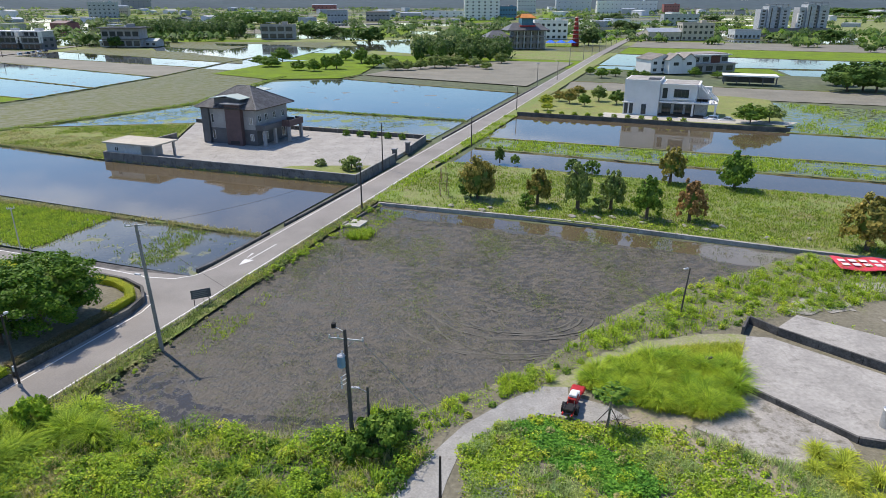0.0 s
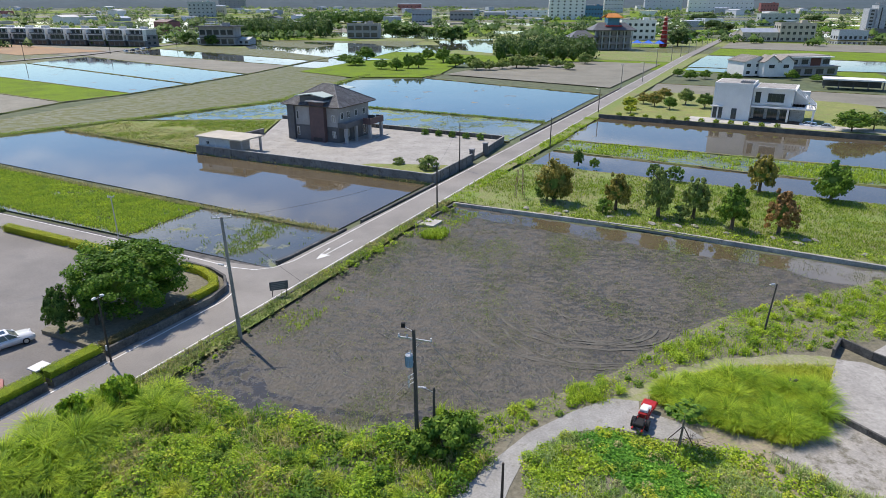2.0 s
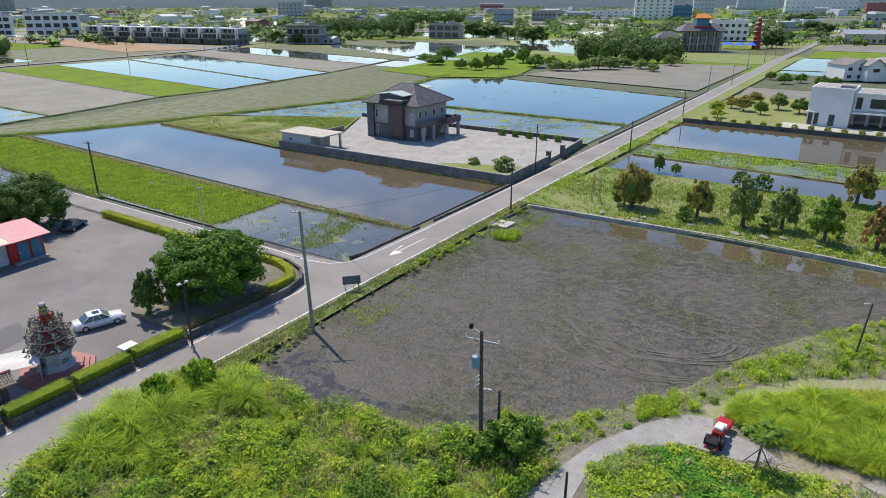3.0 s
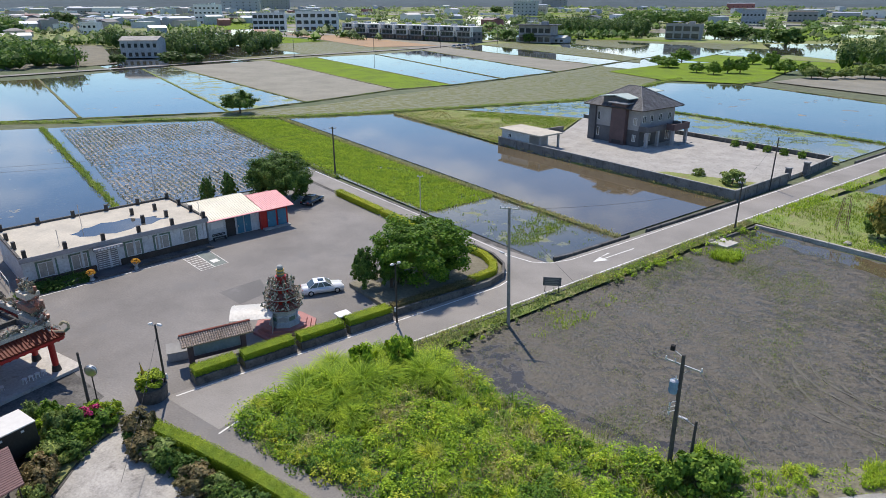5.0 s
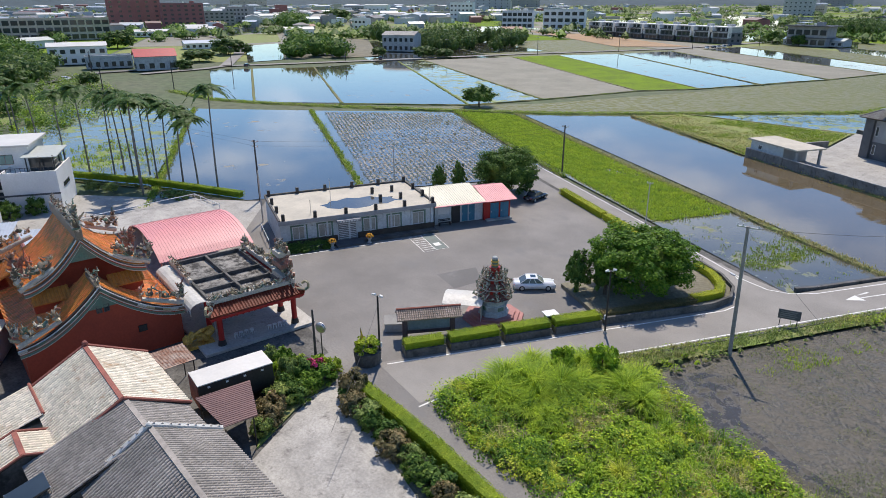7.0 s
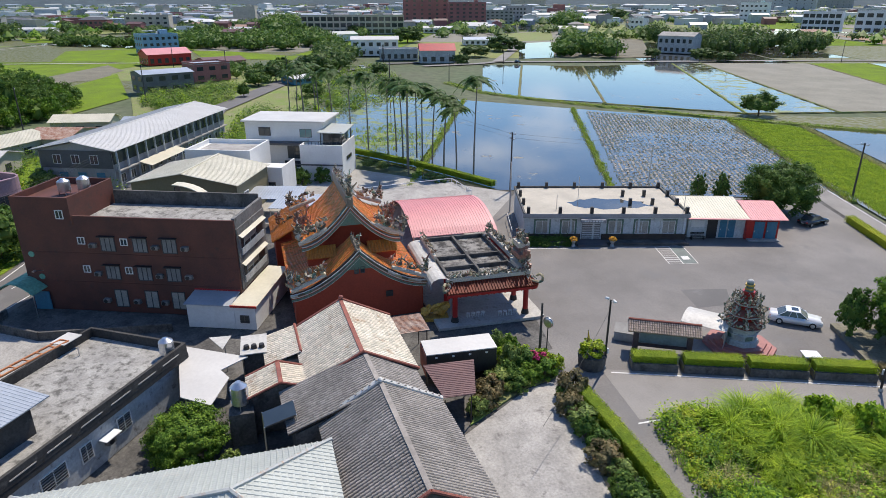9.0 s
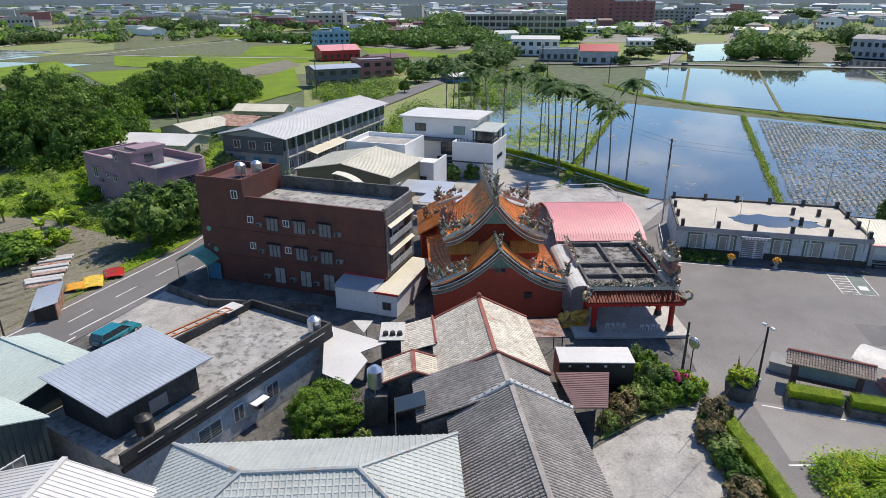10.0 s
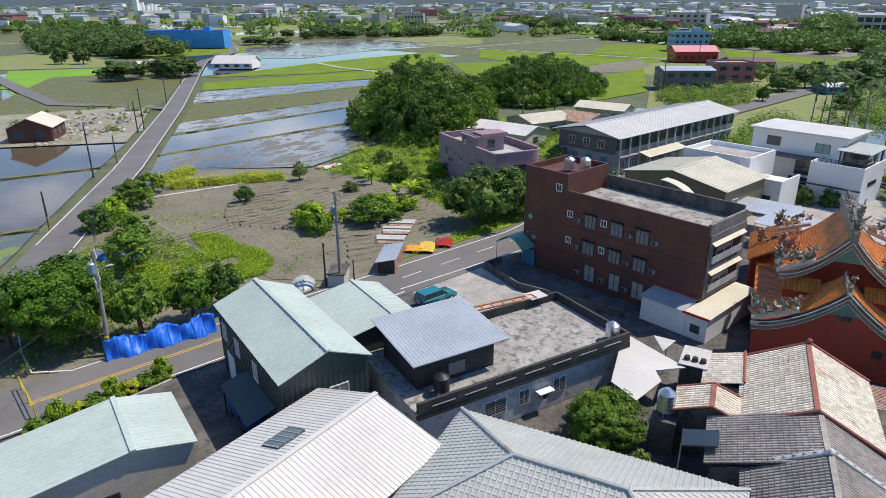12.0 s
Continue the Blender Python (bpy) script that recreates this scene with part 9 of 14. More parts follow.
# ---- plants ----
LEAF = {
    "tree": leaf_mat("tree_leaf", (0.145, 0.245, 0.03)), "dark": leaf_mat("dark_leaf", (0.105, 0.18, 0.035)), "bright": leaf_mat("bright_leaf", (0.295, 0.42, 0.03), 0.42),
    "rust": leaf_mat("rust_leaf", (0.32, 0.275, 0.06)), "redleaf": leaf_mat("red_leaf", (0.36, 0.215, 0.075)), "fartree": leaf_mat("far_tree_leaf", (0.105, 0.16, 0.045)), "bamboo": leaf_mat("bamboo_leaf", (0.22, 0.31, 0.065)), "olive": leaf_mat("olive_leaf", (0.24, 0.30, 0.08)),
    "paddygreen": leaf_mat("paddy_grass_blade", (0.25, 0.34, 0.04), 0.4), "grass": leaf_mat("grass_blade", (0.345, 0.46, 0.04), 0.42, trans=0.3), "lime": leaf_mat("lime_weed_leaf", (0.46, 0.5, 0.055), 0.36, trans=0.3), "pale": leaf_mat("pale_grass_blade", (0.43, 0.5, 0.17), 0.35, trans=0.3), "straw": leaf_mat("straw_blade", (0.42, 0.38, 0.15), 0.4, trans=0.25),
    "hedge": leaf_mat("hedge_leaf", (0.3, 0.38, 0.03), 0.4), "shade": leaf_mat("shade_tree_leaf", (0.105, 0.205, 0.02)), "yellowhedge": leaf_mat("yellow_hedge_leaf", (0.42, 0.45, 0.04), 0.4), "palm": leaf_mat("palm_leaf", (0.07, 0.13, 0.03), 0.4, trans=0.15), "brownplant": leaf_mat("brown_shrub_leaf", (0.24, 0.19, 0.085), 0.5),
    "creeper": leaf_mat("creeper_leaf", (0.15, 0.34, 0.04), 0.4), "stub": leaf_mat("stubble", (0.2, 0.215, 0.085), 0.5, trans=0.15),
}
M["bark"] = mat("bark", (0.13, 0.10, 0.075), (0.085, 0.068, 0.052), rough=0.9, s1=1.5, s2=10, var=0.25, bump=0.5)
M["palmbark"] = mat("grey_palm_bark", (0.22, 0.20, 0.17), (0.16, 0.145, 0.125), rough=0.9, s1=1.5, s2=10, var=0.2, bump=0.3)


def quads(c, nrm, size, rs, aspect=1.6):
    """Leaf quads at centres c with rough normals: vertex array and face list."""
    n = len(c)
    t = rs.normal(size=(n, 3))
    a = np.cross(nrm, t)
    a /= np.linalg.norm(a, axis=1)[:, None] + 1e-9
    b = np.cross(nrm, a)
    b /= np.linalg.norm(b, axis=1)[:, None] + 1e-9
    s = (size * rs.uniform(0.6, 1.3, n))[:, None]
    a, b = a * s * 0.5, b * s * 0.5 * aspect
    v = np.stack([c - b, c + a * 0.9, c + b, c - a * 0.9], 1).reshape(-1, 3)
    f = np.arange(4 * n).reshape(-1, 4)
    return v, f


def leaf_mesh(name, v, f, material):
    me = bpy.data.meshes.new(name)
    me.vertices.add(len(v))
    me.vertices.foreach_set("co", np.asarray(v, dtype=np.float32).ravel())
    me.loops.add(f.size)
    me.loops.foreach_set("vertex_index", np.asarray(f, dtype=np.int32).ravel())
    me.polygons.add(len(f))
    k = f.shape[1]
    me.polygons.foreach_set("loop_start", np.arange(0, f.size, k, dtype=np.int32))
    me.polygons.foreach_set("loop_total", np.full(len(f), k, dtype=np.int32))
    me.materials.append(material)
    me.update()
    return me


def crown_points(clumps, per, seed, spread=0.2, flat=1.0, lo=0.45, top=0.0):
    """Leaf centres and normals of a unit crown, clustered, with an uneven outline."""
    rs = np.random.RandomState(seed)
    d = rs.normal(size=(clumps, 3))
    d /= np.linalg.norm(d, axis=1)[:, None]
    d[:, 2] = np.where(d[:, 2] < -0.75, -d[:, 2] * 0.6, d[:, 2])
    r = rs.uniform(lo, 1.0, clumps) ** 0.6 * rs.uniform(0.82, 1.08, clumps)
    c = d * r[:, None]
    c[:, 2] *= flat
    rad = rs.uniform(0.6, 1.35, clumps) * spread
    p = rs.normal(size=(clumps, per, 3))
    p /= np.linalg.norm(p, axis=2)[:, :, None] + 1e-9
    p *= (rs.uniform(0.2, 1, (clumps, per)) ** 0.5)[:, :, None]
    pts = c[:, None, :] + p * rad[:, None, None] * np.array([1, 1, 0.75])
    nrm = p * 0.8 + d[:, None, :] * 0.7 + rs.normal(size=p.shape) * 0.5
    nrm[:, :, 2] += 0.35
    nrm = nrm.reshape(-1, 3)
    nrm /= np.linalg.norm(nrm, axis=1)[:, None] + 1e-9
    return pts.reshape(-1, 3), nrm, rs


CROWNS = {}


def crown(kind, key):
    """Shared crown meshes: kind sets the shape, key the leaf colour."""
    if (kind, key) in CROWNS:
        return CROWNS[kind, key]
    cl, per, size, spread, flat, seed = {"big": (230, 125, 0.04, 0.15, 0.78, 3), "broad": (80, 44, 0.1, 0.22, 0.8, 5), "tall": (74, 44, 0.1, 0.19, 1.0, 8), "loose": (44, 44, 0.12, 0.22, 0.9, 13), "far": (50, 28, 0.19, 0.28, 0.8, 17), "bush": (44, 44, 0.14, 0.26, 0.75, 21)}[kind]
    p, n, rs = crown_points(cl, per, seed, spread, flat, {"big": 0.62}.get(kind, 0.5))
    if kind == "tall":
        p[:, :2] *= (1.12 - 0.5 * np.clip((p[:, 2:] + 1) / 2, 0, 1))
    v, f = quads(p, n, size, rs, 1.5)
    CROWNS[kind, key] = leaf_mesh("crown", v, f, LEAF[key])
    return CROWNS[kind, key]


def trunk_mesh():
    bm = bmesh.new()
    rng = random.Random(3)
    pts = [Vector((0, 0, -0.02)), Vector((0.01, 0.0, 0.3)), Vector((-0.01, 0.02, 0.55)), Vector((0.02, 0.0, 0.8))]
    rad = [0.045, 0.034, 0.028, 0.015]
    for a, b, r0, r1 in zip(pts, pts[1:], rad, rad[1:]):
        rod(bm, a, b, r0, r1, 7)
    for k in range(7):
        z = 0.32 + 0.06 * k
        a = k * 2.4
        rod(bm, (0, 0, z), (0.22 * math.cos(a), 0.22 * math.sin(a), z + 0.2 + 0.05 * rng.random()), 0.016, 0.005, 5)
    me = bpy.data.meshes.new("trunk")
    bm.to_mesh(me)
    bm.free()
    me.materials.append(M["bark"])
    return me


TRUNK = trunk_mesh()
# added filler ball for crowns, its dark colour standing in for inner shade
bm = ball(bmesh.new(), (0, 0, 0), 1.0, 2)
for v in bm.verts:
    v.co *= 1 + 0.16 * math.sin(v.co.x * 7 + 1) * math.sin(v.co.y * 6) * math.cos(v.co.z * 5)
INNER = bpy.data.meshes.new("crown_shade_core")
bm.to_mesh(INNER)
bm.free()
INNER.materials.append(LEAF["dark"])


def tree(x, y, h, r, kind="broad", key="tree", z=0.0, low=0.25, label="", group="", name="tree", rz=None, cat="tree"):
    """A tree h tall with a crown of radius r that begins at low * h."""
    t = thing(name, x, y, z, 0, label or "leafy green tree with rounded crown", cat, group)
    rz = (x * 37 + y * 11) % 360 if rz is None else rz
    k = new("trunk", TRUNK)
    k.parent = t
    w = max(0.9, h * 0.16) if h < 7 else h * 0.22
    k.matrix_basis = Matrix.LocRotScale((0, 0, 0), Euler((0, 0, radians(rz))), (h * 0.9, h * 0.9, h * 0.95))
    c = new("crown", crown(kind, key))
    c.parent = t
    hz = h * (1 - low) / 2
    fl = {"big": 0.72, "broad": 0.8, "tall": 1.0, "loose": 0.9, "far": 0.8, "bush": 0.75}[kind]
    c.matrix_basis = Matrix.LocRotScale((0, 0, h * low + hz * 0.9), Euler((0, 0, radians(rz))), (r, r, hz / fl))
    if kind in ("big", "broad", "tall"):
        i = new("crown_shade_core", INNER)
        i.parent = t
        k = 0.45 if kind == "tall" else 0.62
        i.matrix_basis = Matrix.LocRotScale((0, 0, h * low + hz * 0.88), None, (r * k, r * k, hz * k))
    return t


def shrub(x, y, r, h=None, key="tree", label="", z=0.0, group="", name="shrub"):
    t = thing(name, x, y, z, 0, label or "dense green shrub", "shrub", group)
    c = new("foliage", crown("bush", key))
    c.parent = t
    h = h or r * 1.5
    c.matrix_basis = Matrix.LocRotScale((0, 0, h * 0.45), Euler((0, 0, (x * 7 + y * 3) % 6)), (r, r, h * 0.72))
    s = part("stem", cyl(bmesh.new(), 0, 0, -0.05, h * 0.5, r * 0.1 + 0.03, 0.03, 6), M["bark"], t)
    return t


# tall island tree and its neighbours
tree(-37.9, 57.3, 7.3, 5.7, "big", "shade", 0.4, 0.1, "large broad-crowned shade tree in the planted island")
tree(*uv(33.8, 57.4), 5.4, 1.8, "tall", "dark", 0.3, 0.03, "dark columnar evergreen tree beside the shade tree", "island evergreens", rz=10)
tree(*uv(36.2, 55.6), 5.2, 1.7, "tall", "dark", 0.3, 0.03, "dark columnar evergreen tree beside the shade tree", "island evergreens", rz=80)
# trees behind the hall
tree(*uv(41.5, 96.5), 7.8, 5.2, "big", "dark", 0, 0.06, "large dark tree behind the parking lot")
tree(*uv(34, 99), 5.8, 1.5, "tall", "dark", 0, 0.1, "dark pointed evergreen behind the hall", "hall evergreens")
tree(*uv(31, 100), 5.2, 1.4, "tall", "dark", 0, 0.1, "dark pointed evergreen behind the hall", "hall evergreens")
tree(-150.6, 131.0, 6.6, 5.0, "broad", "dark", -0.2, 0.1, "single round tree on the paddy bank")
# row on the grassy plot
for x, y, h, r, key, kd in ((8.1, 101.4, 7.2, 2.5, "rust", "broad"), (7.0, 101.8, 4.0, 1.9, "dark", "loose"), (17.3, 98.0, 6.5, 2.0, "rust", "tall"), (23.1, 95.0, 8.2, 2.1, "olive", "tall"), (28.2, 94.9, 7.0, 2.1, "olive", "tall"), (32.3, 90.3, 7.2, 2.2, "tree", "tall"), (38.3, 89.2, 6.9, 2.1, "redleaf", "tall"), (42.9, 110.3, 7.3, 2.4, "rust", "tall"), (52.8, 106.6, 6.6, 2.6, "tree", "broad"), (56.7, 76.8, 8.4, 3.2, "rust", "tall"), (14.4, 126.8, 3.6, 1.1, "dark", "tall"), (17.3, 125.7, 1.8, 0.9, "tree", "bush"), (15.1, 95.9, 2.6, 1.2, "tree", "loose"), (27.0, 118.0, 3.0, 1.4, "dark", "loose"), (30.5, 116.5, 3.0, 1.4, "tree", "loose"), (26.0, 93.5, 2.6, 1.1, "olive", "loose")):
    tree(x, y, h, r * 1.12, kd, key, 0, 0.05, {"rust": "young tree turning rust red", "redleaf": "young tree turning deep red", "olive": "young olive-green conical tree", "tree": "young leafy green tree", "dark": "small dark green tree"}[key] + " on the grassy plot", "plot trees")
# compound shrubs
shrub(*uv(107.5, 55.8), 2.1, 2.6, "olive", "clipped round shrub on the compound lawn", 0.25)
shrub(*uv(108.5, 63.0), 1.2, 1.3, "olive", "low clipped round shrub on the lawn", 0.25)
for k in range(5):
    shrub(*uv(137.6, 58 + 3.6 * k), 0.9, 1.4, "tree", "small shrub along the compound wall", 0.25, "wall shrubs")
# white house garden
for u0, v0, h, r, key in ((199, 36, 3.5, 2.2, "yellowhedge"), (206, 30, 4.5, 2.4, "rust"), (210, 34, 3.5, 2.0, "rust"), (202, 25, 3.8, 1.9, "tree"), (214, 22, 5.0, 2.4, "olive"), (209, 16, 4.5, 2.6, "dark"), (190, 34, 2.4, 1.8, "yellowhedge"), (186, -20, 5.2, 4.2, "tree"), (190, -25, 4.5, 3.4, "olive"), (225, 30, 3.5, 2.5, "rust")):
    tree(*uv(u0, v0), h, r, "broad", key, 0.55, 0.15, "garden tree beside the white house", "white house garden trees")
for k in range(12):
    shrub(*uv(184.0, 36 - 3.6 * k), 0.8, 0.9, "hedge", "low garden shrub along the retaining wall", 0.55, "retaining wall shrubs")


def hedge(name, pts, w, h, key, label, z=0.0, density=420, leaf=0.06, group=""):
    """A clipped hedge along a line: dark core and a skin of leaves."""
    t = thing(name, pts[0][0], pts[0][1], 0, 0, label, "hedge", group)
    o = Vector((pts[0][0], pts[0][1], 0))
    bm = bmesh.new()
    loc = [(p[0] - o.x, p[1] - o.y) for p in pts]
    strip(bm, loc, w * 0.9, w * 0.82, z - 0.05, z + h * 0.94, 0.0, 3.0)
    part("core", bm, LEAF[key], t)
    rs = np.random.RandomState(int(abs(o.x * 13 + o.y * 7)) % 9999)
    cs, ns = [], []
    for a, b in zip(loc, loc[1:]):
        a, b = np.array((*a, 0.0)), np.array((*b, 0.0))
        ln = np.linalg.norm(b - a)
        d = (b - a) / ln
        sd = np.array((-d[1], d[0], 0))
        n = int(ln * (w + 2 * h) * density)
        q = rs.uniform(0, w + 2 * h, n)
        s = rs.uniform(-0.03, 1.03, n) * ln
        off = np.where(q < h, -w / 2, np.where(q > h + w, w / 2, q - h - w / 2))
        zz = np.where(q < h, q, np.where(q > h + w, w + 2 * h - q, h))
        p = a + d * s[:, None] + sd * off[:, None] + np.array((0, 0, 1.0)) * (zz + z)[:, None] + rs.normal(size=(n, 3)) * 0.05
        nn = np.where((q < h)[:, None], -sd, np.where((q > h + w)[:, None], sd, np.array((0, 0, 1.0)))) + rs.normal(size=(n, 3)) * 0.5
        cs.append(p)
        ns.append(nn / np.linalg.norm(nn, axis=1)[:, None])
    v, f = quads(np.concatenate(cs), np.concatenate(ns), leaf, rs, 1.3)
    ob = new("foliage", leaf_mesh("foliage", v, f, LEAF[key]))
    ob.parent = t
    return t


# planter walls and hedge blocks along the road
for u0, u1, key in ((12.6, 16.4, "hedge"), (16.9, 21.8, "hedge"), (22.3, 27.0, "hedge"), (27.5, 32.4, "hedge")):
    p = uv(u0, 50.4)
    w = thing("planter_wall", p[0], p[1], 0, ROT, "dark stained low planter wall below the hedge", "planter", "hedge planters")
    part("wall", bx(0, u1 - u0, -0.85, -0.6, 0, 0.75), M["concrete_dk"], w)
    part("wall", bx(0, u1 - u0, 0.6, 0.85, 0, 0.7), M["concrete_dk"], w)
    part("soil", bx(0.0, u1 - u0, -0.6, 0.6, 0, 0.6), M["soil"], w)
    hedge("hedge", uvs((u0 + 0.1, 50.4), (u1 - 0.1, 50.4)), 1.3, 0.8, key, "clipped bright green hedge block in a planter", 0.55, group="hedge blocks")
ISL = [(33, 50.2), (40, 49.9), (45.5, 49.8), (48.4, 50.6), (50.4, 52.6), (51.6, 56), (51.8, 60)]
bm = bmesh.new()
strip(bm, uvs(*ISL), 0.35, 0.3, 0, 0.75, 0.0, 1.5)
structure(link("island_kerb_wall", bm, M["concrete_dk"]), "dark curved kerb wall of the planted island", "kerb")
ground_poly("island_soil", uvs((33, 50.3), (45.5, 50.0), (48.4, 50.8), (50.2, 52.8), (51.4, 56), (50.8, 59), (46, 60.5), (38, 60.5), (33, 59.5)), 0.42, M["soil"], "soil of the planted island", "ground", 0.4)
hedge("hedge", uvs((44, 51.2), (47.5, 51.4), (49.2, 53.2), (50.2, 56), (50.3, 59)), 0.9, 0.7, "yellowhedge", "curved yellow-green hedge round the island", 0.42)
hedge("hedge", uvs((33.2, 51.0), (38, 50.8), (44, 50.9)), 1.0, 0.55, "brownplant", "low bronze and green border planting", 0.42)
hedge("hedge", uvs((50.0, 64), (50.2, 72), (50.2, 79)), 1.2, 0.9, "yellowhedge", "clipped hedge along the side road", 0.0)
hedge("hedge", uvs((50.2, 80), (50.3, 93)), 1.2, 0.9, "yellowhedge", "clipped hedge along the side road", 0.0)
# lane hedge and garden by the temple
hedge("hedge", [(-39.6, 23.2), (-35, 23.4), (-29.8, 23.4), (-22, 23.0), (-14, 21.4)], 1.1, 1.1, "hedge", "bright green hedge along the lane")
for k in range(16):
    x, y = -39.6 + 1.55 * k, 22.0 - 0.06 * k - (0.5 if k % 2 else 0)
    shrub(x, y, 0.95 + 0.2 * (k % 3), 1.3 + 0.3 * (k % 2), ("dark", "brownplant", "olive", "dark")[k % 4], "dusky garden shrub along the hedge", 0, "lane border shrubs")
shrub(-39.9, 22.6, 1.3, 2.2, "brownplant", "tall bronze shrub at the lane corner")
GARD = [(-49.5, 20.0), (-44.0, 23.6), (-42.6, 22.4), (-41.8, 19.4), (-38.2, 13.6), (-42.3, 16.2), (-42.6, 18.6), (-49.6, 18.6)]
ground_poly("garden_bed", GARD, 0.12, M["grass"], "planted garden bed beside the yard", "garden", 0.15)
rg = random.Random(12)
for x, y, r, h, key in ((-48.6, 19.3, 0.9, 1.6, "olive"), (-47.2, 19.9, 1.0, 1.8, "tree"), (-46.0, 20.8, 0.9, 1.3, "hedge"), (-45.3, 22.2, 0.8, 1.2, "bright"), (-44.0, 22.8, 0.9, 1.3, "hedge"), (-43.2, 21.6, 1.2, 1.5, "tree"), (-44.4, 20.4, 1.2, 1.9, "dark"), (-42.9, 20.0, 1.1, 1.4, "tree"), (-45.0, 19.2, 1.0, 2.2, "olive"), (-43.0, 18.2, 1.2, 1.8, "dark"), (-42.2, 17.2, 1.2, 1.8, "olive"), (-41.4, 16.2, 1.2, 1.7, "brownplant"), (-40.4, 15.4, 1.1, 1.6, "brownplant"), (-41.8, 18.6, 1.0, 1.2, "dark"), (-39.6, 14.6, 0.9, 1.3, "olive"), (-46.6, 19.0, 0.8, 1.1, "bright")):
    shrub(x, y, r, h, key, "garden shrub in the planted bed", 0.1, "garden bed shrubs")
fl = thing("flowering_shrub", -44.2, 21.4, 0.1, 0, "bougainvillea shrub covered in pink flowers", "shrub")
p_, n_, rs_ = crown_points(20, 26, 31, 0.3, 0.7)
v_, f_ = quads(p_ * np.array((0.9, 0.9, 0.7)) + np.array((0, 0, 1.3)), n_, 0.16, rs_, 1.2)
o_ = new("blossom", leaf_mesh("blossom", v_, f_, M["magentaf"]))
o_["kind"] = "stuff"
o_.parent = fl
part("stem", cyl(bmesh.new(), 0, 0, -0.1, 1.2, 0.06, 0.03, 6), M["bark"], fl)
# trees between the houses
tree(-39.7, -6.2, 3.7, 2.7, "big", "tree", 0, 0.04, "round green tree between the houses")
for x, y, r, h in ((-36.4, -3.0, 1.1, 1.6), (-38.0, -3.4, 0.9, 1.2), (-41.8, -8.6, 0.9, 1.3), (-35.4, -4.8, 1.0, 1.3)):
    shrub(x, y, r, h, "olive", "overgrown shrub between the houses", 0, "yard shrubs")
for u0, v0, r, h in ((-36, 107, 1.7, 2.8), (-33.5, 105.4, 1.5, 2.6), (-39, 101, 1.2, 2.0), (-30.5, 107, 1.4, 2.6)):
    shrub(*uv(u0, v0), r, h, "dark", "dark shrub before the white house", 0, "white house shrubs")
# hedge along the palm paddy
hedge("hedge", uvs((-0.8, 107.2), (-8, 113.6), (-16, 120.4)), 1.1, 0.9, "hedge", "green hedge along the palm paddy")
hedge("hedge", uvs((-16.5, 120.8), (-24, 126), (-30, 130)), 1.1, 0.9, "hedge", "green hedge along the palm paddy")
for u0, v0 in ((-12, 110.5), (-10, 109), (-22, 118), (-25, 119.5)):
    shrub(*uv(u0, v0), 1.3, 1.2, "olive", "low palm-like shrub in the court", 0, "court shrubs")
# street side trees and garden south-west
for x, y, h, r, key, kd in ((-34.8, -48.8, 6.2, 2.3, "tree", "broad"), (-39.2, -46.8, 5.6, 2.3, "shade", "broad"), (-30.8, -53.8, 7.6, 4.8, "shade", "big"), (-27.6, -57.5, 7.0, 3.6, "dark", "broad"), (-35, -59, 6.6, 3.2, "dark", "broad"), (-29, -63, 5.6, 3.2, "dark", "broad"), (-43.0, -46.4, 5.0, 2.0, "dark", "broad")):
    tree(x, y, h, r, kd, key, 0, 0.2, "street-side tree over the blue tarpaulin", "street trees")
for u0, v0, h, r, key in ((-60.5, 62, 8.2, 4.8, "dark"), (-60, 68, 7.4, 4.4, "dark"), (-71, 51, 4.0, 3.4, "tree"), (-73, 55, 3.2, 2.4, "bright"), (-78, 66, 2.6, 1.6, "bright"), (-86, 68, 3.6, 2.0, "tree"), (-83, 74, 3.0, 1.8, "bright"), (-68, 74, 4.4, 2.8, "tree"), (-98, 55, 3.4, 1.3, "olive"), (-92, 42, 2.8, 1.5, "dark"), (-99, 74, 2.6, 1.8, "tree"), (-92, 82, 3.2, 2.0, "bright"), (-78, 92, 4.2, 2.6, "yellowhedge"), (-74, 96, 4.2, 2.4, "olive")):
    tree(*uv(u0, v0), h, r, "broad", key, -0.1, 0.1, "leafy tree in the overgrown garden", "garden trees")
for u0, v0, h, r in ((-75, 20, 5.2, 2.8), (-84, 23, 4.4, 2.4), (-80, 21.5, 3.8, 2.2), (-100, 29, 3.4, 2.2), (-107, 33, 3.6, 2.2)):
    tree(*uv(u0, v0), h, r, "loose", "tree", -0.1, 0.12, "roadside tree beside the tilled plot", "roadside trees")
hedge("vine_row", uvs((-108, 36.5), (-104, 47), (-101, 53)), 1.3, 0.8, "bright", "row of climbing vines on frames")
hedge("vine_row", uvs((-112, 35), (-116, 43)), 1.6, 0.8, "bright", "row of climbing vines on frames")


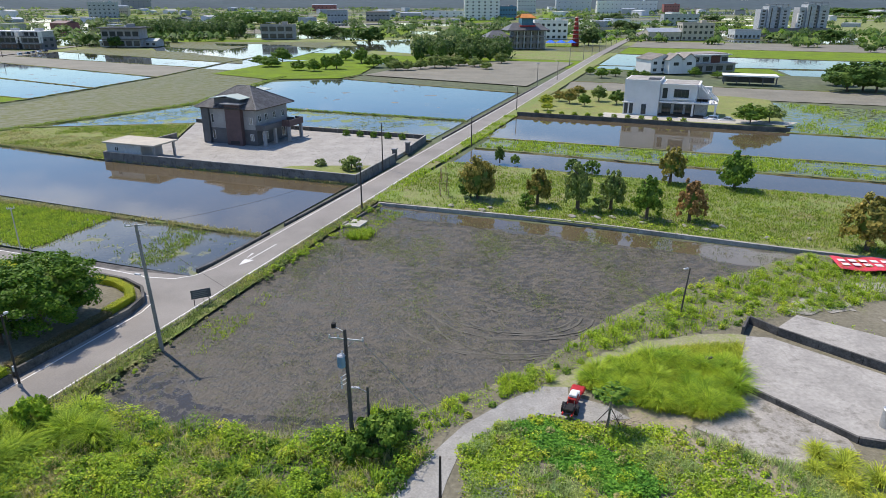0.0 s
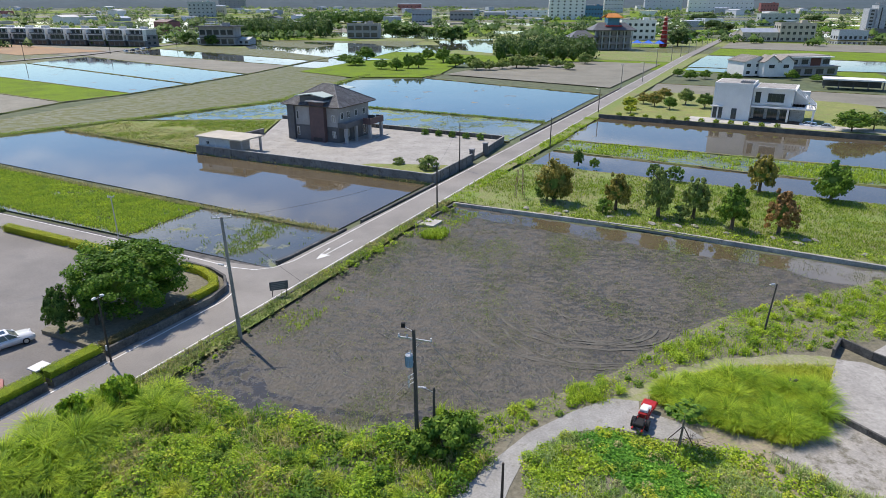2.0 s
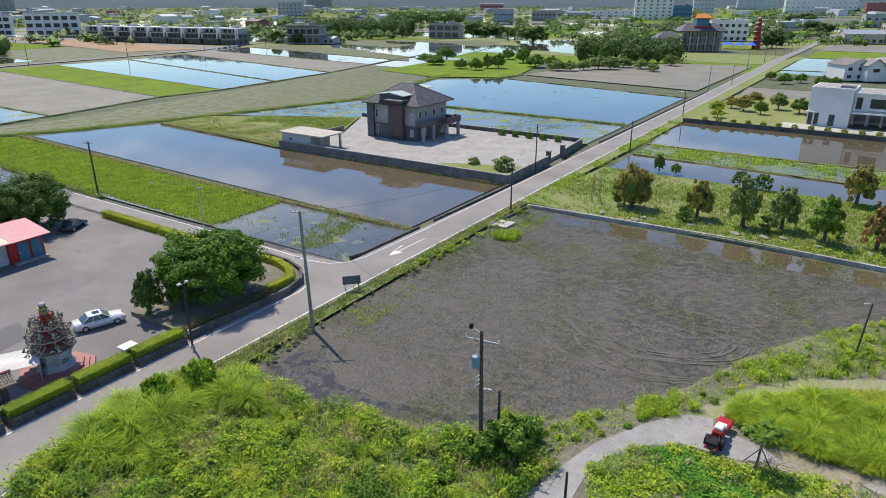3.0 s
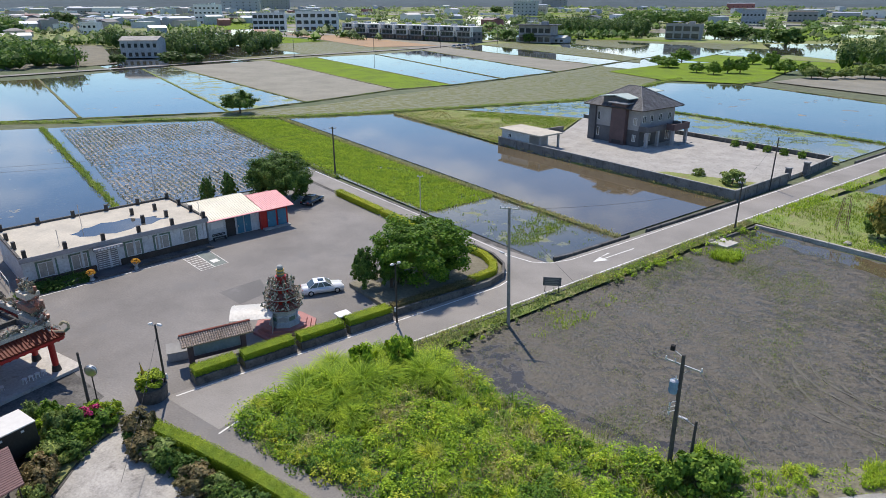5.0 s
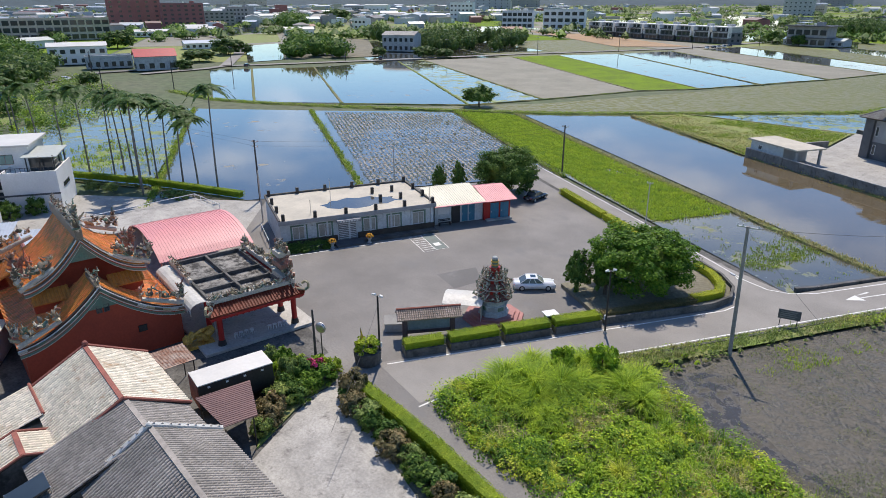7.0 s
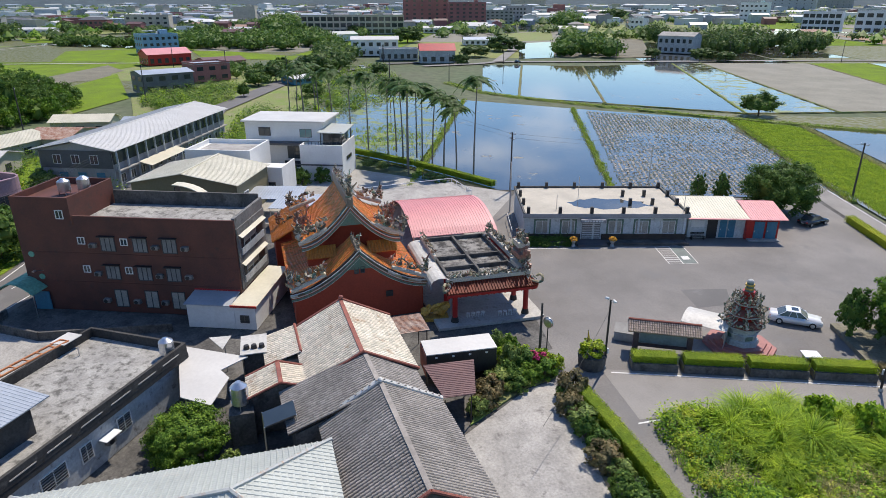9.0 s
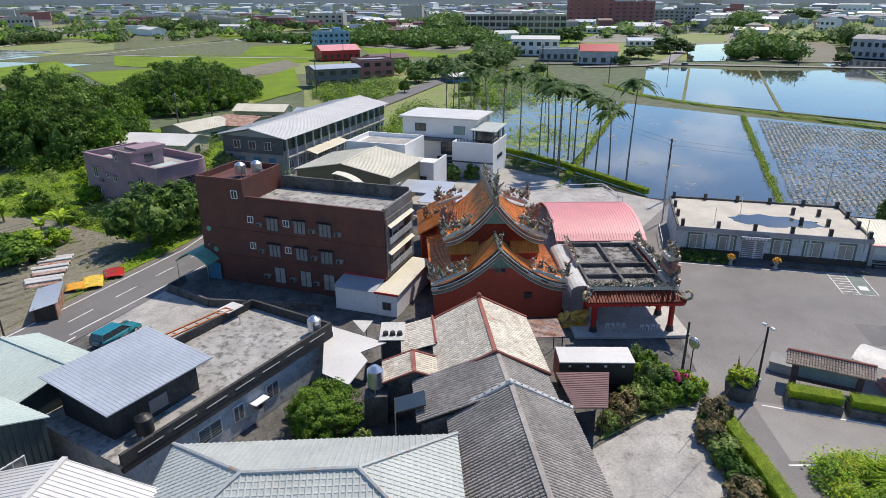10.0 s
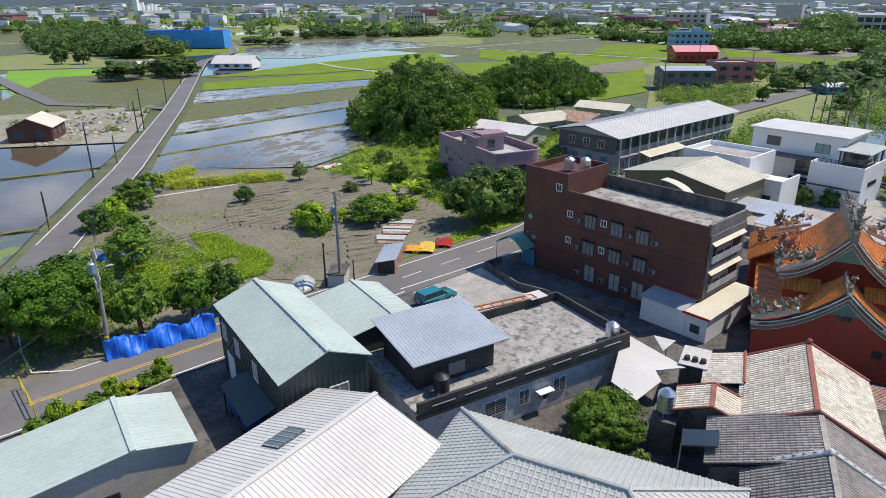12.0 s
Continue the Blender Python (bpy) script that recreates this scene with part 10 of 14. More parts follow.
# palms
def palm_crown(seed):
    rs = np.random.RandomState(seed)
    vs, fs = [], []
    for k in range(26):
        a = k * 2.399 + rs.uniform(-0.2, 0.2)
        e0 = rs.uniform(0.2, 1.25)
        L = rs.uniform(2.6, 3.7)
        d = np.array((math.cos(a), math.sin(a), 0))
        sd = np.array((-d[1], d[0], 0))
        prev = None
        for s in range(9):
            f = s / 8
            el = e0 - 1.9 * f
            p = d * (L * (f * math.cos(e0) * 1.0 + 0.25 * f)) + np.array((0, 0, L * (f * math.sin(e0) - 0.95 * f * f)))
            if prev is not None:
                w = 1.0 * math.sin(math.pi * min(1, 0.15 + f * 0.85))
                for g in (-1, 1):
                    for q in (0.0, 0.25, 0.5, 0.75):
                        c = prev + (p - prev) * q
                        i = len(vs)
                        tip = c + sd * g * w + d * 0.18 + np.array((0, 0, -0.35 * w))
                        vs += [c, c + (p - prev) * 0.45, tip]
                        fs.append((i, i + 1, i + 2))
            prev = p
    return leaf_mesh("fronds", np.array(vs), np.array(fs), LEAF["palm"])


PALMS = [palm_crown(k) for k in (1, 2)]


def palm(x, y, h, lean=(0.0, 0.0), k=0):
    t = thing("palm_tree", x, y, -0.1, (x * 31) % 360, "tall slender palm tree at the paddy edge", "palm tree", "palms along the paddy")
    bm = bmesh.new()
    p = [Vector((lean[0] * f * f, lean[1] * f * f, h * f)) for f in (0, 0.25, 0.5, 0.75, 0.95)]
    for i in range(4):
        rod(bm, p[i], p[i + 1], 0.17 - 0.02 * i, 0.17 - 0.02 * (i + 1), 8)
    part("trunk", bm, M["palmbark"], t)
    part("crown_shaft", rod(bmesh.new(), p[-1], p[-1] + Vector((0, 0, h * 0.06 + 0.3)), 0.13, 0.08, 8), LEAF["bright"], t)
    c = new("fronds", PALMS[k])
    c.parent = t
    c.matrix_basis = Matrix.Translation(p[-1] + Vector((0, 0, h * 0.06 + 0.3)))


for i, (x, y, h) in enumerate(((-106.6, 35.2, 16.6), (-110.6, 33.2, 11.6), (-113.6, 31.6, 12.6), (-116.8, 30.2, 13.2), (-120.0, 29.0, 14.2), (-112.2, 24.6, 15.2), (-117.0, 25.4, 14.4), (-122.0, 25.6, 15.0), (-127.4, 23.6, 14.6), (-132.6, 20.4, 15.2), (-138, 17.5, 14.0), (-144, 14.5, 15.0), (-150, 12, 13.8), (-125, 29, 13.4), (-131, 26, 12.8), (-157, 9, 14.5), (-165, 6, 13), (-172, 8, 14), (-182, 10, 13), (-192, 14, 12))):
    palm(x, y, h, ((i % 3 - 1) * 0.5, (i % 2) * 0.5), i % 2)
for k, (x, y, r, h) in enumerate(((-64.8, -89.6, 2.2, 2.6), (-67.4, -92.4, 1.7, 2.0), (-56.4, -82.4, 2.3, 3.0), (-52.4, -80.0, 2.2, 3.2), (-60.0, -86.0, 2.0, 2.3), (-67.6, -55.0, 2.6, 3.2), (-69.8, -57.2, 2.0, 2.4), (-65.8, -52.6, 2.0, 2.3), (-71.2, -53.0, 1.6, 1.8), (-84.5, -60.5, 1.4, 1.6), (-95.0, -58.0, 2.0, 2.4), (-80.0, -47.0, 1.8, 2.2), (-74.5, -46.0, 1.5, 1.8))):
    shrub(x, y, r, h, ("dark", "tree", "bright")[k % 3], "spreading bush at the edge of the tilled plot", -0.1, "plot bushes")


# ---- grass, weeds and crops ----
def inside(poly, p):
    """Which of the points p lie in a polygon."""
    x, y = p[:, 0], p[:, 1]
    ok = np.zeros(len(p), bool)
    for (x0, y0), (x1, y1) in zip(poly, list(poly[1:]) + [poly[0]]):
        cut = ((y0 > y) != (y1 > y)) & (x < (x1 - x0) * (y - y0) / (y1 - y0 + 1e-12) + x0)
        ok ^= cut
    return ok


def wave(p, s, seed):
    """Smooth patchiness between about 0 and 1."""
    rs = np.random.RandomState(seed)
    out = np.zeros(len(p))
    for k in range(5):
        a = rs.uniform(0, 6.28)
        f = s * (1.6 ** k) * rs.uniform(0.7, 1.3)
        out += np.sin((p[:, 0] * math.cos(a) + p[:, 1] * math.sin(a)) * f + rs.uniform(0, 6.28)) / (1.3 ** k)
    return 0.5 + out / 5.5


def scatter(poly, n, seed, patch=0.0, scale=0.3, keep=()):
    rs = np.random.RandomState(seed)
    q = np.array(poly)
    lo, hi = q.min(0), q.max(0)
    p = rs.uniform(lo, hi, (n, 2))
    ok = inside(poly, p)
    for k in keep:
        ok &= ~inside(k, p)
    p = p[ok]
    if patch:
        p = p[rs.uniform(0, 1, len(p)) < np.clip((wave(p, scale, seed) - patch) * 3.0, 0.02, 1)]
    return p, rs


def blades(p, z, rs, per, h, w, lean=0.5, spread=0.12, droop=0.25):
    """Tufts of bent blades: each blade is a bent strip that ends in a point."""
    n = len(p)
    base = np.repeat(np.c_[p, np.full(n, z)], per, 0)
    m = len(base)
    a = rs.uniform(0, 6.283, m)
    d = np.c_[np.cos(a), np.sin(a), np.zeros(m)]
    sd = np.c_[-np.sin(a), np.cos(a), np.zeros(m)]
    base[:, :2] += rs.normal(size=(m, 2)) * spread
    hh = (np.repeat(h * rs.uniform(0.6, 1.25, n), per) * rs.uniform(0.65, 1.15, m))[:, None]
    ln = (lean * rs.uniform(0.3, 1.3, m))[:, None]
    ww = (w * rs.uniform(0.7, 1.3, m))[:, None]
    up = np.array((0, 0, 1.0))
    mid = base + d * hh * ln * 0.35 + up * hh * 0.72
    tip = base + d * hh * ln * 1.0 + up * hh * (1.0 - droop * ln)
    v = np.stack([base - sd * ww / 2, base + sd * ww / 2, mid + sd * ww * 0.4, mid - sd * ww * 0.4, tip], 1).reshape(-1, 3)
    i = np.arange(m) * 5
    f = np.concatenate([np.stack([i, i + 1, i + 2], 1), np.stack([i, i + 2, i + 3], 1), np.stack([i + 3, i + 2, i + 4], 1)])
    return v, f


def leafy(p, z, rs, per, h, size, spread=0.3):
    """Low broad-leaved weeds as clustered leaf quads."""
    n = len(p)
    c = np.repeat(np.c_[p, np.full(n, z)], per, 0)
    lump = 0.3 + 1.35 * np.clip(wave(p, 0.9, 3), 0, 1) ** 1.5 * (0.5 + wave(p, 0.28, 4))
    hh = np.repeat(h * rs.uniform(0.5, 1.3, n) * lump, per)
    c[:, :2] += rs.normal(size=(len(c), 2)) * spread
    c[:, 2] += rs.uniform(0.15, 1.0, len(c)) * hh
    nr = rs.normal(size=c.shape) * 0.42
    nr[:, 2] += 1.0
    nr /= np.linalg.norm(nr, axis=1)[:, None]
    return quads(c, nr, size, rs, 1.4)


def mounds(p, hh, rs, per, size):
    """Rounded, lumpy heaps of leaves, each hh high."""
    n = len(p)
    d = rs.normal(size=(n, per, 3))
    d[:, :, 2] = np.abs(d[:, :, 2]) * 0.9 - 0.1
    d /= np.linalg.norm(d, axis=2)[:, :, None]
    rad = hh * rs.uniform(0.6, 1.0, n)
    q = rs.uniform(0.75, 1.15, (n, per))[:, :, None]
    c = np.c_[p, np.full(n, 0.0)][:, None, :] + d * q * np.stack([rad, rad, hh], 1)[:, None, :]
    nr = d * 0.5 + rs.normal(size=d.shape) * 0.35
    nr[:, :, 2] += 0.7
    nr = nr.reshape(-1, 3)
    nr /= np.linalg.norm(nr, axis=1)[:, None]
    return quads(c.reshape(-1, 3), nr, size, rs, 1.5)


def plant_stuff(name, vf, key, label):
    ob = new(name, leaf_mesh(name, vf[0], vf[1], LEAF[key]))
    return stuff(ob, label, "grass")


PLOT = [(-35.2, 27.9), (-35.4, 31.6), (-32.2, 42.3), (-27.0, 43.7), (-20, 41.6), (-12.8, 40.2), (-6.7, 39.8), (-2.5, 41.6), (-0.4, 37.6), (-3.0, 32.8), (-6, 24), (-14, 25.6), (-22.6, 26.2), (-28.6, 26.4), (-31.2, 26.2)]
p, rs = scatter(PLOT, 6000, 11, 0, 0.3, (PATHP,))
# darker leaf colour stands in for shade in the gaps between mounds
plant_stuff("weeds", leafy(p, -0.05, rs, 9, 0.45, 0.12, 0.27), "tree", "dense weeds on the waste plot, coloured dark for shaded gaps")
def fountains(p, h, rs, per, w):
    """Clumps of long blades that rise steeply and arch over on all sides."""
    n, m = len(p), len(p) * per
    size = np.repeat(h * rs.uniform(0.65, 1.25, n), per) * rs.uniform(0.7, 1.1, m)
    a, e, g = rs.uniform(0, 6.283, m), rs.uniform(0.95, 1.54, m), rs.uniform(0.35, 0.62, m)
    base = np.repeat(np.c_[p, np.full(n, -0.05)], per, 0)
    base[:, :2] += rs.normal(size=(m, 2)) * 0.14
    d, sd = np.c_[np.cos(a), np.sin(a), a * 0], np.c_[-np.sin(a), np.cos(a), a * 0]
    vs = []
    for s, f in ((0.0, 0.6), (0.35, 1.0), (0.65, 0.9), (0.88, 0.55), (1.0, 0.06)):
        c = base + d * (size * (np.cos(e) * s + 0.32 * s * s))[:, None] + np.array((0, 0, 1.0)) * (size * (np.sin(e) * s - g * s ** 2.4))[:, None]
        vs += [c - sd * w * f / 2, c + sd * w * f / 2]
    v = np.stack(vs, 1).reshape(-1, 3)
    i = np.arange(m) * 10
    return v, np.concatenate([np.stack([i + k, i + k + 1, i + k + 3, i + k + 2], 1) for k in (0, 2, 4, 6)])


def apart(p, gap):
    """Those of the points that keep a distance from one another."""
    out = []
    for q in p:
        if all((q[0] - r[0]) ** 2 + (q[1] - r[1]) ** 2 > gap * gap for r in out):
            out.append(q)
    return np.array(out)


REEDY = [(-35.0, 32.5), (-32.6, 41.0), (-27.0, 42.8), (-23.4, 40.4), (-27.1, 36.6), (-27.6, 31.4), (-31.9, 31.1)]
for key, n, seed, h, lab in (("bright", 430, 61, 1.9, "leafy mounds of bright weeds"), ("lime", 150, 62, 1.2, "yellow-green mounds of weeds"), ("shade", 170, 79, 1.5, "dark green mounds of weeds"), ("tree", 240, 63, 1.6, "rank green mounds of weeds"), ("straw", 70, 64, 0.7, "withered tufts among the weeds")):
    p, rs = scatter(PLOT, n, seed, 0.22, 0.5, (PATHP, REEDY))
    hh = h * (0.2 + 1.0 * np.clip(wave(p, 0.7, 5), 0, 1) ** 1.5) * rs.uniform(0.45, 1.25, len(p))
    plant_stuff("weed_mounds", mounds(p, hh, rs, 230, 0.14), key, lab)
for key, n, seed, h, per in (("grass", 110, 71, 1.25, 150), ("lime", 80, 72, 1.0, 130), ("bright", 110, 73, 1.4, 150)):
    p, rs = scatter(PLOT, n, seed, 0.3, 0.45, (PATHP, REEDY))
    plant_stuff("grass_clumps", fountains(apart(p, 0.8), h, rs, per, 0.035), key, "arching clumps of bright grass")
p, rs = scatter(PLOT, 600, 12)
plant_stuff("grass_tufts", blades(p, -0.05, rs, 10, 1.0, 0.05, 0.7, 0.16), "grass", "tall bright grass on the waste plot")
p, rs = scatter(PLOT, 7000, 13, 0.68, 0.3)
plant_stuff("dry_grass", blades(p, 0.0, rs, 12, 0.9, 0.05, 0.8, 0.22), "straw", "patches of drying grass on the waste plot")
p, rs = scatter(REEDY, 260, 14)
p = apart(p, 1.35)
plant_stuff("reed_grass", fountains(p[::2], 3.0, rs, 560, 0.045), "bright", "clumps of tall arching reed grass")
# added dark mounds give the reed clumps a shaded foot by colour
plant_stuff("weed_mounds", mounds(p, 1.3 * rs.uniform(0.6, 1.2, len(p)), rs, 260, 0.14), "shade", "dark leafy filler for the shaded foot of the reed grass")
plant_stuff("reed_grass", fountains(p[1::2], 2.4, rs, 560, 0.04), "grass", "clumps of pale arching reed grass")
p, rs = scatter(PLOT, 130, 8, 0, 0.3, (PATHP,))
p = apart(p, 4.2)
plant_stuff("reed_grass", fountains(p, 1.4, rs, 260, 0.03), "lime", "scattered fountain-like tufts of grass")
for k, (x, y, r, h) in enumerate(((-31.5, 38.5, 1.3, 2.6), (-29.5, 41, 1.4, 2.8), (-31.8, 33.6, 1.0, 2.0), (-33.2, 30.6, 0.8, 1.6), (-3.6, 38.4, 1.9, 2.6), (-2.2, 39.8, 1.4, 2.0), (-5.5, 37.4, 1.2, 1.8))):
    shrub(x, y, r, h, "bright" if k < 4 else "tree", "leafy wild shrub among the tall weeds", 0, "wild shrubs")
for key, n, seed in (("bright", 130, 67), ("straw", 90, 68), ("tree", 50, 69), ("lime", 110, 78)):
    p, rs = scatter([(2.2, 38.4), (5.2, 40.8), (9, 42), (12, 40.6), (16, 40.4), (20, 40), (24, 36), (28, 34), (30, 29), (3, 28)], n, seed, 0, 0.3, (PATHP, CRACK))
    plant_stuff("weed_mounds", mounds(p, 0.55 * rs.uniform(0.35, 1.3, len(p)), rs, 100, 0.11), key, "low mounds of weeds in the rough garden")
# strip between the muddy paddy and the path, out to the slabs
STRIPP = [(-2.0, 42.2), (4.5, 45.6), (10.3, 50.1), (16, 56), (22, 61.2), (30.3, 66.2), (39, 70.6), (48, 75.6), (58, 72), (54, 64), (44, 60), (36, 58.6), (30.4, 56.6), (22, 53.6), (15, 50.2), (8.2, 45.2), (3, 42), (-0.2, 39)]
p, rs = scatter(STRIPP, 14000, 15, 0, 0.3, (PATHP, TRACK, SLAB2))
plant_stuff("weeds", leafy(p, -0.05, rs, 9, 0.5, 0.1, 0.25), "bright", "bright weeds between paddy and path")
p, rs = scatter(STRIPP, 520, 74, 0.25, 0.4, (PATHP, TRACK, SLAB2))
plant_stuff("grass_clumps", fountains(apart(p, 0.9), 1.0, rs, 120, 0.04), "grass", "arching clumps of bright grass")
for key, n, seed in (("bright", 420, 65), ("lime", 160, 66), ("tree", 160, 75)):
    p, rs = scatter(STRIPP, n, seed, 0, 0.3, (PATHP, TRACK, SLAB2))
    plant_stuff("weed_mounds", mounds(p, (0.25 + 0.95 * np.clip(wave(p, 0.6, 6), 0, 1) ** 1.4) * rs.uniform(0.5, 1.25, len(p)), rs, 150, 0.11), key, "leafy weed mounds between paddy and path")
p, rs = scatter(STRIPP, 3500, 16, 0.35, 0.4, (PATHP, TRACK, SLAB2))
plant_stuff("grass_tufts", blades(p, -0.05, rs, 10, 0.8, 0.05, 0.6, 0.16), "grass", "tall grass between paddy and path")
# grassy mound east of the path
MOUND = [(12.6, 46.4), (17, 50.0), (22, 51.6), (28.6, 52.6), (29.8, 50.2), (26.2, 47), (24.8, 43.2), (21.8, 41.4), (18.4, 42.4), (15, 44.2)]
p, rs = scatter(MOUND, 9000, 17, 0, 0.3, (SLAB, TRACK))
plant_stuff("reed_grass", blades(p, -0.05, rs, 11, 0.7, 0.035, 0.8, 0.18), "lime", "thick mound of bright tall grass")
for key, n, seed, h in (("grass", 150, 18, 2.1), ("lime", 80, 76, 1.7), ("bright", 90, 77, 2.2)):
    p, rs = scatter(MOUND, n, seed, 0, 0.3, (SLAB, TRACK))
    p = apart(p, 1.1)
    plant_stuff("reed_grass", fountains(p[(p[:, 1] < 49.8) & (p[:, 0] < 26.6)], h, rs, 330, 0.038), key, "arching clumps of tall reed grass")
# garden east of the path: sweet potato vines and grass
CREEP = [(6.2, 40.8), (9.0, 41.6), (11, 39.6), (14, 36.4), (15.6, 33.5), (12.6, 32.5), (8.8, 36.2)]
p, rs = scatter(CREEP, 4600, 19)
plant_stuff("vine_leaves", leafy(p, -0.05, rs, 8, 0.35, 0.16, 0.2), "creeper", "bed of creeping dark green vines")
EAST = [(2.2, 38.4), (5.2, 40.8), (9, 42), (12, 40.6), (16, 40.4), (20, 40), (24, 40), (28, 36), (30, 30), (3, 28)]
p, rs = scatter(EAST, 12000, 20, 0.35, 0.4, (CREEP, PATHP, CRACK, SLAB))
plant_stuff("weeds", leafy(p, -0.05, rs, 6, 0.4, 0.16, 0.25), "grass", "low weeds in the rough garden")
p, rs = scatter(EAST, 11000, 21, 0.4, 0.3, (CREEP, PATHP, CRACK, SLAB))
plant_stuff("dry_grass", blades(p, -0.05, rs, 9, 0.55, 0.045, 0.7, 0.2), "pale", "dry grass in the rough garden")
p, rs = scatter([(26, 36.6), (31, 37.6), (34, 36), (34, 30), (27, 30)], 60, 22)
plant_stuff("reed_grass", fountains(apart(p, 1.5), 1.7, rs, 300, 0.045), "lime", "big clumps of tall grass by the slab")
p, rs = scatter([(30, 54.5), (40, 56.8), (52, 60), (60, 62), (60, 50), (44, 54), (36, 55.2)], 5000, 23, 0.4, 0.3, (SLAB, SLAB2))
plant_stuff("weeds", leafy(p, -0.05, rs, 6, 0.5, 0.17, 0.25), "grass", "weeds among broken concrete")
# verge of the farm road
VERGE = uvs((29, 42.4), (60, 42.6), (91, 43.0), (91, 44.3), (60, 44.3), (29, 44.3))
p, rs = scatter(VERGE, 12000, 23, 0.42, 0.3)
plant_stuff("verge_weeds", leafy(p, -0.04, rs, 6, 0.4, 0.1, 0.2), "grass", "leafy weeds on the verge of the road")
p, rs = scatter(VERGE, 15000, 24)
plant_stuff("verge_grass", blades(p, -0.04, rs, 7, 0.36, 0.04, 0.8, 0.15), "olive", "grass verge beside the farm road")
p, rs = scatter(VERGE, 14000, 25, 0.3, 0.25)
plant_stuff("dry_grass", blades(p, -0.04, rs, 7, 0.45, 0.04, 0.8, 0.15), "straw", "dry grass beside the farm road")
p, rs = scatter(uvs((91, 41.5), (180, 40.5), (180, 44.2), (91, 44.2)), 16000, 26, 0.3, 0.2)
plant_stuff("verge_grass", blades(p, -0.04, rs, 6, 0.5, 0.06, 0.8, 0.2), "grass", "grass verge beside the farm road")
# wheel ruts in the muddy paddy
bm = bmesh.new()
rr = random.Random(8)
for k in range(9):
    c, r0, a0 = (10.0 + rr.uniform(-2, 2), 60.5 + rr.uniform(-2, 2)), 2.6 + 1.15 * k, rr.uniform(-0.3, 0.5)
    arc = [(c[0] + r0 * math.cos(a), c[1] + 0.8 * r0 * math.sin(a)) for a in (math.pi * (1.05 + a0 * 0.2 + 0.85 * q / 16) for q in range(17))]
    strip(bm, [p for p in arc if inside(MUD, np.array([p]))[0]] or arc[:2], 0.42, 0.14, -0.34, -0.245, 0.12, 0.8, k)
M["rut"] = mat("drying_mud_ridge", (0.12, 0.114, 0.094), (0.085, 0.08, 0.066), rough=0.8, s1=0.5, s2=5, var=0.25, bump=0.4)
stuff(link("mud_ruts", bm, M["rut"]), "curved ridges left by wheels in the mud", "mud")
# sprigs in the muddy paddy
p, rs = scatter(MUD, 40000, 27, 0.54, 0.3)
plant_stuff("paddy_sprigs", blades(p, -0.3, rs, 5, 0.16, 0.022, 1.1, 0.25), "stub", "thin green stubble in the muddy paddy")
p, rs = scatter(MUD, 60000, 33, 0.6, 0.16)
plant_stuff("paddy_green", blades(p, -0.3, rs, 6, 0.18, 0.03, 1.1, 0.25), "olive", "thin green regrowth in the muddy paddy")
p, rs = scatter(MUD, 30000, 30, 0.45, 0.5)
plant_stuff("paddy_stalks", blades(p, -0.3, rs, 5, 0.12, 0.025, 1.3, 0.25), "stub", "dead stalks lying on the muddy paddy")
p, rs = scatter([(-24.5, 53), (-12, 87), (-8.5, 97), (-3, 95), (-10, 80), (-16, 64), (-21, 52)], 6500, 28, 0.5, 0.2)
plant_stuff("paddy_grass", blades(p, -0.3, rs, 6, 0.32, 0.04, 0.8, 0.18), "grass", "grass along the edge of the muddy paddy")
for k, (x, y) in enumerate(((-9.6, 84.0), (-9.0, 85.0), (-3.0, 41.8), (7.5, 46.6))):
    p, rs = scatter([(x - 1.4, y - 1.2), (x + 1.4, y - 1.2), (x + 1.4, y + 1.2), (x - 1.4, y + 1.2)], 60, 40 + k)
    plant_stuff("grass_clump", blades(p, -0.3, rs, 14, 0.9, 0.05, 0.8, 0.2), "grass", "isolated clump of tall grass in the paddy")
for key, n, seed, h in (("grass", 330, 92, 0.4), ("olive", 220, 93, 0.32), ("straw", 160, 94, 0.25)):
    p, rs = scatter([(-8.4, 98.8), (-6.4, 98.0), (-10.0, 90.6), (-21.0, 62.4), (-25.2, 50.6), (-26.0, 44.6), (-28.0, 44.4), (-27.2, 51.2), (-23.0, 62.8), (-11.8, 92.6)], n * 5, seed, 0.35, 0.35)
    plant_stuff("verge_weeds", mounds(p, h * rs.uniform(0.3, 1.3, len(p)), rs, 60, 0.12), key, "uneven weeds along the bank of the muddy paddy")
p, rs = scatter([(-74.2, 30.9), (-72.4, 37.6), (-71.0, 37.2), (-72.8, 30.5)], 300, 95)
plant_stuff("shade_plants", mounds(p, 0.9 * rs.uniform(0.5, 1.2, len(p)), rs, 90, 0.16), "dark", "dark green shrubs in the planter before the hall")
# grassy plot with trees
TP = uvs((91.6, 42.4), (120.6, 40.4), (119.2, -8), (118.6, -60), (90, -60), (90.4, -10))
p, rs = scatter(TP, 34000, 29, 0.15, 0.12)
plant_stuff("plot_grass_tufts", blades(p, -0.02, rs, 6, 0.42, 0.06, 0.8, 0.25), "paddygreen", "uneven grass on the plot with trees")
p, rs = scatter(TP, 8000, 31, 0.5, 0.1)
plant_stuff("dry_grass", blades(p, -0.02, rs, 6, 0.38, 0.06, 0.8, 0.25), "straw", "dry grass on the plot with trees")
p, rs = scatter(uvs((91.4, 30), (95.5, 30), (94, -60), (89.8, -60)), 7000, 32, 0.3, 0.2)
plant_stuff("weeds", leafy(p, -0.05, rs, 6, 0.5, 0.2, 0.3), "grass", "bright weeds along the concrete dike")
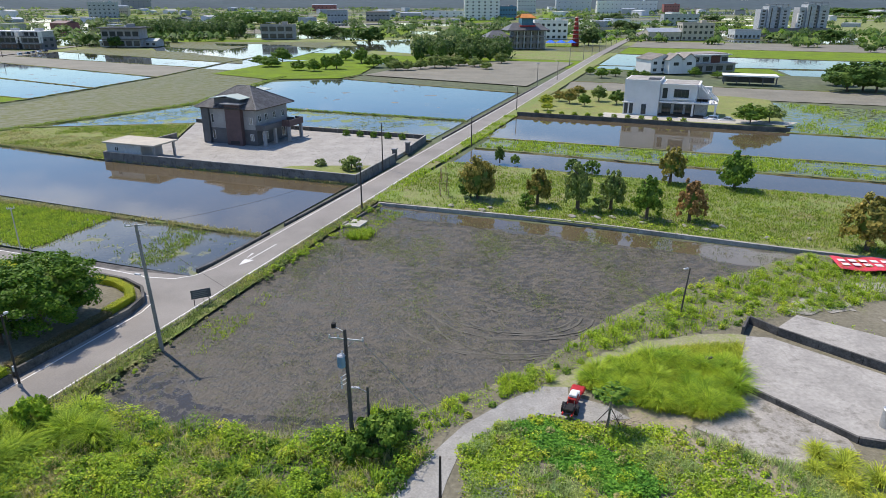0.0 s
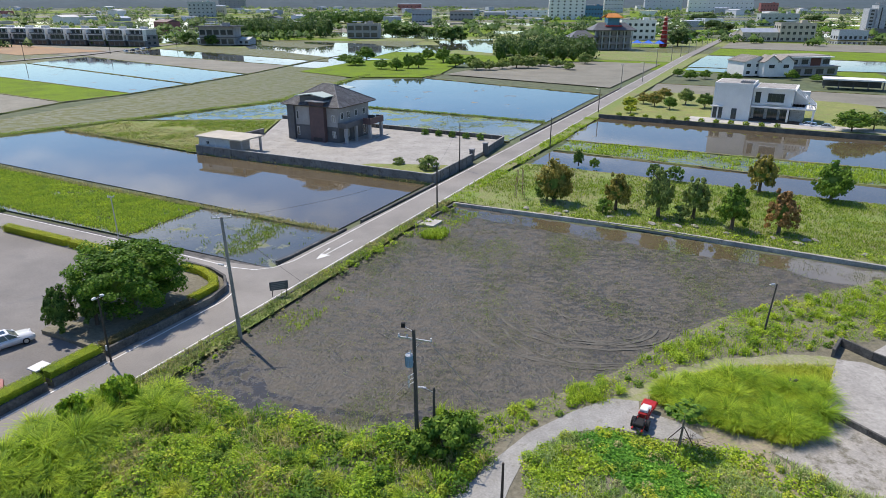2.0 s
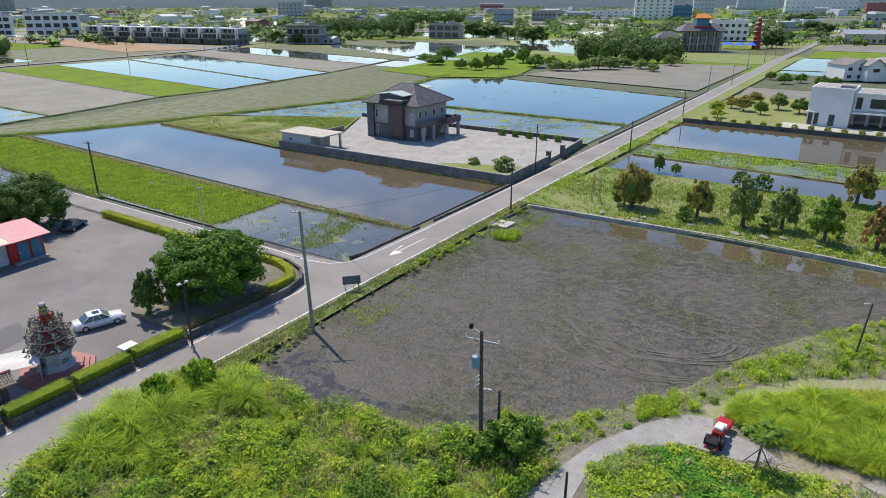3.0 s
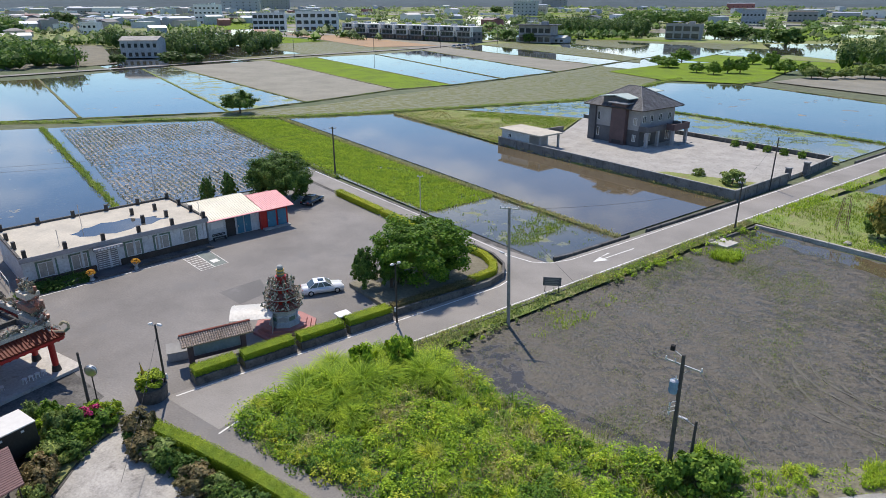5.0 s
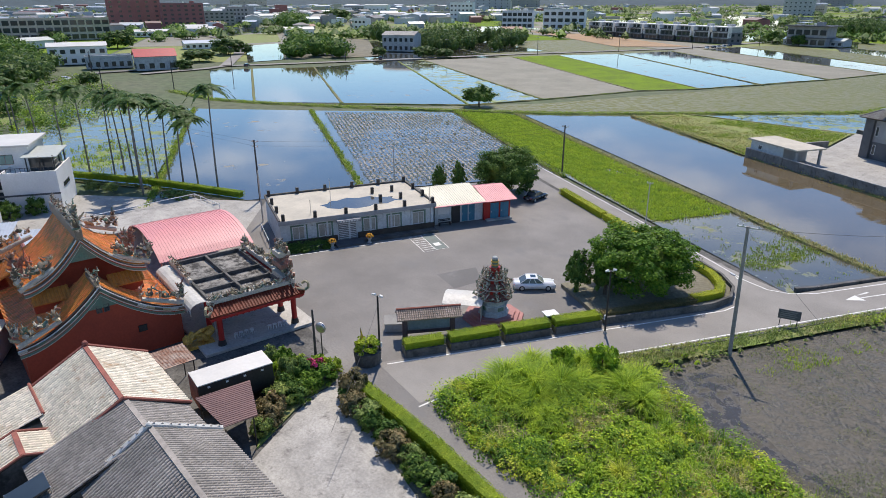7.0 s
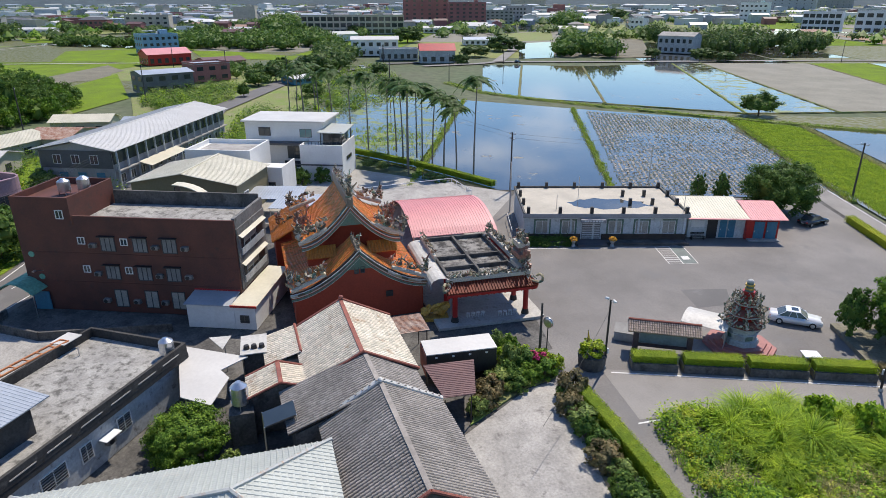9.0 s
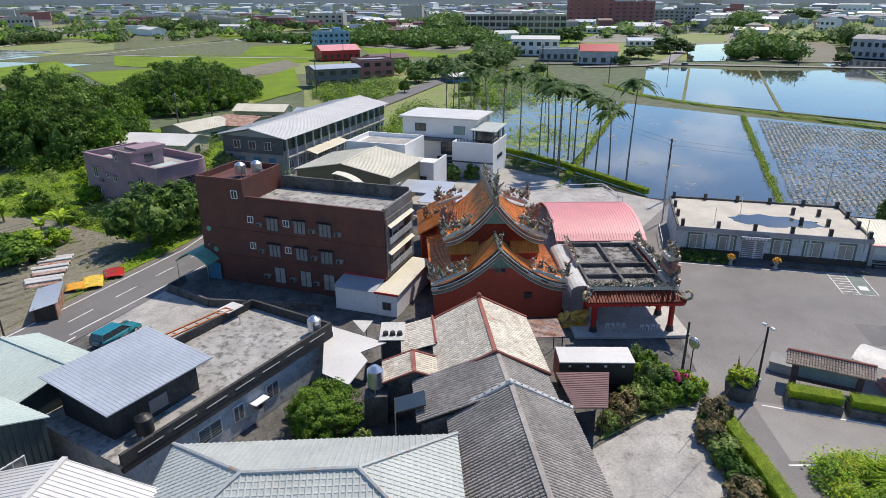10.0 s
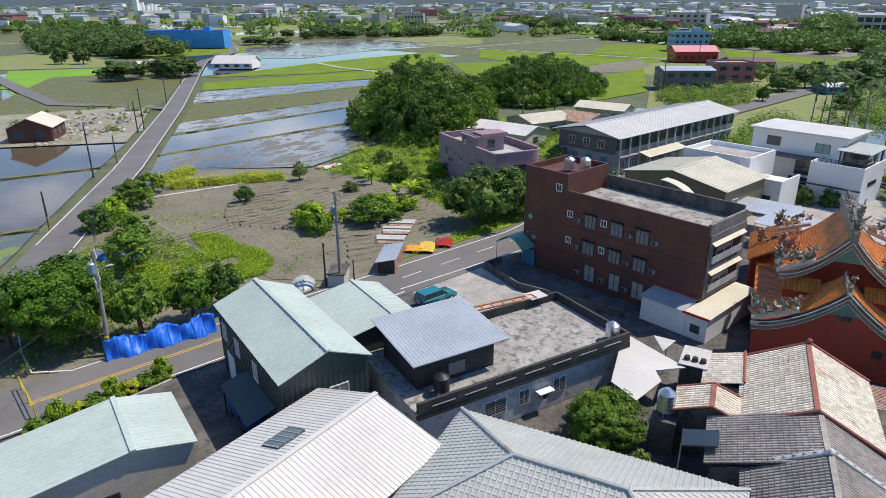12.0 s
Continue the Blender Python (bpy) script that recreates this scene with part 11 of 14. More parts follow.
# rice rows and reed strips
for key, seed, off, name, lab in (("stub", 50, 0.0, "rice_rows", "rows of stubble standing in shallow water"), ("mudclod", 51, 0.45, "mud_rows", "rows of pale mud between the stubble")):
    rs = np.random.RandomState(seed)
    uu, vv = np.meshgrid(np.arange(21.2 + off, 55.5, 0.95), np.arange(107.0, 192, 0.42))
    g = np.c_[uu.ravel(), vv.ravel()] + rs.normal(size=(uu.size, 2)) * np.array((0.09, 0.2))
    g[:, 0] += (g[:, 1] - 106) * 0.028
    dens = wave(g * np.array((1.0, 0.45)), 0.5, 9 + seed) * 0.9 + wave(g, 0.09, 5) * 0.9
    ok = (g[:, 0] < 55.2 + (g[:, 1] - 106) * 0.035) & (g[:, 1] < 192 - (g[:, 0] - 20) * 0.36) & (rs.uniform(0, 1, len(g)) < np.clip(dens - (0.2 if key == "stub" else 0.0), 0.08, 0.97))
    g = g[ok]
    q = np.c_[g[:, 0] * UA.x + g[:, 1] * VA.x, g[:, 0] * UA.y + g[:, 1] * VA.y]
    if key == "stub":
        plant_stuff(name, blades(q, -0.3, rs, 6, 0.2, 0.05, 1.0, 0.13), key, lab)
    else:
        M["palemud"] = mat("pale_mud_ridge", (0.27, 0.245, 0.205), (0.21, 0.19, 0.155), rough=0.8, s1=0.3, s2=3, island=0.3, bump=0)
        nr = rs.normal(size=(len(q), 3)) * 0.1
        nr[:, 2] += 1
        stuff(new(name, leaf_mesh(name, *quads(np.c_[q, np.full(len(q), -0.285)], nr / np.linalg.norm(nr, axis=1)[:, None], 0.52, rs, 1.5), M["palemud"])), lab, "mud")
for k, (poly, n, key, h) in enumerate(((uvs((137.4, 39.5), (147.4, 39.2), (146.4, -60), (134, -60), (134.4, 0)), 15000, "grass", 0.55), (uvs((182, -31), (235, -33), (228, -62), (224, -150), (180, -150), (180, -60)), 16000, "grass", 0.6), (uvs((57, 51), (70.4, 52), (70.4, 77), (57, 77)), 5000, "paddygreen", 0.22), (uvs((57, 77), (70.4, 77), (71, 100), (73.6, 170), (61, 179), (58, 129)), 60000, "grass", 0.4), (uvs((142, 53), (168, 53), (169.4, 140), (122, 154), (141, 119)), 9000, "olive", 0.12), (uvs((100, 109), (120.6, 109), (139, 119), (119, 155), (105.6, 157)), 9000, "straw", 0.4), (uvs((100, 109), (120.6, 109), (139, 119), (119, 155), (105.6, 157)), 16000, "paddygreen", 0.5), (uvs((-58, 133), (-30, 128.5), (-16, 119), (-14, 208), (-50, 220)), 9000, "grass", 0.4))):
    p, rs = scatter(poly, n, 60 + k, (0.3, 0.3, 0.62, -0.15, 0.5, 0.3, 0.35, 0.52)[k], (0.3, 0.15, 0.25, 0.12, 0.12, 0.2, 0.16, 0.1)[k])
    plant_stuff("paddy_grass", blades(p, -0.28, rs, 6, h, 0.09, 0.8, 0.3), key, "grass and young rice standing in shallow water")
for i, b in enumerate(BUNDS[:8]):
    pts = uvs(*b)
    allp = []
    rs = np.random.RandomState(80 + i)
    for a, c in zip(pts, pts[1:]):
        ln = math.hypot(c[0] - a[0], c[1] - a[1])
        n = int(ln * (9 if i != 4 else 12))
        f = rs.uniform(0, 1, n)[:, None]
        allp.append(np.array(a) + (np.array(c) - np.array(a)) * f + rs.normal(size=(n, 2)) * (0.35 if i != 4 else 0.9))
    plant_stuff("bund_grass", blades(np.concatenate(allp), -0.12, rs, 6, 0.45, 0.06, 0.8, 0.2), "straw" if i in (0, 2, 1) else "paddygreen", "grass growing along a paddy bank")
# tilled plot and garden weeds south-west
p, rs = scatter(uvs(*GRASS_RING), 9000, 90)
plant_stuff("grass_tufts", blades(p, -0.1, rs, 7, 0.35, 0.06, 0.8, 0.2), "bright", "bright grass at the edge of the tilled plot")
YARD = uvs((-57, 46), (-60, 62), (-84, 66), (-103, 61), (-112, 80), (-116, 120), (-95, 150), (-64, 105), (-57, 64))
for key, n, seed, patch, h in (("grass", 9000, 91, 0.35, 0.5), ("olive", 7000, 96, 0.4, 0.5), ("paddygreen", 9000, 97, 0.35, 0.6)):
    p, rs = scatter(YARD, n, seed, patch, 0.12)
    plant_stuff("weeds", leafy(p, -0.1, rs, 7, h, 0.2, 0.4), key, "uneven weeds of the overgrown garden")
for key, n, seed, h in (("tree", 150, 98, 2.6), ("dark", 160, 99, 3.2), ("bright", 60, 100, 1.6), ("olive", 70, 106, 1.6)):
    p, rs = scatter(YARD, n, seed)
    p = apart(p, 2.2)
    plant_stuff("garden_bushes", mounds(p, h * rs.uniform(0.4, 1.2, len(p)), rs, 170, 0.24), key, "tangled bushes of the overgrown garden")
SWP = uvs((-57, 36), (-62, 31), (-95, 27), (-107, 31), (-117, 42), (-103, 60), (-84, 64), (-60, 61), (-57.5, 45))
for key, n, seed, patch, h in (("olive", 2600, 101, 0.62, 0.2), ("grass", 2000, 102, 0.66, 0.25), ("stub", 4000, 103, 0.5, 0.12)):
    p, rs = scatter(SWP, n, seed, patch, 0.12)
    plant_stuff("plot_weeds", leafy(p, -0.12, rs, 7, h, 0.17, 0.5), key, "scattered low weeds on the tilled plot")
bm = bmesh.new()
for k in range(26):
    u0 = -60.5 - 1.55 * k
    strip(bm, uvs((u0, 40 + 4 * math.sin(k * 0.3)), (u0 + 1.5, 48), (u0 + 0.6, 60 - 3 * math.sin(k * 0.5))), 0.9, 0.3, -0.15, 0.04 + 0.05 * (k % 3), 0.18, 1.2, k)
stuff(link("soil_furrows", bm, M["soil"]), "low furrow ridges across the tilled plot", "soil")
for line, seed in ((((-108, 36.5), (-104, 47), (-101, 53)), 104), (((-112, 35), (-116, 43)), 105)):
    q = np.array(uvs(*line))
    rs = np.random.RandomState(seed)
    p = np.concatenate([a + (b - a) * rs.uniform(0, 1, 70)[:, None] + rs.normal(size=(70, 2)) * 0.5 for a, b in zip(q, q[1:])])
    plant_stuff("vine_leaves", mounds(p, 1.4 * rs.uniform(0.5, 1.15, len(p)), rs, 90, 0.2), "lime", "loose yellow-green leaves of climbing vines")
for k, (x, y) in enumerate(((-91.2, -61.4), (-93.0, -63.2), (-89.6, -59.8), (-85.8, -49.4), (-84.0, -51.2), (-87.6, -51.0), (-96.5, -60.0))):
    rs = np.random.RandomState(110 + k)
    t = thing("banana_plant", x, y, -0.1, 0, "broad-leaved banana plant in the garden", "banana plant", "banana plants")
    part("stem", rod(bmesh.new(), (0, 0, 0), (0.05, 0, 1.7), 0.14, 0.1, 8), LEAF["olive"], t)
    v, f = fountains(np.zeros((1, 2)), 2.6, rs, 13, 0.6)
    v[:, 2] += 1.2
    ob = new("leaves", leaf_mesh("leaves", v, f, LEAF["bright"]))
    ob.parent = t
for key, n, seed, h in (("bright", 7000, 121, 0.6), ("olive", 7000, 122, 0.45), ("tree", 3500, 123, 0.9)):
    p, rs = scatter(uvs((-58, 4), (-94, 21), (-107, 30), (-95, 26.5), (-64, 29), (-61, 22), (-66, 17), (-58, 18)), n, seed, 0.3, 0.2)
    plant_stuff("verge_weeds", leafy(p, -0.15, rs, 7, h, 0.18, 0.4), key, "rough grass and weeds beside the road")


for key, n, seed, h in (("bright", 60, 131, 2.0), ("tree", 110, 132, 3.0), ("olive", 80, 133, 2.2), ("dark", 60, 134, 3.4)):
    for poly in (uvs((-62, 176), (-38, 188), (-40, 250), (-62, 320), (-76, 300), (-70, 235)), uvs((-104, 181), (-90, 180), (-86, 204), (-100, 240), (-122, 213)), uvs((-58, 118), (-44, 126), (-48, 172), (-72, 178))):
        p, rs = scatter(poly, n, seed)
        plant_stuff("roadside_bushes", mounds(apart(p, 2.2), h * rs.uniform(0.5, 1.2, 999)[:len(apart(p, 2.2))], rs, 130, 0.35), key, "tangled bushes beside the village street")
for key, n, seed, h in (("tree", 40, 141, 1.6), ("olive", 30, 142, 1.0)):
    p, rs = scatter(uvs((-165, 33), (-169, 49), (-193, 61), (-215, 52), (-226, 40), (-190, 25)), n, seed, 0.35, 0.2)
    plant_stuff("roadside_bushes", mounds(p, h * rs.uniform(0.5, 1.2, len(p)), rs, 110, 0.3), key, "bushes round the cottage")
p, rs = scatter(uvs((-160, 26), (-166, 46), (-190, 58), (-200, 50), (-186, 26)), 420, 143)
nr = rs.normal(size=(len(p), 3)) * 0.5 + np.array((0, 0, 1.0))
stuff(new("rubble", leaf_mesh("rubble", *quads(np.c_[p, np.full(len(p), 0.05)], nr, 0.9, rs, 1.3), M["slab"])), "pale rubble scattered round the cottage", "rubble")


# ---- the distance ----
def soft_clumps(c, rad, high, per, size, rs):
    """Leaf quads on the skins of many crowns: centres c, radii rad, half-heights high."""
    n = len(c)
    d = rs.normal(size=(n, per, 3))
    d[:, :, 2] = np.abs(d[:, :, 2]) * 1.1 - 0.7
    d /= np.linalg.norm(d, axis=2)[:, :, None] + 1e-9
    lump = 0.78 + 0.34 * np.sin(d[:, :, 0] * 5 + np.arange(n)[:, None]) * np.sin(d[:, :, 1] * 6 + np.arange(n)[:, None] * 2.3) + 0.1 * rs.normal(size=(n, per))
    sc = np.stack([rad, rad, high], 1)[:, None, :]
    p = c[:, None, :] + d * sc * lump[:, :, None]
    nr = d + rs.normal(size=d.shape) * 0.55
    nr[:, :, 2] += 0.3
    nr = nr.reshape(-1, 3)
    nr /= np.linalg.norm(nr, axis=1)[:, None] + 1e-9
    return quads(p.reshape(-1, 3), nr, size, rs, 1.4)


GROVES = [0]


def grove(pts, n, h, key, style, label, per=150, leaf=0.0):
    """A thicket seen from afar: crowded crowns of leaf clumps down to the ground."""
    GROVES[0] += 1
    poly = uvs(*pts)
    p, rs = scatter(poly, n * 3, 300 + GROVES[0])
    p = p[:n]
    m = len(p)
    hh = h * rs.uniform(0.5, 0.84, m)
    far = math.hypot(*poly[0])
    if style == "bamboo":
        rad = rs.uniform(0.2, 0.34, m) * h
        c = np.c_[p, hh * 0.56]
        v, f = soft_clumps(c, rad, hh * 0.5, per + 40, leaf or 0.8 + far * 0.0007, rs)
    else:
        rad = rs.uniform(0.34, 0.62, m) * h
        c = np.c_[p, hh * 0.5]
        v, f = soft_clumps(c, rad, hh * 0.5, per, leaf or 0.8 + far * 0.0012, rs)
    k = new("grove", leaf_mesh("grove", v, f, LEAF[key]))
    stuff(k, label, "trees")
    # dark balls fill each crown; their colour stands in for the shade inside
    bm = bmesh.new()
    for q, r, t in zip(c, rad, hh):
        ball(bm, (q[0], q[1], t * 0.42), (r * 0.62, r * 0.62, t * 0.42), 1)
    stuff(link("grove_shade", bm, LEAF["dark"]), "dark filler balls for the shaded inside of a thicket", "trees")


def woods(pts, n, h, clumps, lab):
    """A domed wood: round crowns built of leaf clumps, tallest in the middle, down to the ground at the rim."""
    GROVES[0] += 1
    poly = np.array(uvs(*pts))
    p, rs = scatter([tuple(q) for q in poly], n * 14, 500 + GROVES[0])
    p = apart(p, 3.0)[:n * 2]
    a, b = poly, np.roll(poly, -1, 0)
    f = np.clip(((p[:, None] - a) * (b - a)).sum(2) / ((b - a) ** 2).sum(1), 0, 1)
    edge = np.linalg.norm(p[:, None] - a - f[:, :, None] * (b - a), axis=2).min(1)
    top = h * (0.34 + 0.66 * np.clip(edge / 11, 0, 1) ** 0.7) * rs.uniform(0.8, 1.08, len(p))
    keys = rs.choice(("dark", "shade", "tree", "bamboo"), len(p), p=(0.5, 0.24, 0.17, 0.09))
    for key in ("dark", "shade", "tree", "bamboo"):
        c, t = p[keys == key], top[keys == key]
        d = rs.normal(size=(len(c), clumps, 3))
        d /= np.linalg.norm(d, axis=2)[:, :, None]
        d[:, :, 2] = np.abs(d[:, :, 2]) * 1.3 - 0.35
        rad = (2.6 + t * 0.09)[:, None, None]
        low = rs.uniform(0, 1, (len(c), clumps, 1)) ** 2 * (t[:, None, None] * 0.55)
        q = np.concatenate([d[:, :, :2] * rad + c[:, None, :], t[:, None, None] - rad * 0.75 + d[:, :, 2:] * rad * 0.8 - low], 2).reshape(-1, 3)
        r = rs.uniform(0.7, 1.5, len(q))
        q[:, 2] = np.maximum(q[:, 2], r * 0.6)
        plant = soft_clumps(q, r, r * 0.8, 64, 0.4, rs)
        stuff(new("wood", leaf_mesh("wood", *plant, LEAF[key])), "dense rounded " + lab, "trees")
    # added dark balls close the crowns and give the wood its inner shade
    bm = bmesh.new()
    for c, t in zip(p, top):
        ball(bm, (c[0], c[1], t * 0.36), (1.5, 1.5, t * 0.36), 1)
    stuff(link("wood_shade", bm, LEAF["dark"]), "dark filler balls for the shaded inside of the " + lab, "trees")


# patchwork of paddies and fields out to the town
rng = random.Random(77)
patches = {"clear": [], "greenmud": [], "lawn": [], "mudfield": [], "drygrass": [], "grass": []}
u0 = -2600.0
while u0 < 3600:
    wide = rng.uniform(34, 80)
    v0 = -1500.0 + rng.uniform(0, 80)
    while v0 < 3400:
        deep = rng.uniform(90, 230)
        r = math.hypot(u0 + wide / 2, v0 + deep / 2)
        if r > 330 and not (v0 < 0 and u0 < -40):
            pick = rng.choices(list(patches), (26, 24, 14, 12, 10, 14))[0]
            sk = 0.1 * wide
            patches[pick].append([(u0 + 1, v0 + 1), (u0 + wide - 1.2, v0 + 1 + sk), (u0 + wide - 1.2, v0 + deep - 1.5 + sk), (u0 + 1, v0 + deep - 1.5)])
        v0 += deep
    u0 += wide
for key, quadl in patches.items():
    vs, fs = [], []
    for q in quadl:
        fs.append(tuple(range(len(vs), len(vs) + 4)))
        vs += [(*uv(a, b), -0.44) for a, b in q]
    structure(raw("far_fields", vs, fs, M[key]), "patchwork of distant paddies and fields", "field")
# ---- far farmland ----
bm = bmesh.new()
for q in ([(-417, 299), (-320, 303.6), (-265, 306.5), (-213, 316.5), (-150, 330)], [(-320, 303.6), (-326, 376), (-324, 459)], [(-432, 198), (-439, 269), (-417, 299), (-456, 369), (-437, 450)], [(-290, 174.6), (-264, 171), (-230, 173)]):
    ribbon(bm, uvs(*q), 2.4, -0.2)
structure(link("field_path", bm, M["slab"]), "pale concrete paths between the far fields", "path")
field("paddy_north_m", M["clear"], [(336, 37), (415, 37), (408, 10), (330, 8)], -0.27, "flooded paddy beside the farm road")
field("field_west_a", M["greenmud"], [(-464, 464), (-450, 582), (-359, 483), (-341, 339)], -0.36, "dull green field of young rice")
field("field_west_b", M["greenmud"], [(-327, 325), (-333, 451), (-306, 436), (-235, 414), (-185, 326), (-235, 324), (-314, 312)], -0.36, "broad field of young rice")
field("field_west_c", M["lawn"], [(-237, 327), (-275, 395), (-239, 419), (-187, 329)], -0.33, "bright green rice field")
field("field_west_d", M["lawn"], [(-302, 300), (-241, 308), (-208, 308), (-208, 258), (-212, 252), (-258, 255)], -0.34, "bright green rice field")
field("field_west_e", M["soil"], [(-185, 236), (-200, 264), (-199, 313), (-186, 306), (-160, 251)], -0.33, "bare brown field strip")
field("field_west_f", M["lawn"], [(-208, 255), (-221, 299), (-208, 308), (-201, 257)], -0.32, "bright green field strip")
field("field_west_g", M["lawn"], [(-408, 526), (-364, 516), (-340, 479), (-356, 468)], -0.33, "bright green field strip")
field("field_west_h", M["lawn"], [(-200, 409), (-172, 404), (-118, 370), (-114, 347), (-166, 352)], -0.33, "green meadow behind the barns")
field("field_west_i", M["grass"], [(-160, 249), (-185, 303), (-156, 312), (-84, 297), (-75, 258)], -0.38, "rough grass around the barns")
field("paddy_west_a", M["mudshine"], [(-418, 195), (-442, 265), (-445, 313), (-364, 318), (-347, 262), (-321, 185), (-341, 164)], -0.36, "wide flooded paddy")
field("field_west_j", M["lawn"], [(-268, 107), (-291, 169), (-300, 208), (-306, 265), (-249, 228), (-250, 149)], -0.35, "bright green field edge")
M["vivid"] = mat("vivid_young_rice", (0.17, 0.34, 0.02), (0.14, 0.28, 0.02), rough=0.9, s1=0.05, s2=2.0, var=0.15, bump=0.5, dist=0.1)
field("field_west_k", M["vivid"], [(-352, 52), (-337, 87), (-272, 73), (-281, 38)], -0.32, "bright green rice field")
field("field_west_l", M["grass"], [(-450, 64), (-471, 103), (-385, 101), (-341, 91), (-361, 50)], -0.33, "overgrown meadow with bushes")
field("field_west_m", M["greenmud"], [(-781, 114), (-745, 151), (-582, 118), (-594, 86)], -0.36, "dull far field")
field("paddy_west_b", M["weedy"], [(-278, 38), (-269, 71), (-198, 61), (-165, 50), (-167, 21)], -0.37, "weedy flooded paddy beside the road")
field("paddy_striped", M["clear"], [(959, 1160), (1033, 985), (869, 833), (809, 979)], -0.36, "narrow flooded paddies far away")
field("paddy_striped", M["clear"], [(786, 953), (843, 814), (730, 708), (682, 827)], -0.36, "narrow flooded paddies far away")
field("paddy_striped", M["clear"], [(666, 808), (711, 695), (628, 617), (589, 716)], -0.36, "narrow flooded paddies far away")
field("paddy_striped", M["clear"], [(577, 702), (614, 608), (551, 548), (518, 631)], -0.36, "narrow flooded paddies far away")
field("paddy_striped", M["clear"], [(509, 620), (540, 541), (490, 493), (463, 564)], -0.36, "narrow flooded paddies far away")
field("paddy_striped", M["clear"], [(455, 555), (481, 488), (440, 449), (417, 510)], -0.36, "narrow flooded paddies far away")
field("paddy_north_a", M["clear"], [(382, 351), (372, 253), (321, 225), (330, 297)], -0.31, "far flooded paddy")
field("field_north_b", M["greenmud"], [(334, 398), (323, 290), (319, 231), (298, 216), (317, 386)], -0.31, "far green field strip")
field("field_north_c", M["greenmud"], [(449, 394), (491, 261), (398, 229), (376, 258), (392, 344)], -0.36, "weedy far field")
field("paddy_north_d", M["clear"], [(443, 345), (446, 275), (420, 269), (420, 325)], -0.34, "far flooded paddy")
field("paddy_north_e", M["clear"], [(501, 256), (551, 223), (396, 160), (419, 204)], -0.34, "far flooded paddy beside the park")
field("field_north_f", M["lawn"], [(768, 400), (799, 323), (619, 250), (548, 258), (630, 323)], -0.34, "bright far meadow")
field("paddy_north_g", M["clear"], [(1211, 245), (1308, 114), (952, 107), (889, 150)], -0.36, "far flooded paddy")
field("paddy_north_h", M["clear"], [(853, 137), (872, 87), (687, 75), (680, 92)], -0.36, "far flooded paddy")
field("field_north_i", M["grass"], [(1753, -299), (1332, -324), (576, -144), (781, -135)], -0.36, "rough far meadow")
field("paddy_north_j", M["clear"], [(751, -124), (717, -156), (618, -139), (604, -101)], -0.33, "far flooded paddy")
field("paddy_north_k", M["clear"], [(2855, -12), (2615, -229), (2004, -176), (2126, -10)], -0.36, "far flooded paddy")
field("field_north_l", M["lawn"], [(1473, 493), (1213, 340), (1770, 345), (2435, 475), (2124, 241), (1578, 255), (1006, 309)], -0.36, "far green field")
field("paddy_town", M["clear"], [(7, 495), (31, 520), (26, 375), (6, 364)], -0.20, "fenced fish pond")
field("field_town_a", M["soil"], [(86, 567), (106, 555), (79, 381), (57, 377)], -0.20, "bare sandy plot")
field("field_town_b", M["lawn"], [(944, 3780), (1078, 3666), (654, 2228), (571, 2291)], -0.36, "far green field")
field("field_town_c", M["soil"], [(579, 2286), (647, 2088), (492, 1506), (439, 1792)], -0.36, "far brown field")
field("field_town_d", M["grass"], [(-18, 639), (41, 695), (35, 542), (-14, 518)], -0.36, "rough grass plots")
field("field_village_a", M["lawn"], [(-245, 224), (-192, 339), (-177, 314), (-183, 235), (-196, 189)], -0.31, "bright green rice field")
field("field_village_b", M["soil"], [(-189, 247), (-195, 310), (-172, 285), (-167, 230)], -0.30, "bare brown field strip")
field("field_village_c", M["lawn"], [(-157, 213), (-168, 273), (-122, 203), (-121, 173)], -0.29, "green grass beside the street")
field("field_village_d", M["grass"], [(-123, 206), (-111, 243), (-112, 334), (-75, 283), (-59, 200), (-63, 145), (-95, 159)], -0.30, "rough grass between the sheds")
field("field_village_e", M["grass"], [(-196, 192), (-170, 230), (-121, 173), (-120, 162), (-147, 160)], -0.32, "rough grass behind the wooded mound")

# ---- far buildings ----
def far_house(x, y, rot, L, H, wall, roof, label, kind="flat", rise=1.6, rows=2, cols=6, D=14.0, name="house", glaze=0.5):
    return generic_house(x, y, rot, L, D, H, wall, roof, label, kind, rise, rows, cols, faces="NE", name=name, far=True, glaze=glaze)


fh = far_house(-202.7, 496.1, -180, 26.5, 12.8, "greywall", "concrete_dk", "dark flat-roofed farmhouse with wide eaves", cols=5, glaze=0.75)
for z, o in ((5.2, 1.0), (12.8, 2.2)):
    part("eave", bx(-o, 26.5 + o, -o, 14 + o, z, z + 0.5), M["darkwall"], fh)
far_house(-219.7, 499.8, -180, 14.4, 3.8, "palewall", "bluepaint", "low pale shed with blue roof", "gable", rows=1, cols=3, D=11.5)
far_house(-194.0, 501.8, -180, 16.8, 3.8, "palewall", "sheet_blue", "low pale shed with grey-blue roof", "gable", rows=1, cols=4, D=13.5)
far_house(-115.6, 601.3, -180, 27.6, 11.5, "greywall", "beigewall", "house with wide beige frames and dark windows", cols=4, glaze=0.85)
far_house(-121.2, 1047.5, -178, 29.6, 19.2, "palewall", "slate", "pale two-storey house with slate hip roof", "hip")
far_house(-64.4, 1174.3, -178, 40.0, 14.6, "greywall", "concrete_dk", "grey house with dark roof among trees", "hip")
far_house(-13.7, 1487.3, -177, 44.9, 8.7, "palewall", "sheet_grey", "long grey shed among the fields", "gable", rows=1)
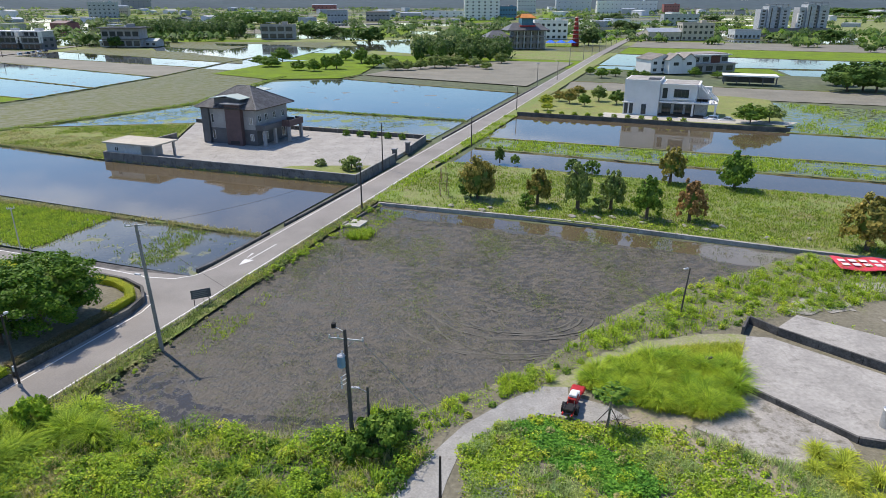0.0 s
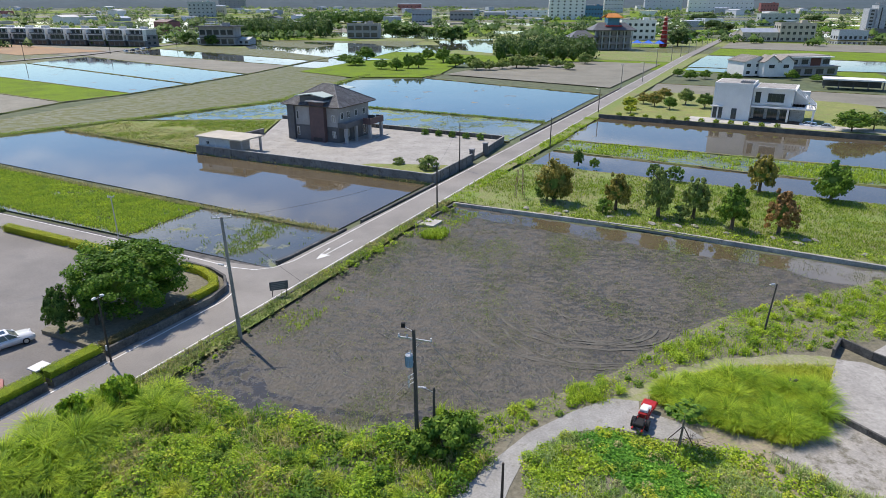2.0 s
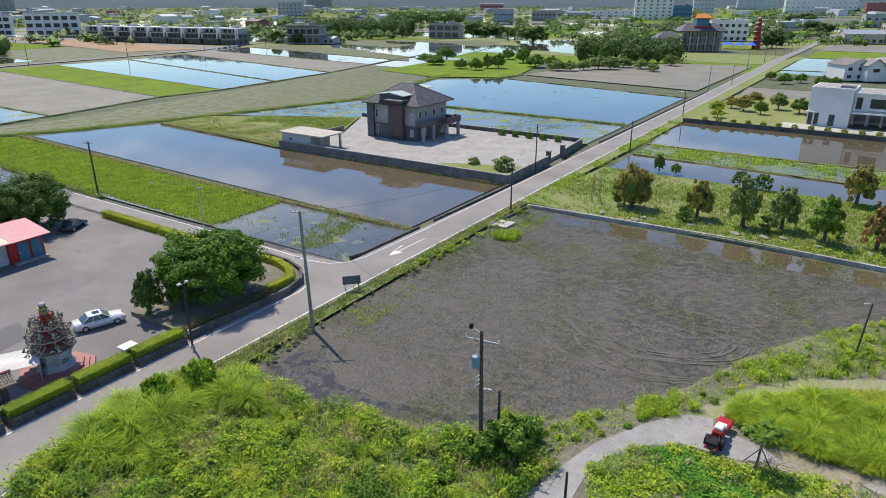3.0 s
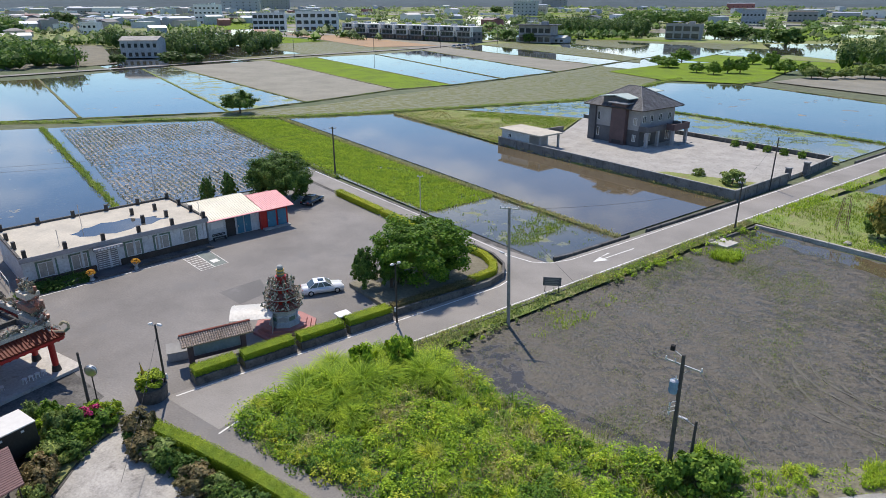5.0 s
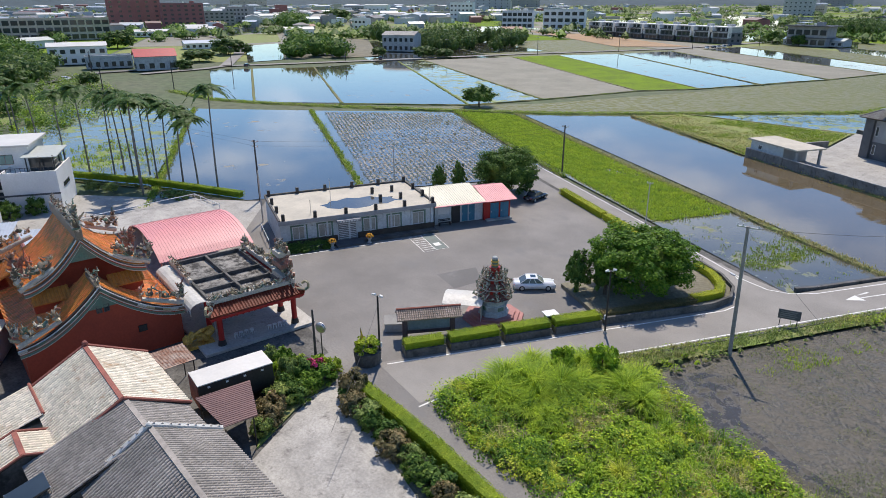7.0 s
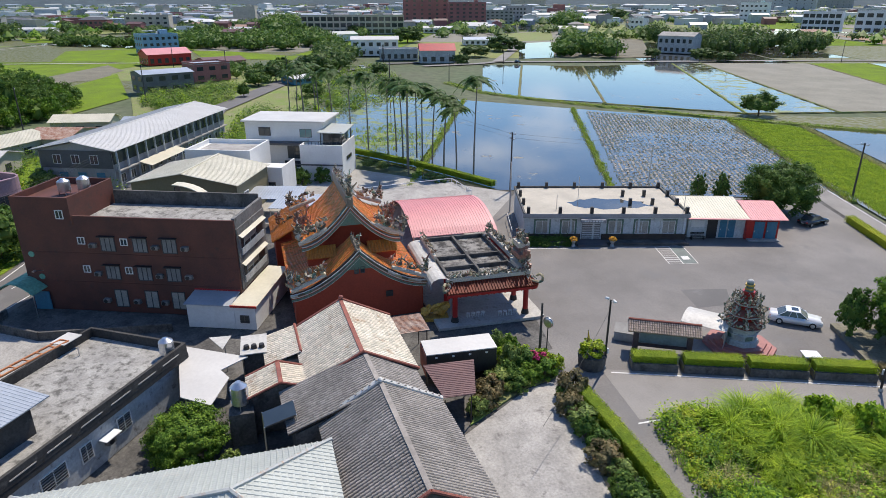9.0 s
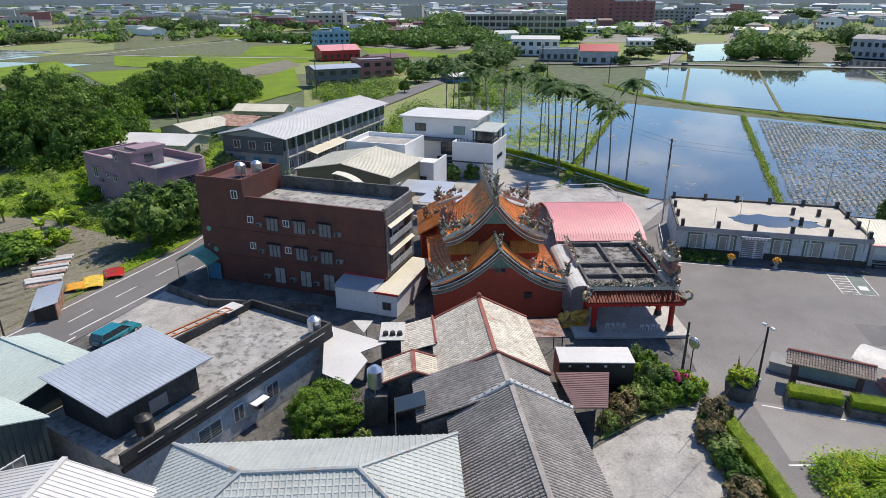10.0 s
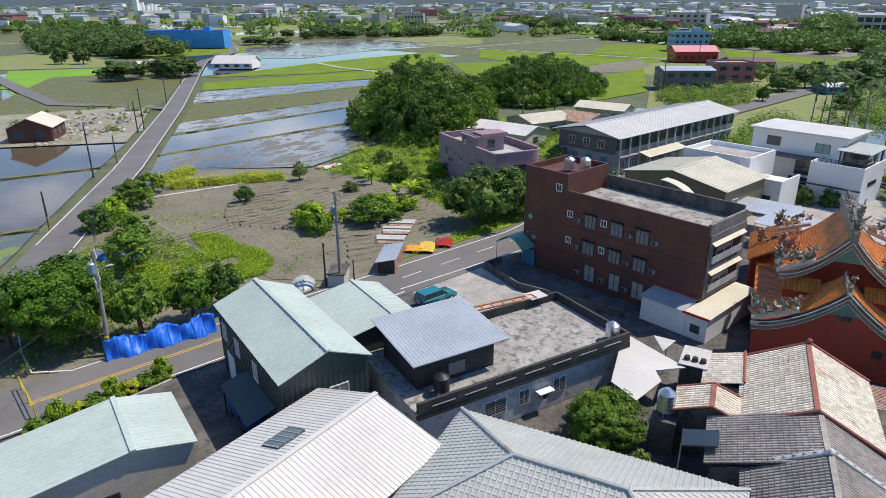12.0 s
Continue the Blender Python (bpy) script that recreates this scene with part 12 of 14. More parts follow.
far_house(78.9, 1492.0, -177, 90.3, 12.6, "white", "sheet_green", "long pale building among the fields")
far_house(-330.7, 2515.6, -174, 86.8, 21.4, "farbrick", "sheet_grey", "brown house with grey roof", "gable")
far_house(-623.2, 1403.9, -177, 54.9, 28.6, "palewall", "greenawn", "pale green apartment block", rows=4)
far_house(-623.3, 1456.4, -177, 22.8, 17.6, "beigewall", "concrete", "cream block beside the apartments")
far_house(-1289.9, 3253.9, -172, 128.8, 39.2, "greywall", "concrete", "grey apartment block far away", rows=4)
far_house(-1110.5, 4443.5, -168, 155.7, 43.6, "pinkwall", "white", "pink and white far block", rows=3)
far_house(130.3, 1256.5, -178, 64.0, 40.2, "white", "concrete", "white apartment block with dark balconies", rows=7, name="building")
far_house(161.4, 1257.7, -178, 31.1, 23.1, "bluepaint", "templered", "blue painted block with red-edged roof", rows=3, name="building")
far_house(320.3, 2049.0, -176, 54.6, 40.7, "hallwall", "bluepaint", "blue-grey far apartment block", rows=4, name="building")
far_house(121.8, 602.9, -180, 28.7, 14.9, "white", "concrete", "white three-storey house behind the park", rows=3)
far_house(664.4, 2801.2, -174, 147.3, 43.3, "hallwall", "bluepaint", "far factory with blue roof", "gable", rows=3, name="building")
far_house(731.2, 2194.6, -175, 197.3, 35.3, "white", "bluetarp", "long institutional building with blue bands", rows=3, cols=14, name="building")
far_house(724.4, 1977.5, -176, 47.3, 25.9, "farbrick", "redtile", "red-brown block in the distance", rows=3)
far_house(274.3, 933.6, -179, 23.3, 8.7, "white", "sheet_grey", "small white shed by the road", rows=1)
far_house(377.9, 958.7, -179, 49.7, 14.8, "palewall", "concrete", "pale farmhouse standing behind bushes")
far_house(214.9, 585.6, -180, 27.7, 7.0, "beigewall", "sheet_grey", "pale gabled farm shed", "gable", rise=3.0, rows=1)
far_house(243.2, 585.7, -180, 27.3, 13.6, "beigewall", "concrete", "pale three-storey house with balconies", rows=3)
far_house(297.6, 613.6, -180, 23.6, 7.2, "hallwall", "sheet_rust", "low workshop with blue front", rows=1)
far_house(-904.6, 370.6, -145, 35.0, 20.5, "greywall", "concrete", "grey town block with roof sheds", rows=4)
far_house(-2555.8, 1101.7, -148, 162.2, 27.7, "beigewall", "concrete", "cream flat-roofed town block", rows=3)
far_house(-925.2, 400.1, -145, 27.0, 4.4, "white", "sheet_white", "white sheet-roofed shed in town", "gable", rows=1)
far_house(-838.4, 460.8, -145, 33.3, 7.7, "greywall", "white", "house under wide white hip roof", "hip", rise=3.0)
far_house(-651.7, 400.7, -145, 14.1, 10.4, "white", "concrete", "small white two-storey house", cols=3, D=11.3)
far_house(-349.6, 253.0, -144, 20.9, 9.7, "palewall", "concrete", "grey two-storey house among bamboo", "gable", rise=2.0)
far_house(-871.0, 658.1, -146, 43.4, 8.1, "darkwall", "sheet_grey", "low dark workshop in the town", "gable", rows=1)
far_house(-1422.3, 864.2, -147, 51.9, 17.3, "greywall", "sheet_grey", "grey factory shed in town", "gable")
far_house(-1186.5, 778.0, -146, 51.3, 19.8, "white", "sheet_blue", "white factory shed in town", "gable")
far_house(-817.5, 694.8, -146, 37.1, 25.5, "white", "greenawn", "white block beside green netting", rows=4)
far_house(-1535.6, 1449.4, -148, 113.0, 33.4, "palewall", "concrete", "pale apartment row in town", rows=4)
far_house(-1979.1, 2022.9, -150, 112.9, 38.6, "greywall", "concrete", "grey apartment row in town", rows=4)
far_house(-552.5, 558.4, -145, 34.5, 17.9, "white", "concrete", "white block with dark windows", rows=3, name="building", glaze=0.8)
far_house(-495.5, 580.4, -145, 44.9, 19.8, "white", "concrete_dk", "white block with dark windows", rows=3, name="building", glaze=0.8)
far_house(-625.3, 128.7, -100, 92.6, 16.1, "beigewall", "concrete", "long beige school block with galleries", rows=3, cols=16, name="building", glaze=0.8)
far_house(-873.3, 238.9, -101, 58.5, 31.4, "farbrick", "concrete", "large red-brown apartment block", rows=6, name="building")
far_house(-791.6, 262.9, -101, 44.7, 26.3, "farbrick", "concrete", "red-brown apartment block with white bands", rows=6, name="building")
far_house(-964.2, -4.0, -101, 29.0, 20.4, "beigewall", "concrete", "blank cream town block", rows=1, name="building")
far_house(-850.1, -50.2, -101, 34.2, 5.9, "palewall", "white", "town house with white hip roof", "hip", rise=3.0)
far_house(-791.9, -92.0, -100, 45.6, 14.1, "beigewall", "concrete", "yellowish town block with balconies", rows=3)
far_house(-803.4, -154.4, -100, 29.3, 10.0, "farbrick", "slate", "brown house with dark hip roof", "hip", rise=3.0)
far_house(-727.7, -188.2, -100, 32.0, 3.7, "white", "sheet_white", "low white farm shed", "gable", rows=1)
far_house(-387.6, 76.7, -100, 26.3, 8.8, "white", "sheet_white", "white two-storey workshop with sheet roof", "gable")
far_house(-353.3, 80.4, -99, 20.1, 5.2, "palewall", "sheet_white", "open workshop with parked machines", rows=1, D=10.0)
far_house(-335.3, 95.0, -99, 17.4, 6.1, "palewall", "redpaint", "workshop with red sheet roof", "gable", rise=3.0, rows=1, cols=4, D=13.9)
far_house(-637.7, 180.8, -100, 29.9, 4.5, "white", "sheet_white", "white shed in the town", "gable", rows=1)
far_house(-741.7, 180.8, -100, 24.7, 6.6, "beigewall", "sheet_grey", "pale shed in the town", "gable")
far_house(-857.4, 322.5, -101, 36.3, 16.4, "greywall", "concrete", "grey town block with flat roof", rows=4)
far_house(-833.9, 445.7, -101, 27.3, 9.3, "greywall", "slate", "town house with slate hip roof", "hip", rise=3.0)
far_house(-671.2, 407.9, -100, 17.5, 10.5, "white", "concrete", "small white town house", cols=4)
far_house(-461.1, 161.6, -100, 23.3, 3.6, "white", "sheet_grey", "low white house by the far road", "gable", rows=1)
far_house(-256.5, -29.0, -63, 17.0, 6.4, "slatewall", "sheet_grey", "dark grey two-storey house with low roof", "gable", rise=1.0, cols=4, D=12.0)
far_house(-286.2, -17.8, -63, 14.4, 6.5, "farbrick", "sheet_grey", "brick-red two-storey house with parapet", cols=3, D=11.5)
far_house(-339.4, -14.0, -63, 18.6, 3.4, "farbrick", "sheet_maroon", "brick-red low wing house", "gable", rows=1, cols=4)
far_house(-368.3, -40.6, -64, 20.7, 5.0, "redpaint", "sheet_pink", "bright red barn with pale roof", "gable", rise=2.5, rows=1)
far_house(-443.9, -54.2, -64, 20.8, 10.3, "bluesky", "palewall", "house frame wrapped in blue sheeting", rows=3)
far_house(-265.6, 17.3, -63, 12.2, 2.2, "bluepaint", "sheet_white", "small blue shed with pale roof", "gable", rise=1.0, rows=1, cols=3, D=9.7)
far_house(-239.5, -224.0, -63, 18.1, 2.4, "white", "sheet_white", "white gabled barn by the road", "gable", rise=3.0, rows=1, cols=4)
far_house(-294.0, -389.9, -64, 9.7, 2.2, "white", "sheet_white", "small white roofed shed among trees", "gable", rows=1, cols=2, D=7.7)
far_house(-209.5, -257.0, -63, 8.7, 2.2, "beigewall", "sheet_cream", "small cottage among trees", "gable", rows=1, cols=2, D=7.0)
far_house(-635.7, -466.1, -66, 21.9, 8.4, "greywall", "concrete", "grey flat-roofed farmhouse block")
far_house(-765.0, -433.0, -66, 24.5, 12.1, "beigewall", "concrete", "cream flat-roofed farmhouse block")
M["bluesheet"] = mat("light_blue_sheeting", (0.06, 0.30, 0.68), (0.04, 0.22, 0.55), rough=0.6, s1=0.08, s2=0.6, var=0.08, bump=0.4, dist=0.2)
generic_house(-333.0, -336.0, -64, 50.8, 14.0, 10.1, "bluesheet", "bluesheet", "very large barn wrapped in bright blue sheeting", "flat", 1.6, 1, 1, faces="", name="barn", far=True)

# ---- trees and groves in the distance ----
for q in ((-87.7, 354, 4.3, 5.5), (-78.0, 335, 5.2, 5.4), (-79.4, 368, 7.4, 5.3), (-61.3, 317, 4.9, 3.4), (-53.0, 312, 5.9, 3.3), (-43.9, 323, 7.4, 3.4), (-34.9, 354, 8.3, 4.4), (-26.8, 334, 6.3, 5.0), (-18.9, 334, 5.7, 3.5), (-45.7, 375, 6.3, 4.0), (-48.8, 321, 7.0, 3.0),):
    tree(*q, "broad", "tree", -0.3, 0.08, "small tree in the park", "park trees")
for q in ((-15.3, 317, 5.5, 4.2), (-9.4, 317, 5.0, 3.3), (-3.3, 323, 5.0, 3.4), (28.2, 322, 4.0, 3.1), (23.5, 334, 5.2, 3.8), (15.8, 340, 5.3, 4.5), (9.2, 328, 6.2, 4.3), (3.6, 328, 6.7, 4.3), (39.2, 354, 6.0, 3.8),):
    tree(*q, "broad", "olive", -0.3, 0.08, "tree along the gravel lot", "lot trees")
for q in ((-47.9, 553, 11.6, 11.7), (-66.9, 588, 9.6, 5.2), (-81.6, 626, 9.2, 8.3), (-97.1, 626, 10.1, 11.1), (-110, 626, 12.1, 8.4), (-837, 1614, 17.5, 15.9), (-245, 495, 8.8, 4.4), (-220, 482, 7.9, 5.1), (-210, 537, 4.5, 3.5),):
    tree(*q, "far", "dark", -0.3, 0.08, "dark tree among the far fields", "field trees")
for q in ((122, 509, 12.4, 7.8), (150, 589, 8.7, 6.9), (346, 1251, 12.0, 11.4), (288, 1105, 12.4, 10.0), (245, 857, 9.7, 10.2), (229, 755, 9.8, 9.0), (337, 899, 8.8, 7.6), (495, 1180, 9.5, 14.6), (294, 1046, 11.8, 7.6),):
    tree(*q, "far", "fartree", -0.3, 0.08, "roadside tree in the distance", "far roadside trees")
for q in ((330, 547, 10.4, 10.1), (292, 437, 4.5, 3.7), (1171, 1901, 18.1, 48.9), (1040, 1588, 12.7, 33.3), (1403, 2118, 16.9, 33.4),):
    tree(*q, "far", "dark", -0.3, 0.08, "dark tree among the far fields", "field trees")
for q in ((154, 239, 10.6, 8.8), (163, 236, 11.3, 8.8), (161, 257, 8.4, 5.3), (162, 242, 10.0, 7.7),):
    tree(*q, "broad", "dark", -0.3, 0.08, "dense dark tree behind the paddies", "dark grove")
for q in ((118, 291, 4.1, 2.8), (126, 286, 2.7, 3.0), (86.3, 277, 4.4, 2.6), (91.1, 277, 4.0, 2.3), (75.4, 286, 4.1, 2.9), (82.8, 291, 3.7, 2.4), (73.9, 301, 3.3, 2.2),):
    tree(*q, "broad", "tree", -0.3, 0.08, "garden tree near the far houses", "far garden trees")
for q in ((-514, -294, 5.9, 7.8), (-489, -305, 5.7, 7.1), (-467, -313, 5.6, 6.9), (-456, -334, 7.4, 9.9), (-450, -349, 6.5, 7.5), (-430, -351, 5.5, 6.3), (-436, -377, 6.5, 6.1), (-359, -341, 5.6, 8.7), (-366, -326, 4.8, 8.6),):
    tree(*q, "far", "fartree", -0.3, 0.08, "tree along the far paddies", "far paddy trees")
for q in ((-174, -235, 7.2, 9.0), (-191, -223, 8.1, 7.8), (-192, -234, 6.7, 6.7), (-251, -322, 9.2, 10.8), (-254, -351, 9.6, 9.5), (-210, -313, 7.3, 4.0), (-205, -323, 7.8, 4.0), (-343, -498, 8.8, 10.6), (-328, -497, 7.7, 7.8),):
    tree(*q, "far", "fartree", -0.3, 0.08, "bushy tree of the meadow", "meadow trees")
for q in ((-254, -2.1, 5.9, 4.5), (-296, 7.3, 7.0, 6.5), (-292, -0.5, 4.9, 4.6), (-225, -6.6, 5.0, 2.0), (-222, 15.8, 5.0, 3.9), (-286, 25.4, 8.1, 6.3), (-279, 12.7, 5.4, 3.7), (-327, 24.0, 6.2, 4.3),):
    tree(*q, "broad", "dark", -0.3, 0.08, "tree among the sheds", "shed trees")
for q in ((-259, -3.1, 6.0, 3.4), (-267, 4.6, 7.2, 4.7), (-286, 21.7, 9.1, 7.6), (-274, 13.9, 6.6, 3.6), (-323, 30.0, 6.3, 5.7), (-337, 39.8, 5.8, 4.5), (-495, 105, 11.5, 11.1), (-619, 82.8, 8.2, 8.2), (-281, 48.0, 5.0, 3.8), (-406, 144, 6.4, 4.5), (-359, 115, 6.3, 8.3), (-321, 95.8, 4.6, 4.4),):
    tree(*q, "far", "fartree", -0.3, 0.08, "tree among the workshops", "workshop trees")
for q in ((-394, 144, 9.3, 9.2), (-392, 154, 6.0, 3.7), (-329, 208, 5.0, 4.4), (-365, 240, 8.2, 6.5), (-307, 224, 6.2, 6.7), (-297, 231, 5.0, 5.0), (-996, 555, 16.4, 15.0), (-913, 492, 16.4, 10.9),):
    tree(*q, "far", "fartree", -0.3, 0.08, "tree near the far road", "far road trees")
MOUND_A = [(-141, 98), (-126, 86), (-107, 86), (-100, 97), (-116, 121), (-146, 128), (-148, 108)]
MOUND_B = [(-152, 140), (-126, 144), (-119, 164), (-136, 196), (-168, 190)]
woods(MOUND_A, 46, 15.4, 26, "trees of the wooded mound")
woods(MOUND_B, 42, 11.6, 20, "trees of the wooded mound")
grove([(-139, 98), (-125, 87), (-107, 85), (-97, 94), (-110, 92)], 26, 4.5, "tree", "wood", "leafy skirt of the wooded mound", 200, 0.36)
grove([(-132, 262), (-98, 250), (-84, 268), (-92, 300), (-128, 306)], 44, 5.5, "dark", "wood", "bushes between the workshops", 120, 0.5)
grove([(332, 134), (357, 85), (431, 109), (412, 161)], 60, 15, "fartree", "bamboo", "dense bamboo clump beside the gravel lot")
grove([(479, 465), (498, 364), (572, 404), (635, 463), (606, 577)], 130, 18, "fartree", "bamboo", "long dense bamboo thicket")
grove([(742, 575), (859, 528), (1014, 623), (909, 703)], 60, 23, "dark", "wood", "belt of dark trees")
grove([(27, 381), (57, 368), (66, 431), (37, 461)], 34, 15, "dark", "wood", "dense dark clump of trees")
grove([(99, 520), (110, 498), (130, 585), (114, 596)], 14, 15, "fartree", "bamboo", "bamboo clump behind the grey house")
grove([(109, 413), (158, 391), (199, 439), (223, 504), (155, 550)], 110, 13, "fartree", "bamboo", "dense bamboo grove along the road")
grove([(44, 708), (74, 712), (112, 1060), (74, 1086)], 40, 22, "dark", "wood", "dark trees among the town houses")
grove([(-307, 436), (-241, 424), (-207, 408), (-231, 450), (-341, 487)], 70, 8, "dark", "wood", "row of dark bamboo behind the fields")
grove([(-209, 408), (-131, 412), (-95, 391), (-157, 555), (-288, 568)], 170, 12, "dark", "wood", "broad belt of dark woods")
grove([(-204, 546), (-185, 587), (-286, 908), (-328, 900)], 50, 20, "dark", "wood", "dark wood beside the school")
grove([(-88, 302), (-71, 295), (-84, 368), (-107, 380)], 24, 11, "fartree", "wood", "leafy trees beside the workshops")
grove([(-426, 610), (-254, 617), (-320, 778), (-519, 743)], 60, 10, "fartree", "wood", "belt of town trees")
grove([(-493, 530), (-435, 562), (-543, 704), (-637, 687)], 60, 12, "fartree", "wood", "belt of far trees")
grove([(-436, 78), (-453, 122), (-565, 157), (-705, 161), (-594, 106)], 110, 12, "fartree", "wood", "wooded meadow beyond the paddies")
grove([(-372, 96), (-377, 142), (-457, 161), (-659, 208), (-675, 164)], 120, 13, "fartree", "wood", "woods before the blue barn")
grove([(-781, 114), (-723, 207), (-919, 264), (-986, 146)], 70, 9, "dark", "wood", "belt of far woods")
grove([(-487, 281), (-436, 383), (-480, 422), (-544, 326)], 60, 9, "fartree", "wood", "row of trees along the far paddies")


# scattered town: a few kinds of house, copied
TOWN_KINDS = []
for L, D, H, wall, roof, kind, rows, lab in (
    (14, 10, 7.0, "white", "concrete", "flat", 2, "white two-storey town house with flat roof"),
    (16, 11, 6.4, "palewall", "sheet_grey", "gable", 2, "pale town house under a grey sheet roof"),
    (18, 12, 10.5, "greywall", "concrete", "flat", 3, "grey three-storey town house with parapet"),
    (20, 12, 4.2, "beigewall", "sheet_rust", "gable", 1, "low farmhouse under a rusty sheet roof"),
    (15, 11, 7.2, "beigewall", "slate", "hip", 2, "beige house with slate hip roof"),
    (26, 14, 5.2, "white", "sheet_white", "gable", 1, "long white workshop with sheet roof"),
    (15, 10, 7.0, "farbrick", "sheet_maroon", "gable", 2, "brick-red house with maroon roof"),
    (24, 13, 5.0, "hallwall", "sheet_blue", "gable", 1, "pale workshop with blue-grey roof"),
):
    TOWN_KINDS.append(generic_house(*uv(-40, 900 + 40 * len(TOWN_KINDS)), ROT + 180, L, D, H, wall, roof, lab, kind, 2.0, rows, 2, faces="S", name="town_house", group="distant town", far=True))
rng = random.Random(21)


def town_at(u, v):
    """How built-up the plan is at a place, from 0 to 1."""
    a = math.degrees(math.atan2(v, u))
    r = math.hypot(u, v)
    if r < 520:
        return 0.0
    core = math.exp(-((a - 98) / 24) ** 2)
    side = 0.16 if a < 62 else 1.0
    return min(1.0, core * (1.0 if r > 640 else 0.35) + side * (0.3 * (r > 900) + 0.2 * (r > 1500)))


count = 0
while count < 150:
    a = radians(rng.uniform(-16, 178))
    r = 520 * (1750 / 520) ** rng.random()
    u0, v0 = r * math.cos(a), r * math.sin(a)
    if rng.random() > town_at(u0, v0):
        continue
    copy_thing(rng.choice(TOWN_KINDS + TOWN_KINDS[:6]), pose(*uv(u0, v0), 0, 0, 0, ROT + 180 + rng.choice((0, 0, 90, 12, -20, 45))))
    count += 1
# still farther, too small to tell apart
for wall, roof, lab, seed in (("white", "sheet_white", "pale distant town houses", 1), ("palewall", "sheet_grey", "grey distant town houses", 2), ("beigewall", "slate", "beige distant town houses", 3), ("farbrick", "sheet_maroon", "red-brown distant town houses", 4), ("hallwall", "sheet_blue", "blue-roofed distant workshops", 5)):
    rng = random.Random(seed)
    bw, br = [[], []], [[], []]
    done = 0
    while done < (270, 290, 230, 60, 150)[seed - 1]:
        a = radians(rng.uniform(-18, 182))
        r = 900 * (3600 / 900) ** rng.random()
        u0, v0 = r * math.cos(a), r * math.sin(a)
        if rng.random() > town_at(u0, v0):
            continue
        done += 1
        x, y = uv(u0, v0)
        t = radians(ROT + rng.choice((0, 90, 20, -15, 45)))
        big = 1.0 + r / 2600
        L, D, H = rng.uniform(6, 13) * big, rng.uniform(5, 8) * big, rng.choice((3.6, 4.5, 7, 7.5, 10, 13 if r > 1400 else 7)) * (1.5 if rng.random() < 0.06 else 1.0)
        ca, sa = math.cos(t), math.sin(t)
        co = [(x + ca * p * L - sa * q * D, y + sa * p * L + ca * q * D) for p, q in ((-1, -1), (1, -1), (1, 1), (-1, 1))]
        b = len(bw[0])
        bw[0].extend([(*c, -0.5) for c in co] + [(*c, H) for c in co])
        bw[1].extend([(b + k, b + (k + 1) % 4, b + 4 + (k + 1) % 4, b + 4 + k) for k in range(4)])
        e = len(br[0])
        up = rng.choice((0.3, 0.3, 2.0, 2.6))
        r0 = [(x + ca * p * L * 1.02, y + sa * p * L * 1.02, H + up) for p in (-1, 1)]
        br[0].extend([(x + (c[0] - x) * 1.04, y + (c[1] - y) * 1.04, H) for c in co] + r0)
        br[1].extend([(e, e + 1, e + 5, e + 4), (e + 2, e + 3, e + 4, e + 5), (e + 1, e + 2, e + 5), (e + 3, e, e + 4)])
    stuff(raw("distant_walls", *bw, M[wall]), lab, "houses")
    stuff(raw("distant_roofs", *br, M[roof]), "roofs of " + lab, "houses")
# hedgerow trees and copses through the plain
for key, seed, n, lab in (("fartree", 31, 560, "copses and garden trees of the plain"), ("dark", 32, 660, "dark copses and windbreaks of the plain"), ("shade", 33, 180, "green bushes of the plain")):
    rs = np.random.RandomState(seed)
    a = np.radians(rs.uniform(-18, 182, n))
    r = 560 * (3600 / 560) ** rs.uniform(0, 1, n)
    seedp = np.c_[r * np.cos(a), r * np.sin(a)]
    k = 4
    q = np.repeat(seedp, k, 0) + np.cumsum(rs.normal(size=(n, k, 2)) * np.array((6, 14)), 1).reshape(-1, 2) * (np.repeat(r, k)[:, None] / 1100)
    rr = np.repeat(r, k)
    x, y = q[:, 0] * UA.x + q[:, 1] * VA.x, q[:, 0] * UA.y + q[:, 1] * VA.y
    hh = rs.uniform(2.2, 5.2, n * k) * (1 + rr / 4000)
    c = np.c_[x, y, hh * 0.6]
    rad = hh * rs.uniform(0.8, 1.5, n * k)
    v, f = soft_clumps(c, rad, hh, 34, 1.5, rs)
    o8 = np.array(((1, 0, 0), (0, 1, 0), (-1, 0, 0), (0, -1, 0), (0, 0, 1)))
    core = (c[:, None, :] + o8 * np.stack([rad, rad, hh], 1)[:, None, :] * 0.8).reshape(-1, 3)
    cf = (np.arange(n * k)[:, None, None] * 5 + np.array(((0, 1, 4), (1, 2, 4), (2, 3, 4), (3, 0, 4)))).reshape(-1, 3)
    stuff(new("far_tree_shade", leaf_mesh("far_tree_shade", core, cf, LEAF[key])), "inner foliage of " + lab, "trees")
    stuff(new("far_trees", leaf_mesh("far_trees", v, f, LEAF[key])), lab, "trees")
# rim of the plain: low wooded rise and hills, haze put into their colour
M["hill"] = mat("haze_toned_hill", (0.062, 0.088, 0.098), (0.048, 0.07, 0.082), rough=1.0, s1=0.004, s2=0.03, var=0.15, bump=0)
vs, fs = [], []
K = 120
for k in range(K + 1):
    a = radians(-30 + 220 * k / K)
    d = uv(math.cos(a), math.sin(a))
    top = 66 + 14 * math.sin(k * 0.37) + 10 * math.sin(k * 1.13 + 1) + 5 * math.sin(k * 2.7)
    if k > 100:
        top -= min(24, 2.4 * (k - 100))
    for rr, z in ((3700, -0.5), (4250, top), (4900, top * 0.6)):
        vs.append((d[0] * rr, d[1] * rr, z))
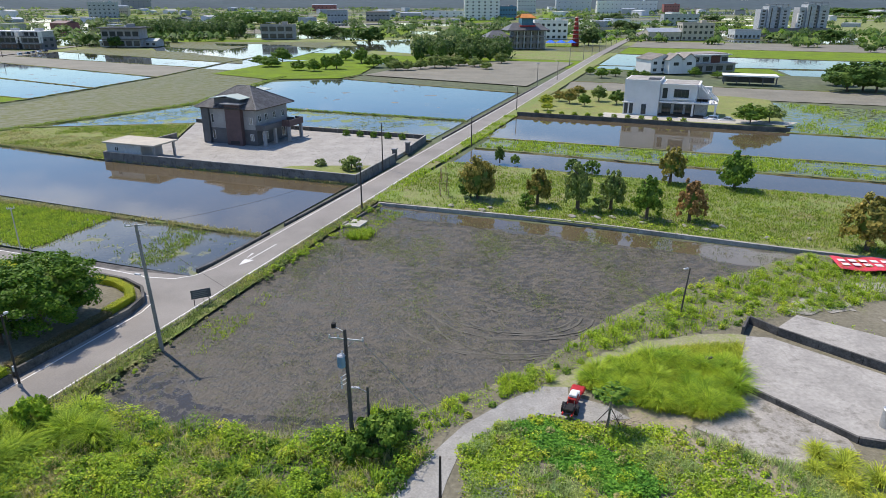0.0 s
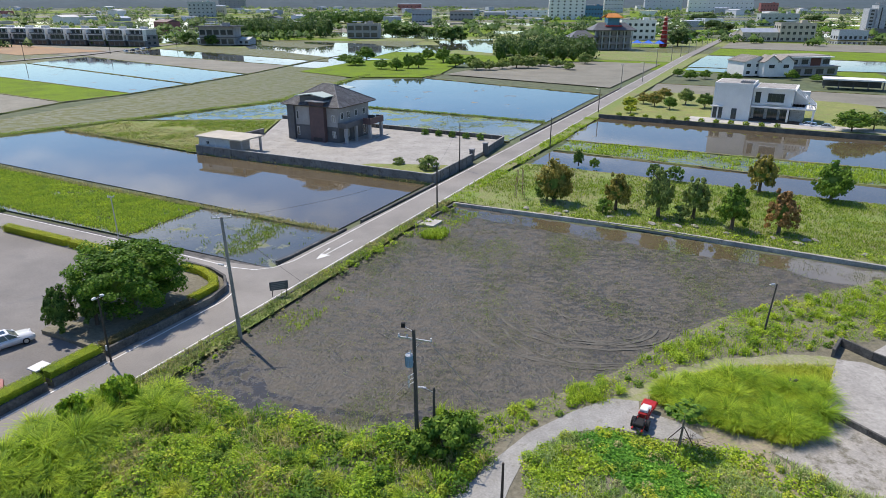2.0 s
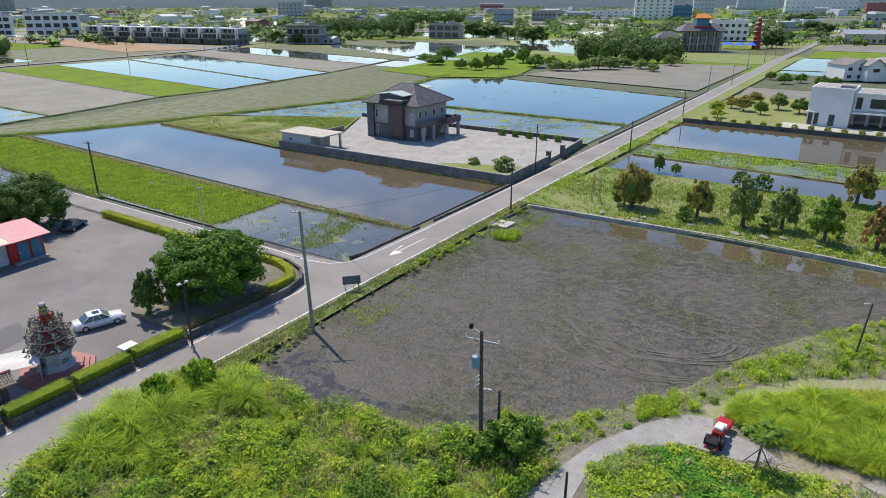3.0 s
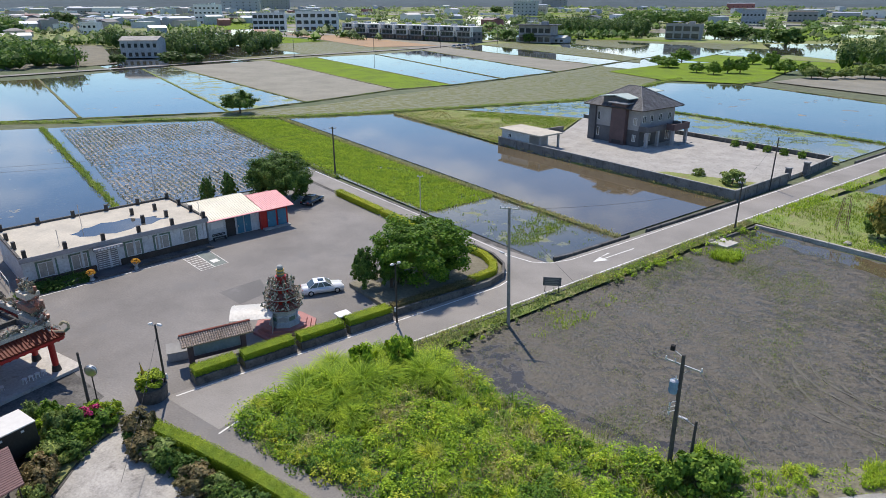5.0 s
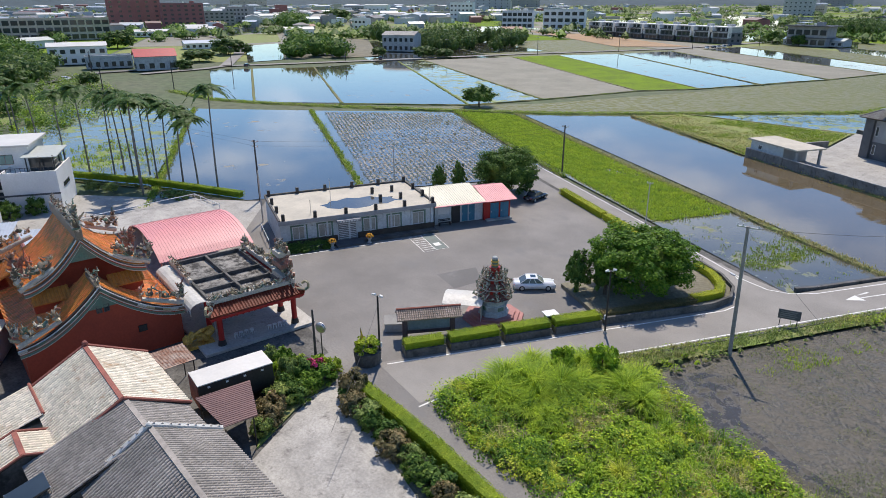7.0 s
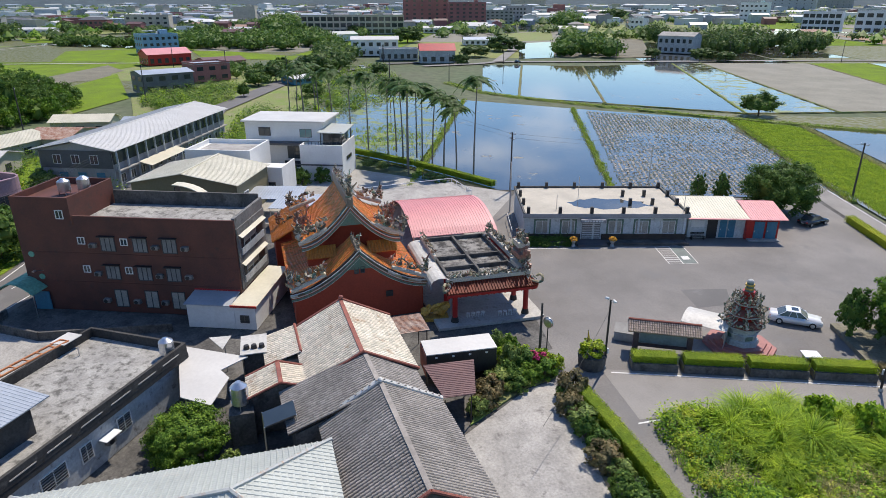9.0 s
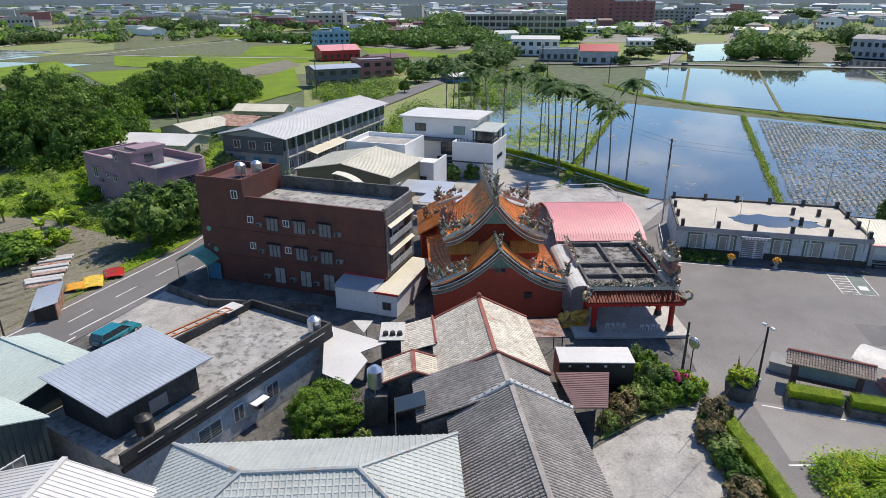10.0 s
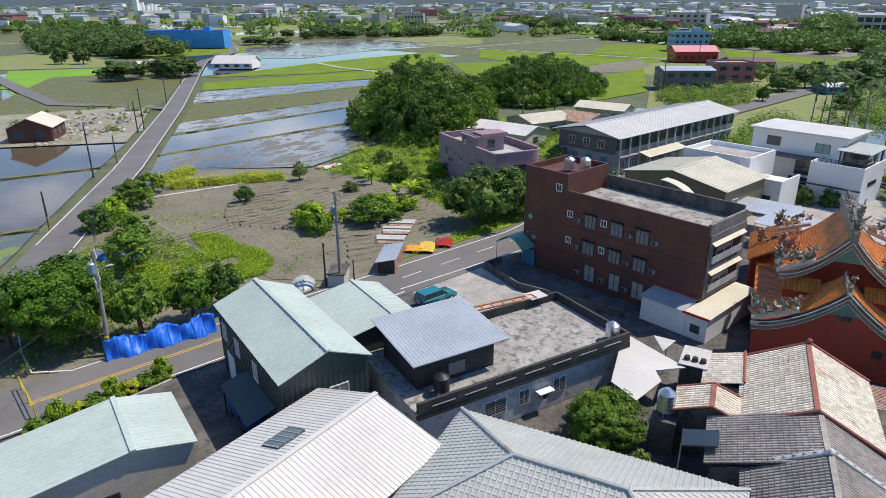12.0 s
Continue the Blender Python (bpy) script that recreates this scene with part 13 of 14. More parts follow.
for k in range(K):
    b = 3 * k
    fs += [(b, b + 3, b + 4, b + 1), (b + 1, b + 4, b + 5, b + 2)]
structure(raw("backdrop_hills", vs, fs, M["hill"], smooth=True), "low hills at the rim of the plain, coloured haze blue", "hills")


def mansion(x, y, rot):
    """A concrete house with open galleries under wide hipped roofs and a shrine on top."""
    h = thing("house", x, y, -0.2, rot, "grey concrete mansion with open galleries, hipped roofs and a roof shrine", "house")
    for k in range(3):
        part("floor_slab", bx(0, 26, 0, 14, 4.2 * k + 3.9, 4.2 * k + 4.2), M["concrete"], h)
        part("core", bx(4, 25.6, 3, 13.6, 4.2 * k, 4.2 * k + 3.9), M["greywall"], h)
        for q in range(6):
            part("column", bx(0.2 + 5.0 * q, 0.9 + 5.0 * q, 0.2, 0.9, 4.2 * k, 4.2 * k + 3.9), M["palewall"], h)
        for q in range(4):
            far_window(h, wall_m(6.5 + 5.0 * q, 2.96, 4.2 * k + 0.8, "S"), 2.6, 2.4)
    part("side_wing", bx(-15, -0.1, 3, 13, 0, 8.0), M["palewall"], h)
    for q in range(3):
        far_window(h, wall_m(-12.5 + 5 * q, 2.96, 4.6, "S"), 2.2, 1.8)
    for x0, x1, z, t in ((-16.5, 1.5, 8.0, 4.2), (-2.0, 28.0, 12.6, 4.6)):
        A, B, C, D = (x0, -2, z), (x1, -2, z), (x1, 16, z), (x0, 16, z)
        p, q = (x0 + 6, 7, z + t), (x1 - 6, 7, z + t)
        for pts in ([A, B, q, p], [C, D, p, q], [B, C, q], [D, A, p]):
            roof_plate("roof", pts, 0.4, M["slate"], h, "plain")
    part("shrine", bx(9, 17, 3, 11, 15.0, 20.5), M["bluepaint"], h, "blue painted roof shrine")
    part("shrine_rail", bx(7.5, 18.5, 1.5, 12.5, 14.8, 15.6), M["redpaint"], h)
    for pts in ([(7, 1, 20.5), (19, 1, 20.5), (16, 7, 23), (10, 7, 23)], [(19, 13, 20.5), (7, 13, 20.5), (10, 7, 23), (16, 7, 23)]):
        part("shrine_roof", slab3(bmesh.new(), pts, 0.4), M["templetile"], h)


def twin_towers(x, y, rot):
    """Two linked apartment blocks with tall recesses and stepped tops."""
    t = thing("apartment_building", x, y, -0.3, rot, "pale grey twin apartment blocks with dark recesses", "building")
    for x0, top in ((0, 27), (40, 29)):
        for k, (a, b, y0, z) in enumerate(((0, 7, 2, top - 3), (7.2, 16, 0, top), (16.2, 20, 3, top - 5), (20.2, 30, 1, top - 1))):
            part("slab_block", bx(x0 + a, x0 + b, y0, 16, 0, z), M["greywall"] if k == 2 else M["palewall"], t)
            for f in range(7):
                if k != 1:
                    far_window(t, wall_m(x0 + (a + b) / 2, y0 - 0.02, 2.0 + 3.2 * f, "S"), min(3.0, b - a - 1.6), 1.7)
        part("slit", bx(x0 + 10, x0 + 11.2, -0.1, 0.0, 3, top - 2), M["glass"], t)
        part("roof_frame", bx(x0 + 8, x0 + 29, 3, 12, top + 1.8, top + 2.3), M["greywall"], t)
        for q in (8.2, 15.5, 22, 28):
            part("roof_post", bx(x0 + q, x0 + q + 0.6, 3.2, 3.8, top - 1, top + 1.8), M["greywall"], t)
    part("podium", bx(-2, 72, -6, -0.2, 0, 5.5), M["slatewall"], t)
    part("white_bay", bx(38, 42, -1.5, 1.8, 6, 20), M["white"], t)
    for f in range(4):
        far_window(t, wall_m(40, -1.52, 7 + 3.2 * f, "S"), 2.0, 1.8)


def cement_plant(x, y, rot, s):
    t = thing("cement_plant", x, y, -0.4, rot, "distant white cement plant with silos", "factory")
    for k, (px, h, r) in enumerate(((-52, 20, 9), (-34, 28, 8), (-18, 30, 7), (2, 26, 9), (20, 34, 6), (34, 30, 6))):
        part("silo", cyl(bmesh.new(), px * s, 0, 0, h * s, r * s, None, 14), M["white"], t)
    part("hall", bx(-70 * s, 60 * s, 10 * s, 26 * s, 0, 14 * s), M["palewall"], t)
    part("tower", bx(40 * s, 50 * s, -6 * s, 6 * s, 0, 40 * s), M["white"], t)


def red_tower(x, y):
    t = thing("pagoda_tower", x, y, -0.2, ROT, "tall red tower with tiered ornamental roofs", "tower")
    for k in range(7):
        w = 3.4 - 0.32 * k
        z = 2.9 * k
        part("storey", bx(-w * 0.7, w * 0.7, -w * 0.7, w * 0.7, z, z + 2.4), M["redpaint"], t)
        bm = bmesh.new()
        bmesh.ops.create_cone(bm, cap_ends=True, segments=8, radius1=w * 1.45, radius2=w * 0.6, depth=0.9)
        bmesh.ops.translate(bm, verts=bm.verts, vec=(0, 0, z + 2.75))
        part("eave", bm, M["ornament_red"], t)
    part("finial", cyl(bmesh.new(), 0, 0, 20.2, 23, 0.5, 0.05, 8), M["gold"], t)


def blue_tents(x, y):
    for k in range(3):
        t = thing("market_tent", x + 7.4 * k, y - 2.0 * k, -0.1, ROT, "blue canvas tent on poles", "tent", "market tents")
        for a, b in ((-3.2, -3.2), (3.2, -3.2), (3.2, 3.2), (-3.2, 3.2)):
            part("pole", rod(bmesh.new(), (a, b, 0), (a, b, 2.6), 0.07), M["steel"], t)
        bm = bmesh.new()
        bmesh.ops.create_cone(bm, cap_ends=False, segments=4, radius1=5.0, radius2=0.2, depth=2.0, matrix=pose(0, 0, 3.5, 0, 0, 45))
        bmesh.ops.solidify(bm, geom=bm.faces[:], thickness=0.05)
        part("canopy", bm, M["bluetarp"], t)


mansion(56, 462, 8)
twin_towers(352, 716, -4)
cement_plant(-903, -1128, 20, 0.75)
red_tower(109.6, 499)
blue_tents(91, 499)


# ---- poles, wires and street furniture ----
M["polecon"] = mat("pole_concrete", (0.30, 0.28, 0.245), (0.22, 0.208, 0.185), rough=0.9, s1=0.8, s2=8, var=0.18, bump=0.2)
M["poledark"] = mat("dark_pole", (0.085, 0.078, 0.07), (0.06, 0.055, 0.05), rough=0.85, s1=0.8, s2=8, var=0.2, bump=0.2)
M["galv"] = mat("galvanised_steel", (0.55, 0.56, 0.56), (0.45, 0.46, 0.46), rough=0.45, s1=0.9, s2=7, var=0.1, metal=0.7)
M["trafo"] = mat("blue_grey_transformer", (0.20, 0.32, 0.42), (0.16, 0.27, 0.36), rough=0.5, s1=1.2, s2=8, var=0.12)
M["porcelain"] = mat("grey_porcelain", (0.62, 0.62, 0.60), rough=0.3, s1=2, s2=9, var=0.08)
M["hazard"] = mat("yellow_hazard_band", (0.60, 0.42, 0.04), rough=0.6, s1=2, s2=9, var=0.12)


def insulator(p, parent, down=False):
    bm = bmesh.new()
    s = -1 if down else 1
    for k in range(3):
        cyl(bm, p[0], p[1], p[2] + min(0, s * (0.08 * k + 0.05)), p[2] + max(0.05, s * 0.08 * k + 0.05), 0.075 - 0.012 * k, 0.05, 8)
    part("insulator", bm, M["porcelain"], parent)


def pole(x, y, h, r=0.15, material="polecon", arms=(), lamp=None, trafo=None, band=False, label="", lean=(0, 0), rot=0.0):
    """A utility pole: tapered shaft, crossarms (height, half length, angle), lamp (height, angle)."""
    t = thing("utility_pole", x, y, -0.3, rot, label or "grey concrete utility pole with wires", "utility pole", "utility poles")
    top = Vector((lean[0], lean[1], h + 0.3))
    part("shaft", rod(bmesh.new(), (0, 0, -0.2), top, r, r * 0.68, 12), M[material], t)
    part("cap", cyl(bmesh.new(), top.x, top.y, top.z, top.z + 0.05, r * 0.74, r * 0.5, 10), M[material], t)
    for z, half, a in arms:
        f = z / h
        m = pose(lean[0] * f, lean[1] * f, z + 0.3, 0, 0, a)
        arm = part("crossarm", bx(-half, half, r * 0.6, r * 0.6 + 0.09, -0.05, 0.05, m=m), M["galv"], t)
        part("arm_brace", rod(bmesh.new(), m @ Vector((half * 0.55, r * 0.7, 0)), m @ Vector((0, r * 0.7, -half * 0.5)), 0.018), M["galv"], t)
        for s in (-0.94, -0.45, 0.94):
            q = m @ Vector((half * s, r * 0.6 + 0.05, 0.05))
            insulator(q, t)
    if lamp:
        z, a, ln = lamp
        m = pose(lean[0] * z / h, lean[1] * z / h, z + 0.3, 0, 0, a)
        arm = part("lamp_arm", rod(bmesh.new(), m @ Vector((0, 0, 0)), m @ Vector((ln, 0, 0.25)), 0.03), M["galv"], t)
        bm = bx(-0.32, 0.32, -0.11, 0.11, -0.07, 0.07, m=m @ Matrix.Translation((ln + 0.2, 0, 0.27)), bevel=0.05)
        part("lamp_head", bm, M["galv"], t, "pale grey street lamp head")
    if trafo:
        z, a = trafo
        m = pose(0, 0, z + 0.3, 0, 0, a)
        d = part("transformer", cyl(bmesh.new(), 0.46, 0, -0.45, 0.42, 0.27, 0.27, 16, m=m), M["trafo"], t, "blue-grey transformer drum")
        part("lid", cyl(bmesh.new(), 0.46, 0, 0.42, 0.5, 0.3, 0.22, 16, m=m), M["galv"], d)
        part("bushing", cyl(bmesh.new(), 0.4, 0.1, 0.5, 0.85, 0.06, 0.035, 8, m=m), M["porcelain"], d)
        for k in range(8):
            q = k * 0.785
            part("fin", rod(bmesh.new(), m @ Vector((0.46 + 0.28 * math.cos(q), 0.28 * math.sin(q), -0.38)), m @ Vector((0.46 + 0.28 * math.cos(q), 0.28 * math.sin(q), 0.3)), 0.022, None, 6), M["trafo"], d)
        part("bracket", bx(0.0, 0.3, -0.06, 0.06, -0.2, -0.1, m=m), M["galv"], t)
        for zz in (-1.0, -1.35, -1.7):
            part("fuse_arm", rod(bmesh.new(), m @ Vector((0, 0, zz)), m @ Vector((0.55, 0.1, zz - 0.2)), 0.03), M["porcelain"], t)
            insulator(m @ Vector((0.55, 0.1, zz - 0.2)), t, True)
    if band:
        for k in range(5):
            part("hazard_band", cyl(bmesh.new(), 0, 0, 0.4 + 0.36 * k, 0.58 + 0.36 * k, r * 1.02, r * 1.0, 12), M["hazard"], t)
    return t


def wire(a, b, sag=0.4, r=0.014, label="thin dark overhead power cable", mat_key="cablemat"):
    a, b = Vector(a), Vector(b)
    d = (b - a).normalized()
    sd = d.cross(Vector((0, 0, 1))).normalized() * r
    up = sd.cross(d).normalized() * r
    vs, fs = [], []
    for k in range(11):
        f = k / 10
        p = a.lerp(b, f) - Vector((0, 0, sag * 4 * f * (1 - f)))
        vs += [p + sd, p + up, p - sd, p - up]
        if k:
            i = 4 * k
            fs += [(i - 4 + q, i - 4 + (q + 1) % 4, i + (q + 1) % 4, i + q) for q in range(4)]
    ob = raw("power_cable", vs, fs, M[mat_key], smooth=True)
    return tagged(ob, label, "cable", "overhead cables")


pole(-5.5, 38.8, 9.4, 0.17, "poledark", ((8.6, 1.25, -12),), None, (7.1, 200), label="dark transformer pole standing in the weeds", lean=(-0.12, 0))
tp = thing("pole_switch", -6.4, 39.2, 9.35, 0, "small black switch on a bracket", "switch")
part("case", bx(-0.14, 0.14, -0.14, 0.14, 0, 0.36, bevel=0.03), M["rubber"], tp)
part("bracket", rod(bmesh.new(), (0, 0, 0.1), (0.8, -0.35, -0.15), 0.025), M["galv"], tp)
pole(-4.4, 40.0, 4.1, 0.13, "poledark", (), (3.7, 170, 0.7), label="short dark pole beside the transformer pole")
pole(0.7, 32.9, 3.6, 0.11, "timber", (), None, label="weathered wooden post beside the path")
pole(25.9, 59.2, 5.1, 0.1, "poledark", (), (4.9, 205, 0.35), label="thin dark pole with a small lamp", lean=(0.35, 0.0))
pole(-24.7, 53.2, 12.0, 0.19, "polecon", ((11.9, 0.9, 20),), (7.0, 160, 0.8), label="tall concrete pole at the road junction", lean=(-0.5, 0.2))
pole(-10.2, 95.5, 7.0, 0.13, "poledark", ((6.8, 0.5, 30),), label="dark pole beside the farm road")
pole(-8.7, 121.9, 8.8, 0.13, "poledark", (), label="dark pole beside the farm road")
pole(9.8, 144.2, 6.4, 0.14, "poledark", (), label="dark pole beside the farm road")
pole(26.5, 194.2, 6.6, 0.14, "poledark", (), (6.4, 150, 0.8), label="dark lamp pole beside the farm road")
pole(42.8, 257.9, 8.1, 0.15, "polecon", ((7.9, 0.7, 20),), label="pole beside the far stretch of road")
pole(53.6, 273.5, 7.5, 0.15, "polecon", (), (7.3, 150, 0.8), label="lamp pole beside the far stretch of road")
pole(73.2, 343.4, 8.5, 0.17, "polecon", ((8.3, 0.8, 20),), label="pole beside the far stretch of road")
for k in range(7):
    pole(*uv(388 + 34 * k, 50.5 - 0.6 * k), 8.2, 0.17, "polecon", ((8.0, 0.8, 0),), label="pole beside the far stretch of road")
for k in range(12):
    pole(*uv(-60 + 58 * k, 346 + 5 * k if k > 1 else 322 + 14 * k), 9.5, 0.17, "poledark", ((9.2, 0.9, 60),), label="pole along the far paddy road")
pole(-96.8, 38.5, 9.8, 0.17, "poledark", ((9.5, 0.6, 40), (8.7, 0.5, 40)), label="dark utility pole behind the long hall")
pole(*uv(57.2, 107), 8.6, 0.17, "poledark", ((8.3, 0.6, 20),), label="dark pole at the edge of the green paddy")
pole(*uv(2.0, 93.0), 7.6, 0.12, "galv", (), label="thin steel pole beside the hall")
pole(*uv(24.5, 105.5), 7.8, 0.1, "galv", (), (7.6, 0, 0.5), label="thin steel lamp pole at the paddy edge")
pole(*uv(54.8, 76), 6.0, 0.09, "galv", ((5.9, 0.4, 30),), label="thin steel pole beside the side road")
pole(-52.8, -39.1, 10.8, 0.2, "polecon", ((10.5, 1.1, 70), (9.9, 1.1, 70), (7.6, 0.8, 70)), None, (8.6, 250), True, "tall street pole with crossarms and transformer")
pole(-52.1, -40.6, 5.0, 0.13, "poledark", ((4.8, 0.3, 70),), label="short dark pole beside the street pole")
pole(-54.1, -38.2, 2.7, 0.1, "poledark", (), label="dark stub post at the street edge")
pole(-31.2, -48.6, 9.6, 0.2, "polecon", ((9.3, 1.2, 60), (7.3, 1.2, 60)), (7.8, 150, 0.9), (8.4, 60), True, "street pole with hazard bands and crossarms", lean=(-0.6, -0.3))
for x, y, h, arm in ((-49.4, -86.2, 5.3, 0), (-71.0, -107.6, 9.3, 1), (-80.2, -113.5, 5.0, 0), (-107.1, -139.5, 9.6, 1), (-103.5, -137.2, 7.0, 0), (-139.3, -169.6, 7.2, 1), (-171.3, -199.9, 6.5, 0), (-24.2, -73, 6.0, 0)):
    pole(x, y, h, 0.16, "poledark", ((h - 0.3, 0.8, -40), (h - 1.0, 0.8, -40)) if arm else (), None, label="dark pole beside the road through the paddies", band=h < 6)
for x, y, h in ((-232, 8, 12), (-214, 40, 12), (-296, 52, 11), (-250, 70, 10), (-180, -58, 10), (-222, -36, 11), (-276, -14, 11), (-330, -40, 11), (-150, -56, 10)):
    pole(x, y, h, 0.18, "poledark", ((h - 0.4, 0.9, 20),), label="pole along the village street")
# wires
wire((-5.9, 38.9, 7.6), (-25.1, 53.4, 11.6), 0.5, 0.016)
wire((-4.6, 38.6, 8.7), (1.5, 40.4, 0.0), 0.02, 0.018, "pale steel guy wire of the pole", "greywire")
wire((-5.5, 38.8, 6.0), (-12.5, 33.0, 0.0), 0.02, 0.012, "thin steel guy wire of the pole", "greywire")
wire((-5.5, 38.8, 5.2), (-4.4, 40.0, 3.9), 0.2, 0.014)
for a, b, s in (((-25.1, 53.4, 11.9), (-10.2, 95.5, 6.9), 0.9), ((-10.2, 95.5, 6.9), (-8.7, 121.9, 8.6), 0.4), ((-8.7, 121.9, 8.6), (9.8, 144.2, 6.3), 0.4), ((9.8, 144.2, 6.3), (26.5, 194.2, 6.5), 0.8), ((26.5, 194.2, 6.5), (42.8, 257.9, 8.0), 1.0), ((42.8, 257.9, 8.0), (73.2, 343.4, 8.4), 1.2)):
    wire(a, b, s, 0.013)
for k in (-0.9, 0.0, 0.9):
    wire((-53.1 + k * 0.35, -39.4 + k * 0.95, 10.7), (-31.7 + k * 0.5, -48.8 + k * 0.8, 9.2), 0.7)
    wire((-53.1 + k * 0.35, -39.4 + k * 0.95, 10.1), (-97 + k * 0.6, -22 + k * 0.7, 9.5), 1.0)
    wire((-31.7 + k * 0.6, -48.8 + k * 0.8, 7.4), (-71.0 - k * 0.6, -107.6 + k * 0.6, 8.9), 1.2)
    wire((-71.0 - k * 0.6, -107.6 + k * 0.6, 8.9), (-107.1 - k * 0.6, -139.5 + k * 0.6, 9.2), 0.9)
    wire((-107.1 - k * 0.6, -139.5 + k * 0.6, 9.2), (-139.3 - k * 0.6, -169.6 + k * 0.6, 7.0), 0.8)
wire((-31.7, -48.6, 6.6), (-14, -42, 6.0), 0.6, 0.02)
for z in (9.6, 8.9):
    wire((-96.8, 38.5, z), (-232, 8, z + 2), 1.2)
    wire((-96.8, 38.5, z), (*uv(57.2, 107), z - 1.2), 1.0)
wire((-43.0, 27.1, 5.6), (-33.0, 17.0, 3.0), 0.3)


# lamps at the forecourt, mirror, signs
def lamp_post(x, y, h, rot):
    t = thing("lamp_post", x, y, 0, rot, "dark lamp post with two white camera lamps", "lamp post", "forecourt lamps")
    part("base", cyl(bmesh.new(), 0, 0, 0, 0.25, 0.2, 0.16, 12), M["concrete"], t)
    part("shaft", rod(bmesh.new(), (0, 0, 0), (0, 0, h), 0.1, 0.08, 10), M["darksteel"], t)
    part("arm", rod(bmesh.new(), (-0.35, 0, h - 0.1), (0.35, 0, h - 0.1), 0.03), M["galv"], t)
    for s in (-1, 1):
        part("lamp_head", bx(-0.16, 0.2, -0.1, 0.1, -0.09, 0.09, m=pose(s * 0.38, 0, h + 0.02, 0, 12, 90 - 90 * s), bevel=0.03), M["frame"], t, "white lamp head")
    part("control_box", bx(-0.14, 0.14, 0.08, 0.24, 1.4, 1.9, bevel=0.02), M["frame"], t)


lamp_post(-43.0, 27.1, 6.5, 20)
lamp_post(-34.1, 47.1, 6.6, 70)
t = thing("traffic_mirror", -46.6, 23.3, 0, 30, "round convex traffic mirror on a dark post", "traffic mirror")
part("post", rod(bmesh.new(), (0, 0, 0), (0, 0, 2.9), 0.05), M["darksteel"], t)
bm = bmesh.new()
bmesh.ops.create_uvsphere(bm, u_segments=20, v_segments=10, radius=0.48, matrix=pose(0, -0.08, 3.1, 90, 0, 0) @ Matrix.Diagonal((1, 1, 0.2, 1)))
part("mirror_disc", bm, M["steel"], t, "convex mirror disc", True)
part("rim", cyl(bmesh.new(), 0, 0, -0.05, 0.03, 0.52, 0.52, 20, m=pose(0, 0, 3.1, 90, 0, 0)), M["galv"], t)
pole(-47.4, 23.0, 4.6, 0.13, "poledark", (), label="dark post beside the temple flower bed")
t = thing("road_sign", -24.0, 62.5, 0, 26, "grey notice board on two steel legs", "sign")
for x0 in (-0.75, 0.75):
    part("leg", rod(bmesh.new(), (x0, 0, -0.1), (x0, 0, 1.5), 0.04), M["darksteel"], t)
b = part("board", bx(-1.0, 1.0, -0.04, 0.02, 0.75, 1.75, bevel=0.02), M["darkwall"], t)
for k in range(4):
    part("text_bar", bx(-0.8, 0.7 - 0.15 * (k % 2), -0.055, -0.042, 1.5 - 0.2 * k, 1.6 - 0.2 * k), M["shutter"], b)
t = thing("planter", -43.6, 26.2, 0, 0, "round concrete planter with clipped hedge", "planter")
part("tub", cyl(bmesh.new(), 0, 0, 0, 1.25, 1.1, 1.25, 20), M["concrete_dk"], t)
shrub(-43.6, 26.2, 1.2, 1.2, "hedge", "clipped bush in the round planter", 1.2)
t = thing("flag", -44.3, 26.0, 1.2, 0, "small yellow temple flag on a stick", "flag")
part("stick", rod(bmesh.new(), (0, 0, 0), (0, 0, 2.0), 0.02), M["timber"], t)
part("cloth", slab3(bmesh.new(), [(0, 0, 1.95), (0, 0, 0.7), (0.5, 0.1, 0.8)], 0.02), M["yellow"], t)


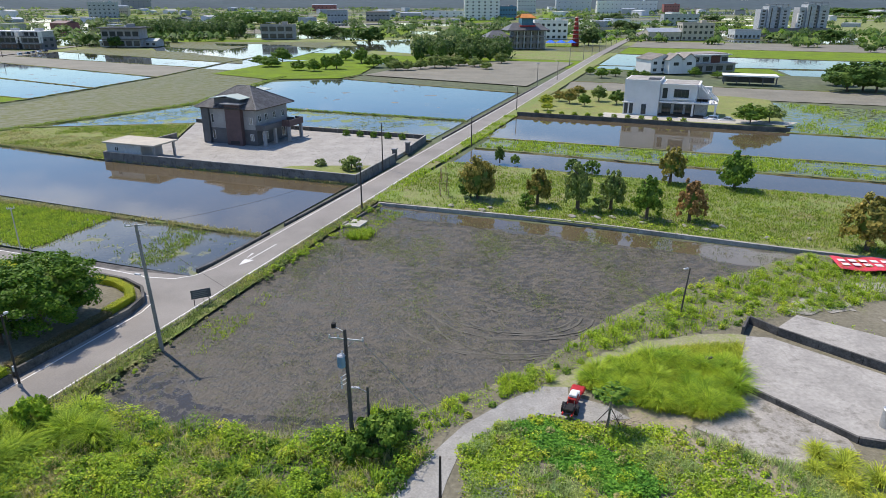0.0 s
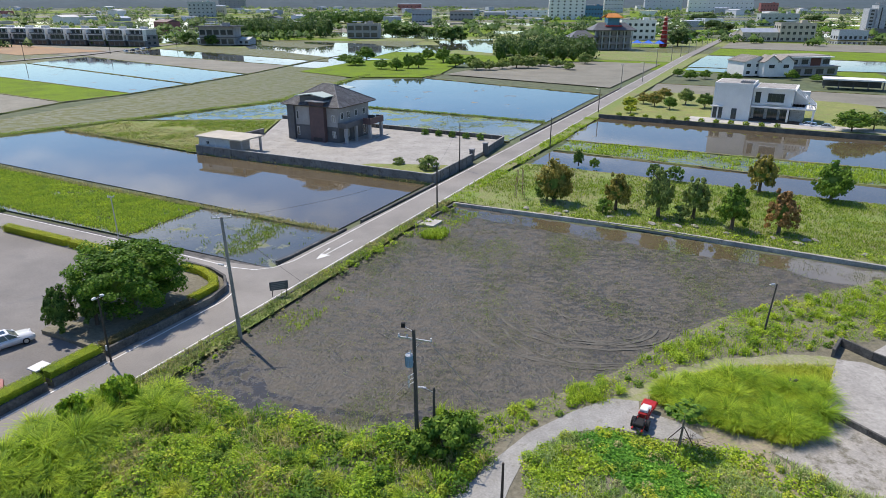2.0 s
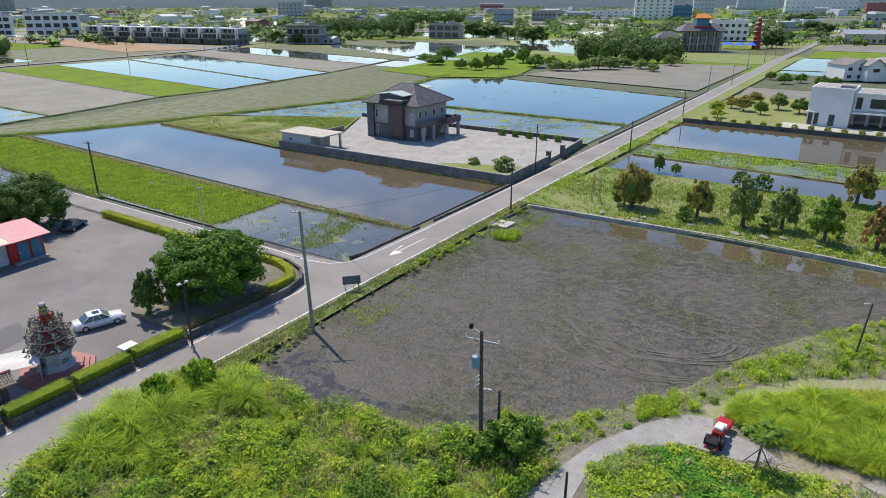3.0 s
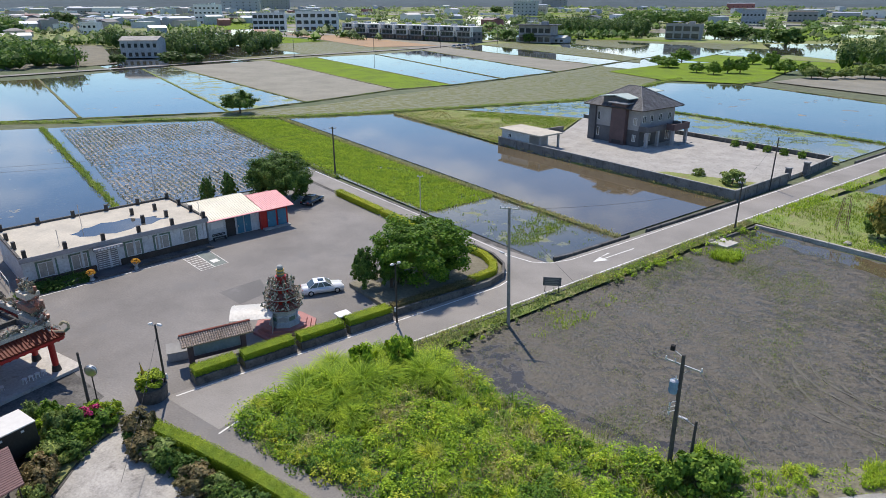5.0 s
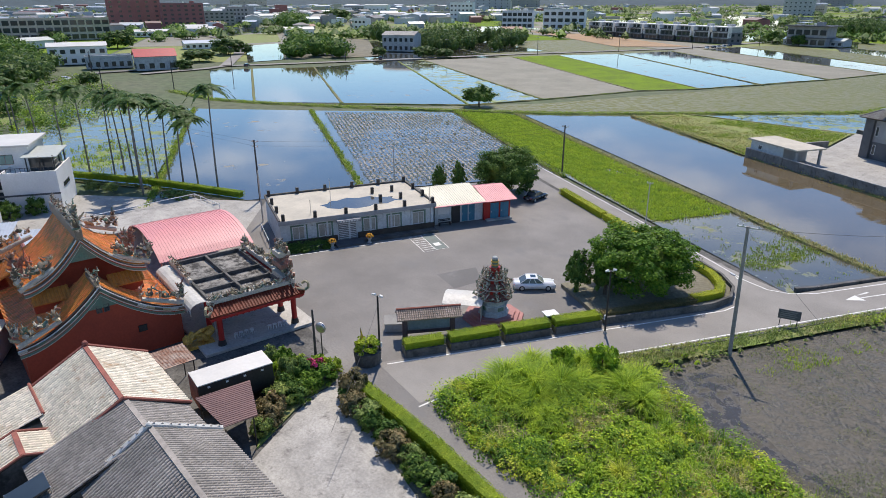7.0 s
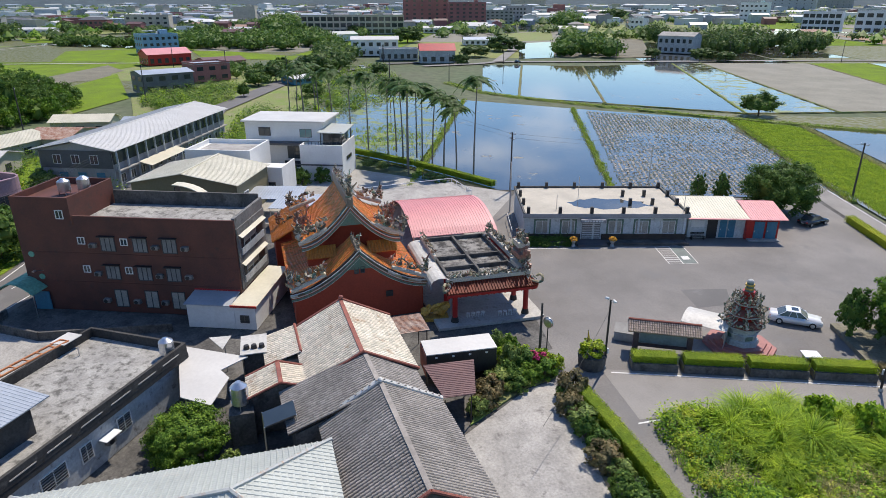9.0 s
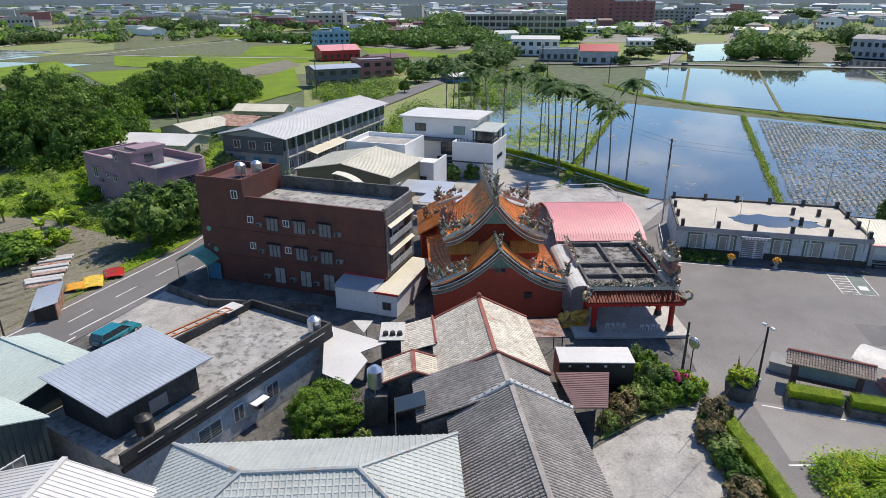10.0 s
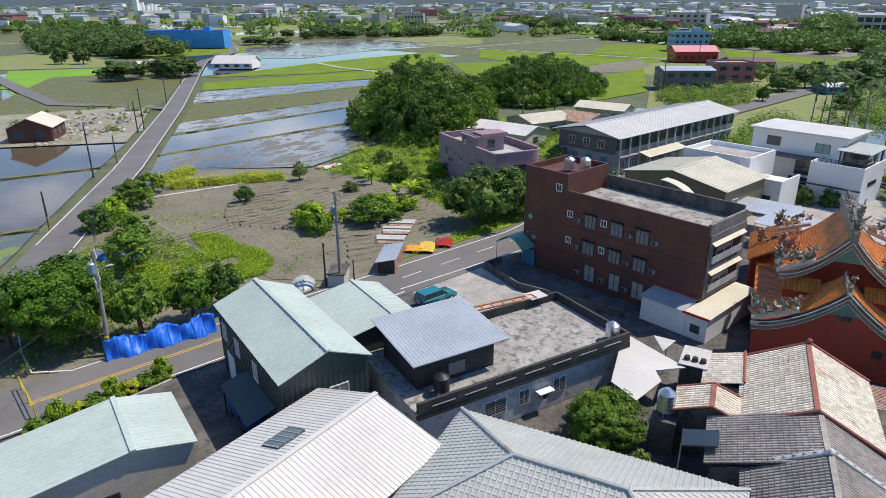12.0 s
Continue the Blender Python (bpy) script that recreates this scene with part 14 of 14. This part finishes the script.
# ---- vehicles ----
def car(x, y, rot, L, W, H, paint, label, kind="sedan", glass="glass"):
    t = thing("car", x, y, 0, rot, label, "car")
    l2 = L / 2
    belt = H * 0.62
    prof = [(-l2, 0.32), (-l2, belt * 0.86), (-l2 + 0.12, belt * 0.96), (-l2 * 0.62, belt), (l2 * 0.36, belt), (l2 * 0.9, belt * 0.86), (l2, belt * 0.7), (l2, 0.3), (l2 * 0.86, 0.22), (-l2 * 0.86, 0.22)]
    bm = bmesh.new()
    lo = [bm.verts.new((a, -W / 2, b)) for a, b in prof]
    hi = [bm.verts.new((a, W / 2, b)) for a, b in prof]
    bm.faces.new(lo)
    bm.faces.new(hi[::-1])
    n = len(prof)
    for k in range(n):
        bm.faces.new((lo[k], hi[k], hi[(k + 1) % n], lo[(k + 1) % n]))
    bmesh.ops.recalc_face_normals(bm, faces=bm.faces)
    bmesh.ops.bevel(bm, geom=bm.edges[:], offset=0.06, segments=2, affect="EDGES")
    part("body", bm, paint, t, smooth=True)
    back = -l2 * 0.72 if kind == "sedan" else -l2 * 0.97
    rb = -l2 * 0.40 if kind == "sedan" else -l2 * 0.86
    bot = [(back, W / 2 - 0.06), (l2 * 0.46, W / 2 - 0.06)]
    top = [(rb, W / 2 - 0.2), (l2 * 0.12, W / 2 - 0.2)]
    bm = bmesh.new()
    b4 = [bm.verts.new(p) for p in ((bot[0][0], -bot[0][1], belt - 0.03), (bot[1][0], -bot[1][1], belt - 0.03), (bot[1][0], bot[1][1], belt - 0.03), (bot[0][0], bot[0][1], belt - 0.03))]
    t4 = [bm.verts.new(p) for p in ((top[0][0], -top[0][1], H - 0.06), (top[1][0], -top[1][1], H - 0.06), (top[1][0], top[1][1], H - 0.06), (top[0][0], top[0][1], H - 0.06))]
    bm.faces.new(t4)
    for k in range(4):
        bm.faces.new((b4[k], b4[(k + 1) % 4], t4[(k + 1) % 4], t4[k]))
    bmesh.ops.recalc_face_normals(bm, faces=bm.faces)
    part("glazing", bm, M[glass], t, "dark tinted car windows")
    bm = bx(top[0][0] - 0.06, top[1][0] + 0.06, -top[0][1] - 0.03, top[0][1] + 0.03, H - 0.08, H, bevel=0.04)
    part("roof", bm, paint, t)
    if kind == "sedan":
        part("sunroof", bx(top[1][0] - 0.75, top[1][0] - 0.15, -0.38, 0.38, H - 0.02, H + 0.008), M[glass], t)
    for s in (-1, 1):
        for f in (0.0, 0.36, 0.66, 1.0):
            a = Vector((bot[0][0] + (bot[1][0] - bot[0][0]) * f, s * (bot[0][1] + 0.005), belt - 0.02))
            b = Vector((top[0][0] + (top[1][0] - top[0][0]) * f, s * (top[0][1] + 0.005), H - 0.05))
            part("pillar", rod(bmesh.new(), a, b, 0.035, 0.03, 6), paint, t)
        for x0 in (-l2 * 0.62, l2 * 0.64):
            w = part("wheel", cyl(bmesh.new(), 0, 0, -0.1, 0.1, 0.31, 0.31, 18, m=pose(x0, s * (W / 2 - 0.06), 0.31, 90, 0, 0)), M["rubber"], t, "black tyre")
            part("rim", cyl(bmesh.new(), 0, 0, -0.01, 0.012, 0.2, 0.19, 14, m=pose(x0, s * (W / 2 + 0.045), 0.31, 90, 0, 0)), M["galv"], w, "grey wheel rim")
        part("headlight", bx(l2 - 0.16, l2 + 0.015, s * W * 0.36 - 0.18, s * W * 0.36 + 0.18, belt * 0.68, belt * 0.82, bevel=0.03), M["porcelain"], t)
        part("tail_light", bx(-l2 - 0.012, -l2 + 0.1, s * W * 0.38 - 0.14, s * W * 0.38 + 0.14, belt * 0.66, belt * 0.84, bevel=0.02), M["redpaint"], t)
        part("wing_mirror", bx(l2 * 0.36, l2 * 0.36 + 0.14, s * (W / 2 + 0.1) - 0.09, s * (W / 2 + 0.1) + 0.09, belt, belt + 0.14, bevel=0.03), paint, t)
    part("number_plate", bx(-l2 - 0.015, -l2 + 0.01, -0.18, 0.18, belt * 0.5, belt * 0.62), M["frame"], t)
    return t


def paint_mat(name, col, rough=0.22):
    m = mat(name, col, tuple(c * 0.95 for c in col), rough=rough, s1=0.8, s2=5, var=0.03, bump=0.0, spec=0.6)
    m.node_tree.nodes["Principled BSDF"].inputs["Coat Weight"].default_value = 0.6
    return m


M["carwhite"] = paint_mat("white_car_paint", (0.78, 0.79, 0.80))
M["cardark"] = paint_mat("dark_car_paint", (0.02, 0.022, 0.026))
M["carteal"] = paint_mat("teal_car_paint", (0.015, 0.17, 0.20))
M["carblue"] = paint_mat("blue_truck_paint", (0.012, 0.07, 0.33))
M["carsilver"] = paint_mat("silver_car_paint", (0.42, 0.44, 0.46))
car(-45.8, 49.2, 52, 4.6, 1.78, 1.45, M["carwhite"], "white sedan parked on the asphalt forecourt")
car(*uv(44.6, 91.5), ROT + 30, 4.4, 1.75, 1.45, M["cardark"], "dark sedan parked under the trees")
car(-54.2, -27.9, 158, 4.6, 1.72, 1.5, M["carteal"], "teal estate car parked in the yard", "wagon")
car(*uv(190.5, -10.5), ROT + 70, 4.4, 1.75, 1.5, M["carwhite"], "white car on the drive of the white house", "wagon")
car(*uv(189.2, -14.5), ROT + 80, 4.3, 1.75, 1.5, M["carsilver"], "silver car on the drive of the white house")
for u0, v0, c in ((296, 372, "carwhite"), (303, 374, "cardark"), (309, 377, "carsilver"), (316, 380, "carwhite"), (323, 383, "cardark"), (5, 336, "cardark"), (-66, 300, "carwhite"), (75, 356, "cardark")):
    car(*uv(u0, v0), ROT + 70, 4.5, 1.8, 1.6, M[c], "parked car beside the far road", "wagon")


def pickup(x, y, rot):
    t = thing("small_truck", x, y, 0, rot, "small blue flatbed truck in the yard", "truck")
    part("cab", bx(0.7, 2.0, -0.75, 0.75, 0.4, 1.85, bevel=0.12), M["carblue"], t)
    part("windscreen", bx(1.9, 2.03, -0.62, 0.62, 1.1, 1.65, bevel=0.02), M["glass"], t)
    part("side_glass", bx(1.0, 1.6, -0.77, 0.77, 1.15, 1.65, bevel=0.02), M["glass"], t)
    part("bed", bx(-1.9, 0.6, -0.8, 0.8, 0.55, 0.68), M["darksteel"], t)
    for a in ((-1.9, 0.6, -0.82, -0.76), (-1.9, 0.6, 0.76, 0.82), (-1.94, -1.88, -0.76, 0.76)):
        part("bed_side", bx(*a, 0.66, 1.1), M["carblue"], t)
    part("bed_cover", bx(-1.7, 0.4, -0.7, 0.7, 0.68, 1.2, bevel=0.15), M["bluetarp"], t)
    for x0 in (-1.2, 1.25):
        for s in (-1, 1):
            part("wheel", cyl(bmesh.new(), 0, 0, -0.09, 0.09, 0.29, 0.29, 16, m=pose(x0, s * 0.7, 0.29, 90, 0, 0)), M["rubber"], t)


pickup(-29.6, -30.6, 62)


# ---- things on the rough ground and in the street ----
def tiller(x, y, rot):
    t = thing("tiller", x, y, 0, rot, "red and white walking tiller on the path", "tiller")
    part("engine_hood", bx(-0.5, 0.45, -0.36, 0.36, 0.55, 1.05, bevel=0.08), M["redpaint"], t)
    part("engine", bx(-0.35, 0.35, -0.3, 0.3, 1.05, 1.3, bevel=0.05), M["frame"], t)
    for y0 in (-0.42, 0.3):
        part("frame_rail", bx(-2.1, 1.4, y0, y0 + 0.12, 0.5, 0.62), M["redpaint"], t)
    part("cargo_box", bx(0.5, 1.0, -0.34, 0.34, 0.62, 1.0, bevel=0.04), M["frame"], t)
    part("engine_cover", bx(-1.9, -1.2, -0.4, 0.4, 0.62, 0.95, bevel=0.06), M["rubber"], t)
    part("tine_guard", bx(1.2, 2.2, -0.55, 0.55, 0.45, 0.75, bevel=0.1), M["redpaint"], t)
    part("seat", bx(-1.25, -0.8, -0.25, 0.25, 0.75, 0.86, bevel=0.04), M["rubber"], t)
    for s in (-1, 1):
        part("wheel", cyl(bmesh.new(), 0, 0, -0.14, 0.14, 0.42, 0.42, 16, m=pose(-0.9, s * 0.5, 0.42, 90, 0, 0)), M["rubber"], t)
        part("handle", rod(bmesh.new(), (-0.4, s * 0.2, 0.9), (-1.7, s * 0.4, 1.15), 0.03), M["darksteel"], t)


tiller(11.4, 43.2, 65)


def papaya(x, y):
    t = thing("papaya_tree", x, y, 0, 0, "young papaya tree held by bamboo props", "tree")
    part("trunk", rod(bmesh.new(), (0, 0, 0), (0.1, 0, 2.9), 0.1, 0.07, 8), M["palmbark"], t)
    for k in range(3):
        a = k * 2.1
        part("prop", rod(bmesh.new(), (1.1 * math.cos(a), 1.1 * math.sin(a), 0), (0.1, 0, 1.9), 0.035), M["timber"], t)
    rs = np.random.RandomState(4)
    cs, ns = [], []
    for k in range(26):
        a, e = k * 2.399, rs.uniform(-0.2, 0.9)
        ln = rs.uniform(0.7, 1.3)
        tip = np.array((0.1 + math.cos(a) * ln * math.cos(e), math.sin(a) * ln * math.cos(e), 2.95 + math.sin(e) * ln - 0.15))
        part("leaf_stalk", rod(bmesh.new(), (0.1, 0, 2.85), tuple(tip), 0.018, 0.01, 5), LEAF["lime"], t)
        for j in range(9):
            b = j * 0.7
            cs.append(tip + np.array((math.cos(b) * 0.28, math.sin(b) * 0.28, rs.uniform(-0.12, 0.05))))
            ns.append((math.cos(b) * 0.3, math.sin(b) * 0.3, 1))
    v, f = quads(np.array(cs), np.array(ns), 0.3, rs, 1.3)
    o = new("crown", leaf_mesh("crown", v, f, LEAF["tree"]))
    o.parent = t


papaya(13.4, 40.3)
t = thing("stone_post", 24.2, 48.6, 0, 20, "leaning dark stone marker in the grass", "post")
part("stone", bx(-0.35, 0.35, -0.12, 0.12, -0.2, 1.2, m=pose(0, 0, 0, 0, 14, 0), bevel=0.03), M["concrete_dk"], t)
t = thing("water_drum", 34.1, 39.6, 0.42, 0, "pale steel drum standing on the slab", "drum")
part("drum", cyl(bmesh.new(), 0, 0, 0, 1.5, 0.45, 0.45, 18), M["galv"], t)
part("lid", cyl(bmesh.new(), 0, 0, 1.5, 1.56, 0.47, 0.4, 18), M["galv"], t)
# torn banner on the ground
t = thing("banner", 53.0, 71.0, 0, -8, "red and white banner lying on the weeds", "banner")
rs = random.Random(6)
bm = bmesh.new()
bmesh.ops.create_grid(bm, x_segments=16, y_segments=8, size=1.0)
for v in bm.verts:
    v.co = Vector((v.co.x * 3.7 + 0.25 * v.co.y, v.co.y * 2.2, 0.5 + 0.1 * math.sin(v.co.x * 5) + 0.06 * rs.random()))
bmesh.ops.solidify(bm, geom=bm.faces[:], thickness=0.02)
part("cloth", bm, M["redrail"], t, smooth=True)
for k in range(5):
    for j in range(2):
        part("text_bar", bx(-3.1 + 1.25 * k, -2.3 + 1.25 * k, -0.95 + 1.3 * j, -0.2 + 1.3 * j, 0.63, 0.66), M["frame"], t)


def twigs(x, y, r, n, label, key="timber", seed=1):
    rs = random.Random(seed)
    bm = bmesh.new()
    for k in range(n):
        a, b = rs.uniform(0, 6.28), rs.uniform(0, 6.28)
        p = Vector((x + r * rs.random() * math.cos(a), y + r * rs.random() * math.sin(a), 0.05 + 0.3 * rs.random()))
        rod(bm, p, p + Vector((math.cos(b), math.sin(b), rs.uniform(-0.1, 0.25))) * rs.uniform(0.5, 1.3), 0.02, 0.01, 4)
    stuff(link("twig_heap", bm, M[key]), label, "twigs")


twigs(4.2, 33.6, 1.4, 90, "heap of dry grey twigs", "greywire", 2)
twigs(14.5, 40.6, 1.0, 40, "cut dry branches near the papaya", "timber", 3)
# lattice frame at the plot's corner
t = thing("steel_lattice", 2.6, 103.8, 0, 15, "rusty steel lattice frame in the grass", "lattice")
for a, b in ((-0.7, -0.5), (0.7, -0.5), (0.7, 0.5), (-0.7, 0.5)):
    part("upright", rod(bmesh.new(), (a, b, 0), (a * 0.6, b * 0.6, 4.6), 0.045), M["sheet_rust"], t)
for k in range(6):
    z, f = 0.6 + 0.75 * k, 1 - 0.4 * (0.6 + 0.75 * k) / 4.6
    for s in (-1, 1):
        part("brace", rod(bmesh.new(), (-0.7 * f, s * 0.5 * f, z), (0.7 * f, s * 0.5 * f, z + 0.5), 0.025), M["sheet_rust"], t)
# stones on the grassy plot
for k in range(16):
    rs = random.Random(100 + k)
    x, y = 5 + 3.0 * k + rs.uniform(-2, 2), 97.5 - 1.0 * k + rs.uniform(-2.5, 2.5)
    bm = ball(bmesh.new(), (0, 0, 0), (rs.uniform(0.3, 0.9), rs.uniform(0.25, 0.6), rs.uniform(0.15, 0.32)), 2)
    for v in bm.verts:
        v.co *= rs.uniform(0.82, 1.12)
    ob = link("boulder", bm, M["old_slab"])
    ob.matrix_basis = pose(x, y, 0.1, 0, 0, rs.uniform(0, 180))
    tagged(ob, "pale boulder half sunk in the grass", "boulder", "boulders on the plot")
# blue tarpaulin fence along the street
for k in range(9):
    f0 = k / 9
    a, b = Vector((-30.4, -48.0, 0)).lerp(Vector((-38.9, -43.6, 0)), f0), Vector((-30.4, -48.0, 0)).lerp(Vector((-38.9, -43.6, 0)), f0 + 1 / 9)
    t = thing("tarpaulin_fence", a.x, a.y, -0.1, math.degrees(math.atan2(b.y - a.y, b.x - a.x)), "bright blue tarpaulin tied to fence posts", "fence", "tarpaulin fence panels")
    d = (b - a).length
    rs = random.Random(k)
    bm = bmesh.new()
    bmesh.ops.create_grid(bm, x_segments=8, y_segments=8, size=0.5)
    for v in bm.verts:
        gx, gy = k + v.co.x + 0.5, v.co.y + 0.5
        v.co = Vector(((v.co.x + 0.5) * d, 0.9 * gy - 0.7 + 0.22 * math.sin(gx * 2.3 + gy * 3) + 0.1 * math.sin(gx * 7 - gy * 5), gy * (1.75 + 0.25 * math.sin(gx * 1.7)) + 0.05 * math.sin(gx * 9)))
    bmesh.ops.solidify(bm, geom=bm.faces[:], thickness=0.02)
    part("tarpaulin", bm, M["bluetarp"], t, smooth=True)
    part("post", rod(bmesh.new(), (0, 0.35, 0), (0, 0.35, 2.2), 0.04), M["timber"], t)
# garden clutter across the street
t = thing("garden_shed", -60.4, -37.4, -0.1, 22, "tiny lean-to of old planks and tin", "shed")
part("back_wall", bx(-2.6, 2.6, 0.9, 1.0, 0, 1.8), M["sheet_rust"], t)
for x0 in (-2.6, 2.5):
    part("side_wall", bx(x0, x0 + 0.1, -1.0, 0.9, 0, 1.6), M["timber"], t)
for k in range(7):
    part("plank", bx(-2.5 + 0.72 * k, -1.86 + 0.72 * k, -1.08, -1.02, 0, 1.3 + 0.08 * (k % 3)), M["sheet_cream"] if k % 2 else M["orangewood"], t)
part("roof_sheet", slab3(bmesh.new(), [(-2.9, -1.3, 1.5), (2.9, -1.3, 1.5), (2.9, 1.2, 2.0), (-2.9, 1.2, 2.0)], 0.05), M["sheet_grey"], t)
for k, (x, y, col, w) in enumerate(((-67.2, -36.4, "yellow", 3.4), (-69.8, -35.2, "redpaint", 2.8), (-66.0, -37.6, "orangef", 2.2))):
    t = thing("plastic_sheet", x, y, 0.0, 24, ("yellow", "red", "orange")[k] + " plastic sheet over a garden bed", "sheet", "garden sheets")
    bm = bmesh.new()
    bmesh.ops.create_grid(bm, x_segments=10, y_segments=5, size=0.5)
    for v in bm.verts:
        v.co = Vector((v.co.x * w, v.co.y * 2.2, 0.12 + 0.14 * math.cos(v.co.y * 3) + 0.03 * math.sin(v.co.x * 20 + k)))
    bmesh.ops.solidify(bm, geom=bm.faces[:], thickness=0.02)
    part("sheet", bm, M[col], t, smooth=True)
for k in range(9):
    t = thing("bed_frame", -66.5 - 1.05 * k, -41.6 - 0.35 * k, -0.1, 24, "low garden bed under white netting", "garden bed", "netted garden beds")
    part("net", bx(-0.4, 0.4, -1.6 - 0.3 * (k % 3), 1.8, 0, 0.3 + 0.1 * (k % 2), bevel=0.06), M["poly"] if k % 3 else M["sheet_rust"], t)
    part("edge_board", bx(-0.46, -0.4, -1.6, 1.8, 0, 0.3), M["timber"], t)
t = thing("covered_heap", -50.8, -42.8, -0.1, 30, "heap under blue and white plastic sheeting", "heap")
bm = ball(bmesh.new(), (0, 0, 0), (2.2, 1.4, 1.0), 3)
for v in bm.verts:
    v.co.z = max(0.0, v.co.z)
    v.co *= 1 + 0.04 * math.sin(v.co.x * 3 + v.co.y * 4)
part("cover", bm, M["sheet_blue"], t, "pale blue plastic cover", True)
part("edge_rope", rod(bmesh.new(), (-2.1, -0.9, 0.06), (2.0, -1.0, 0.06), 0.05), M["bluetarp"], t)
t = thing("storage_box", -53.6, -39.9, -0.1, 25, "old white storage crates beside the pole", "crate")
part("crate", bx(-1.5, 1.5, -0.9, 0.9, 0, 1.5, bevel=0.05), M["poly"], t)
part("lid", bx(-1.6, 1.6, -1.0, 1.0, 1.5, 1.62), M["concrete_dk"], t)
for x, y, s in ((-47.6, -67.0, 1.0), (-45.6, -70.4, 0.7)):
    t = thing("junk_pile", x, y, -0.1, 40, "pile of grey junk under netting", "junk")
    bm = ball(bmesh.new(), (0, 0, 0.3), (1.9 * s, 1.2 * s, 1.3 * s), 2)
    rs = random.Random(8)
    for v in bm.verts:
        v.co *= rs.uniform(0.75, 1.1)
        v.co.z = max(0, v.co.z)
    part("netting", bm, M["shutter"], t)
    part("barrel", cyl(bmesh.new(), 1.9 * s, 1.2 * s, 0, 1.1, 0.35, 0.35, 14), M["bluetarp"], t)
# planting along the near kerb of the street
for k in range(8):
    f = k / 7
    shrub(-21.5 - 9.2 * f, -43.2 + 2.2 * f, 0.8 + 0.3 * (k % 3 == 0), 1.0 + 0.9 * (k % 3 == 1), ("tree", "bright", "yellowhedge")[k % 3], "small roadside shrub in the kerb bed", 0, "kerb shrubs")
low_wall([(-20.0, -42.4), (-30.6, -39.9)], 0.3, 0.25, M["concrete"], "pale kerb of the roadside bed", -0.1)
t = thing("yellow_rail", -23.2, -47.4, 0, -110, "yellow steel barrier frame at the corner", "barrier")
for x0 in (-2.6, 0, 2.6):
    part("post", rod(bmesh.new(), (x0, 0, 0), (x0, 0, 1.2), 0.05), M["hazard"], t)
for z in (0.6, 1.15):
    part("rail", rod(bmesh.new(), (-2.6, 0, z), (2.6, 0, z), 0.04), M["hazard"], t)
# plastic mulch and sacks at the tilled plot
t = thing("plastic_strip", -66.7, -86.6, -0.1, math.degrees(math.atan2(9.0, -16.9)), "pale strip of plastic mulch lying on the soil", "plastic sheet")
bm = bmesh.new()
rs = random.Random(120)
rows = [[bm.verts.new((0.8 * k, s * (0.35 + rs.uniform(-0.08, 0.08)), 0.02 + 0.05 * rs.random() + (0.06 if s == 0 else 0))) for s in (-1, 0, 1)] for k in range(25)]
for a, b in zip(rows, rows[1:]):
    for q in range(2):
        bm.faces.new((a[q], b[q], b[q + 1], a[q + 1]))
part("sheet", bm, M["poly"], t)
for k in range(12):
    rs = random.Random(130 + k)
    x, y = -95.2 + rs.uniform(-2.6, 2.6), -73.4 + rs.uniform(-1.6, 1.6)
    t = thing("sack", x, y, -0.1, rs.uniform(0, 360), ("white", "faded red", "white")[k % 3] + " plastic sack lying by the garden", "sack", "sacks by the garden")
    bm = ball(bmesh.new(), (0, 0, 0.2), (rs.uniform(0.5, 0.9), rs.uniform(0.3, 0.5), rs.uniform(0.18, 0.3)), 2)
    for v in bm.verts:
        v.co *= rs.uniform(0.9, 1.1)
        v.co.z = max(0.0, v.co.z)
    part("bag", bm, (M["frame"], M["sheet_pink"], M["poly"])[k % 3], t)
